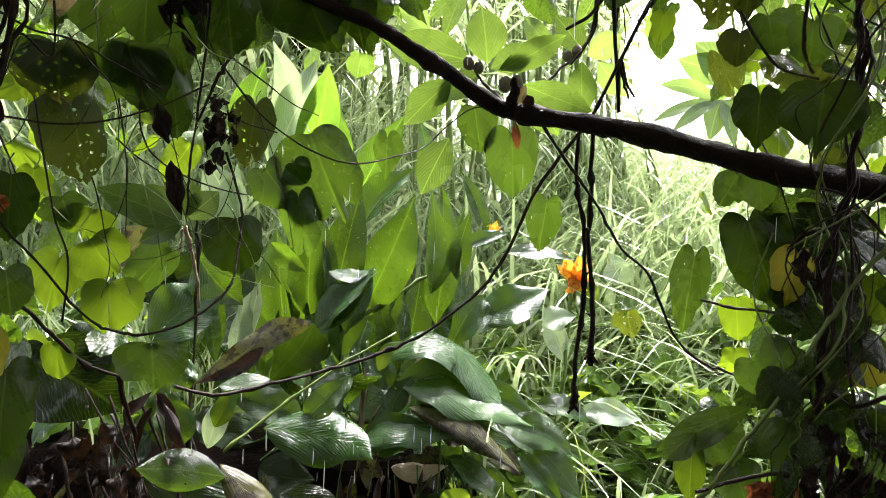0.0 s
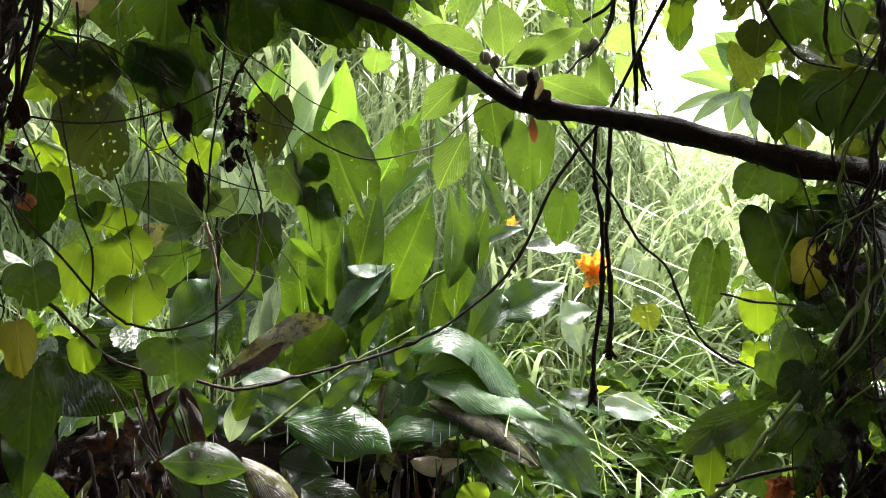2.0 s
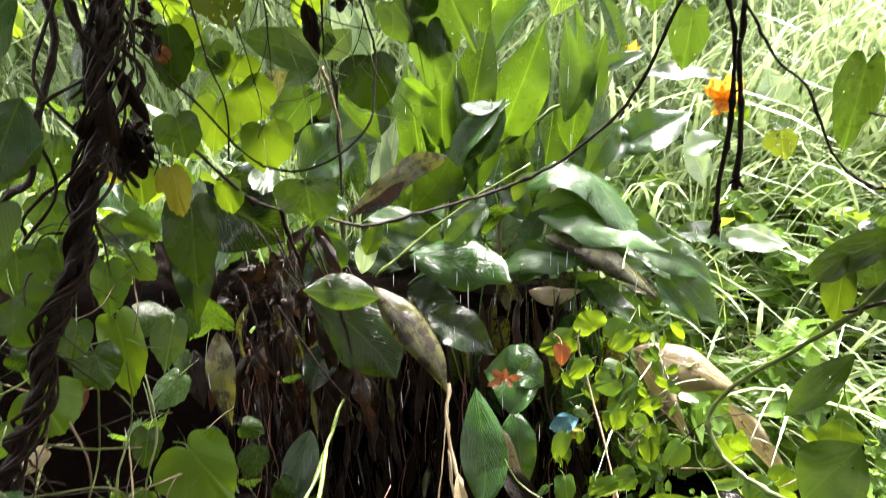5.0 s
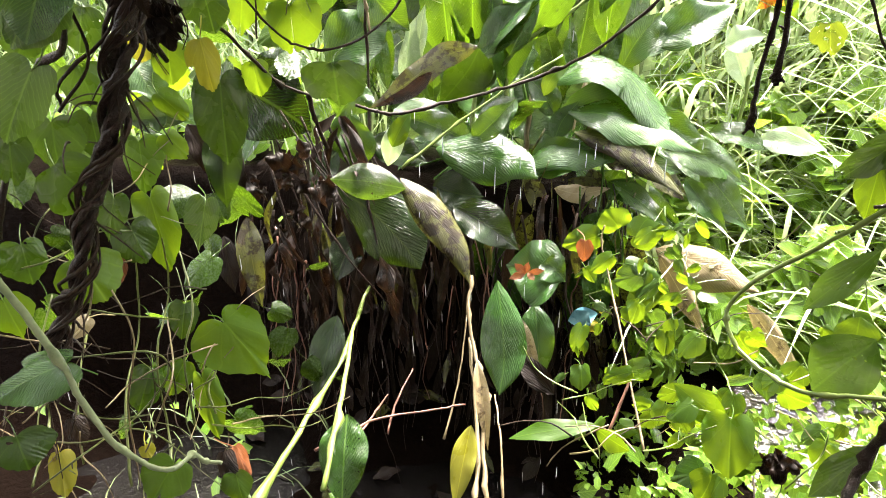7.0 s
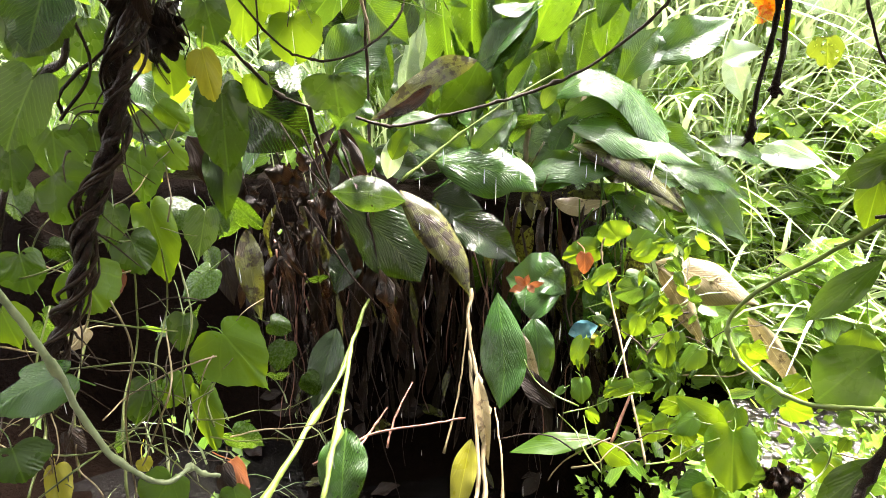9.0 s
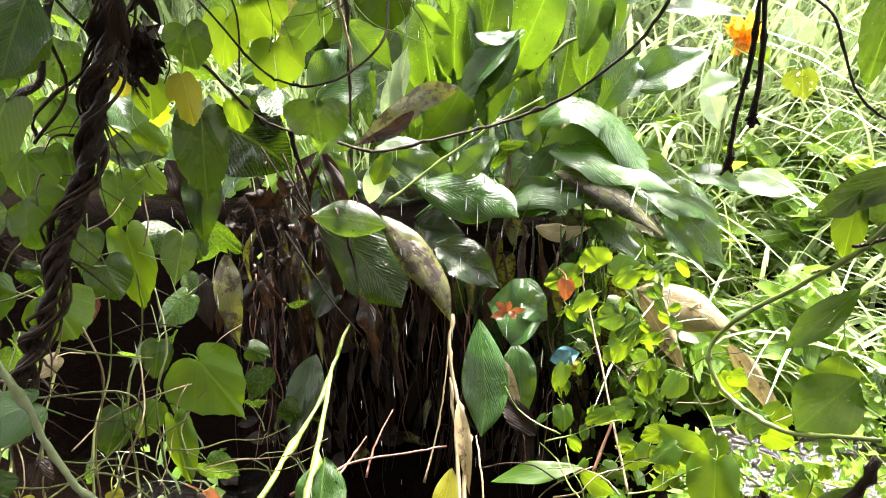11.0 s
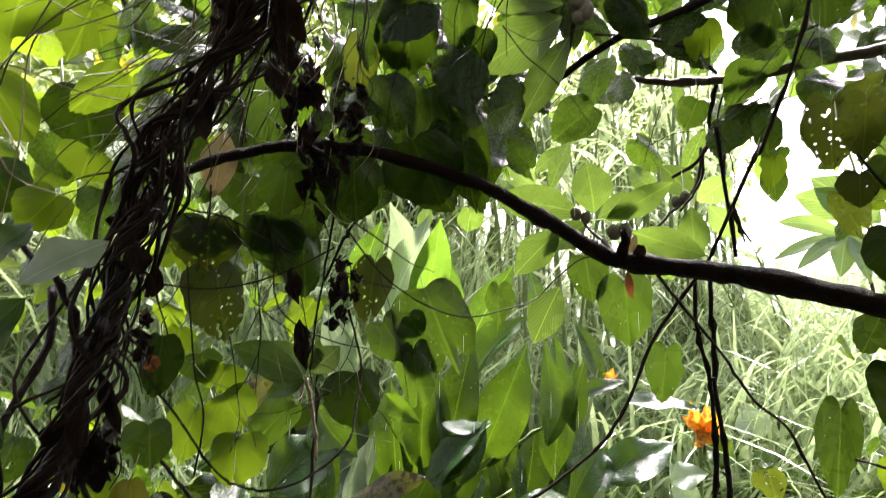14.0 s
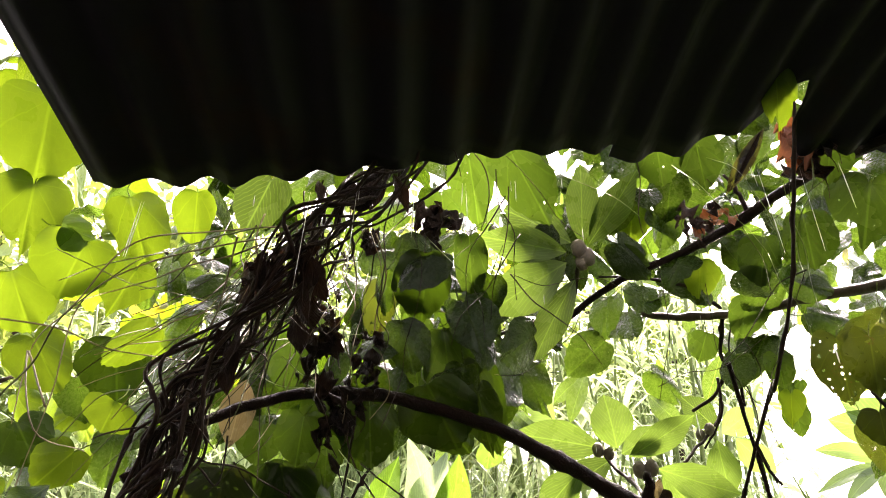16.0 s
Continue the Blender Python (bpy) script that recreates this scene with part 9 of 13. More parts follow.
leaf(vine_left, "broad", (-0.503, 0.637, 1.435), (-0.552, 0.57, 1.375), 0.063, (0.45, -0.54, 0.70), "canna_skylit", 0.35, 0.2, wave=0.2)
leaf(vine_left, "broad", (-0.559, 0.588, 1.447), (-0.594, 0.567, 1.397), 0.051, (0.25, -0.74, 0.62), "canna", 0.35, 0.2, wave=0.2)
leaf(vine_left, "broad", (-0.549, 0.579, 1.363), (-0.585, 0.526, 1.274), 0.054, (0.46, -0.60, 0.66), "canna", 0.35, 0.2, wave=0.2)
leaf(vine_left, "broad", (-0.564, 0.575, 1.258), (-0.591, 0.544, 1.176), 0.082, (0.35, -0.69, 0.63), "canna", 0.35, 0.2, wave=0.2)
vine_low = thing("climbing_vine", (-0.606, 0.846, 0.956), "heart-leaved vine creeping low by the bank", "climbing vine", "vine curtains")
leaf(vine_low, "heart", (-0.631, 0.838, 0.684), (-0.555, 0.825, 0.586), 0.128, (0.57, -0.63, 0.53), "lime", 0.3, 0.2, 0.07)
leaf(vine_low, "heart", (-0.563, 0.842, 1.094), (-0.563, 0.817, 0.974), 0.084, (0.40, -0.67, 0.62), "vine", 0.3, 0.2, 0.07)
leaf(vine_low, "heart", (-0.531, 0.762, 1.16), (-0.523, 0.76, 1.092), 0.045, (0.54, -0.83, 0.09), "yellow", 0.3, 0.2, 0.07)
leaf(vine_low, "heart", (-0.586, 0.536, 1.151), (-0.609, 0.499, 1.083), 0.068, (0.53, -0.81, 0.25), "broad", 0.3, 0.2, 0.07)
leaf(vine_low, "heart", (-0.583, 0.569, 1.231), (-0.611, 0.541, 1.173), 0.084, (0.43, -0.65, 0.62), "broad", 0.3, 0.2, 0.07)
leaf(vine_low, "heart", (-0.669, 0.614, 1.027), (-0.63, 0.633, 0.967), 0.086, (0.68, -0.70, 0.23), "vine", 0.3, 0.2, 0.07)
leaf(vine_low, "heart", (-0.675, 0.699, 1.137), (-0.666, 0.698, 1.074), 0.071, (0.57, -0.58, 0.58), "vine", 0.3, 0.2, 0.07)
leaf(vine_low, "heart", (-0.704, 0.662, 1.071), (-0.702, 0.648, 1.008), 0.07, (0.56, -0.80, 0.19), "vine", 0.3, 0.2, 0.07)
leaf(vine_low, "heart", (-0.755, 0.949, 1.061), (-0.718, 0.967, 1.01), 0.045, (0.59, -0.80, 0.14), "lime", 0.3, 0.2, 0.07)
leaf(vine_low, "heart", (-0.717, 0.902, 0.999), (-0.69, 0.913, 0.958), 0.046, (0.49, -0.61, 0.62), "lime", 0.3, 0.2, 0.07)
leaf(vine_low, "heart", (-0.643, 0.863, 0.893), (-0.652, 0.828, 0.822), 0.058, (0.50, -0.80, 0.33), "broad", 0.3, 0.2, 0.07)
leaf(vine_low, "heart", (-0.718, 0.751, 0.936), (-0.725, 0.722, 0.879), 0.057, (0.53, -0.52, 0.67), "vine", 0.3, 0.2, 0.07)
leaf(vine_low, "heart", (-0.763, 0.823, 0.863), (-0.737, 0.819, 0.803), 0.079, (0.70, -0.62, 0.34), "vine", 0.3, 0.2, 0.07)
leaf(vine_low, "heart", (-0.752, 0.69, 0.863), (-0.718, 0.688, 0.796), 0.101, (0.78, -0.48, 0.40), "lime", 0.3, 0.2, 0.07)
leaf(vine_low, "heart", (-0.771, 0.894, 0.889), (-0.737, 0.869, 0.762), 0.076, (0.49, -0.54, 0.69), "lime", 0.3, 0.2, 0.07)
leaf(vine_low, "heart", (-0.737, 0.547, 0.865), (-0.719, 0.538, 0.815), 0.06, (0.72, -0.58, 0.37), "lime", 0.3, 0.2, 0.07)
leaf(vine_low, "heart", (-0.702, 0.477, 0.714), (-0.684, 0.463, 0.676), 0.078, (0.51, -0.35, 0.78), "vine", 0.3, 0.2, 0.07)
leaf(vine_low, "heart", (-0.705, 0.842, 0.56), (-0.665, 0.794, 0.463), 0.055, (0.23, -0.83, 0.50), "lime", 0.3, 0.2, 0.07)
leaf(vine_low, "heart", (-0.752, 0.874, 0.993), (-0.744, 0.857, 0.911), 0.062, (0.62, -0.75, 0.22), "vine", 0.3, 0.2, 0.07)
leaf(vine_low, "heart", (-0.703, 0.73, 1.063), (-0.693, 0.724, 0.996), 0.064, (0.56, -0.56, 0.61), "vine", 0.3, 0.2, 0.07)
leaf(vine_low, "heart", (-0.802, 0.651, 0.898), (-0.789, 0.638, 0.843), 0.067, (0.72, -0.62, 0.31), "vine", 0.3, 0.2, 0.07)
leaf(vine_low, "heart", (-0.701, 0.591, 1.066), (-0.699, 0.577, 1.007), 0.049, (0.61, -0.50, 0.62), "vine", 0.3, 0.2, 0.07)
leaf(vine_low, "heart", (-0.746, 0.89, 0.684), (-0.747, 0.857, 0.631), 0.056, (0.57, -0.70, 0.43), "vine", 0.3, 0.2, 0.07)
leaf(vine_low, "heart", (-0.808, 0.84, 0.575), (-0.809, 0.788, 0.511), 0.07, (0.60, -0.63, 0.50), "vine", 0.3, 0.2, 0.07)
leaf(vine_low, "heart", (-0.79, 0.91, 0.546), (-0.805, 0.861, 0.498), 0.06, (0.44, -0.46, 0.77), "lime", 0.3, 0.2, 0.07)
leaf(vine_low, "heart", (-0.663, 0.678, 0.509), (-0.676, 0.627, 0.472), 0.083, (0.55, -0.58, 0.60), "lime", 0.3, 0.2, 0.07)
leaf(vine_low, "heart", (-0.795, 0.601, 0.574), (-0.772, 0.57, 0.518), 0.044, (0.30, -0.50, 0.81), "yellow", 0.3, 0.2, 0.07)
leaf(vine_low, "heart", (-0.624, 0.775, 0.409), (-0.605, 0.75, 0.371), 0.056, (0.47, -0.62, 0.63), "lime", 0.3, 0.2, 0.07)
leaf(vine_low, "heart", (-0.598, 0.57, 1.209), (-0.613, 0.552, 1.16), 0.059, (0.71, -0.71, 0.03), "vine", 0.3, 0.2, 0.07)
leaf(vine_low, "heart", (-0.68, 0.556, 0.775), (-0.734, 0.486, 0.771), 0.082, (0.29, -0.22, 0.93), "canna", 0.3, 0.2, 0.07)
leaf(vine_low, "heart", (-0.866, 0.791, 0.702), (-0.887, 0.754, 0.68), 0.036, (0.43, -0.63, 0.65), "dry", 0.3, 0.2, 0.07)
leaf(vine_low, "heart", (-0.777, 0.79, 0.815), (-0.78, 0.766, 0.775), 0.04, (0.29, -0.58, 0.76), "rust", 0.3, 0.2, 0.07)
leaf(vine_low, "heart", (-0.859, 0.694, 0.56), (-0.836, 0.679, 0.517), 0.041, (0.40, -0.79, 0.47), "deadbrown", 0.3, 0.2, 0.07)
leaf(vine_low, "heart", (-0.761, 0.731, 0.487), (-0.749, 0.725, 0.469), 0.029, (0.58, -0.59, 0.56), "yellow", 0.3, 0.2, 0.07)
leaf(vine_low, "heart", (-0.649, 0.79, 0.444), (-0.627, 0.76, 0.396), 0.039, (0.06, -0.59, 0.80), "deadbrown", 0.3, 0.2, 0.07)
leaf(vine_low, "heart", (-0.645, 0.816, 0.436), (-0.61, 0.793, 0.384), 0.045, (0.76, -0.21, 0.61), "rust", 0.3, 0.2, 0.07)
leaf(vine_low, "heart", (-0.793, 0.866, 1.205), (-0.808, 0.849, 1.14), 0.073, (0.59, -0.61, 0.53), "vine", 0.3, 0.2, 0.07)
leaf(vine_low, "heart", (-0.764, 1.013, 1.133), (-0.763, 1.006, 1.065), 0.067, (0.58, -0.81, 0.09), "lime", 0.3, 0.2, 0.07)
leaf(vine_low, "heart", (-0.67, 1.129, 1.089), (-0.656, 1.128, 1.025), 0.058, (0.49, -0.87, 0.11), "lime", 0.3, 0.2, 0.07)
leaf(vine_low, "heart", (-0.798, 0.989, 1.155), (-0.8, 0.984, 1.108), 0.056, (0.54, -0.64, 0.55), "yellow", 0.3, 0.2, 0.07)
vine_canopy = thing("climbing_vine", (-0.227, 1.119, 1.924), "heart-leaved vine hanging under the roof eave", "climbing vine", "vine curtains")
leaf(vine_canopy, "heart", (-0.055, 1.005, 2.191), (0.01, 1.112, 2.052), 0.131, (0.02, -0.80, -0.60), "vine", 0.3, 0.2, 0.07)
leaf(vine_canopy, "heart", (-0.24, 1.047, 1.981), (-0.259, 1.113, 1.855), 0.124, (0.19, -0.85, -0.48), "shade_leaf", 0.3, 0.2, 0.07)
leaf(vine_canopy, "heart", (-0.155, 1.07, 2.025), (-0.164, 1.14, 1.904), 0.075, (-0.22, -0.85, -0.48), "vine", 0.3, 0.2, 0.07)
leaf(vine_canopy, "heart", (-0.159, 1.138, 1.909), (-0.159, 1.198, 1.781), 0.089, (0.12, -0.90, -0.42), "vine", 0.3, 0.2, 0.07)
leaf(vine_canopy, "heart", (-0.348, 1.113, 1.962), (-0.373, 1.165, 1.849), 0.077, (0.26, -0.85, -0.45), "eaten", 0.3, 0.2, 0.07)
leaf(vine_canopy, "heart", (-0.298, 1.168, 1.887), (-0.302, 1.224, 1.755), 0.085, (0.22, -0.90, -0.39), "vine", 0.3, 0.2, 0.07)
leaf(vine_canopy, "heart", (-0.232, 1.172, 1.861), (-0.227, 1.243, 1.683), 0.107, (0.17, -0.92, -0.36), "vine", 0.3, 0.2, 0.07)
leaf(vine_canopy, "heart", (-0.169, 1.189, 1.799), (-0.141, 1.253, 1.617), 0.084, (-0.05, -0.94, -0.34), "shade_leaf", 0.3, 0.2, 0.07)
leaf(vine_canopy, "heart", (-0.269, 1.2, 1.722), (-0.196, 1.244, 1.623), 0.113, (0.18, -0.94, -0.29), "shade_leaf", 0.3, 0.2, 0.07)
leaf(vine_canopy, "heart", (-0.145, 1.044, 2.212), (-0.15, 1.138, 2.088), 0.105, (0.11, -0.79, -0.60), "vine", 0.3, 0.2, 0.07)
leaf(vine_canopy, "heart", (-0.412, 1.196, 1.747), (-0.417, 1.24, 1.598), 0.109, (0.30, -0.91, -0.28), "shade_leaf", 0.3, 0.2, 0.07)
leaf(vine_canopy, "heart", (-0.498, 1.164, 1.743), (-0.459, 1.223, 1.607), 0.097, (0.35, -0.89, -0.28), "shade_leaf", 0.3, 0.2, 0.07)
leaf(vine_canopy, "heart", (-0.423, 0.711, 1.94), (-0.478, 0.739, 1.865), 0.091, (0.42, -0.71, -0.57), "broad", 0.3, 0.2, 0.07)
leaf(vine_canopy, "heart", (-0.726, 0.7, 1.854), (-0.765, 0.721, 1.768), 0.13, (0.63, -0.64, -0.44), "lime", 0.3, 0.2, 0.07)
leaf(vine_canopy, "heart", (-0.7, 0.798, 1.856), (-0.741, 0.814, 1.774), 0.097, (0.58, -0.69, -0.43), "lime", 0.3, 0.2, 0.07)
leaf(vine_canopy, "heart", (-0.626, 0.787, 1.737), (-0.692, 0.768, 1.671), 0.062, (0.58, -0.73, -0.37), "lime", 0.3, 0.2, 0.07)
leaf(vine_canopy, "heart", (-0.763, 0.871, 1.767), (-0.768, 0.916, 1.659), 0.124, (0.60, -0.73, -0.33), "shade_leaf", 0.3, 0.2, 0.07)
leaf(vine_canopy, "heart", (-0.675, 0.803, 1.622), (-0.696, 0.803, 1.579), 0.089, (0.60, -0.75, -0.28), "lime", 0.3, 0.2, 0.07)
leaf(vine_canopy, "heart", (-0.784, 0.595, 2.079), (-0.837, 0.661, 1.959), 0.169, (0.63, -0.53, -0.57), "lime", 0.3, 0.2, 0.07)
leaf(vine_canopy, "heart", (-0.775, 0.82, 2.041), (-0.769, 0.911, 1.929), 0.121, (0.56, -0.66, -0.50), "lime", 0.3, 0.2, 0.07)
leaf(vine_canopy, "heart", (-0.831, 0.666, 1.962), (-0.865, 0.718, 1.853), 0.124, (0.66, -0.58, -0.48), "lime", 0.3, 0.2, 0.07)
leaf(vine_canopy, "heart", (-0.873, 0.722, 1.834), (-0.857, 0.792, 1.752), 0.124, (0.67, -0.63, -0.40), "lime", 0.3, 0.2, 0.07)
leaf(vine_canopy, "heart", (-0.495, 1.017, 1.815), (-0.52, 1.053, 1.706), 0.09, (0.40, -0.84, -0.37), "vine", 0.3, 0.2, 0.07)
leaf(vine_canopy, "heart", (-0.622, 0.807, 2.02), (-0.64, 0.859, 1.937), 0.079, (0.49, -0.68, -0.54), "lime", 0.3, 0.2, 0.07)
leaf(vine_canopy, "heart", (-0.57, 0.96, 1.552), (-0.575, 0.971, 1.493), 0.114, (0.48, -0.85, -0.20), "vine", 0.3, 0.2, 0.07)
leaf(vine_canopy, "heart", (-0.506, 0.991, 1.565), (-0.496, 1.01, 1.505), 0.083, (0.42, -0.88, -0.21), "vine", 0.3, 0.2, 0.07)
leaf(vine_canopy, "heart", (-0.446, 1.017, 1.568), (-0.462, 1.027, 1.497), 0.083, (0.39, -0.90, -0.21), "vine", 0.3, 0.2, 0.07)
leaf(vine_canopy, "heart", (-0.857, 0.796, 1.743), (-0.834, 0.856, 1.664), 0.101, (0.66, -0.68, -0.33), "lime", 0.3, 0.2, 0.07)
leaf(vine_canopy, "heart", (-0.747, 0.667, 1.87), (-0.712, 0.703, 1.867), 0.062, (0.61, -0.62, -0.49), "vine", 0.3, 0.2, 0.07)
leaf(vine_canopy, "heart", (-0.807, 0.769, 1.588), (-0.788, 0.807, 1.529), 0.093, (0.67, -0.70, -0.23), "vine", 0.3, 0.2, 0.07)
leaf(vine_canopy, "heart", (-0.686, 0.758, 1.535), (-0.719, 0.745, 1.481), 0.076, (0.65, -0.73, -0.21), "lime", 0.3, 0.2, 0.07)
leaf(vine_canopy, "heart", (0.366, 1.547, 1.966), (0.336, 1.578, 1.906), 0.077, (-0.19, -0.91, -0.37), "vine", 0.3, 0.2, 0.07)
leaf(vine_canopy, "heart", (0.431, 1.289, 1.793), (0.43, 1.312, 1.73), 0.06, (-0.28, -0.90, -0.32), "vine", 0.3, 0.2, 0.07)
leaf(vine_canopy, "heart", (0.442, 1.312, 1.717), (0.435, 1.332, 1.656), 0.052, (-0.29, -0.92, -0.27), "lime", 0.3, 0.2, 0.07)
leaf(vine_canopy, "heart", (0.439, 1.182, 2.01), (0.421, 1.236, 1.922), 0.091, (-0.28, -0.84, -0.46), "vine", 0.3, 0.2, 0.07)
leaf(vine_canopy, "heart", (0.499, 1.162, 1.767), (0.494, 1.203, 1.654), 0.097, (-0.35, -0.88, -0.31), "eaten", 0.3, 0.2, 0.07)
leaf(vine_canopy, "heart", (0.508, 1.06, 1.721), (0.503, 1.098, 1.619), 0.079, (-0.38, -0.87, -0.30), "eaten", 0.3, 0.2, 0.07)
leaf(vine_canopy, "heart", (0.339, 1.31, 2.045), (0.317, 1.355, 1.969), 0.083, (-0.20, -0.87, -0.45), "lime", 0.3, 0.2, 0.07)
leaf(vine_canopy, "heart", (0.478, 1.063, 1.979), (0.483, 1.114, 1.885), 0.097, (-0.34, -0.82, -0.47), "vine", 0.3, 0.2, 0.07)
leaf(vine_canopy, "heart", (0.539, 0.932, 1.937), (0.514, 0.999, 1.848), 0.124, (-0.40, -0.79, -0.47), "vine", 0.3, 0.2, 0.07)
leaf(vine_canopy, "heart", (0.248, 1.047, 2.19), (0.261, 1.104, 2.112), 0.1, (-0.17, -0.78, -0.60), "vine", 0.3, 0.2, 0.07)
leaf(vine_canopy, "heart", (0.323, 1.043, 2.172), (0.334, 1.104, 2.086), 0.088, (-0.22, -0.78, -0.59), "vine", 0.3, 0.2, 0.07)
leaf(vine_canopy, "heart", (0.221, 1.332, 2.238), (0.197, 1.387, 2.159), 0.103, (-0.12, -0.83, -0.54), "lime", 0.3, 0.2, 0.07)
leaf(vine_canopy, "heart", (0.359, 0.688, 2.01), (0.359, 0.756, 1.933), 0.051, (-0.32, -0.71, -0.63), "lime", 0.3, 0.2, 0.07)
leaf(vine_canopy, "heart", (0.494, 0.893, 2.023), (0.488, 0.946, 1.956), 0.079, (-0.37, -0.75, -0.55), "vine", 0.3, 0.2, 0.07)
leaf(vine_canopy, "heart", (0.458, 1.417, 2), (0.408, 1.471, 1.913), 0.088, (-0.25, -0.88, -0.40), "vine", 0.3, 0.2, 0.07)
leaf(vine_canopy, "heart", (-0.223, 1.117, 2.186), (-0.22, 1.164, 2.123), 0.091, (0.15, -0.80, -0.58), "vine", 0.3, 0.2, 0.07)
loose_leaves(vine_canopy, "heart", "vine", 190, (0.05, 1.2, 1.95), (1.15, 1.85, 2.75), (0.07, 0.13), 21, spread=0.95)
loose_leaves(vine_canopy, "heart", "vine", 130, (-1.3, 1.25, 1.8), (-0.05, 1.8, 2.65), (0.09, 0.15), 22, spread=0.95)
loose_leaves(vine_canopy, "heart", "lime", 44, (-1.9, 1.3, 1.5), (-0.7, 2.2, 2.7), (0.09, 0.14), 23, spread=0.95)
loose_leaves(vine_canopy, "broad", "broad", 90, (-0.9, 1.9, 2.1), (1.3, 2.9, 3.6), (0.14, 0.22), 24, slim=0.5)
loose_leaves(vine_canopy, "heart", "yellow", 9, (-1.5, 1.4, 1.8), (1.0, 1.9, 2.7), (0.07, 0.12), 51, spread=0.95)
loose_leaves(vine_canopy, "heart", "lime", 22, (-1.9, 1.5, 1.75), (-0.9, 2.0, 2.7), (0.13, 0.2), 35)
loose_leaves(vine_canopy, "heart", "shade_leaf", 70, (-1.0, 1.1, 1.85), (1.0, 1.6, 2.6), (0.08, 0.14), 36, spread=0.95)
stem(vine_canopy, "tendril", [(0.056, 1.115, 1.868), (0.028, 1.171, 1.828), (-0.026, 1.21, 1.805), (-0.073, 1.101, 1.727), (-0.147, 1.231, 1.782)], 0.001, 0.001, "twig", per=4, sides=5)
stem(vine_canopy, "tendril", [(0.41, 0.97, 1.808), (0.423, 1.09, 1.808), (0.399, 1.084, 1.742), (0.389, 1.188, 1.734), (0.325, 1.053, 1.629)], 0.001, 0.001, "twig", per=4, sides=5)
stem(vine_canopy, "tendril", [(0.405, 0.918, 1.954), (0.421, 0.971, 1.92), (0.462, 1.066, 1.91), (0.441, 1.035, 1.827), (0.42, 0.99, 1.745)], 0.001, 0.001, "greenstem", per=4, sides=5)
stem(vine_canopy, "tendril", [(-0.129, 0.908, 2.134), (-0.1, 0.949, 2.094), (-0.097, 0.935, 2.002), (-0.142, 1.105, 2.046), (-0.161, 0.914, 1.879)], 0.002, 0.001, "twig", per=4, sides=5)
stem(vine_canopy, "tendril", [(0.467, 0.911, 1.948), (0.437, 0.955, 1.943), (0.4, 0.99, 1.932), (0.359, 1.024, 1.927), (0.316, 1.06, 1.951)], 0.001, 0.001, "twig", per=4, sides=5)
stem(vine_canopy, "tendril", [(0.001, 0.853, 2.054), (0.035, 0.944, 2.064), (0.091, 1.039, 2.096), (0.131, 0.942, 1.987), (0.165, 0.926, 1.929)], 0.002, 0.001, "greenstem", per=4, sides=5)
stem(vine_canopy, "tendril", [(0.296, 0.997, 1.716), (0.313, 1.008, 1.67), (0.366, 1.227, 1.685), (0.337, 1.126, 1.597), (0.356, 1.151, 1.554)], 0.001, 0.001, "twig", per=4, sides=5)
stem(vine_canopy, "tendril", [(-0.05, 1.065, 2.011), (-0.086, 1.03, 1.927), (-0.13, 1.094, 1.905), (-0.157, 0.964, 1.794), (-0.182, 0.984, 1.745)], 0.002, 0.001, "twig", per=4, sides=5)
stem(vine_canopy, "tendril", [(-0.621, 0.909, 1.767), (-0.647, 1.058, 1.812), (-0.517, 0.926, 1.704), (-0.507, 1.02, 1.711), (-0.497, 1.142, 1.751)], 0.001, 0.001, "greenstem", per=4, sides=5)
stem(vine_canopy, "tendril", [(-0.072, 1.017, 1.893), (-0.038, 1.01, 1.832), (0.005, 1.077, 1.822), (0.05, 1.209, 1.835), (0.075, 1.096, 1.731)], 0.002, 0.001, "twig", per=4, sides=5)
stem(vine_canopy, "tendril", [(-0.217, 0.912, 2.007), (-0.291, 1.01, 2.036), (-0.295, 0.886, 1.901), (-0.331, 0.968, 1.882), (-0.365, 0.991, 1.836)], 0.002, 0.001, "twig", per=4, sides=5)
stem(vine_canopy, "tendril", [(0.489, 0.967, 2.058), (0.421, 0.849, 1.903), (0.47, 1.045, 1.971), (0.462, 1.095, 1.93), (0.386, 0.915, 1.769)], 0.002, 0.001, "greenstem", per=4, sides=5)
stem(vine_canopy, "tendril", [(0.4, 0.934, 1.795), (0.419, 1.125, 1.871), (0.348, 1.039, 1.777), (0.294, 0.988, 1.708), (0.287, 1.136, 1.726)], 0.002, 0.001, "twig", per=4, sides=5)
stem(vine_canopy, "tendril", [(-0.072, 1.093, 1.935), (-0.018, 1.15, 1.934), (0.04, 0.957, 1.835), (0.095, 1.001, 1.852), (0.153, 1.129, 1.88)], 0.001, 0.001, "twig", per=4, sides=5)
stem(vine_canopy, "tendril", [(-0.274, 0.843, 2.023), (-0.233, 0.857, 1.977), (-0.24, 0.997, 2.005), (-0.185, 0.94, 1.907), (-0.171, 1.125, 1.962)], 0.001, 0.001, "greenstem", per=4, sides=5)
stem(vine_canopy, "tendril", [(-0.603, 0.91, 2.044), (-0.548, 0.79, 1.892), (-0.596, 0.799, 1.866), (-0.651, 0.83, 1.844), (-0.665, 0.776, 1.802)], 0.002, 0.001, "twig", per=4, sides=5)
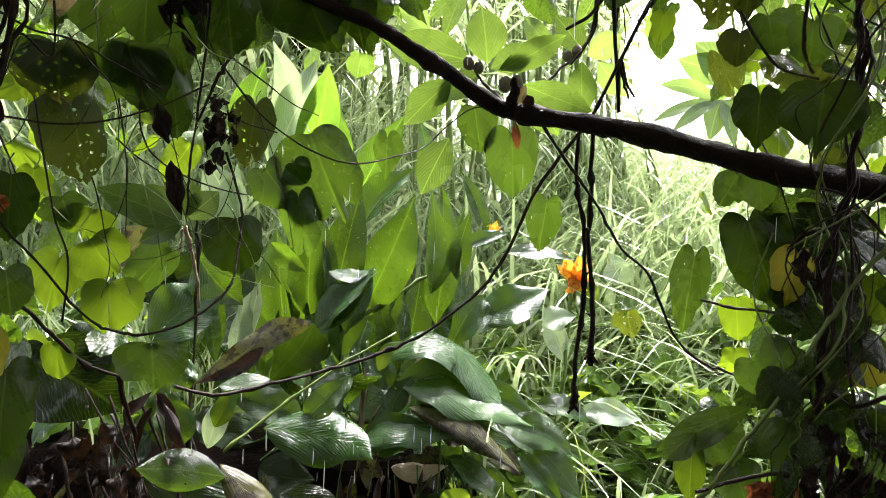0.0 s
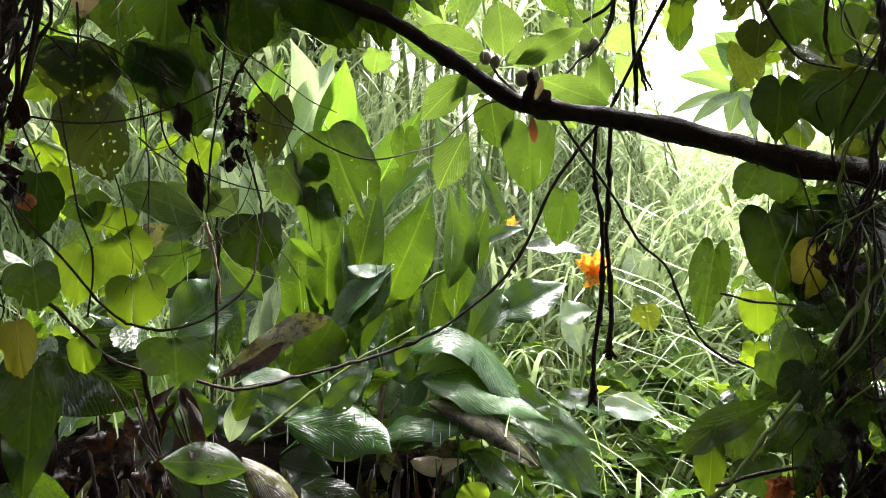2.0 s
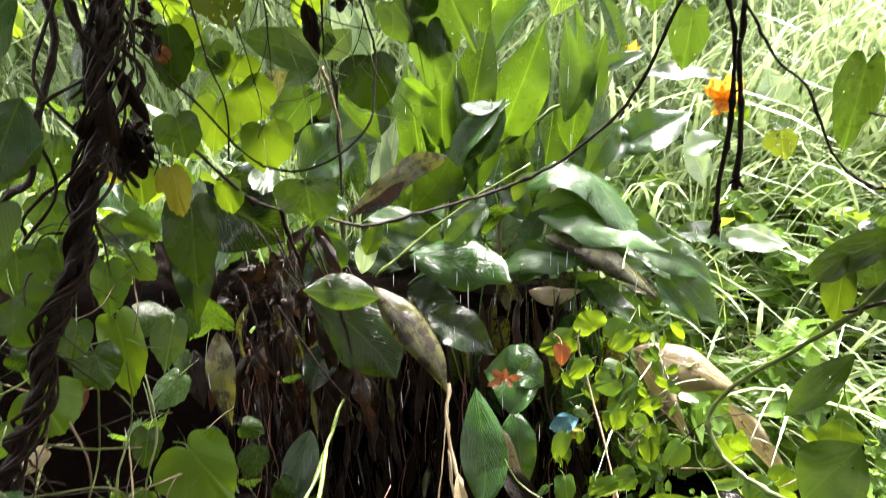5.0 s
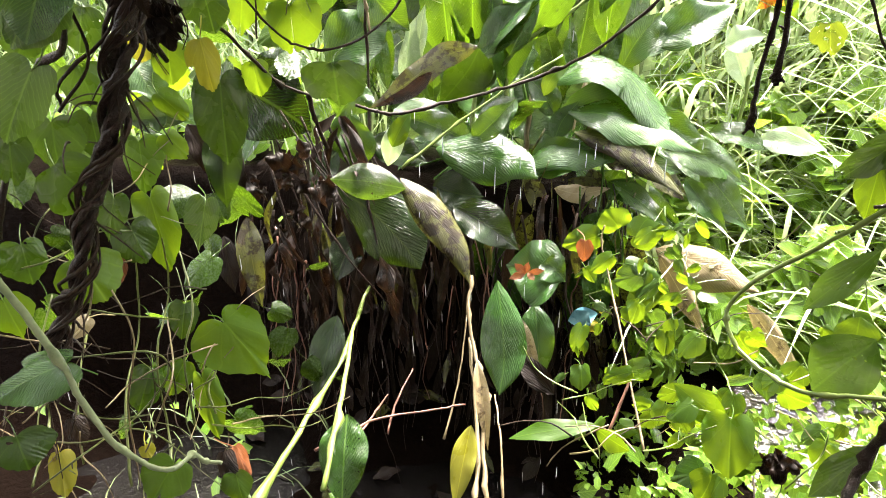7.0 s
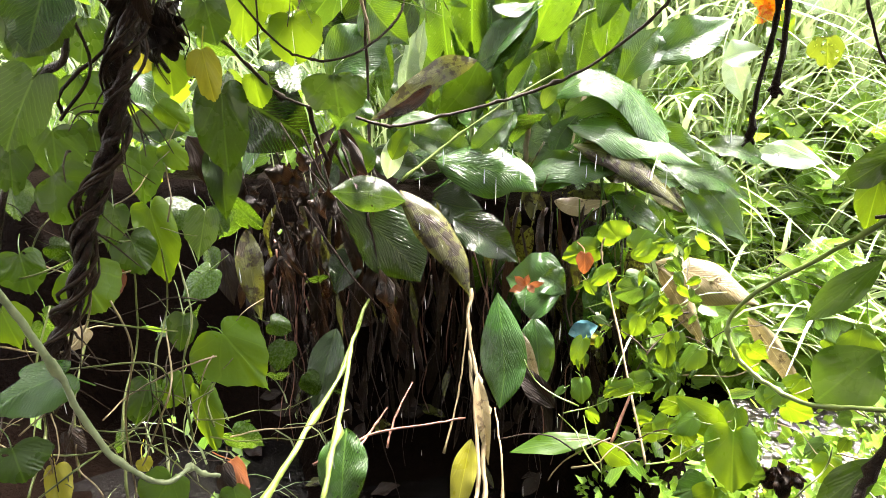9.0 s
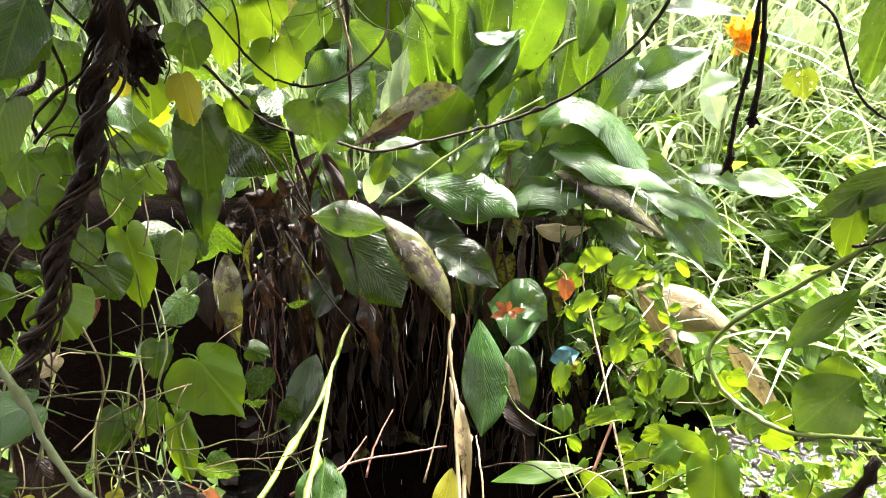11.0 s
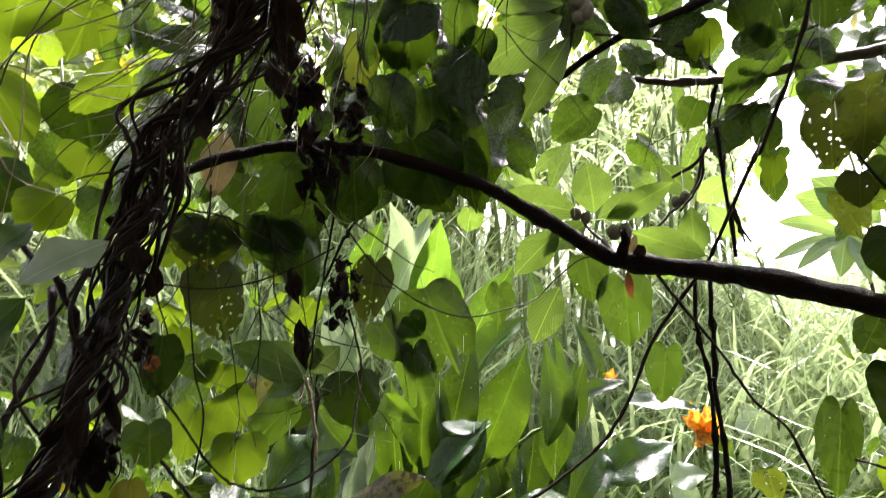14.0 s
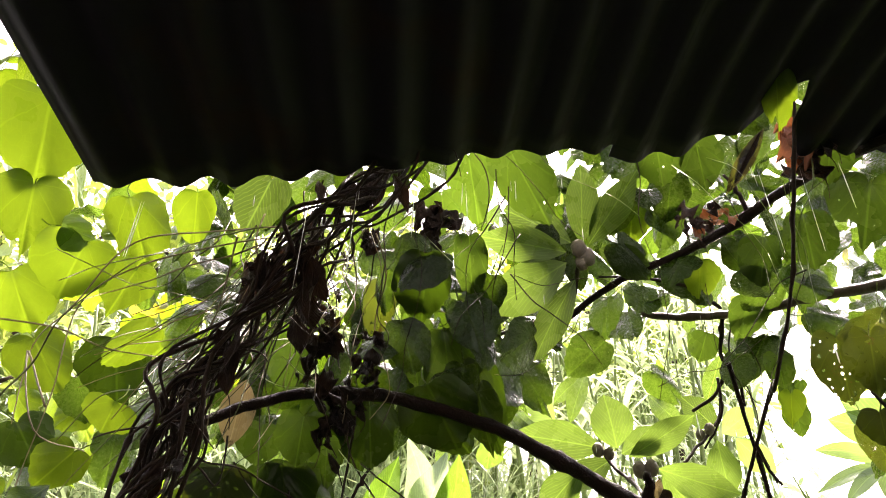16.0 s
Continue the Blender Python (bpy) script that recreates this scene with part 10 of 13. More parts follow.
stem(vine_canopy, "tendril", [(-0.084, 0.999, 2.133), (-0.077, 0.924, 1.992), (-0.055, 0.974, 1.958), (-0.066, 1.048, 1.929), (-0.073, 1.146, 1.905)], 0.002, 0.001, "twig", per=4, sides=5)
stem(vine_canopy, "tendril", [(0.275, 0.84, 1.97), (0.362, 0.983, 2.046), (0.392, 1.014, 2.004), (0.41, 1.026, 1.946), (0.425, 1.075, 1.905)], 0.001, 0.001, "greenstem", per=4, sides=5)
stem(vine_canopy, "tendril", [(-0.072, 0.887, 2.095), (-0.03, 0.872, 2.025), (0.002, 0.959, 2.029), (0.033, 1.045, 2.02), (0.081, 1.107, 2.008)], 0.001, 0.001, "twig", per=4, sides=5)
stem(vine_canopy, "tendril", [(-0.064, 0.93, 2.011), (-0.097, 0.916, 1.942), (-0.156, 1.07, 1.986), (-0.158, 1.017, 1.879), (-0.169, 1.127, 1.862)], 0.002, 0.001, "twig", per=4, sides=5)
stem(vine_canopy, "tendril", [(0.253, 0.988, 2.077), (0.262, 0.882, 1.95), (0.339, 1.058, 2.016), (0.38, 1.081, 1.979), (0.408, 1.096, 1.928)], 0.001, 0.001, "greenstem", per=4, sides=5)
stem(vine_canopy, "tendril", [(-0.253, 1.066, 2.052), (-0.209, 1.074, 1.989), (-0.175, 1.144, 1.968), (-0.127, 0.998, 1.819), (-0.139, 1.102, 1.799)], 0.001, 0.001, "twig", per=4, sides=5)
stem(vine_canopy, "tendril", [(0.272, 0.862, 1.943), (0.342, 1.007, 1.991), (0.377, 1.087, 1.972), (0.393, 1.085, 1.907), (0.343, 0.946, 1.77)], 0.001, 0.001, "twig", per=4, sides=5)
stem(vine_canopy, "tendril", [(-0.597, 1.038, 1.803), (-0.528, 1.034, 1.781), (-0.458, 1, 1.72), (-0.429, 1.071, 1.718), (-0.367, 1.067, 1.694)], 0.001, 0.001, "greenstem", per=4, sides=5)
stem(vine_canopy, "tendril", [(-0.37, 1.069, 1.961), (-0.342, 0.951, 1.822), (-0.363, 1.038, 1.796), (-0.374, 1.015, 1.726), (-0.405, 1.07, 1.685)], 0.001, 0.001, "twig", per=4, sides=5)
stem(vine_canopy, "tendril", [(-0.063, 1.024, 2.104), (-0.063, 0.951, 1.97), (-0.076, 0.937, 1.89), (-0.106, 1.017, 1.872), (-0.122, 1.091, 1.839)], 0.002, 0.001, "twig", per=4, sides=5)
stem(vine_canopy, "tendril", [(-0.576, 0.954, 1.815), (-0.48, 0.887, 1.746), (-0.501, 1.055, 1.823), (-0.457, 1.105, 1.848), (-0.35, 0.989, 1.785)], 0.002, 0.001, "greenstem", per=4, sides=5)
stem(vine_canopy, "tendril", [(0.174, 0.902, 2.064), (0.202, 1.054, 2.101), (0.179, 1.014, 1.993), (0.192, 1.067, 1.951), (0.221, 1.144, 1.924)], 0.002, 0.001, "twig", per=4, sides=5)
stem(vine_canopy, "tendril", [(0.249, 0.948, 1.796), (0.276, 1.074, 1.793), (0.281, 1.115, 1.746), (0.311, 1.156, 1.707), (0.337, 1.172, 1.663)], 0.001, 0.001, "twig", per=4, sides=5)
stem(vine_canopy, "tendril", [(0.504, 0.916, 1.967), (0.584, 0.989, 1.995), (0.548, 0.879, 1.881), (0.575, 0.918, 1.85), (0.595, 0.961, 1.815)], 0.001, 0.001, "greenstem", per=4, sides=5)
stem(vine_canopy, "tendril", [(0.184, 0.96, 1.844), (0.199, 1.05, 1.825), (0.196, 1.059, 1.764), (0.191, 1.155, 1.739), (0.174, 1.181, 1.685)], 0.001, 0.001, "twig", per=4, sides=5)
stem(vine_canopy, "tendril", [(0.362, 1.071, 1.751), (0.308, 1.051, 1.712), (0.248, 1.004, 1.67), (0.21, 1.064, 1.69), (0.16, 1.067, 1.67)], 0.001, 0.001, "twig", per=4, sides=5)
stem(vine_canopy, "tendril", [(0.406, 1.088, 1.919), (0.399, 1.05, 1.834), (0.413, 1.039, 1.776), (0.449, 1.144, 1.759), (0.386, 1.037, 1.66)], 0.001, 0.001, "greenstem", per=4, sides=5)
stem(vine_canopy, "tendril", [(-0.413, 0.98, 1.816), (-0.516, 1.114, 1.842), (-0.463, 0.928, 1.706), (-0.576, 1.113, 1.726), (-0.508, 0.997, 1.619)], 0.002, 0.001, "twig", per=4, sides=5)
loose_leaves(vine_canopy, "heart", "shade_leaf", 34, (-0.48, 1.3, 1.82), (-0.08, 1.6, 2.12), (0.09, 0.13), 64, spread=0.8)
loose_leaves(vine_canopy, "heart", "shade_leaf", 46, (-0.813, 1.108, 1.757), (-0.157, 1.66, 2.154), (0.07, 0.12), 61, spread=0.95)
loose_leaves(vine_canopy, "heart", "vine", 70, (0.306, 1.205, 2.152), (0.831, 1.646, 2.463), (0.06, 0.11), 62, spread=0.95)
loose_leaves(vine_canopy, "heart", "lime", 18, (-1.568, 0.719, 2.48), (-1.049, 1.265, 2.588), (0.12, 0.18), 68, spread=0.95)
loose_leaves(vine_canopy, "heart", "shade_leaf", 8, (-0.36, 1.02, 1.80), (-0.12, 1.14, 2.08), (0.08, 0.13), 65, droop=0.9, spread=0.6)
loose_leaves(vine_canopy, "heart", "shade_leaf", 10, (0.0, 1.15, 2.0), (0.5, 1.3, 2.2), (0.07, 0.11), 66, droop=0.9, spread=0.7)
loose_leaves(vine_canopy, "heart", "vine", 12, (-0.114, 1.344, 2.303), (0.371, 1.624, 2.408), (0.06, 0.11), 63, spread=0.95)
vine_right = thing("climbing_vine", (0.548, 0.953, 1.284), "dense heart-leaved vine curtain hanging beside the opening", "climbing vine", "vine curtains")
leaf(vine_right, "heart", (0.495, 1.059, 1.294), (0.524, 1.041, 1.15), 0.116, (-0.44, -0.90, 0.02), "shade_leaf", 0.3, 0.2, 0.07)
leaf(vine_right, "heart", (0.467, 1.213, 1.235), (0.442, 1.212, 1.092), 0.072, (-0.35, -0.93, 0.07), "vine", 0.3, 0.2, 0.07)
leaf(vine_right, "heart", (0.551, 1.229, 1.158), (0.551, 1.221, 1.078), 0.07, (-0.41, -0.91, 0.10), "lime", 0.3, 0.2, 0.07)
leaf(vine_right, "heart", (0.525, 0.967, 1.241), (0.505, 0.974, 1.165), 0.061, (-0.47, -0.88, 0.04), "yellow", 0.3, 0.2, 0.07)
leaf(vine_right, "heart", (0.468, 0.804, 1.442), (0.465, 0.821, 1.361), 0.109, (-0.76, -0.64, -0.11), "shade_leaf", 0.3, 0.2, 0.07)
leaf(vine_right, "heart", (0.47, 0.969, 1.477), (0.465, 0.987, 1.392), 0.076, (-0.43, -0.89, -0.17), "shade_leaf", 0.3, 0.2, 0.07)
leaf(vine_right, "heart", (0.476, 1.047, 1.595), (0.474, 1.062, 1.545), 0.062, (-0.40, -0.88, -0.27), "eaten", 0.3, 0.2, 0.07)
leaf(vine_right, "heart", (0.488, 0.981, 1.598), (0.502, 0.992, 1.542), 0.07, (-0.43, -0.86, -0.28), "vine", 0.3, 0.2, 0.07)
leaf(vine_right, "heart", (0.519, 0.916, 1.568), (0.521, 0.934, 1.509), 0.076, (-0.47, -0.84, -0.26), "vine", 0.3, 0.2, 0.07)
leaf(vine_right, "heart", (0.49, 1.088, 1.373), (0.464, 1.104, 1.323), 0.062, (-0.40, -0.91, -0.08), "vine", 0.3, 0.2, 0.07)
leaf(vine_right, "heart", (0.499, 1.03, 1.367), (0.501, 1.034, 1.309), 0.06, (-0.43, -0.90, -0.08), "vine", 0.3, 0.2, 0.07)
leaf(vine_right, "heart", (0.578, 1.051, 1.296), (0.549, 1.067, 1.251), 0.073, (-0.47, -0.88, -0.02), "vine", 0.3, 0.2, 0.07)
leaf(vine_right, "heart", (0.536, 1.007, 1.103), (0.505, 1.015, 1.058), 0.08, (-0.45, -0.88, 0.15), "vine", 0.3, 0.2, 0.07)
leaf(vine_right, "heart", (0.557, 0.94, 1.121), (0.573, 0.926, 1.091), 0.067, (-0.51, -0.85, 0.13), "vine", 0.3, 0.2, 0.07)
leaf(vine_right, "heart", (0.447, 1.076, 0.963), (0.451, 1.051, 0.887), 0.079, (-0.37, -0.89, 0.27), "vine", 0.3, 0.2, 0.07)
leaf(vine_right, "heart", (0.41, 1.077, 0.916), (0.394, 1.057, 0.84), 0.052, (-0.34, -0.89, 0.31), "lime", 0.3, 0.2, 0.07)
leaf(vine_right, "heart", (0.503, 0.945, 0.998), (0.481, 0.933, 0.92), 0.086, (-0.45, -0.85, 0.26), "shade_leaf", 0.3, 0.2, 0.07)
leaf(vine_right, "heart", (0.506, 1.072, 1.066), (0.509, 1.06, 1.013), 0.062, (-0.42, -0.89, 0.18), "vine", 0.3, 0.2, 0.07)
leaf(vine_right, "heart", (0.595, 0.912, 1.093), (0.586, 0.91, 1.054), 0.067, (-0.54, -0.83, 0.16), "yellow", 0.3, 0.2, 0.07)
leaf(vine_right, "heart", (0.605, 1.357, 1.04), (0.603, 1.352, 1.006), 0.06, (-0.40, -0.90, 0.15), "lime", 0.3, 0.2, 0.07)
leaf(vine_right, "heart", (0.513, 1.821, 1.078), (0.518, 1.811, 1.001), 0.082, (-0.27, -0.96, 0.11), "eaten", 0.3, 0.2, 0.07)
leaf(vine_right, "heart", (0.467, 1.048, 0.898), (0.482, 1.022, 0.845), 0.083, (-0.40, -0.86, 0.32), "vine", 0.3, 0.2, 0.07)
leaf(vine_right, "heart", (0.654, 1.001, 1.147), (0.668, 0.996, 1.216), 0.062, (-0.55, -0.83, 0.06), "lime", 0.3, 0.2, 0.07)
leaf(vine_right, "broad", (0.499, 1.061, 0.994), (0.356, 1.095, 0.91), 0.056, (-0.36, -0.90, 0.25), "vine", 0.35, 0.2)
leaf(vine_right, "broad", (0.59, 0.858, 1.114), (0.529, 0.899, 1.133), 0.045, (-0.53, -0.84, 0.12), "vine", 0.35, 0.2)
leaf(vine_right, "broad", (0.413, 1.011, 0.809), (0.316, 0.999, 0.703), 0.05, (-0.31, -0.87, 0.38), "vine", 0.35, 0.2)
leaf(vine_right, "broad", (0.409, 1.057, 0.955), (0.358, 1.064, 0.908), 0.046, (-0.32, -0.92, 0.23), "vine", 0.35, 0.2)
leaf(vine_right, "broad", (0.428, 0.997, 0.661), (0.344, 0.976, 0.57), 0.108, (-0.31, -0.82, 0.48), "vine", 0.35, 0.2)
leaf(vine_right, "broad", (0.456, 1.146, 0.625), (0.448, 1.12, 0.57), 0.073, (-0.33, -0.84, 0.44), "lime", 0.35, 0.2)
leaf(vine_right, "broad", (0.163, 1.213, 0.403), (0.272, 1.155, 0.347), 0.065, (-0.15, -0.82, 0.56), "lime", 0.35, 0.2)
leaf(vine_right, "heart", (0.254, 1.084, 0.417), (0.244, 1.019, 0.33), 0.102, (-0.18, -0.78, 0.60), "lime", 0.3, 0.2, 0.07)
leaf(vine_right, "broad", (0.409, 0.872, 0.549), (0.323, 0.842, 0.465), 0.052, (-0.31, -0.75, 0.59), "vine", 0.35, 0.2)
loose_leaves(vine_right, "heart", "vine", 230, (0.64, 1.05, 0.4), (1.25, 1.7, 2.05), (0.04, 0.085), 25, spread=0.95)
loose_leaves(vine_right, "heart", "shade_leaf", 75, (0.7, 1.0, 0.3), (1.25, 1.5, 2.05), (0.045, 0.085), 37, spread=0.95)
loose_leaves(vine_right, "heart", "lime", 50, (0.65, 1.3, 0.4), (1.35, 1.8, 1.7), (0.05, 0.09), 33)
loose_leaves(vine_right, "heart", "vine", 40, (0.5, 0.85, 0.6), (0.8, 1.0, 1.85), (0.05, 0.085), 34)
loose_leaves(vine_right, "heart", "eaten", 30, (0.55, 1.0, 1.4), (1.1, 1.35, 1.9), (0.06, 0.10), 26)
loose_leaves(vine_right, "heart", "shade_leaf", 44, (0.529, 0.95, 1.173), (0.661, 1.15, 1.376), (0.05, 0.08), 45, spread=0.95)
loose_leaves(vine_right, "heart", "shade_leaf", 36, (0.522, 0.95, 0.915), (0.661, 1.15, 1.173), (0.045, 0.075), 46, spread=0.95)
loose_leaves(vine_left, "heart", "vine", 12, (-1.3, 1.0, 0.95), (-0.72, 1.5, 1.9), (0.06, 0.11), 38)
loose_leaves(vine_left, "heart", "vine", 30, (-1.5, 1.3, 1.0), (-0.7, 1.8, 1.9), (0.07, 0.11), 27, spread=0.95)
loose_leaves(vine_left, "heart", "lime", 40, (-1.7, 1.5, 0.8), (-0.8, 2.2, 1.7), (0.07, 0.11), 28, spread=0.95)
loose_leaves(vine_low, "heart", "shade_leaf", 10, (-1.3, 1.05, 0.1), (-0.7, 1.6, 0.9), (0.05, 0.10), 39, face=(0.2, -0.8, 0.6))
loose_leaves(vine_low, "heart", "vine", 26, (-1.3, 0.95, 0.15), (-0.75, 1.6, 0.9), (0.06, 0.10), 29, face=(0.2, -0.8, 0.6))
loose_leaves(vine_right, "heart", "shade_leaf", 36, (0.444, 0.808, 0.884), (0.586, 0.924, 1.167), (0.035, 0.062), 67, spread=0.95)
# Leaf mass added to darken the lower corner of the curtain.
dark_fill_foot = thing("dead_leaf_cluster", (0.507, 0.843, 0.981), "dark leaf mass added to darken the foot of the curtain", "dead leaves", "dead leaf clusters")
withered(dark_fill_foot, 0.034, 0.038, 37, 0.016, 0.039, 22, ('dead', 'dead', 'deadbrown'))
RIGHT_TRUNK = [(0.488, 0.753, 1.563), (0.491, 0.772, 1.504), (0.506, 0.793, 1.443), (0.512, 0.818, 1.35), (0.505, 0.84, 1.265), (0.504, 0.86, 1.162), (0.499, 0.87, 1.063), (0.512, 0.864, 0.982), (0.505, 0.858, 0.887)]
rope(vine_right, "stem", RIGHT_TRUNK, 0.0034, 0.0035, 8, 0.00, "vinebark", 0.003, 20)
rope(vine_right, "stem", RIGHT_TRUNK, 0.003, 0.004, 8, 1.70, "vinebark", 0.003, 21)
rope(vine_right, "stem", RIGHT_TRUNK, 0.0022, 0.012, 4, 3.40, "vinebark", 0.003, 22)
rope(vine_right, "stem", RIGHT_TRUNK, 0.0017, 0.03, 2.2, 5.10, "greenstem", 0.015, 23)
rope(vine_right, "stem", RIGHT_TRUNK, 0.0015, 0.045, 1.6, 6.80, "twig", 0.015, 24)
rope(vine_right, "stem", RIGHT_TRUNK, 0.0013, 0.05, 2.5, 8.50, "greenstem", 0.015, 25)
rope(vine_right, "stem", RIGHT_TRUNK, 0.0012, 0.06, 1.8, 10.20, "twig", 0.015, 26)
rope(vine_right, "stem", RIGHT_TRUNK, 0.0012, 0.035, 2, 11.90, "greenstem", 0.015, 27)
rope(vine_right, "stem", RIGHT_TRUNK, 0.001, 0.07, 1.5, 13.60, "twig", 0.015, 28)
stem(vine_right, "stem", [(0.576, 0.817, 1.279), (0.525, 0.849, 1.192), (0.489, 0.863, 1.124), (0.465, 0.888, 1.059), (0.422, 0.912, 0.983), (0.378, 0.93, 0.909)], 0.003, 0.003, "greenstem")
stem(vine_right, "stem", [(0.508, 0.909, 1.604), (0.514, 0.928, 1.54), (0.528, 0.932, 1.5)], 0.003, 0.002, "vinebark")
stem(vine_right, "stem", [(0.452, 0.994, 1.612), (0.478, 0.996, 1.569), (0.511, 0.993, 1.525), (0.535, 0.93, 1.492)], 0.002, 0.002, "twig")
stem(vine_right, "stem", [(0.439, 1.114, 1.164), (0.487, 1.092, 1.152), (0.502, 0.974, 1.154), (0.504, 0.917, 1.156)], 0.002, 0.002, "twig")
stem(vine_right, "stem", [(0.525, 0.849, 1.317), (0.531, 0.847, 1.221), (0.522, 0.843, 1.12), (0.523, 0.822, 1.023)], 0.002, 0.002, "vinebark")
stem(vine_right, "stem", [(0.501, 0.846, 1.068), (0.51, 0.813, 1.054), (0.529, 0.77, 1.078)], 0.003, 0.003, "vinebark")
stem(vine_right, "stem", [(0.561, 0.828, 1.265), (0.525, 0.849, 1.317), (0.491, 0.867, 1.333)], 0.002, 0.002, "vinebark")
stem(vine_right, "stem", [(0.374, 0.97, 0.89), (0.426, 0.956, 0.912), (0.467, 0.921, 0.934), (0.495, 0.873, 0.941)], 0.003, 0.003, "vinebark")
stem(vine_right, "stem", [(0.514, 0.973, 1.247), (0.53, 0.964, 1.268), (0.535, 0.903, 1.278)], 0.004, 0.003, "bark")
stem(vine_right, "stem", [(0.436, 0.903, 0.613), (0.34, 0.974, 0.566), (0.278, 1.05, 0.56), (0.238, 1.098, 0.586), (0.232, 1.134, 0.631), (0.274, 1.124, 0.701), (0.342, 1.08, 0.777), (0.41, 0.986, 0.897)], 0.004, 0.004, "greenstem", per=8)
stem(vine_right, "stem", [(0.349, 0.79, 0.497), (0.372, 0.824, 0.552), (0.393, 0.813, 0.641)], 0.008, 0.007, "vinebark")
stem(vine_right, "tendril", [(0.533, 0.995, 1.254), (0.523, 0.915, 1.178), (0.513, 0.867, 1.139), (0.504, 0.882, 1.068), (0.519, 0.856, 0.995)], 0.002, 0.001, "greenstem")
stem(vine_right, "tendril", [(0.538, 0.899, 1.444), (0.501, 0.882, 1.393), (0.548, 0.915, 1.351), (0.567, 0.974, 1.312), (0.492, 0.872, 1.232)], 0.001, 0.001, "twig")
stem(vine_right, "tendril", [(0.499, 0.879, 1.58), (0.513, 0.858, 1.508), (0.6, 0.956, 1.455), (0.602, 0.963, 1.369), (0.551, 0.907, 1.318)], 0.002, 0.001, "twig")
stem(vine_right, "tendril", [(0.5, 0.992, 1.275), (0.452, 0.952, 1.184), (0.472, 0.925, 1.106), (0.474, 0.881, 1.049), (0.487, 0.888, 0.979)], 0.002, 0.001, "greenstem")
stem(vine_right, "tendril", [(0.606, 0.958, 1.325), (0.558, 0.848, 1.276), (0.595, 0.906, 1.193), (0.549, 0.857, 1.129), (0.572, 0.86, 1.069)], 0.001, 0.001, "twig")
stem(vine_right, "tendril", [(0.558, 0.888, 1.572), (0.593, 0.92, 1.543), (0.622, 0.918, 1.461), (0.587, 0.835, 1.392), (0.635, 0.95, 1.347)], 0.002, 0.001, "twig")
stem(vine_right, "tendril", [(0.532, 0.912, 1.293), (0.499, 0.877, 1.211), (0.549, 0.934, 1.153), (0.491, 0.861, 1.098), (0.553, 0.941, 1.024)], 0.001, 0.001, "greenstem")
stem(vine_right, "tendril", [(0.566, 0.91, 1.413), (0.603, 0.917, 1.344), (0.611, 0.917, 1.268), (0.568, 0.885, 1.208), (0.593, 0.978, 1.133)], 0.002, 0.001, "twig")
stem(vine_right, "tendril", [(0.537, 0.838, 1.588), (0.519, 0.82, 1.531), (0.591, 0.914, 1.479), (0.633, 0.925, 1.437), (0.583, 0.814, 1.366)], 0.002, 0.001, "twig")
stem(vine_right, "tendril", [(0.6, 0.942, 1.209), (0.554, 0.904, 1.166), (0.613, 0.936, 1.084), (0.612, 0.925, 1.045), (0.601, 0.908, 0.978)], 0.002, 0.001, "greenstem")
stem(vine_right, "tendril", [(0.48, 0.988, 1.415), (0.475, 0.907, 1.316), (0.491, 0.911, 1.243), (0.462, 0.902, 1.173), (0.511, 0.941, 1.087)], 0.002, 0.001, "twig")
stem(vine_right, "tendril", [(0.61, 0.938, 1.369), (0.532, 0.856, 1.291), (0.563, 0.885, 1.226), (0.597, 0.939, 1.176), (0.524, 0.853, 1.14)], 0.002, 0.001, "twig")
# whorled leaves of a small tree
tree_spray = thing("tree_twig", (0.183, 1.822, 1.756), "tree twig with whorled oval green leaves and buds", "tree twig", "leafy twigs")
leaf(tree_spray, "broad", (0.123, 1.824, 1.769), (0.105, 1.779, 1.909), 0.129, (0.28, -0.92, -0.26), "broad", 0.35, 0.2)
leaf(tree_spray, "broad", (0.085, 1.825, 1.772), (-0.158, 1.756, 1.81), 0.11, (0.25, -0.96, -0.16), "broad", 0.35, 0.2)
leaf(tree_spray, "broad", (0.152, 1.828, 1.745), (0.344, 1.824, 1.847), 0.08, (0.16, -0.93, -0.33), "broad", 0.35, 0.2)
leaf(tree_spray, "broad", (0.133, 1.827, 1.754), (0.257, 1.847, 1.82), 0.073, (0.14, -0.99, 0.03), "broad", 0.35, 0.2)
leaf(tree_spray, "broad", (0.223, 1.83, 1.71), (0.414, 1.815, 1.631), 0.093, (-0.23, -0.90, -0.37), "broad", 0.35, 0.2)
leaf(tree_spray, "broad", (0.025, 1.839, 1.728), (-0.11, 1.864, 1.603), 0.102, (-0.16, -0.99, -0.03), "broad", 0.35, 0.2)
leaf(tree_spray, "broad", (0.104, 1.832, 1.742), (-0.022, 1.853, 1.668), 0.095, (-0.28, -0.94, 0.21), "broad", 0.35, 0.2)
leaf(tree_spray, "broad", (0.4, 1.884, 1.789), (0.411, 1.918, 1.641), 0.092, (-0.52, -0.82, -0.23), "broad", 0.35, 0.2)
leaf(tree_spray, "broad", (0.427, 1.97, 1.839), (0.339, 1.953, 1.944), 0.089, (0.08, -0.99, -0.09), "broad", 0.35, 0.2)
leaf(tree_spray, "broad", (0.237, 1.881, 1.707), (0.337, 1.892, 1.579), 0.093, (-0.46, -0.78, -0.43), "broad", 0.35, 0.2)
leaf(tree_spray, "broad", (0.017, 1.775, 1.551), (-0.06, 1.793, 1.399), 0.1, (-0.22, -0.98, -0.01), "broad", 0.35, 0.2)
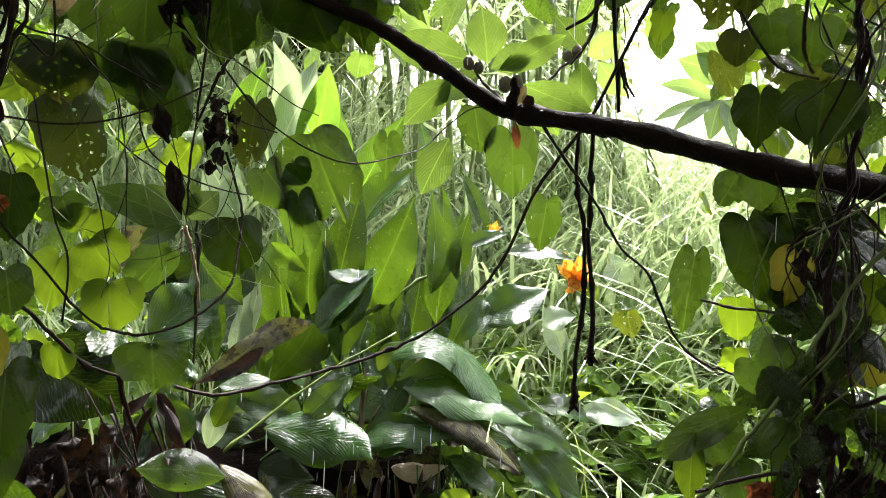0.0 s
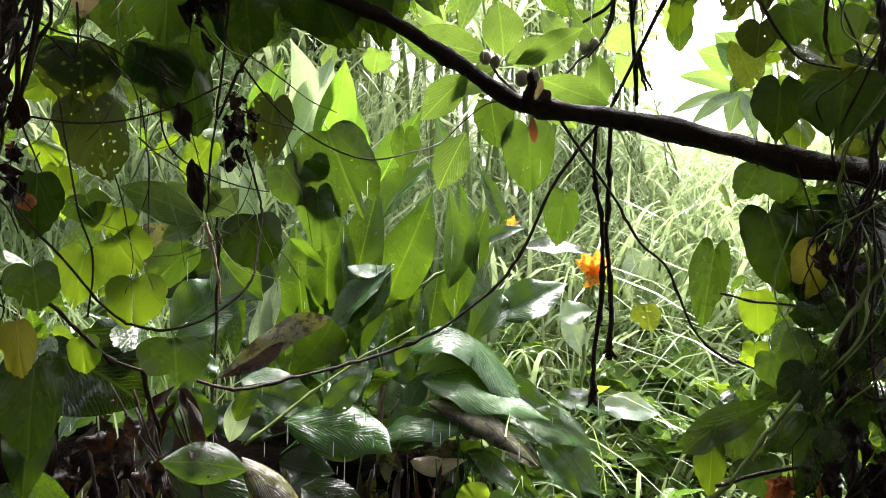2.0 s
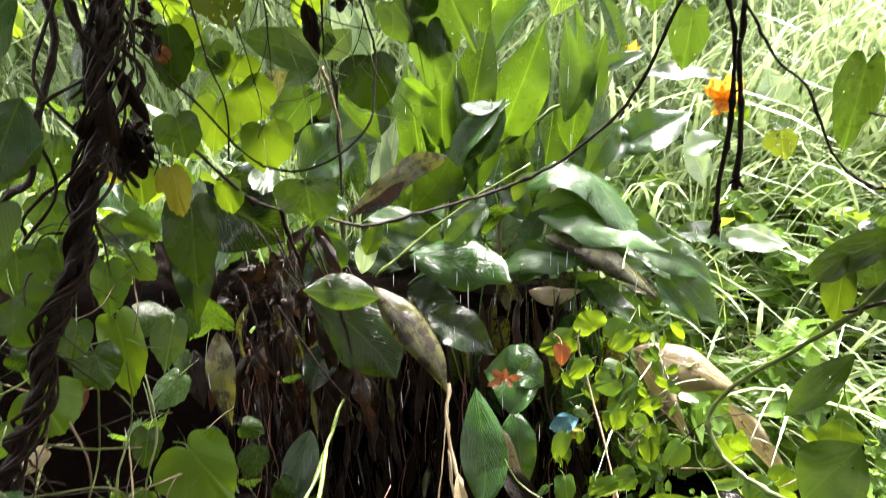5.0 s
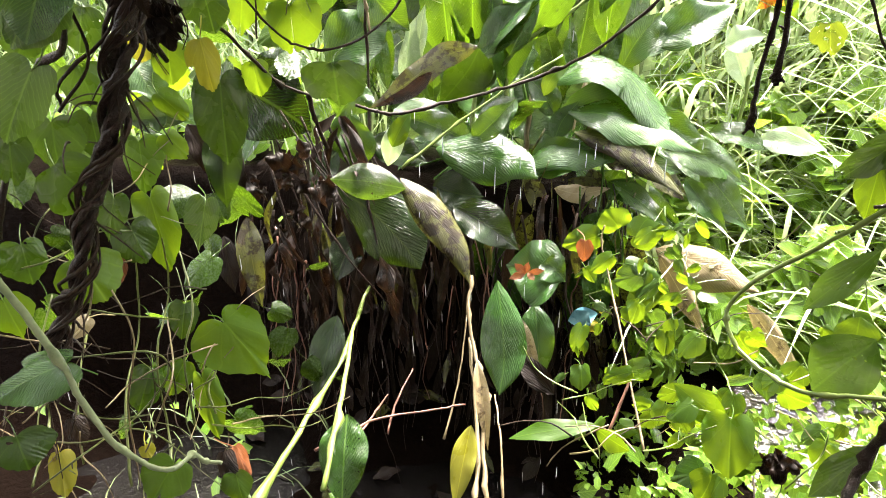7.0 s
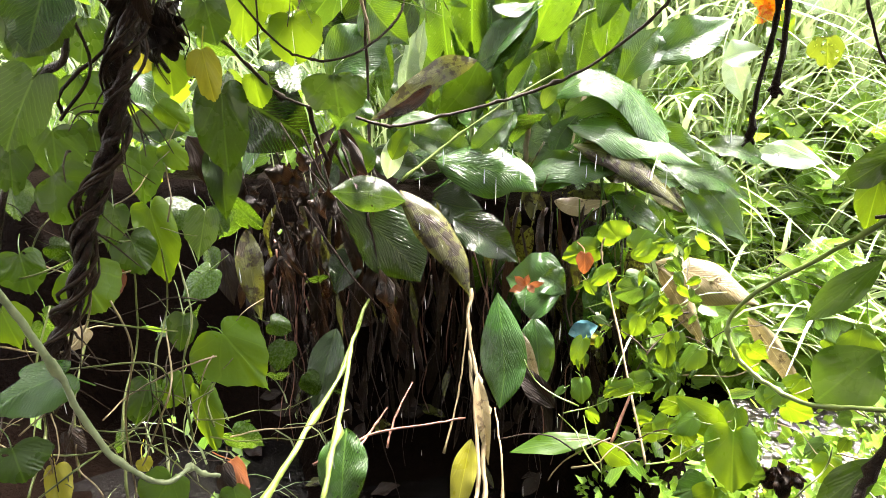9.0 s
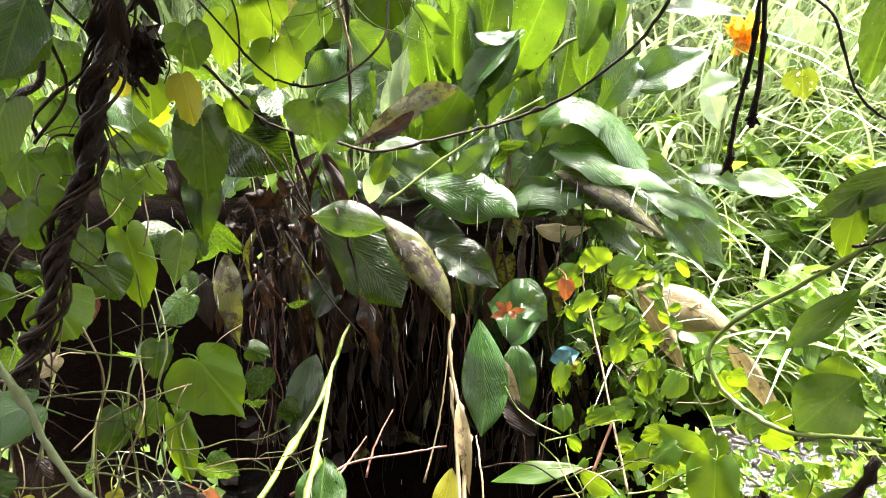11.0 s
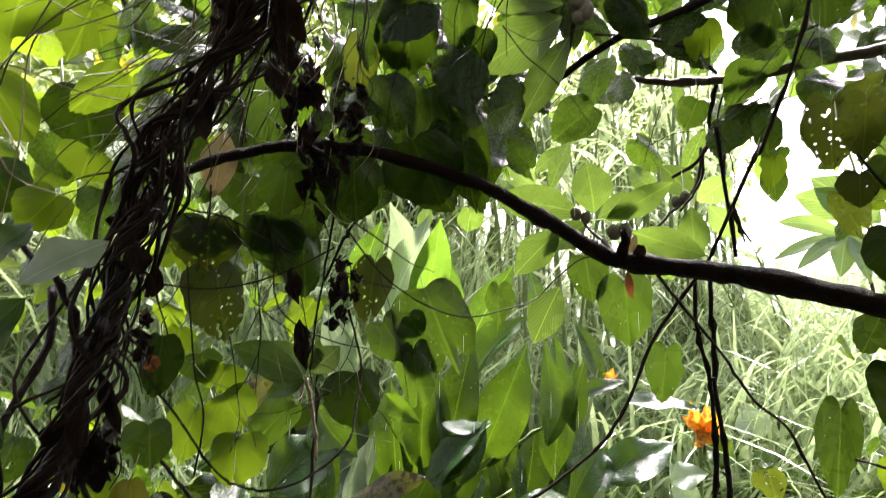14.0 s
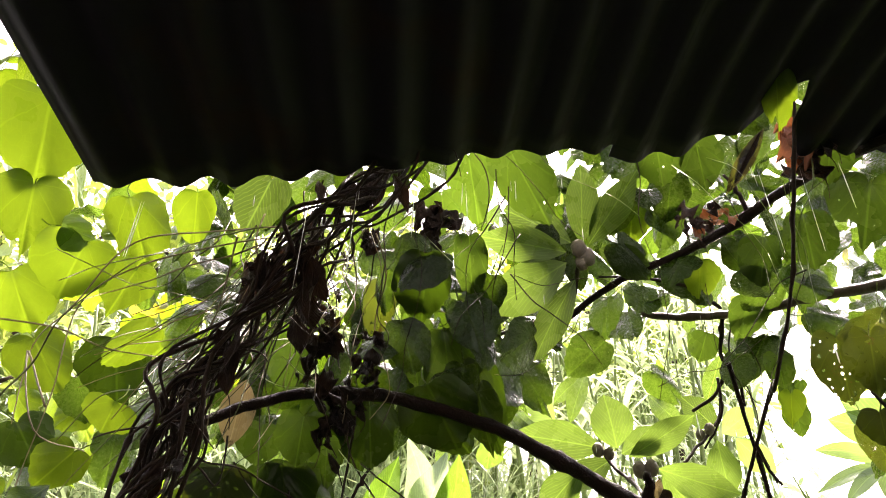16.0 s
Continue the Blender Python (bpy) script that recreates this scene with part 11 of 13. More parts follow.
leaf(tree_spray, "broad", (0.436, 1.971, 1.831), (0.527, 1.931, 1.886), 0.085, (-0.03, -0.83, -0.55), "far", 0.35, 0.2)
leaf(tree_spray, "broad", (0.469, 1.968, 1.813), (0.555, 1.972, 1.712), 0.085, (-0.48, -0.76, -0.43), "far", 0.35, 0.2)
leaf(tree_spray, "broad", (-0.043, 2.089, 1.938), (-0.149, 2.057, 2.016), 0.101, (0.25, -0.97, -0.06), "far", 0.35, 0.2)
stem(tree_spray, "twig", [(0.08, 1.826, 1.769), (0.104, 1.817, 1.723), (0.145, 1.747, 1.659), (0.146, 1.459, 1.566), (0.145, 1.186, 1.497)], 0.004, 0.005, "twig")
stem(tree_spray, "twig", [(0.449, 1.917, 1.981), (0.44, 1.95, 1.892), (0.396, 1.927, 1.826), (0.285, 1.871, 1.72)], 0.004, 0.004, "twig")
bud(tree_spray, (0.072, 1.807, 1.764), 0.016)
bud(tree_spray, (0.1, 1.809, 1.752), 0.014)
bud(tree_spray, (0.172, 1.796, 1.702), 0.018)
bud(tree_spray, (0.203, 1.792, 1.704), 0.018)
bud(tree_spray, (0.396, 1.926, 1.831), 0.016)
bud(tree_spray, (0.369, 1.934, 1.82), 0.014)
bud(tree_spray, (0.066, 1.139, 2.007), 0.016)
bud(tree_spray, (0.082, 1.149, 1.99), 0.016)
bud(tree_spray, (0.069, 1.154, 1.981), 0.014)
leaf(tree_spray, "broad", (0.074, 1.151, 2.025), (0.089, 1.053, 2.163), 0.072, (0.12, -0.80, -0.58), "broad", 0.35, 0.2)
leaf(tree_spray, "broad", (0.088, 1.152, 2.023), (0.2, 1.063, 2.133), 0.07, (0.04, -0.76, -0.65), "broad", 0.35, 0.2)
leaf(tree_spray, "broad", (0.039, 1.159, 2.014), (-0.143, 1.123, 2.057), 0.081, (0.07, -0.88, -0.46), "broad", 0.35, 0.2)
leaf(tree_spray, "broad", (0.037, 1.171, 1.995), (-0.143, 1.207, 1.911), 0.108, (0.00, -0.91, -0.41), "broad", 0.35, 0.2)
leaf(tree_spray, "broad", (0.052, 1.215, 1.976), (-0.056, 1.286, 1.825), 0.075, (-0.28, -0.93, -0.24), "broad", 0.35, 0.2)
leaf(tree_spray, "broad", (0.054, 1.217, 2.072), (-0.089, 1.163, 2.149), 0.083, (0.21, -0.94, -0.28), "broad", 0.35, 0.2)
leaf(tree_spray, "broad", (0.113, 1.225, 2.053), (0.216, 1.241, 2.005), 0.069, (-0.25, -0.64, -0.73), "broad", 0.35, 0.2)
stem(tree_spray, "twig", [(0.071, 1.156, 2.017), (0.054, 1.227, 1.975), (0.035, 1.332, 1.946)], 0.004, 0.005, "twig")
left_spray = thing("tree_twig", (-0.663, 1.672, 1.309), "tree twig with whorled oval leaves and dry tassels", "tree twig", "leafy twigs")
leaf(left_spray, "broad", (-0.474, 1.177, 1.3), (-0.593, 1.118, 1.354), 0.073, (0.53, -0.79, 0.31), "broad", 0.35, 0.2)
leaf(left_spray, "broad", (-0.478, 1.187, 1.296), (-0.566, 1.146, 1.318), 0.046, (0.46, -0.86, 0.25), "broad", 0.35, 0.2)
leaf(left_spray, "broad", (-0.482, 1.206, 1.303), (-0.536, 1.179, 1.368), 0.048, (0.59, -0.79, 0.15), "broad", 0.35, 0.2)
leaf(left_spray, "broad", (-0.482, 1.228, 1.306), (-0.426, 1.245, 1.359), 0.055, (0.32, -0.95, -0.03), "far", 0.35, 0.2)
leaf(left_spray, "broad", (-0.483, 1.227, 1.31), (-0.471, 1.226, 1.38), 0.046, (0.65, -0.75, -0.12), "broad", 0.35, 0.2)
leaf(left_spray, "broad", (-0.482, 1.207, 1.293), (-0.548, 1.179, 1.261), 0.049, (0.12, -0.86, 0.50), "broad", 0.35, 0.2)
stem(left_spray, "tassel", [(-0.66, 1.674, 1.309), (-0.645, 1.681, 1.237), (-0.631, 1.684, 1.164), (-0.627, 1.68, 1.099)], 0.006, 0.003, "drystem")
stem(left_spray, "tassel", [(-0.667, 1.671, 1.302), (-0.672, 1.67, 1.251), (-0.68, 1.666, 1.208)], 0.004, 0.002, "drystem")
stem(left_spray, "twig", [(-0.662, 1.726, 1.334), (-0.667, 1.779, 1.298), (-0.704, 1.855, 0.995), (-0.702, 1.789, 0.695)], 0.003, 0.004, "twig")
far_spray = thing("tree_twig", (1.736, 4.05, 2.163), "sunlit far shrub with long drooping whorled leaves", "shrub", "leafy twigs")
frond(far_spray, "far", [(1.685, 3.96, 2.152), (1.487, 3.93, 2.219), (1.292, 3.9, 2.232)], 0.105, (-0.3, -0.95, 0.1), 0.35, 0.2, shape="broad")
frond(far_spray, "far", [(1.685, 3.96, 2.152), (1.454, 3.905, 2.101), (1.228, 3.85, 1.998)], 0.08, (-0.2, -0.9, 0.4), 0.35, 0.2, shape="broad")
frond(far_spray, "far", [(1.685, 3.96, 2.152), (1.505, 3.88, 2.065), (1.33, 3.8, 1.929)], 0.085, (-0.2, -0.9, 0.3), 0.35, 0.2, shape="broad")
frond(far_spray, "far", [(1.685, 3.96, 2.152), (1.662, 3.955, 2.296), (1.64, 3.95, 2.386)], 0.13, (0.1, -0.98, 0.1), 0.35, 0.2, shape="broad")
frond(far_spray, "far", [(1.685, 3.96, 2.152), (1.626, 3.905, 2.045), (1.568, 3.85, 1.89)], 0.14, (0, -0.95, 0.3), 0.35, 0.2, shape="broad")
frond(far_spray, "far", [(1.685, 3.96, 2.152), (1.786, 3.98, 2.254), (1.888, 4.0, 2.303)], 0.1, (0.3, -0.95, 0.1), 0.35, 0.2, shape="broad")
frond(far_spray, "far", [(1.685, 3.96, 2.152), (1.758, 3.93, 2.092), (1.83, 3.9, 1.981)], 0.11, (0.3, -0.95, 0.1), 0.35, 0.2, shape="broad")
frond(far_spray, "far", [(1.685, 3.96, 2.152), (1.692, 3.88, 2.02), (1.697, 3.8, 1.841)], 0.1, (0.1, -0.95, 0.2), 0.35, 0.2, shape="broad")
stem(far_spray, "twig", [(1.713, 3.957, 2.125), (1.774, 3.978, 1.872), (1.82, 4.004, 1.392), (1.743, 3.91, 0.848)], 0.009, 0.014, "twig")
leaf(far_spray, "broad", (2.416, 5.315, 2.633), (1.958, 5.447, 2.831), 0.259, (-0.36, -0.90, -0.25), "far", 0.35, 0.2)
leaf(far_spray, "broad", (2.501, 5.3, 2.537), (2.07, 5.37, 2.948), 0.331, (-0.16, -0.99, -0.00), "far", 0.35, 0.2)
# dry leaves, straws and roots on the bank
dry_canna_leaf = thing("dry_leaf", (0.318, 1.996, 0.309), "large folded tan dry canna leaf lying on weeds", "dry leaf")
frond(dry_canna_leaf, "dry", [(0.168, 2.02, 0.382), (0.269, 1.98, 0.368), (0.376, 1.95, 0.337), (0.474, 1.93, 0.292)], 0.17, (0.05, -0.75, 0.65), 0.35, 0.9, wave=0.2)
frond(dry_canna_leaf, "dry", [(0.173, 1.96, 0.39), (0.248, 1.9, 0.28), (0.322, 1.82, 0.171)], 0.075, (-0.5, -0.75, 0.3), 0.5, 0.8, wave=0.3)
dry_canna_leaf_b = thing("dry_leaf", (0.494, 1.738, 0.209), "narrow tan dry leaf hanging over the puddle", "dry leaf")
frond(dry_canna_leaf_b, "dry", [(0.412, 1.79, 0.319), (0.483, 1.72, 0.237), (0.545, 1.63, 0.159)], 0.065, (-0.5, -0.8, 0.25), 0.6, 0.7, wave=0.25)
serrated_plant = thing("weed_plant", (0.005, 1.161, 0.312), "young weed with a long serrated green leaf", "weed")
leaf(serrated_plant, "broad", (0.011, 1.162, 0.312), (-0.179, 1.124, 0.28), 0.054, (-0.08, -0.39, 0.92), "lime", 0.35, 0.2, wave=0.15)
leaf(serrated_plant, "broad", (0.005, 1.158, 0.307), (0.077, 1.132, 0.278), 0.054, (-0.26, -0.95, 0.18), "lime", 0.35, 0.2, wave=0.15)
weed_stalk = thing("weed_plant", (0.066, 1.483, 0.351), "dry weed stalk with many small green leaves", "weed")
stem(weed_stalk, "stalk", [(0.113, 1.211, 0.22), (0.087, 1.326, 0.289), (0.058, 1.457, 0.365), (0.025, 1.576, 0.464), (-0.002, 1.635, 0.551), (0.003, 1.651, 0.594)], 0.003, 0.002, "drystem")
stem(weed_stalk, "stalk", [(0.033, 1.271, 0.209), (0.081, 1.365, 0.294), (0.1, 1.411, 0.331)], 0.004, 0.003, "redroot")
leaf(weed_stalk, "heart", (-0.079, 1.396, 0.116), (-0.057, 1.384, 0.098), 0.025, (0.09, -0.75, 0.65), "vine", 0.3, 0.2, 0.04)
leaf(weed_stalk, "heart", (0.135, 1.575, 0.41), (0.119, 1.563, 0.384), 0.016, (-0.03, -0.90, 0.43), "lime", 0.3, 0.2, 0.04)
leaf(weed_stalk, "heart", (0.24, 1.38, 0.212), (0.298, 1.362, 0.202), 0.073, (-0.28, -0.95, 0.12), "lime", 0.3, 0.2, 0.04)
leaf(weed_stalk, "heart", (0.152, 1.256, 0.268), (0.136, 1.249, 0.256), 0.015, (-0.15, -0.75, 0.64), "vine", 0.3, 0.2, 0.04)
leaf(weed_stalk, "heart", (-0.038, 1.501, 0.533), (-0.017, 1.486, 0.499), 0.033, (0.02, -0.91, 0.41), "lime", 0.3, 0.2, 0.04)
leaf(weed_stalk, "heart", (0.08, 1.319, 0.357), (0.02, 1.309, 0.339), 0.044, (-0.01, -0.87, 0.49), "lime", 0.3, 0.2, 0.04)
leaf(weed_stalk, "heart", (0.161, 1.459, 0.259), (0.139, 1.444, 0.233), 0.015, (-0.02, -0.86, 0.50), "lime", 0.3, 0.2, 0.04)
leaf(weed_stalk, "heart", (0.09, 1.354, 0.424), (0.11, 1.341, 0.403), 0.017, (-0.38, -0.90, 0.22), "vine", 0.3, 0.2, 0.04)
leaf(weed_stalk, "heart", (0.093, 1.478, 0.53), (0.031, 1.471, 0.51), 0.065, (-0.06, -0.88, 0.47), "vine", 0.3, 0.2, 0.04)
leaf(weed_stalk, "heart", (0.211, 1.504, 0.5), (0.239, 1.496, 0.492), 0.027, (-0.33, -0.93, -0.19), "vine", 0.3, 0.2, 0.04)
leaf(weed_stalk, "heart", (0.036, 1.458, 0.254), (0.022, 1.442, 0.229), 0.031, (0.55, -0.81, 0.21), "lime", 0.3, 0.2, 0.04)
leaf(weed_stalk, "heart", (0.184, 1.406, 0.307), (0.173, 1.395, 0.287), 0.019, (0.08, -0.89, 0.45), "vine", 0.3, 0.2, 0.04)
leaf(weed_stalk, "heart", (0.112, 1.513, 0.634), (0.07, 1.505, 0.606), 0.04, (-0.26, -0.75, 0.61), "lime", 0.3, 0.2, 0.04)
leaf(weed_stalk, "heart", (0.005, 1.405, 0.427), (-0.006, 1.392, 0.402), 0.021, (0.25, -0.89, 0.38), "lime", 0.3, 0.2, 0.04)
leaf(weed_stalk, "heart", (-0.009, 1.494, 0.44), (0.021, 1.487, 0.427), 0.028, (0.14, -0.71, 0.69), "vine", 0.3, 0.2, 0.04)
leaf(weed_stalk, "heart", (0.098, 1.394, 0.309), (0.124, 1.382, 0.294), 0.032, (-0.31, -0.93, 0.18), "lime", 0.3, 0.2, 0.04)
leaf(weed_stalk, "heart", (0.03, 1.478, 0.256), (0.039, 1.459, 0.226), 0.022, (-0.26, -0.84, 0.47), "lime", 0.3, 0.2, 0.04)
leaf(weed_stalk, "heart", (-0.039, 1.409, 0.413), (-0.062, 1.378, 0.36), 0.045, (-0.39, -0.71, 0.59), "lime", 0.3, 0.2, 0.04)
leaf(weed_stalk, "heart", (0.203, 1.542, 0.358), (0.228, 1.534, 0.349), 0.021, (0.13, -0.51, 0.85), "lime", 0.3, 0.2, 0.04)
leaf(weed_stalk, "heart", (0.2, 1.509, 0.216), (0.197, 1.492, 0.189), 0.025, (-0.14, -0.83, 0.54), "vine", 0.3, 0.2, 0.04)
leaf(weed_stalk, "heart", (0.074, 1.468, 0.562), (0.092, 1.458, 0.541), 0.024, (0.41, -0.61, 0.68), "vine", 0.3, 0.2, 0.04)
leaf(weed_stalk, "heart", (0.026, 1.519, 0.407), (0.005, 1.509, 0.386), 0.018, (0.25, -0.94, 0.23), "vine", 0.3, 0.2, 0.04)
leaf(weed_stalk, "heart", (0.189, 1.73, 0.554), (0.163, 1.722, 0.526), 0.028, (0.09, -0.98, 0.20), "lime", 0.3, 0.2, 0.04)
leaf(weed_stalk, "heart", (-0.021, 1.273, 0.217), (-0.018, 1.258, 0.197), 0.014, (0.64, -0.57, 0.52), "lime", 0.3, 0.2, 0.04)
leaf(weed_stalk, "heart", (0.112, 1.478, 0.155), (0.176, 1.459, 0.138), 0.048, (-0.24, -0.96, 0.14), "lime", 0.3, 0.2, 0.04)
leaf(weed_stalk, "heart", (-0.018, 1.359, 0.248), (0.004, 1.339, 0.22), 0.035, (-0.37, -0.87, 0.31), "lime", 0.3, 0.2, 0.04)
leaf(weed_stalk, "heart", (0.187, 1.57, 0.536), (0.2, 1.552, 0.499), 0.03, (0.31, -0.81, 0.49), "lime", 0.3, 0.2, 0.04)
leaf(weed_stalk, "heart", (-0.012, 1.718, 0.569), (-0.035, 1.709, 0.546), 0.025, (-0.44, -0.60, 0.66), "lime", 0.3, 0.2, 0.04)
leaf(weed_stalk, "heart", (0.162, 1.522, 0.458), (0.185, 1.508, 0.435), 0.024, (-0.50, -0.86, 0.00), "lime", 0.3, 0.2, 0.04)
leaf(weed_stalk, "heart", (0.208, 1.288, 0.338), (0.228, 1.274, 0.321), 0.018, (0.01, -0.75, 0.66), "vine", 0.3, 0.2, 0.04)
leaf(weed_stalk, "heart", (-0.049, 1.385, 0.367), (-0.043, 1.372, 0.345), 0.01, (0.02, -0.86, 0.52), "lime", 0.3, 0.2, 0.04)
leaf(weed_stalk, "heart", (0.024, 1.484, 0.578), (-0.028, 1.467, 0.54), 0.047, (-0.13, -0.83, 0.54), "lime", 0.3, 0.2, 0.04)
leaf(weed_stalk, "heart", (0.001, 1.619, 0.321), (-0.016, 1.608, 0.3), 0.02, (-0.01, -0.87, 0.49), "vine", 0.3, 0.2, 0.04)
leaf(weed_stalk, "heart", (0.204, 1.69, 0.591), (0.175, 1.688, 0.575), 0.022, (-0.36, -0.57, 0.74), "vine", 0.3, 0.2, 0.04)
leaf(weed_stalk, "heart", (0.23, 1.603, 0.623), (0.252, 1.587, 0.59), 0.032, (-0.55, -0.83, 0.02), "lime", 0.3, 0.2, 0.04)
leaf(weed_stalk, "heart", (0.142, 1.667, 0.401), (0.17, 1.649, 0.368), 0.027, (0.25, -0.73, 0.63), "vine", 0.3, 0.2, 0.04)
leaf(weed_stalk, "heart", (0.137, 1.298, 0.285), (0.144, 1.276, 0.255), 0.025, (0.08, -0.79, 0.60), "vine", 0.3, 0.2, 0.04)
leaf(weed_stalk, "heart", (-0.081, 1.387, 0.284), (-0.107, 1.372, 0.265), 0.019, (-0.10, -0.73, 0.68), "vine", 0.3, 0.2, 0.04)
leaf(weed_stalk, "heart", (0.121, 1.355, 0.35), (0.06, 1.349, 0.334), 0.058, (-0.02, -0.91, 0.42), "vine", 0.3, 0.2, 0.04)
leaf(weed_stalk, "heart", (0.069, 1.638, 0.33), (0.069, 1.624, 0.304), 0.021, (-0.12, -0.88, 0.47), "lime", 0.3, 0.2, 0.04)
leaf(weed_stalk, "heart", (0.021, 1.616, 0.471), (0.001, 1.609, 0.457), 0.015, (-0.18, -0.78, 0.59), "vine", 0.3, 0.2, 0.04)
leaf(weed_stalk, "heart", (0.166, 1.633, 0.533), (0.204, 1.623, 0.52), 0.033, (-0.13, -0.94, 0.31), "vine", 0.3, 0.2, 0.04)
leaf(weed_stalk, "heart", (0.162, 1.507, 0.348), (0.199, 1.477, 0.304), 0.051, (0.44, -0.53, 0.72), "lime", 0.3, 0.2, 0.04)
leaf(weed_stalk, "heart", (0.01, 1.62, 0.434), (0.024, 1.61, 0.412), 0.02, (-0.27, -0.92, 0.28), "vine", 0.3, 0.2, 0.04)
leaf(weed_stalk, "heart", (0.089, 1.439, 0.586), (0.081, 1.426, 0.555), 0.017, (-0.43, -0.78, 0.45), "lime", 0.3, 0.2, 0.04)
leaf(weed_stalk, "heart", (-0.03, 1.605, 0.318), (0.012, 1.598, 0.305), 0.033, (0.09, -0.73, 0.68), "yellow", 0.3, 0.2, 0.04)
leaf(weed_stalk, "heart", (0.135, 1.505, 0.5), (0.086, 1.487, 0.456), 0.034, (-0.17, -0.84, 0.52), "vine", 0.3, 0.2, 0.04)
leaf(weed_stalk, "heart", (0.065, 1.276, 0.236), (0.11, 1.267, 0.229), 0.046, (-0.04, -0.75, 0.66), "lime", 0.3, 0.2, 0.04)
leaf(weed_stalk, "heart", (0.246, 1.631, 0.496), (0.217, 1.628, 0.479), 0.024, (-0.05, -0.96, 0.27), "lime", 0.3, 0.2, 0.04)
leaf(weed_stalk, "heart", (0.178, 1.398, 0.524), (0.157, 1.393, 0.508), 0.017, (-0.16, -0.86, 0.49), "lime", 0.3, 0.2, 0.04)
leaf(weed_stalk, "heart", (0.264, 1.591, 0.333), (0.276, 1.575, 0.308), 0.021, (-0.57, -0.80, 0.21), "vine", 0.3, 0.2, 0.04)
leaf(weed_stalk, "heart", (0.18, 1.565, 0.579), (0.189, 1.553, 0.552), 0.022, (-0.37, -0.89, 0.27), "vine", 0.3, 0.2, 0.04)
leaf(weed_stalk, "heart", (-0.052, 1.631, 0.458), (-0.072, 1.624, 0.444), 0.011, (0.14, -0.95, 0.28), "lime", 0.3, 0.2, 0.04)
leaf(weed_stalk, "heart", (0.176, 1.403, 0.512), (0.133, 1.398, 0.493), 0.035, (0.06, -0.99, 0.09), "lime", 0.3, 0.2, 0.04)
leaf(weed_stalk, "heart", (0.146, 1.509, 0.284), (0.173, 1.495, 0.265), 0.019, (0.22, -0.59, 0.77), "lime", 0.3, 0.2, 0.04)
leaf(weed_stalk, "heart", (0.137, 1.464, 0.324), (0.17, 1.45, 0.305), 0.021, (-0.33, -0.93, 0.14), "vine", 0.3, 0.2, 0.04)
leaf(weed_stalk, "heart", (0.212, 1.331, 0.399), (0.197, 1.324, 0.384), 0.012, (-0.41, -0.61, 0.68), "vine", 0.3, 0.2, 0.04)
leaf(weed_stalk, "heart", (0.022, 1.59, 0.454), (0.046, 1.573, 0.419), 0.034, (0.17, -0.83, 0.53), "lime", 0.3, 0.2, 0.04)
leaf(weed_stalk, "heart", (-0.051, 1.699, 0.548), (-0.009, 1.677, 0.491), 0.059, (0.41, -0.71, 0.58), "lime", 0.3, 0.2, 0.04)
leaf(weed_stalk, "heart", (0.09, 1.421, 0.482), (0.073, 1.4, 0.439), 0.04, (-0.32, -0.79, 0.52), "lime", 0.3, 0.2, 0.04)
leaf(weed_stalk, "heart", (0.013, 1.437, 0.232), (0.008, 1.417, 0.202), 0.033, (-0.49, -0.68, 0.54), "vine", 0.3, 0.2, 0.04)
leaf(weed_stalk, "heart", (0.018, 1.279, 0.244), (-0.01, 1.261, 0.22), 0.023, (-0.34, -0.51, 0.79), "lime", 0.3, 0.2, 0.04)
leaf(weed_stalk, "heart", (0.167, 1.596, 0.402), (0.182, 1.582, 0.377), 0.019, (-0.45, -0.86, 0.23), "lime", 0.3, 0.2, 0.04)
leaf(weed_stalk, "heart", (0.004, 1.611, 0.373), (0.02, 1.594, 0.341), 0.023, (-0.03, -0.89, 0.45), "yellow", 0.3, 0.2, 0.04)
leaf(weed_stalk, "heart", (0.154, 1.348, 0.233), (0.107, 1.323, 0.193), 0.052, (0.15, -0.91, 0.38), "lime", 0.3, 0.2, 0.04)
leaf(weed_stalk, "heart", (0.208, 1.454, 0.541), (0.198, 1.446, 0.52), 0.021, (-0.59, -0.62, 0.52), "vine", 0.3, 0.2, 0.04)
leaf(weed_stalk, "heart", (0.136, 1.574, 0.384), (0.164, 1.55, 0.344), 0.057, (-0.52, -0.84, 0.14), "vine", 0.3, 0.2, 0.04)
leaf(weed_stalk, "heart", (0.112, 1.452, 0.168), (0.137, 1.444, 0.161), 0.021, (-0.22, -0.96, 0.18), "lime", 0.3, 0.2, 0.04)
leaf(weed_stalk, "heart", (0.178, 1.431, 0.556), (0.2, 1.419, 0.536), 0.025, (-0.42, -0.91, 0.07), "lime", 0.3, 0.2, 0.04)
leaf(weed_stalk, "heart", (-0.038, 1.372, 0.328), (-0.026, 1.339, 0.277), 0.07, (0.60, -0.60, 0.53), "lime", 0.3, 0.2, 0.04)
leaf(weed_stalk, "heart", (0.227, 1.508, 0.447), (0.214, 1.5, 0.427), 0.015, (0.27, -0.94, 0.20), "vine", 0.3, 0.2, 0.04)
leaf(weed_stalk, "heart", (0.141, 1.494, 0.502), (0.16, 1.483, 0.482), 0.019, (-0.22, -0.92, 0.31), "lime", 0.3, 0.2, 0.04)
leaf(weed_stalk, "heart", (0.178, 1.653, 0.378), (0.161, 1.641, 0.351), 0.026, (-0.39, -0.73, 0.56), "vine", 0.3, 0.2, 0.04)
leaf(weed_stalk, "heart", (0.199, 1.466, 0.112), (0.214, 1.453, 0.097), 0.02, (-0.47, -0.84, 0.29), "lime", 0.3, 0.2, 0.04)
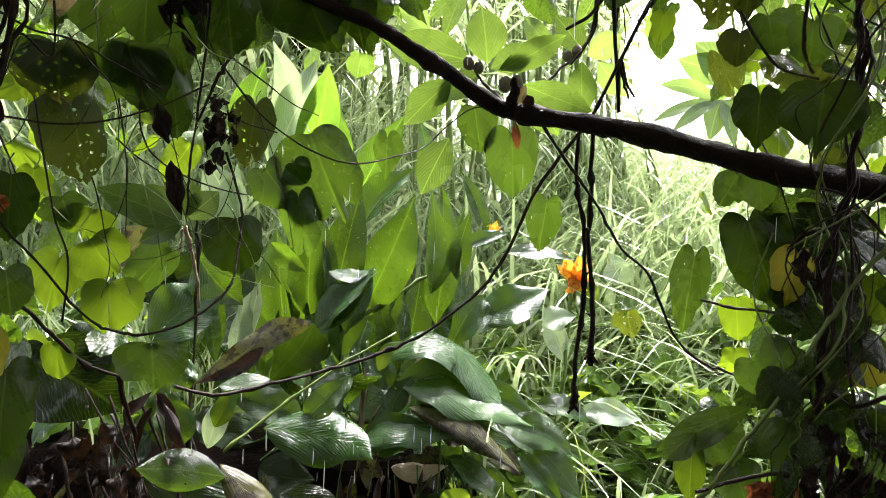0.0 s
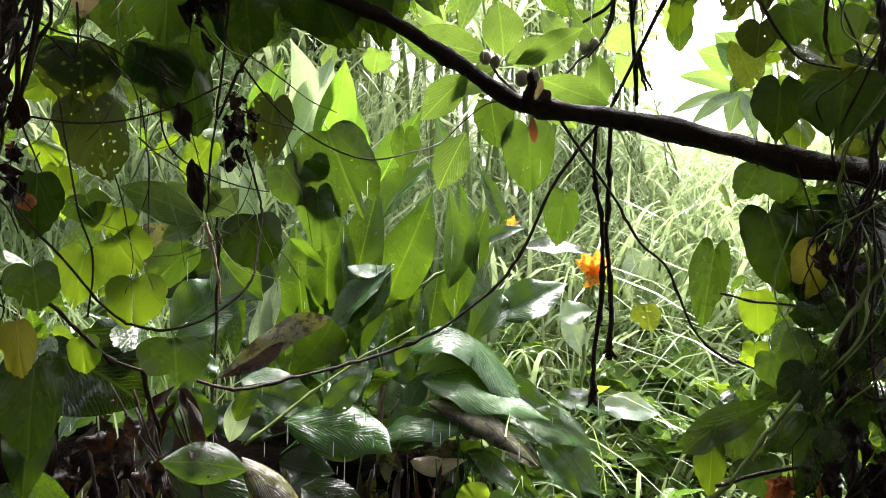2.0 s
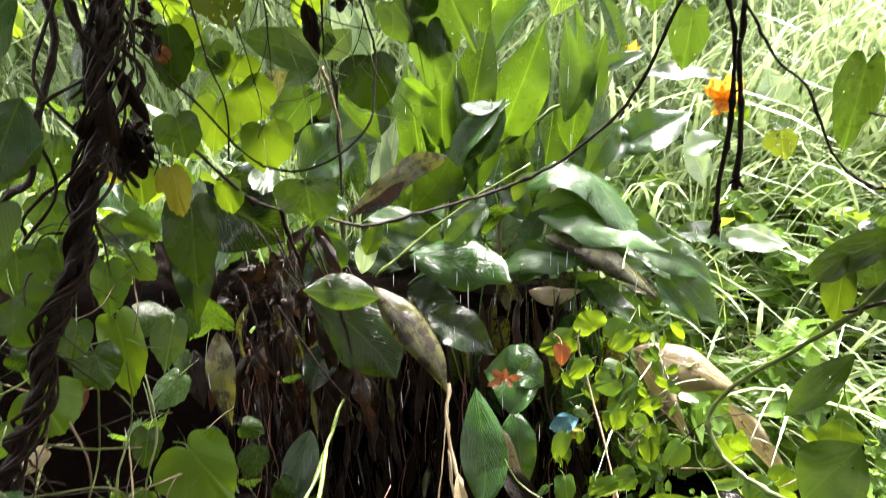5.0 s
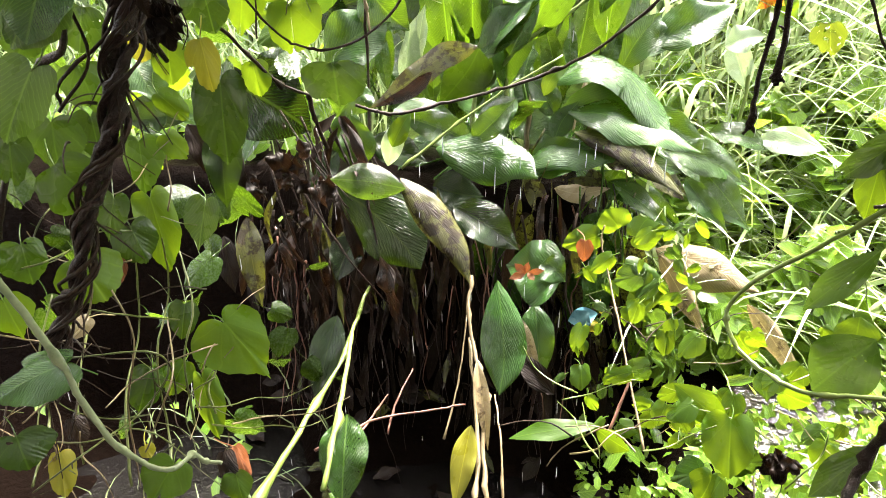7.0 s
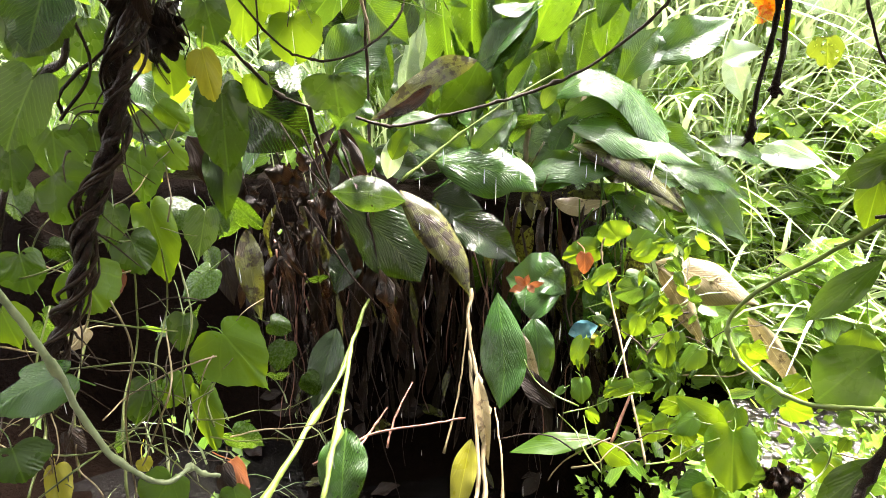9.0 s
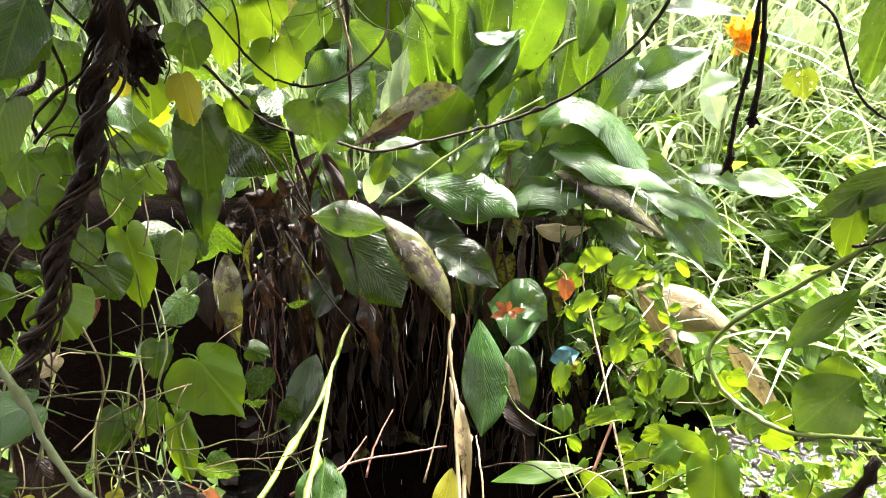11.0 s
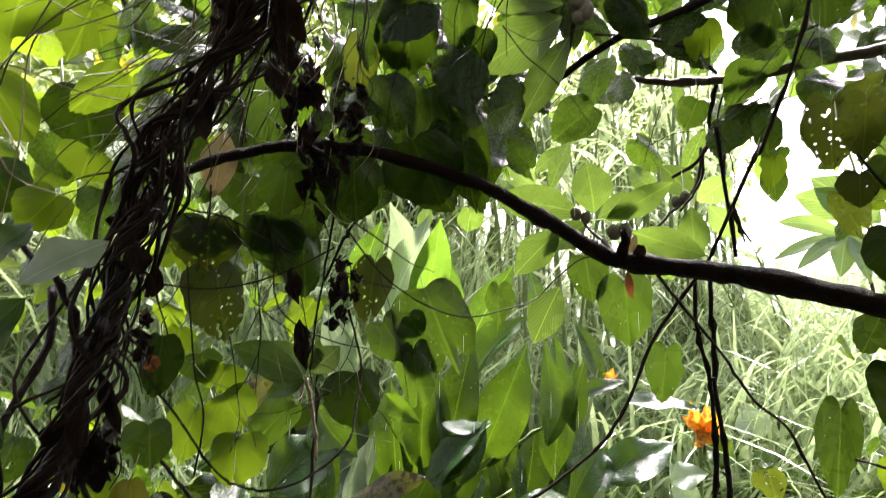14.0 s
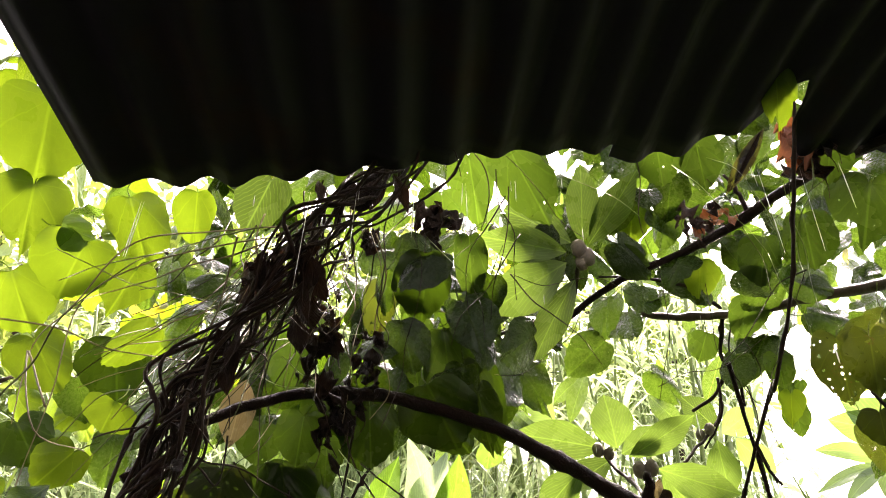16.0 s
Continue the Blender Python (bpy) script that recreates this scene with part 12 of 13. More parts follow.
leaf(weed_stalk, "heart", (0.042, 1.56, 0.298), (0.05, 1.546, 0.274), 0.013, (-0.27, -0.87, 0.42), "lime", 0.3, 0.2, 0.04)
leaf(weed_stalk, "heart", (0.05, 1.513, 0.247), (0.02, 1.502, 0.227), 0.023, (-0.04, -0.83, 0.55), "lime", 0.3, 0.2, 0.04)
leaf(weed_stalk, "heart", (0.213, 1.626, 0.585), (0.206, 1.614, 0.551), 0.016, (0.04, -0.94, 0.33), "lime", 0.3, 0.2, 0.04)
leaf(weed_stalk, "heart", (-0.039, 1.579, 0.27), (-0.037, 1.559, 0.236), 0.032, (-0.41, -0.79, 0.45), "lime", 0.3, 0.2, 0.04)
leaf(weed_stalk, "heart", (0.199, 1.547, 0.286), (0.213, 1.534, 0.267), 0.021, (-0.27, -0.88, 0.40), "vine", 0.3, 0.2, 0.04)
leaf(weed_stalk, "heart", (0.073, 1.584, 0.388), (0.134, 1.564, 0.357), 0.065, (0.02, -0.82, 0.58), "lime", 0.3, 0.2, 0.04)
leaf(weed_stalk, "heart", (0.041, 1.696, 0.571), (0.008, 1.714, 0.62), 0.096, (-0.02, -0.94, 0.33), "lime", 0.3, 0.2, 0.07)
leaf(weed_stalk, "heart", (0.086, 1.687, 0.552), (0.171, 1.693, 0.586), 0.096, (-0.07, -0.93, 0.35), "lime", 0.3, 0.2, 0.07)
leaf(weed_stalk, "heart", (-0.018, 1.687, 0.546), (-0.108, 1.671, 0.514), 0.08, (0.03, -0.93, 0.37), "lime", 0.3, 0.2, 0.07)
leaf(weed_stalk, "heart", (0.061, 1.658, 0.479), (0.166, 1.623, 0.418), 0.096, (-0.06, -0.91, 0.41), "lime", 0.3, 0.2, 0.07)
leaf(weed_stalk, "heart", (0.136, 1.638, 0.443), (0.082, 1.599, 0.356), 0.09, (-0.06, -0.90, 0.44), "lime", 0.3, 0.2, 0.07)
leaf(weed_stalk, "heart", (-0.046, 1.634, 0.549), (-0.051, 1.614, 0.5), 0.047, (0.02, -0.92, 0.38), "rust", 0.3, 0.2, 0.07)
stem(weed_stalk, "stem", [(-0.041, 1.732, 0.341), (0.029, 1.694, 0.389), (0.097, 1.652, 0.43), (0.166, 1.642, 0.43)], 0.002, 0.001, "greenstem", per=3, sides=4)
stem(weed_stalk, "stem", [(-0.039, 1.251, 0.329), (-0.093, 1.249, 0.353), (-0.141, 1.276, 0.372), (-0.168, 1.286, 0.419)], 0.002, 0.001, "greenstem", per=3, sides=4)
stem(weed_stalk, "stem", [(0.428, 1.056, 0.416), (0.478, 1.071, 0.4), (0.514, 1.071, 0.422), (0.544, 1.062, 0.452)], 0.002, 0.001, "drystem", per=3, sides=4)
stem(weed_stalk, "stem", [(0.115, 1.512, 0.372), (0.179, 1.528, 0.384), (0.251, 1.58, 0.342), (0.299, 1.549, 0.32)], 0.002, 0.001, "twig", per=3, sides=4)
stem(weed_stalk, "stem", [(0.478, 1.091, 0.383), (0.487, 1.022, 0.446), (0.557, 1.09, 0.416), (0.554, 1.037, 0.486)], 0.002, 0.001, "greenstem", per=3, sides=4)
stem(weed_stalk, "stem", [(0.388, 1.711, 0.453), (0.344, 1.749, 0.483), (0.336, 1.808, 0.526), (0.291, 1.868, 0.55)], 0.001, 0.001, "greenstem", per=3, sides=4)
stem(weed_stalk, "stem", [(0.361, 1.214, 0.361), (0.395, 1.171, 0.373), (0.429, 1.173, 0.33), (0.441, 1.1, 0.352)], 0.001, 0.001, "drystem", per=3, sides=4)
stem(weed_stalk, "stem", [(0.228, 1.622, 0.402), (0.164, 1.661, 0.37), (0.098, 1.663, 0.343), (0.025, 1.692, 0.331)], 0.002, 0.001, "twig", per=3, sides=4)
stem(weed_stalk, "stem", [(0.094, 1.02, 0.372), (0.149, 1.086, 0.338), (0.19, 1.096, 0.367), (0.226, 1.063, 0.417)], 0.002, 0.001, "greenstem", per=3, sides=4)
stem(weed_stalk, "stem", [(0.346, 1.151, 0.333), (0.293, 1.116, 0.384), (0.255, 1.149, 0.381), (0.203, 1.141, 0.395)], 0.002, 0.001, "greenstem", per=3, sides=4)
stem(weed_stalk, "stem", [(-0.044, 1.073, 0.3), (0.007, 1.037, 0.351), (0.041, 1.071, 0.369), (0.095, 1.125, 0.35)], 0.002, 0.001, "drystem", per=3, sides=4)
stem(weed_stalk, "stem", [(0.507, 1.211, 0.42), (0.508, 1.238, 0.454), (0.54, 1.333, 0.454), (0.498, 1.294, 0.521)], 0.002, 0.001, "twig", per=3, sides=4)
stem(weed_stalk, "stem", [(0.435, 0.991, 0.419), (0.446, 0.949, 0.418), (0.465, 0.919, 0.416), (0.526, 0.964, 0.378)], 0.002, 0.001, "greenstem", per=3, sides=4)
stem(weed_stalk, "stem", [(0.476, 1.483, 0.415), (0.506, 1.5, 0.349), (0.51, 1.41, 0.349), (0.56, 1.409, 0.32)], 0.002, 0.001, "greenstem", per=3, sides=4)
stem(weed_stalk, "stem", [(-0.019, 1.848, 0.396), (-0.089, 1.82, 0.369), (-0.142, 1.806, 0.315), (-0.2, 1.724, 0.306)], 0.002, 0.001, "drystem", per=3, sides=4)
stem(weed_stalk, "stem", [(0.164, 1.201, 0.299), (0.211, 1.164, 0.315), (0.254, 1.137, 0.355), (0.315, 1.18, 0.327)], 0.001, 0.001, "twig", per=3, sides=4)
stem(weed_stalk, "stem", [(0.618, 1.485, 0.438), (0.624, 1.562, 0.457), (0.601, 1.542, 0.524), (0.582, 1.595, 0.549)], 0.002, 0.001, "greenstem", per=3, sides=4)
stem(weed_stalk, "stem", [(0.273, 1.186, 0.34), (0.221, 1.172, 0.369), (0.191, 1.235, 0.362), (0.134, 1.188, 0.411)], 0.002, 0.001, "greenstem", per=3, sides=4)
stem(weed_stalk, "stem", [(0.367, 1.424, 0.379), (0.318, 1.407, 0.351), (0.272, 1.476, 0.302), (0.21, 1.487, 0.291)], 0.002, 0.001, "drystem", per=3, sides=4)
stem(weed_stalk, "stem", [(0.291, 1.018, 0.343), (0.264, 0.898, 0.396), (0.275, 0.933, 0.315), (0.254, 0.894, 0.303)], 0.002, 0.001, "twig", per=3, sides=4)
stem(weed_stalk, "stem", [(0.012, 0.992, 0.365), (-0.018, 1.056, 0.355), (-0.04, 1.137, 0.344), (-0.077, 1.122, 0.393)], 0.002, 0.001, "greenstem", per=3, sides=4)
stem(weed_stalk, "stem", [(0.343, 1.76, 0.405), (0.27, 1.735, 0.403), (0.206, 1.682, 0.388), (0.163, 1.733, 0.309)], 0.002, 0.001, "greenstem", per=3, sides=4)
stem(weed_stalk, "stem", [(0.44, 1.807, 0.451), (0.481, 1.825, 0.499), (0.519, 1.809, 0.553), (0.534, 1.774, 0.621)], 0.002, 0.001, "drystem", per=3, sides=4)
stem(weed_stalk, "stem", [(0.234, 1.481, 0.359), (0.267, 1.459, 0.421), (0.32, 1.475, 0.446), (0.392, 1.526, 0.428)], 0.002, 0.001, "twig", per=3, sides=4)
stem(weed_stalk, "stem", [(0.015, 0.998, 0.338), (0.01, 1.009, 0.382), (-0.013, 1.043, 0.401), (-0.025, 1.126, 0.393)], 0.001, 0.001, "greenstem", per=3, sides=4)
stem(weed_stalk, "stem", [(0.566, 1.367, 0.397), (0.503, 1.319, 0.456), (0.5, 1.441, 0.422), (0.437, 1.42, 0.441)], 0.001, 0.001, "greenstem", per=3, sides=4)
stem(weed_stalk, "stem", [(0.274, 1.202, 0.363), (0.234, 1.243, 0.308), (0.18, 1.225, 0.297), (0.14, 1.236, 0.245)], 0.001, 0.001, "drystem", per=3, sides=4)
stem(weed_stalk, "stem", [(0.593, 1.623, 0.455), (0.565, 1.702, 0.455), (0.488, 1.649, 0.501), (0.449, 1.738, 0.482)], 0.002, 0.001, "twig", per=3, sides=4)
stem(weed_stalk, "stem", [(0.277, 1.488, 0.365), (0.225, 1.548, 0.351), (0.157, 1.513, 0.351), (0.095, 1.546, 0.316)], 0.001, 0.001, "greenstem", per=3, sides=4)
stem(weed_stalk, "stem", [(0.311, 0.909, 0.418), (0.328, 0.895, 0.467), (0.361, 0.929, 0.477), (0.365, 0.93, 0.52)], 0.002, 0.001, "greenstem", per=3, sides=4)
stem(weed_stalk, "stem", [(0.523, 1.222, 0.392), (0.496, 1.26, 0.399), (0.457, 1.236, 0.458), (0.455, 1.304, 0.467)], 0.002, 0.001, "drystem", per=3, sides=4)
stem(weed_stalk, "stem", [(0.197, 1.186, 0.331), (0.142, 1.175, 0.345), (0.093, 1.172, 0.319), (0.047, 1.122, 0.317)], 0.002, 0.001, "twig", per=3, sides=4)
stem(weed_stalk, "stem", [(0.448, 1.298, 0.395), (0.431, 1.324, 0.43), (0.394, 1.337, 0.46), (0.348, 1.366, 0.46)], 0.002, 0.001, "greenstem", per=3, sides=4)
stem(weed_stalk, "stem", [(0.173, 1.817, 0.39), (0.133, 1.773, 0.472), (0.128, 1.777, 0.54), (0.168, 1.892, 0.562)], 0.002, 0.001, "greenstem", per=3, sides=4)
stem(weed_stalk, "stem", [(0.031, 1.133, 0.339), (-0.016, 1.144, 0.295), (-0.063, 1.126, 0.271), (-0.095, 1.118, 0.222)], 0.002, 0.001, "drystem", per=3, sides=4)
stem(weed_stalk, "stem", [(-0.042, 1.128, 0.301), (-0.086, 1.105, 0.349), (-0.144, 1.117, 0.338), (-0.2, 1.111, 0.321)], 0.002, 0.001, "twig", per=3, sides=4)
stem(weed_stalk, "stem", [(0.286, 1.243, 0.369), (0.283, 1.337, 0.361), (0.248, 1.322, 0.42), (0.243, 1.332, 0.47)], 0.002, 0.001, "greenstem", per=3, sides=4)
stem(weed_stalk, "stem", [(0.648, 1.644, 0.435), (0.623, 1.601, 0.395), (0.64, 1.582, 0.345), (0.648, 1.511, 0.332)], 0.002, 0.001, "greenstem", per=3, sides=4)
stem(weed_stalk, "stem", [(0.53, 1.357, 0.42), (0.514, 1.426, 0.346), (0.437, 1.328, 0.371), (0.41, 1.401, 0.3)], 0.002, 0.001, "drystem", per=3, sides=4)
stem(weed_stalk, "stem", [(0.092, 1.427, 0.319), (0.114, 1.409, 0.39), (0.156, 1.473, 0.407), (0.2, 1.474, 0.451)], 0.002, 0.001, "twig", per=3, sides=4)
stem(weed_stalk, "stem", [(0.359, 1.86, 0.468), (0.433, 1.896, 0.479), (0.479, 1.8, 0.518), (0.535, 1.766, 0.51)], 0.002, 0.001, "greenstem", per=3, sides=4)
stem(weed_stalk, "stem", [(0.088, 1.239, 0.281), (0.134, 1.135, 0.363), (0.197, 1.208, 0.305), (0.244, 1.177, 0.34)], 0.001, 0.001, "greenstem", per=3, sides=4)
stem(weed_stalk, "stem", [(0.081, 1.036, 0.355), (0.048, 1.108, 0.335), (-0.002, 1.092, 0.363), (-0.058, 1.121, 0.331)], 0.002, 0.001, "drystem", per=3, sides=4)
stem(weed_stalk, "stem", [(0.125, 1.512, 0.332), (0.078, 1.535, 0.365), (0.019, 1.507, 0.411), (-0.03, 1.55, 0.434)], 0.002, 0.001, "twig", per=3, sides=4)
stem(weed_stalk, "stem", [(-0.076, 1.296, 0.274), (-0.015, 1.315, 0.284), (0.039, 1.288, 0.335), (0.096, 1.306, 0.347)], 0.002, 0.001, "greenstem", per=3, sides=4)
stem(weed_stalk, "stem", [(0.178, 1.31, 0.333), (0.144, 1.276, 0.303), (0.098, 1.323, 0.232), (0.068, 1.262, 0.218)], 0.002, 0.001, "greenstem", per=3, sides=4)
leaf(weed_stalk, "heart", (0.558, 1.438, 0.474), (0.589, 1.413, 0.448), 0.056, (-0.41, -0.85, 0.34), "vine", 0.3, 0.2, 0.04)
leaf(weed_stalk, "heart", (0.194, 1.173, 0.382), (0.144, 1.161, 0.355), 0.059, (-0.37, -0.37, 0.85), "lime", 0.3, 0.2, 0.04)
leaf(weed_stalk, "heart", (0.173, 1.124, 0.334), (0.152, 1.11, 0.312), 0.03, (0.19, -0.91, 0.37), "lime", 0.3, 0.2, 0.04)
leaf(weed_stalk, "heart", (0.46, 1.412, 0.355), (0.425, 1.391, 0.303), 0.068, (-0.34, -0.77, 0.54), "lime", 0.3, 0.2, 0.04)
leaf(weed_stalk, "heart", (0.268, 1.108, 0.305), (0.324, 1.092, 0.303), 0.077, (-0.28, -0.96, 0.07), "vine", 0.3, 0.2, 0.04)
leaf(weed_stalk, "heart", (0.16, 1.407, 0.421), (0.155, 1.378, 0.368), 0.048, (-0.28, -0.83, 0.49), "lime", 0.3, 0.2, 0.04)
leaf(weed_stalk, "heart", (0.263, 1.22, 0.169), (0.243, 1.181, 0.119), 0.094, (0.46, -0.78, 0.42), "lime", 0.3, 0.2, 0.04)
leaf(weed_stalk, "heart", (0.315, 1.353, 0.294), (0.295, 1.323, 0.244), 0.057, (-0.55, -0.61, 0.58), "lime", 0.3, 0.2, 0.04)
leaf(weed_stalk, "heart", (0.441, 1.128, 0.349), (0.42, 1.105, 0.309), 0.056, (-0.18, -0.81, 0.56), "lime", 0.3, 0.2, 0.04)
leaf(weed_stalk, "heart", (0.173, 1.422, 0.445), (0.173, 1.403, 0.409), 0.042, (0.50, -0.76, 0.41), "lime", 0.3, 0.2, 0.04)
leaf(weed_stalk, "heart", (0.488, 1.301, 0.26), (0.448, 1.293, 0.23), 0.046, (-0.36, -0.66, 0.65), "vine", 0.3, 0.2, 0.04)
leaf(weed_stalk, "heart", (0.45, 1.149, 0.428), (0.471, 1.138, 0.423), 0.026, (-0.31, -0.78, 0.54), "vine", 0.3, 0.2, 0.04)
leaf(weed_stalk, "heart", (0.275, 1.11, 0.289), (0.316, 1.101, 0.291), 0.044, (-0.22, -0.91, 0.34), "lime", 0.3, 0.2, 0.04)
leaf(weed_stalk, "heart", (0.25, 1.28, 0.123), (0.182, 1.266, 0.093), 0.081, (-0.21, -0.63, 0.75), "vine", 0.3, 0.2, 0.04)
leaf(weed_stalk, "heart", (0.153, 1.237, 0.329), (0.134, 1.211, 0.289), 0.046, (-0.01, -0.83, 0.55), "lime", 0.3, 0.2, 0.04)
leaf(weed_stalk, "heart", (0.387, 1.251, 0.381), (0.432, 1.228, 0.368), 0.081, (-0.47, -0.88, -0.09), "lime", 0.3, 0.2, 0.04)
leaf(weed_stalk, "heart", (0.173, 1.222, 0.379), (0.13, 1.216, 0.362), 0.045, (0.01, -0.95, 0.32), "lime", 0.3, 0.2, 0.04)
leaf(weed_stalk, "heart", (0.285, 1.386, 0.271), (0.32, 1.353, 0.234), 0.067, (-0.45, -0.84, 0.32), "lime", 0.3, 0.2, 0.04)
leaf(weed_stalk, "heart", (0.166, 1.179, 0.368), (0.184, 1.146, 0.326), 0.06, (-0.30, -0.81, 0.51), "lime", 0.3, 0.2, 0.04)
leaf(weed_stalk, "heart", (0.546, 1.369, 0.462), (0.556, 1.335, 0.41), 0.087, (0.34, -0.76, 0.55), "lime", 0.3, 0.2, 0.04)
leaf(weed_stalk, "heart", (0.264, 1.219, 0.501), (0.25, 1.206, 0.473), 0.036, (0.26, -0.91, 0.31), "vine", 0.3, 0.2, 0.04)
leaf(weed_stalk, "heart", (0.199, 1.24, 0.504), (0.164, 1.222, 0.464), 0.06, (-0.52, -0.53, 0.68), "lime", 0.3, 0.2, 0.04)
leaf(weed_stalk, "heart", (0.185, 1.443, 0.432), (0.174, 1.423, 0.391), 0.043, (-0.62, -0.62, 0.48), "vine", 0.3, 0.2, 0.04)
leaf(weed_stalk, "heart", (0.323, 1.447, 0.405), (0.354, 1.412, 0.355), 0.068, (-0.54, -0.81, 0.24), "lime", 0.3, 0.2, 0.04)
leaf(weed_stalk, "heart", (0.493, 1.264, 0.372), (0.514, 1.251, 0.364), 0.025, (-0.33, -0.81, 0.49), "vine", 0.3, 0.2, 0.04)
leaf(weed_stalk, "heart", (0.344, 1.418, 0.417), (0.382, 1.401, 0.404), 0.055, (-0.40, -0.92, 0.03), "lime", 0.3, 0.2, 0.04)
leaf(weed_stalk, "heart", (0.507, 1.233, 0.325), (0.489, 1.222, 0.298), 0.027, (-0.36, -0.74, 0.57), "lime", 0.3, 0.2, 0.04)
leaf(weed_stalk, "heart", (0.366, 1.202, 0.453), (0.328, 1.194, 0.423), 0.052, (-0.48, -0.48, 0.73), "lime", 0.3, 0.2, 0.04)
leaf(weed_stalk, "heart", (0.36, 1.25, 0.424), (0.324, 1.241, 0.393), 0.048, (0.02, -0.96, 0.27), "lime", 0.3, 0.2, 0.04)
leaf(weed_stalk, "heart", (0.508, 1.177, 0.226), (0.479, 1.165, 0.197), 0.05, (-0.09, -0.89, 0.46), "vine", 0.3, 0.2, 0.04)
leaf(weed_stalk, "heart", (0.491, 1.408, 0.462), (0.513, 1.387, 0.437), 0.034, (-0.30, -0.84, 0.44), "lime", 0.3, 0.2, 0.04)
leaf(weed_stalk, "heart", (0.495, 1.304, 0.492), (0.525, 1.271, 0.453), 0.075, (-0.05, -0.78, 0.62), "lime", 0.3, 0.2, 0.04)
leaf(weed_stalk, "heart", (0.342, 1.233, 0.426), (0.345, 1.204, 0.384), 0.055, (-0.33, -0.80, 0.50), "vine", 0.3, 0.2, 0.04)
leaf(weed_stalk, "heart", (0.283, 1.218, 0.161), (0.255, 1.198, 0.13), 0.049, (-0.47, -0.48, 0.74), "lime", 0.3, 0.2, 0.04)
bank_roots = thing("root_tangle", (-0.55, 1.85, 0.4), "thin dark roots and straws hanging down the soil bank", "roots")
stem(bank_roots, "straw", [(-0.66, 1.132, 0.167), (-0.548, 1.235, 0.192), (-0.419, 1.306, 0.189), (-0.328, 1.355, 0.187)], 0.004, 0.002, "redroot")
stem(bank_roots, "straw", [(-0.504, 1.23, 0.164), (-0.497, 1.327, 0.217), (-0.482, 1.404, 0.248)], 0.003, 0.002, "redroot")
stem(bank_roots, "straw", [(-0.564, 1.194, 0.183), (-0.544, 1.269, 0.199), (-0.528, 1.318, 0.22)], 0.003, 0.002, "redroot")
blue_wrapper = thing("plastic_wrapper", (-0.045, 1.594, 0.344), "crumpled pale blue plastic scrap among the weeds", "litter")
leaf(blue_wrapper, "broad", (-0.082, 1.577, 0.336), (-0.004, 1.592, 0.359), 0.054, (0.02, -0.88, 0.47), "plastic", 0.35, 0.2, wave=0.3, name="wrapper")
leaf(blue_wrapper, "broad", (-0.068, 1.583, 0.366), (-0.021, 1.566, 0.333), 0.055, (-0.29, -0.96, 0.06), "plastic", 0.35, 0.2, wave=0.3, name="wrapper")

# ---- grass and weeds ----
def tall_grass(rng):
    y = rng.uniform(3.6, 9.5)
    x = rng.uniform(-0.75 * y - 0.5, 0.85 * y)
    tall = 0.9 + 0.9 * step(x, 0.3, -2.0) + 0.25 * noise.noise((x, y, 7))
    return (x, y, ground_height(x, y) - 0.05), rng.uniform(0.6, 1.25) * tall, (rng.uniform(-0.85, 0.7), rng.uniform(-0.9, 0.4)), rng.uniform(0.016, 0.042)


def near_grass(rng):
    y = rng.uniform(2.5, 4.6)
    x = rng.uniform(0.1, 0.5 + 0.7 * y)
    return (x, y, ground_height(x, y) - 0.02), rng.uniform(0.2, 0.6), (rng.uniform(-0.6, 1.2), rng.uniform(-0.9, 0.3)), rng.uniform(0.006, 0.018)


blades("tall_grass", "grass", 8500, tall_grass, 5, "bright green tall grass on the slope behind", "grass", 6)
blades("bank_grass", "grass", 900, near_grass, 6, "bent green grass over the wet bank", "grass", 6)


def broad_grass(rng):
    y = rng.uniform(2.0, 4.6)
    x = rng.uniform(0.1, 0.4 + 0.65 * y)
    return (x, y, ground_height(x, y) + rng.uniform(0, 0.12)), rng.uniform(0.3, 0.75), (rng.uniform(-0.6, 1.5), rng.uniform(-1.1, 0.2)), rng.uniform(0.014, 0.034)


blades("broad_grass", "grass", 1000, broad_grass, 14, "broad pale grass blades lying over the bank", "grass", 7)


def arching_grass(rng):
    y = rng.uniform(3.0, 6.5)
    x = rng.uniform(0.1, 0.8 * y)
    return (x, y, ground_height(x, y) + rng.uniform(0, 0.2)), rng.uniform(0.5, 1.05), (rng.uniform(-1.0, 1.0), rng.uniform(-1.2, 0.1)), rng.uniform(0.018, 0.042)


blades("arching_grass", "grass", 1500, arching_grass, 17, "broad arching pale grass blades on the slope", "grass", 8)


def bank_weed(rng):
    while True:
        y = rng.uniform(1.95, 3.6)
        x = rng.uniform(0.05, 0.35 + 0.62 * y)
        if noise.noise((x * 4, y * 4, 2)) > rng.uniform(-0.5, 0.35):
            break
    h = rng.uniform(0.04, 0.4) * (0.6 + 0.6 * noise.noise((x * 5, y * 5, 4)))
    return (x, y, ground_height(x, y) + max(0.01, h)), rng.choice((0.025, 0.035, 0.05, 0.065, 0.085)), (rng.uniform(-0.8, 0.8), rng.uniform(-1.3, 0.3), 0.9)


def left_slope(rng):
    y = rng.uniform(2.2, 4.0)
    x = rng.uniform(-3.6, -1.1)
    return (x, y, ground_height(x, y) + abs(rng.gauss(0, 0.14))), rng.uniform(0.03, 0.08), (rng.uniform(-0.8, 0.8), rng.uniform(-1.2, 0.3), 0.8)


def left_tall(rng):
    y = rng.uniform(2.4, 4.6)
    x = rng.uniform(-3.6, -0.9)
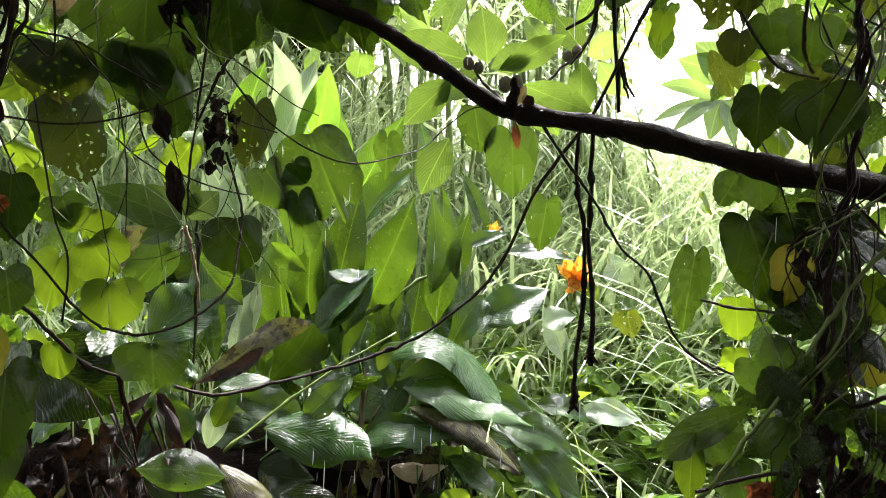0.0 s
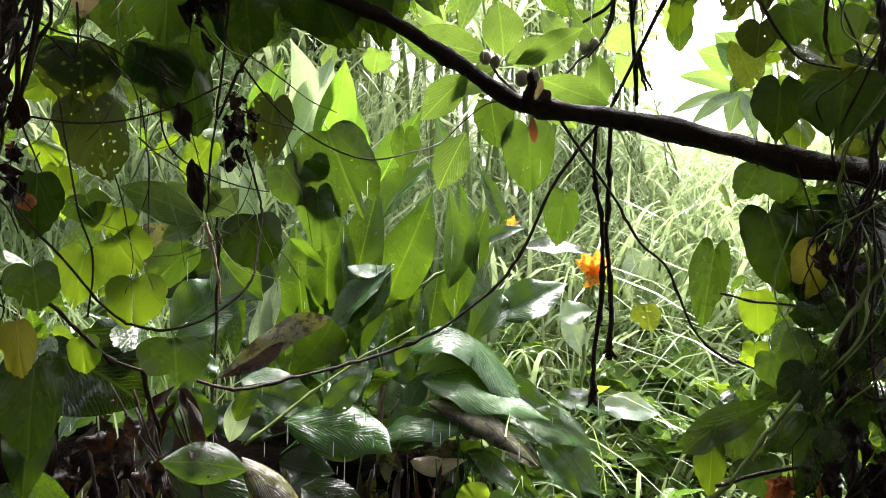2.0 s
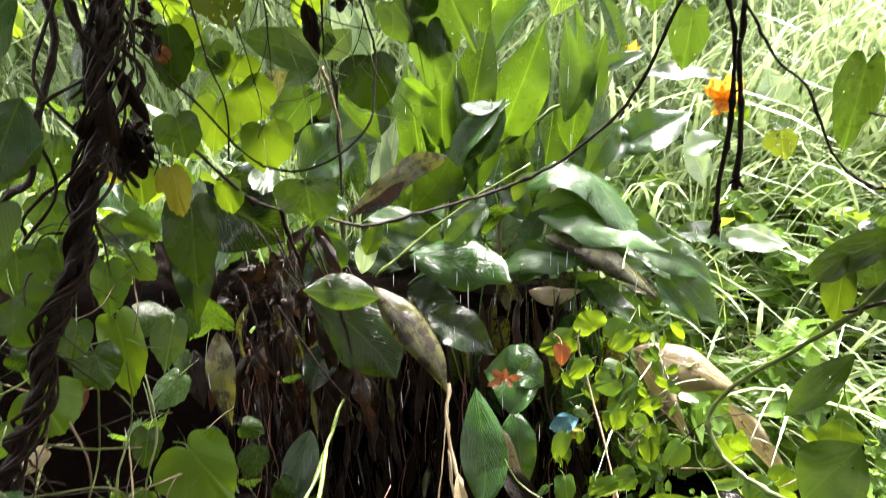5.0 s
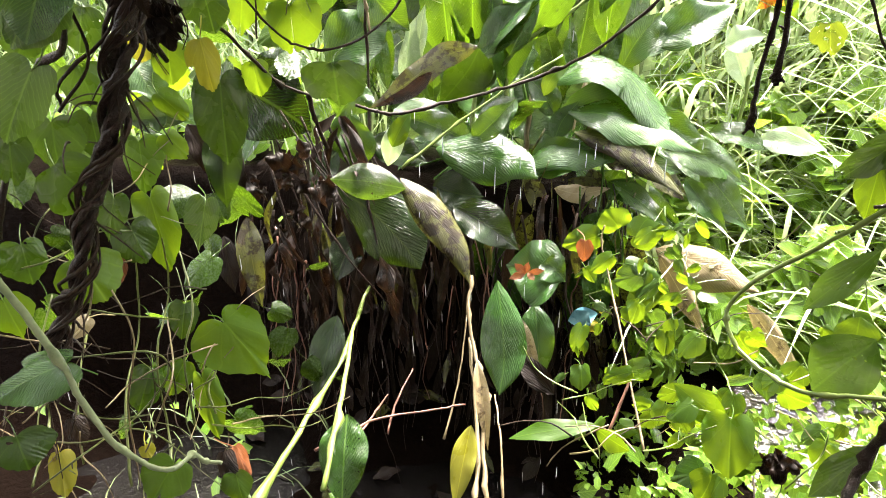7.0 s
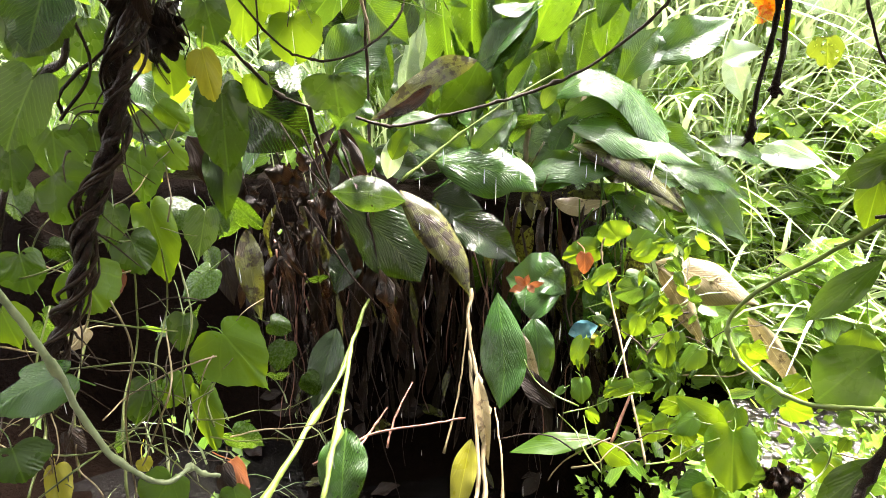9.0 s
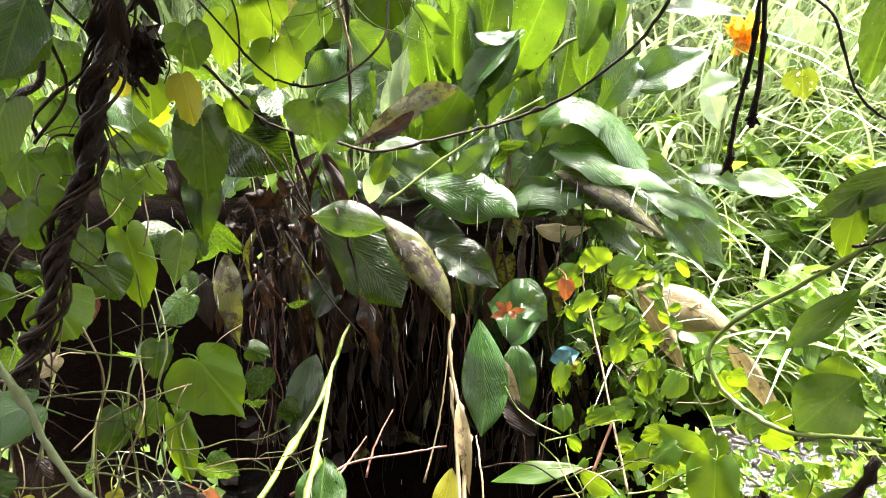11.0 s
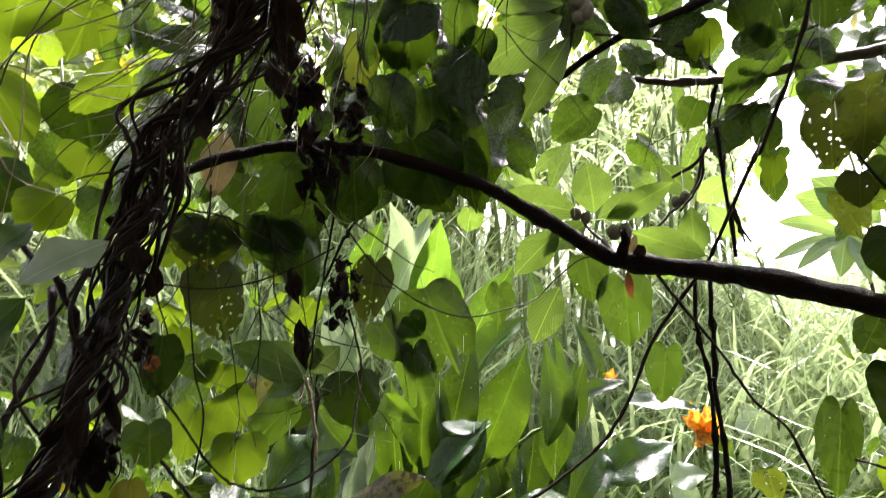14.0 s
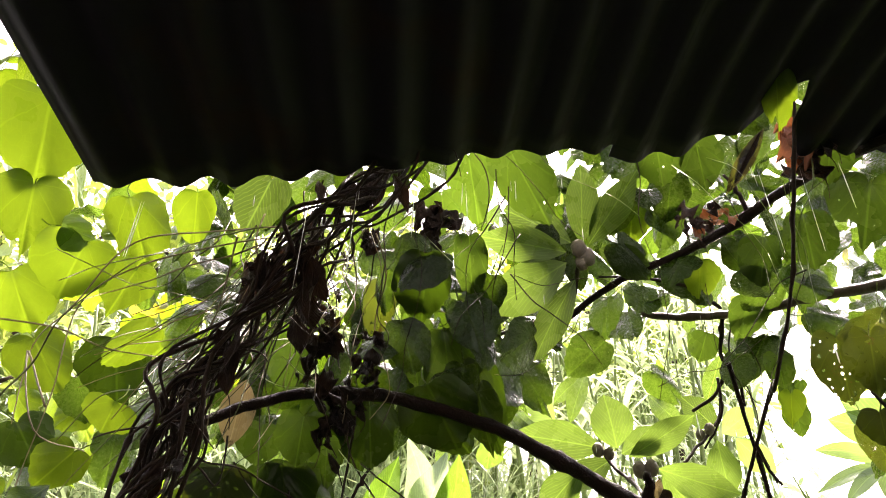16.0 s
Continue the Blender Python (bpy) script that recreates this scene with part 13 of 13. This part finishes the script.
    return (x, y, ground_height(x, y) - 0.03), rng.uniform(0.4, 1.0), (rng.uniform(-0.7, 0.7), rng.uniform(-0.7, 0.3)), rng.uniform(0.008, 0.022)


blades("left_grass", "grass", 1500, left_tall, 15, "green grass rising behind the vine curtain", "grass", 6)


def lying_culms(count, seed):
    """Bent culms fallen outward from the clump."""
    rng = random.Random(seed)
    heap = thing("fallen_grass", (0.5, 2.6, 0.6), "pale green grass culms fallen over the bank", "grass stalks")
    for _ in range(count):
        x, y = rng.uniform(0.05, 0.9), rng.uniform(2.05, 3.3)
        a, ln = rng.uniform(-0.9, 0.35), rng.uniform(0.4, 0.95)
        pts = []
        for k in range(5):
            f = k / 4
            px, py = x + math.cos(a) * ln * f, y + math.sin(a) * ln * f
            pts.append((px, py, ground_height(px, py) + 0.05 + 0.22 * math.sin(math.pi * (0.25 + 0.7 * f)) * rng.uniform(0.6, 1.1)))
        stem(heap, "culm", pts, rng.choice((0.0015, 0.002, 0.003, 0.005)), 0.0012, "straw", sides=5, per=3)


lying_culms(130, 31)
for k, (y, seed) in enumerate(((2.25, 81), (2.7, 82), (3.2, 83))):
    weeds = thing("broad_weed", (0.8, y, ground_height(0.8, y)), "low weed with pale green rounded leaves", "weed", "bank weeds")
    z = ground_height(0.9, y)
    loose_leaves(weeds, "heart", "weed", 90, (0.2, y - 0.2, z + 0.02), (0.5 + 0.55 * y, y + 0.25, z + 0.3), (0.05, 0.11), seed, droop=0.1, face=(0, -0.6, 0.9), spread=0.8)
    loose_leaves(weeds, "broad", "weed", 60, (0.2, y - 0.2, z), (0.5 + 0.55 * y, y + 0.25, z + 0.3), (0.1, 0.2), seed + 7, droop=0.0, face=(0, -0.6, 0.8), spread=0.9, slim=0.3)


def straw_place(rng):
    y = rng.uniform(2.3, 3.8)
    x = rng.uniform(0.2, 0.6 * y)
    return (x, y, ground_height(x, y) + rng.uniform(0, 0.25)), rng.uniform(0.4, 0.9), (rng.uniform(-1.1, 1.1), rng.uniform(-0.6, 0.3)), rng.uniform(0.004, 0.009)


blades("lying_straw", "straw", 90, straw_place, 8, "pale dry grass stalks lying over the bank", "dry grass", 5)


def small_leaves(name, mat, count, place, seed, label, category):
    """Low weeds as one sheet of small cupped leaves."""
    rng = random.Random(seed)
    verts, faces, uvs = [], [], []
    for _ in range(count):
        at, s, n = place(rng)
        n = Vector(n).normalized()
        t = n.orthogonal().normalized()
        t = Matrix.Rotation(rng.uniform(0, 6.28), 3, n) @ t
        b = n.cross(t)
        o = len(verts)
        at = Vector(at)
        slim, long, lobe = rng.choice(((1.0, 1.0, 0.0), (0.55, 1.5, 0.0), (0.85, 1.1, 0.25), (0.7, 1.2, 0.0)))
        curl = rng.uniform(-0.25, 0.1)
        for u, v, h in ((0, -0.02, 0), (0.42, -0.1 + 0.2 * lobe, 0.10), (0.55 + lobe * 0.5, 0.42, 0.14), (0.28 - lobe * 0.4, 0.72, 0.05), (0, 1.0, curl), (-0.28 + lobe * 0.4, 0.72, 0.05), (-0.55 - lobe * 0.5, 0.42, 0.14), (-0.42, -0.1 + 0.2 * lobe, 0.10), (0, 0.4, 0)):
            verts.append(at + (t * u * slim + b * v * long + n * h) * s)
            uvs.append((u * 1.8, v))
        for k in range(8):
            faces.append((o + 8, o + k, o + (k + 1) % 8))
    ob = mesh_object(name, verts, faces, mat, None, uvs)
    return tagged(ob, label, category, kind="stuff")


def weed_place(rng):
    while True:
        y = rng.uniform(1.2, 4.4)
        x = rng.uniform(-0.05, 0.4 + 0.65 * y)
        wet = math.exp(-((x - 0.42) / 0.24) ** 4 - ((y - 1.88) / 0.2) ** 4)
        if rng.random() > 0.93 * wet and noise.noise((x * 3, y * 3, 9)) > rng.uniform(-0.6, 0.3):
            break
    h = abs(rng.gauss(0, 0.08)) + 0.015
    return (x, y, ground_height(x, y) + h), rng.uniform(0.012, 0.034) if rng.random() < 0.9 else rng.uniform(0.04, 0.07), (rng.uniform(-1, 1), rng.uniform(-1.4, 0.5), 0.8)


small_leaves("low_weeds", "weed", 7500, weed_place, 9, "low wet round-leaved weeds covering the bank", "weeds")


small_leaves("bank_weeds", "weed", 10500, bank_weed, 13, "bright green broad-leaved weeds on the bank", "weeds")
small_leaves("slope_weeds", "weed", 2600, left_slope, 16, "dark green weeds on the slope behind the vines", "weeds")


def left_weeds(rng):
    y = rng.uniform(1.0, 2.0)
    x = rng.uniform(-1.5, -0.7)
    return (x, y, ground_height(x, y) + abs(rng.gauss(0, 0.2))), rng.uniform(0.02, 0.06), (rng.uniform(-0.7, 0.7), rng.uniform(-1.0, 0.3), 0.8)


small_leaves("shade_weeds", "weed", 30, left_weeds, 10, "dark green weeds under the climbing vines", "weeds")


def left_grass(rng):
    y = rng.uniform(1.2, 2.4)
    x = rng.uniform(-1.7, -0.75)
    return (x, y, ground_height(x, y) - 0.02), rng.uniform(0.2, 0.5), (rng.uniform(-0.9, 0.7), rng.uniform(-0.8, 0.4)), rng.uniform(0.005, 0.012)


blades("shade_grass", "grass", 60, left_grass, 12, "thin green grass under the vines", "grass", 5)


# ---- trees far behind, and unseen crowns added to block skylight ----
def leaf_cloud(name, parent, mat, count, centre, radii, size, seed, label=""):
    """A crown of single leaves in uneven clumps, with gaps."""
    rng = random.Random(seed)
    clumps = []
    for _ in range(max(6, count // 60)):
        d = Vector((rng.gauss(0, 1), rng.gauss(0, 1), rng.gauss(0, 1))).normalized() * rng.uniform(0.35, 1.0)
        clumps.append((Vector([c + r * q for c, r, q in zip(centre, radii, d)]), rng.uniform(0.14, 0.3)))
    verts, faces, uvs = [], [], []
    mean = sum(radii) / 3
    for k in range(count):
        c, r = clumps[k % len(clumps)]
        at = c + Vector((rng.gauss(0, 1), rng.gauss(0, 1), rng.gauss(0, 0.8))) * r * mean
        down = Vector((rng.uniform(-1, 1), rng.uniform(-1, 1), rng.uniform(-1.2, 0.3))).normalized()
        n = Vector((rng.uniform(-1, 1), rng.uniform(-1, 1), rng.uniform(0, 1.2)))
        n = (n - down * n.dot(down)).normalized()
        x = down.cross(n)
        s = rng.uniform(*size)
        o = len(verts)
        for u, v, h in ((0, 0, 0), (0.2, 0.3, 0.06), (0.22, 0.55, 0.05), (0, 1, -0.12), (-0.22, 0.55, 0.05), (-0.2, 0.3, 0.06), (0, 0.5, 0)):
            verts.append(at + (x * u + down * v + n * h) * s)
            uvs.append((u * 4, v))
        for i in range(6):
            faces.append((o + 6, o + i, o + (i + 1) % 6))
    if parent is not None:
        base = parent.matrix_world.translation
        verts = [v - base for v in verts]
    return mesh_object(name, verts, faces, mat, parent, uvs, label)


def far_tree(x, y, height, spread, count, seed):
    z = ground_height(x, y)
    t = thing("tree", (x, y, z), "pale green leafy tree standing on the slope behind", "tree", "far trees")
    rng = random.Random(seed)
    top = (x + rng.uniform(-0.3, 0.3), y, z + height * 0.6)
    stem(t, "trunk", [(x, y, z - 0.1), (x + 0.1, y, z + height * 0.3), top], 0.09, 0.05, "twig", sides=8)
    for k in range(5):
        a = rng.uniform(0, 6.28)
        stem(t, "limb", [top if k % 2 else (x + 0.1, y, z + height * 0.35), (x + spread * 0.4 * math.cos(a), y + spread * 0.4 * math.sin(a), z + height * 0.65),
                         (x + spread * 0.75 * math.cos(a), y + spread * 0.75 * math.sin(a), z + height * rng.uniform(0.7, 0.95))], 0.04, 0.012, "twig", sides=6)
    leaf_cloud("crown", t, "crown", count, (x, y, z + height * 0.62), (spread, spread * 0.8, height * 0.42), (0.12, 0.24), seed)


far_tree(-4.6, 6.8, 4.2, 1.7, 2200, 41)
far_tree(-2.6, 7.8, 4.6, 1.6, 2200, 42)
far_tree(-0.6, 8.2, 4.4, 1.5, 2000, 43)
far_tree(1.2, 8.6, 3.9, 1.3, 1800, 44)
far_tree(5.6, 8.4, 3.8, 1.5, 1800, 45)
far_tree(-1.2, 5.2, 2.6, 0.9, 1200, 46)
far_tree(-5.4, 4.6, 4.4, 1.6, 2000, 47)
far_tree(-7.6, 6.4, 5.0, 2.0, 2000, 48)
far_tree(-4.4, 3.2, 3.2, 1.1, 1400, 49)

# Unseen crown added overhead to keep skylight off the near plants.
crown = thing("tree", (1.6, 2.4, 0.3), "added tree whose unseen crown blocks skylight over the eave", "tree")
stem(crown, "trunk", [(1.75, 1.5, -0.1), (1.72, 1.5, 1.0), (1.6, 1.5, 2.2), (1.3, 1.5, 3.0)], 0.075, 0.05, "bark", sides=10)
for k, (x, y, z) in enumerate(((-0.6, 0.9, 3.2), (0.2, 0.4, 3.1), (0.6, 1.2, 3.4), (-0.2, 1.1, 3.5), (2.4, 0.8, 3.2))):
    stem(crown, "limb", [(1.5, 1.5, 2.6), (0.6 * x + 0.6, 0.5 * y + 0.75, 0.6 * z + 1.2), (x, y, z)], 0.04, 0.015, "bark", sides=8)
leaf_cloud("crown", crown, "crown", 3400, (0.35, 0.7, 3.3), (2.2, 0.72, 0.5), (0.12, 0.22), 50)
# Tree out of view, added to cut the sky light from the left.
shade_tree = thing("tree", (-2.3, -0.6, 0.0), "unseen leafy tree beside the shed, added to block light", "tree")
stem(shade_tree, "trunk", [(-2.3, -0.6, -0.1), (-2.25, -0.55, 1.2), (-2.1, -0.5, 2.3)], 0.07, 0.045, "bark", sides=10)
for k, (x, y, z) in enumerate(((-1.2, -0.9, 3.0), (-1.1, 0.2, 2.9), (-2.4, 0.5, 3.0), (-1.9, -1.2, 3.1))):
    stem(shade_tree, "limb", [(-2.12, -0.52, 2.1), (0.5 * x - 1.05, 0.5 * y - 0.2, 2.75), (x, y, z)], 0.035, 0.012, "bark", sides=8)
leaf_cloud("crown", shade_tree, "crown", 2600, (-1.7, -0.35, 2.9), (1.0, 1.0, 0.4), (0.12, 0.22), 57)


def reed(x, y, height, seed):
    """A tall cane with long drooping blades along it."""
    z = ground_height(x, y)
    r = thing("cane_grass", (x, y, z), "tall cane with long arching pale green blades", "tall grass", "tall canes")
    rng = random.Random(seed)
    verts, faces, uvs = [], [], []
    for c in range(4):
        ax, ay = x + rng.uniform(-0.25, 0.25), y + rng.uniform(-0.25, 0.25)
        lx, ly = rng.uniform(-0.3, 0.3), rng.uniform(-0.3, 0.1)
        h = height * rng.uniform(0.75, 1.05)
        stem(r, "cane", [(ax, ay, z - 0.05), (ax + lx * 0.3, ay + ly * 0.3, z + h * 0.5), (ax + lx, ay + ly, z + h)], 0.009, 0.004, "greenstem", sides=6)
        for k in range(17):
            f = 0.15 + 0.85 * k / 17
            bx, by, bz = ax + lx * f * f, ay + ly * f * f, z + h * f
            a, ln, w = rng.uniform(0, 6.28), rng.uniform(0.5, 1.0), rng.uniform(0.02, 0.04)
            dx, dy = math.cos(a), math.sin(a)
            o = len(verts)
            for s in range(8):
                g = s / 7
                out, up = ln * (0.75 * g), ln * (0.75 * g - 1.0 * g * g)
                ww = w * (0.5 + 0.5 * math.sin(math.pi * min(1, g * 1.3 + 0.2))) * (1 - g ** 3) + 0.0008
                px, py, pz = bx + dx * out - x, by + dy * out - y, bz + up - z
                verts += [(px - dy * ww / 2, py + dx * ww / 2, pz + 0.006 * math.sin(9 * g)), (px + dy * ww / 2, py - dx * ww / 2, pz)]
                uvs += [(-1, g), (1, g)]
                if s:
                    b = o + 2 * s
                    faces.append((b - 2, b - 1, b + 1, b))
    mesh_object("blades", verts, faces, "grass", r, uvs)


for k, (x, y, h) in enumerate(((-1.9, 4.3, 2.6), (-1.5, 4.9, 2.9), (-1.05, 4.5, 2.7), (-0.6, 5.0, 3.0), (-0.2, 4.4, 2.6), (0.15, 4.8, 2.8), (0.5, 4.4, 2.4), (0.85, 4.9, 2.5), (1.2, 5.4, 2.3),
                             (-2.4, 4.7, 2.6), (-2.9, 4.4, 2.5), (-0.9, 3.8, 2.2), (0.3, 3.9, 1.9), (2.8, 5.5, 2.2), (3.4, 5.0, 2.2), (1.3, 4.4, 1.1), (2.3, 5.0, 0.8), (-3.5, 4.0, 2.4), (-4.1, 4.4, 2.6), (-3.2, 3.3, 1.9))):
    reed(x, y, h, 60 + k)
for k, (x, y, h) in enumerate(((0.5, 5.3, 3.0), (0.75, 4.7, 2.7), (0.95, 5.6, 2.9), (1.15, 4.9, 2.5), (1.35, 5.9, 2.6), (0.3, 5.8, 3.2), (0.05, 5.4, 3.0), (-0.3, 5.9, 3.2))):
    reed(x, y, h, 140 + k)


# ---- the face of the soil bank: hanging roots, stuck dead leaves ----
def bank_edge(x):
    return 1.86 + 0.10 * math.sin(3.1 * x + 0.5) + 0.05 * math.sin(9 * x)


rng = random.Random(77)
for k in range(130):
    x = rng.uniform(-1.25, 0.12)
    y, z = bank_edge(x) + rng.uniform(-0.02, 0.12), rng.uniform(0.3, 0.62)
    pts = [(x, y, z)]
    for q in range(rng.choice((3, 4, 6, 7))):
        x, y, z = x + rng.uniform(-0.035, 0.035), y - rng.uniform(0.0, 0.045), z - rng.uniform(0.05, 0.14)
        pts.append((x, y, max(z, -0.33)))
    stem(bank_roots, "root", pts, rng.uniform(0.0015, 0.005), 0.001, ("vinebark", "vinebark", "bark", "redroot", "twig")[k % 5], sides=4, per=3)
litter = thing("leaf_litter", (-0.6, 1.7, 0.1), "dark wet dead leaves stuck to the soil bank", "leaf litter")
for k in range(150):
    x = rng.uniform(-1.3, 0.2)
    if k % 3:
        y = bank_edge(x) + rng.uniform(-0.02, 0.14)
        n = (rng.uniform(-0.5, 0.5), -1, rng.uniform(0.1, 0.9))
    else:
        y = rng.uniform(1.1, 1.85)
        n = (rng.uniform(-0.4, 0.4), rng.uniform(-0.5, 0.2), 1)
    z = ground_height(x, y) + 0.012
    a, ln = rng.uniform(0, 6.28), rng.uniform(0.05, 0.13)
    t = Vector(n).orthogonal().normalized()
    t = Matrix.Rotation(a, 3, Vector(n).normalized()) @ t
    tip = Vector((x, y, z)) + t * ln
    tip.z = max(tip.z, ground_height(tip.x, tip.y) + 0.01)
    leaf(litter, "broad", (x, y, z), tip, ln * rng.uniform(0.3, 0.6), n, "dead" if k % 9 else "canna_brown", rng.uniform(-0.8, 0.8), 0.4, wave=0.25)
sheaths = thing("withered_sheaths", (-0.5, 1.85, 0.5), "brown withered leaf sheaths hanging down the bank face", "dead leaves")
for k in range(150):
    x = rng.uniform(-1.1, 0.15)
    y, z = bank_edge(x) + rng.uniform(-0.10, 0.04), rng.uniform(-0.05, 0.66)
    ln = rng.uniform(0.1, 0.26)
    tip = (x + rng.uniform(-0.04, 0.04), y - rng.uniform(0.0, 0.05), z - ln)
    leaf(sheaths, "broad", (x, y, z), tip, rng.uniform(0.012, 0.04), (rng.uniform(-0.7, 0.7), -1, rng.uniform(0, 0.4)), ("deadbrown", "dead", "dead", "deadbrown", "dead", "canna_brown")[k % 6], rng.uniform(-0.6, 0.6), rng.uniform(0.3, 1.0), wave=0.35, name="sheath")


# ---- rain: threads of water off the eave, drops in the air before the bank ----
def build_rain(name, count, place, seed, label):
    """Thin upright spindles of water, one sheet of many."""
    rng = random.Random(seed)
    verts, faces = [], []
    for _ in range(count):
        (x, y, z), ln, r = place(rng)
        lean, o = rng.uniform(-0.06, 0.02), len(verts)
        for f, w in ((0, 0.15), (0.3, 0.8), (0.75, 1.0), (1.0, 0.2)):
            for k in range(5):
                a = 2 * math.pi * k / 5
                verts.append((x + lean * ln * f + r * w * math.cos(a), y + r * w * math.sin(a), z - ln * f))
        for i in range(3):
            for k in range(5):
                a, b = o + i * 5 + k, o + i * 5 + (k + 1) % 5
                faces.append((a, b, b + 5, a + 5))
    ob = mesh_object(name, verts, faces, "rain")
    return tagged(ob, label, "rain", kind="stuff")


def eave_thread(rng):
    s = 0.06 + rng.randrange(18) * 0.076 + rng.uniform(-0.008, 0.008)
    return (-0.60 + 0.958 * s, 0.57 + 0.26 * s, 1.82 + 0.11 * s), rng.choice((0.02, 0.04, 0.09, 0.16)), rng.uniform(0.0005, 0.0011)


def falling_drop(rng):
    return (rng.uniform(-1.0, 0.75), rng.uniform(0.75, 1.75), rng.uniform(-0.25, 1.9)), rng.uniform(0.015, 0.045), rng.uniform(0.0007, 0.0012)


build_rain("eave_drips", 26, eave_thread, 95, "threads of rain water dripping off the corrugated eave")
build_rain("falling_rain", 190, falling_drop, 96, "whitened streaks of rain falling before the bank")
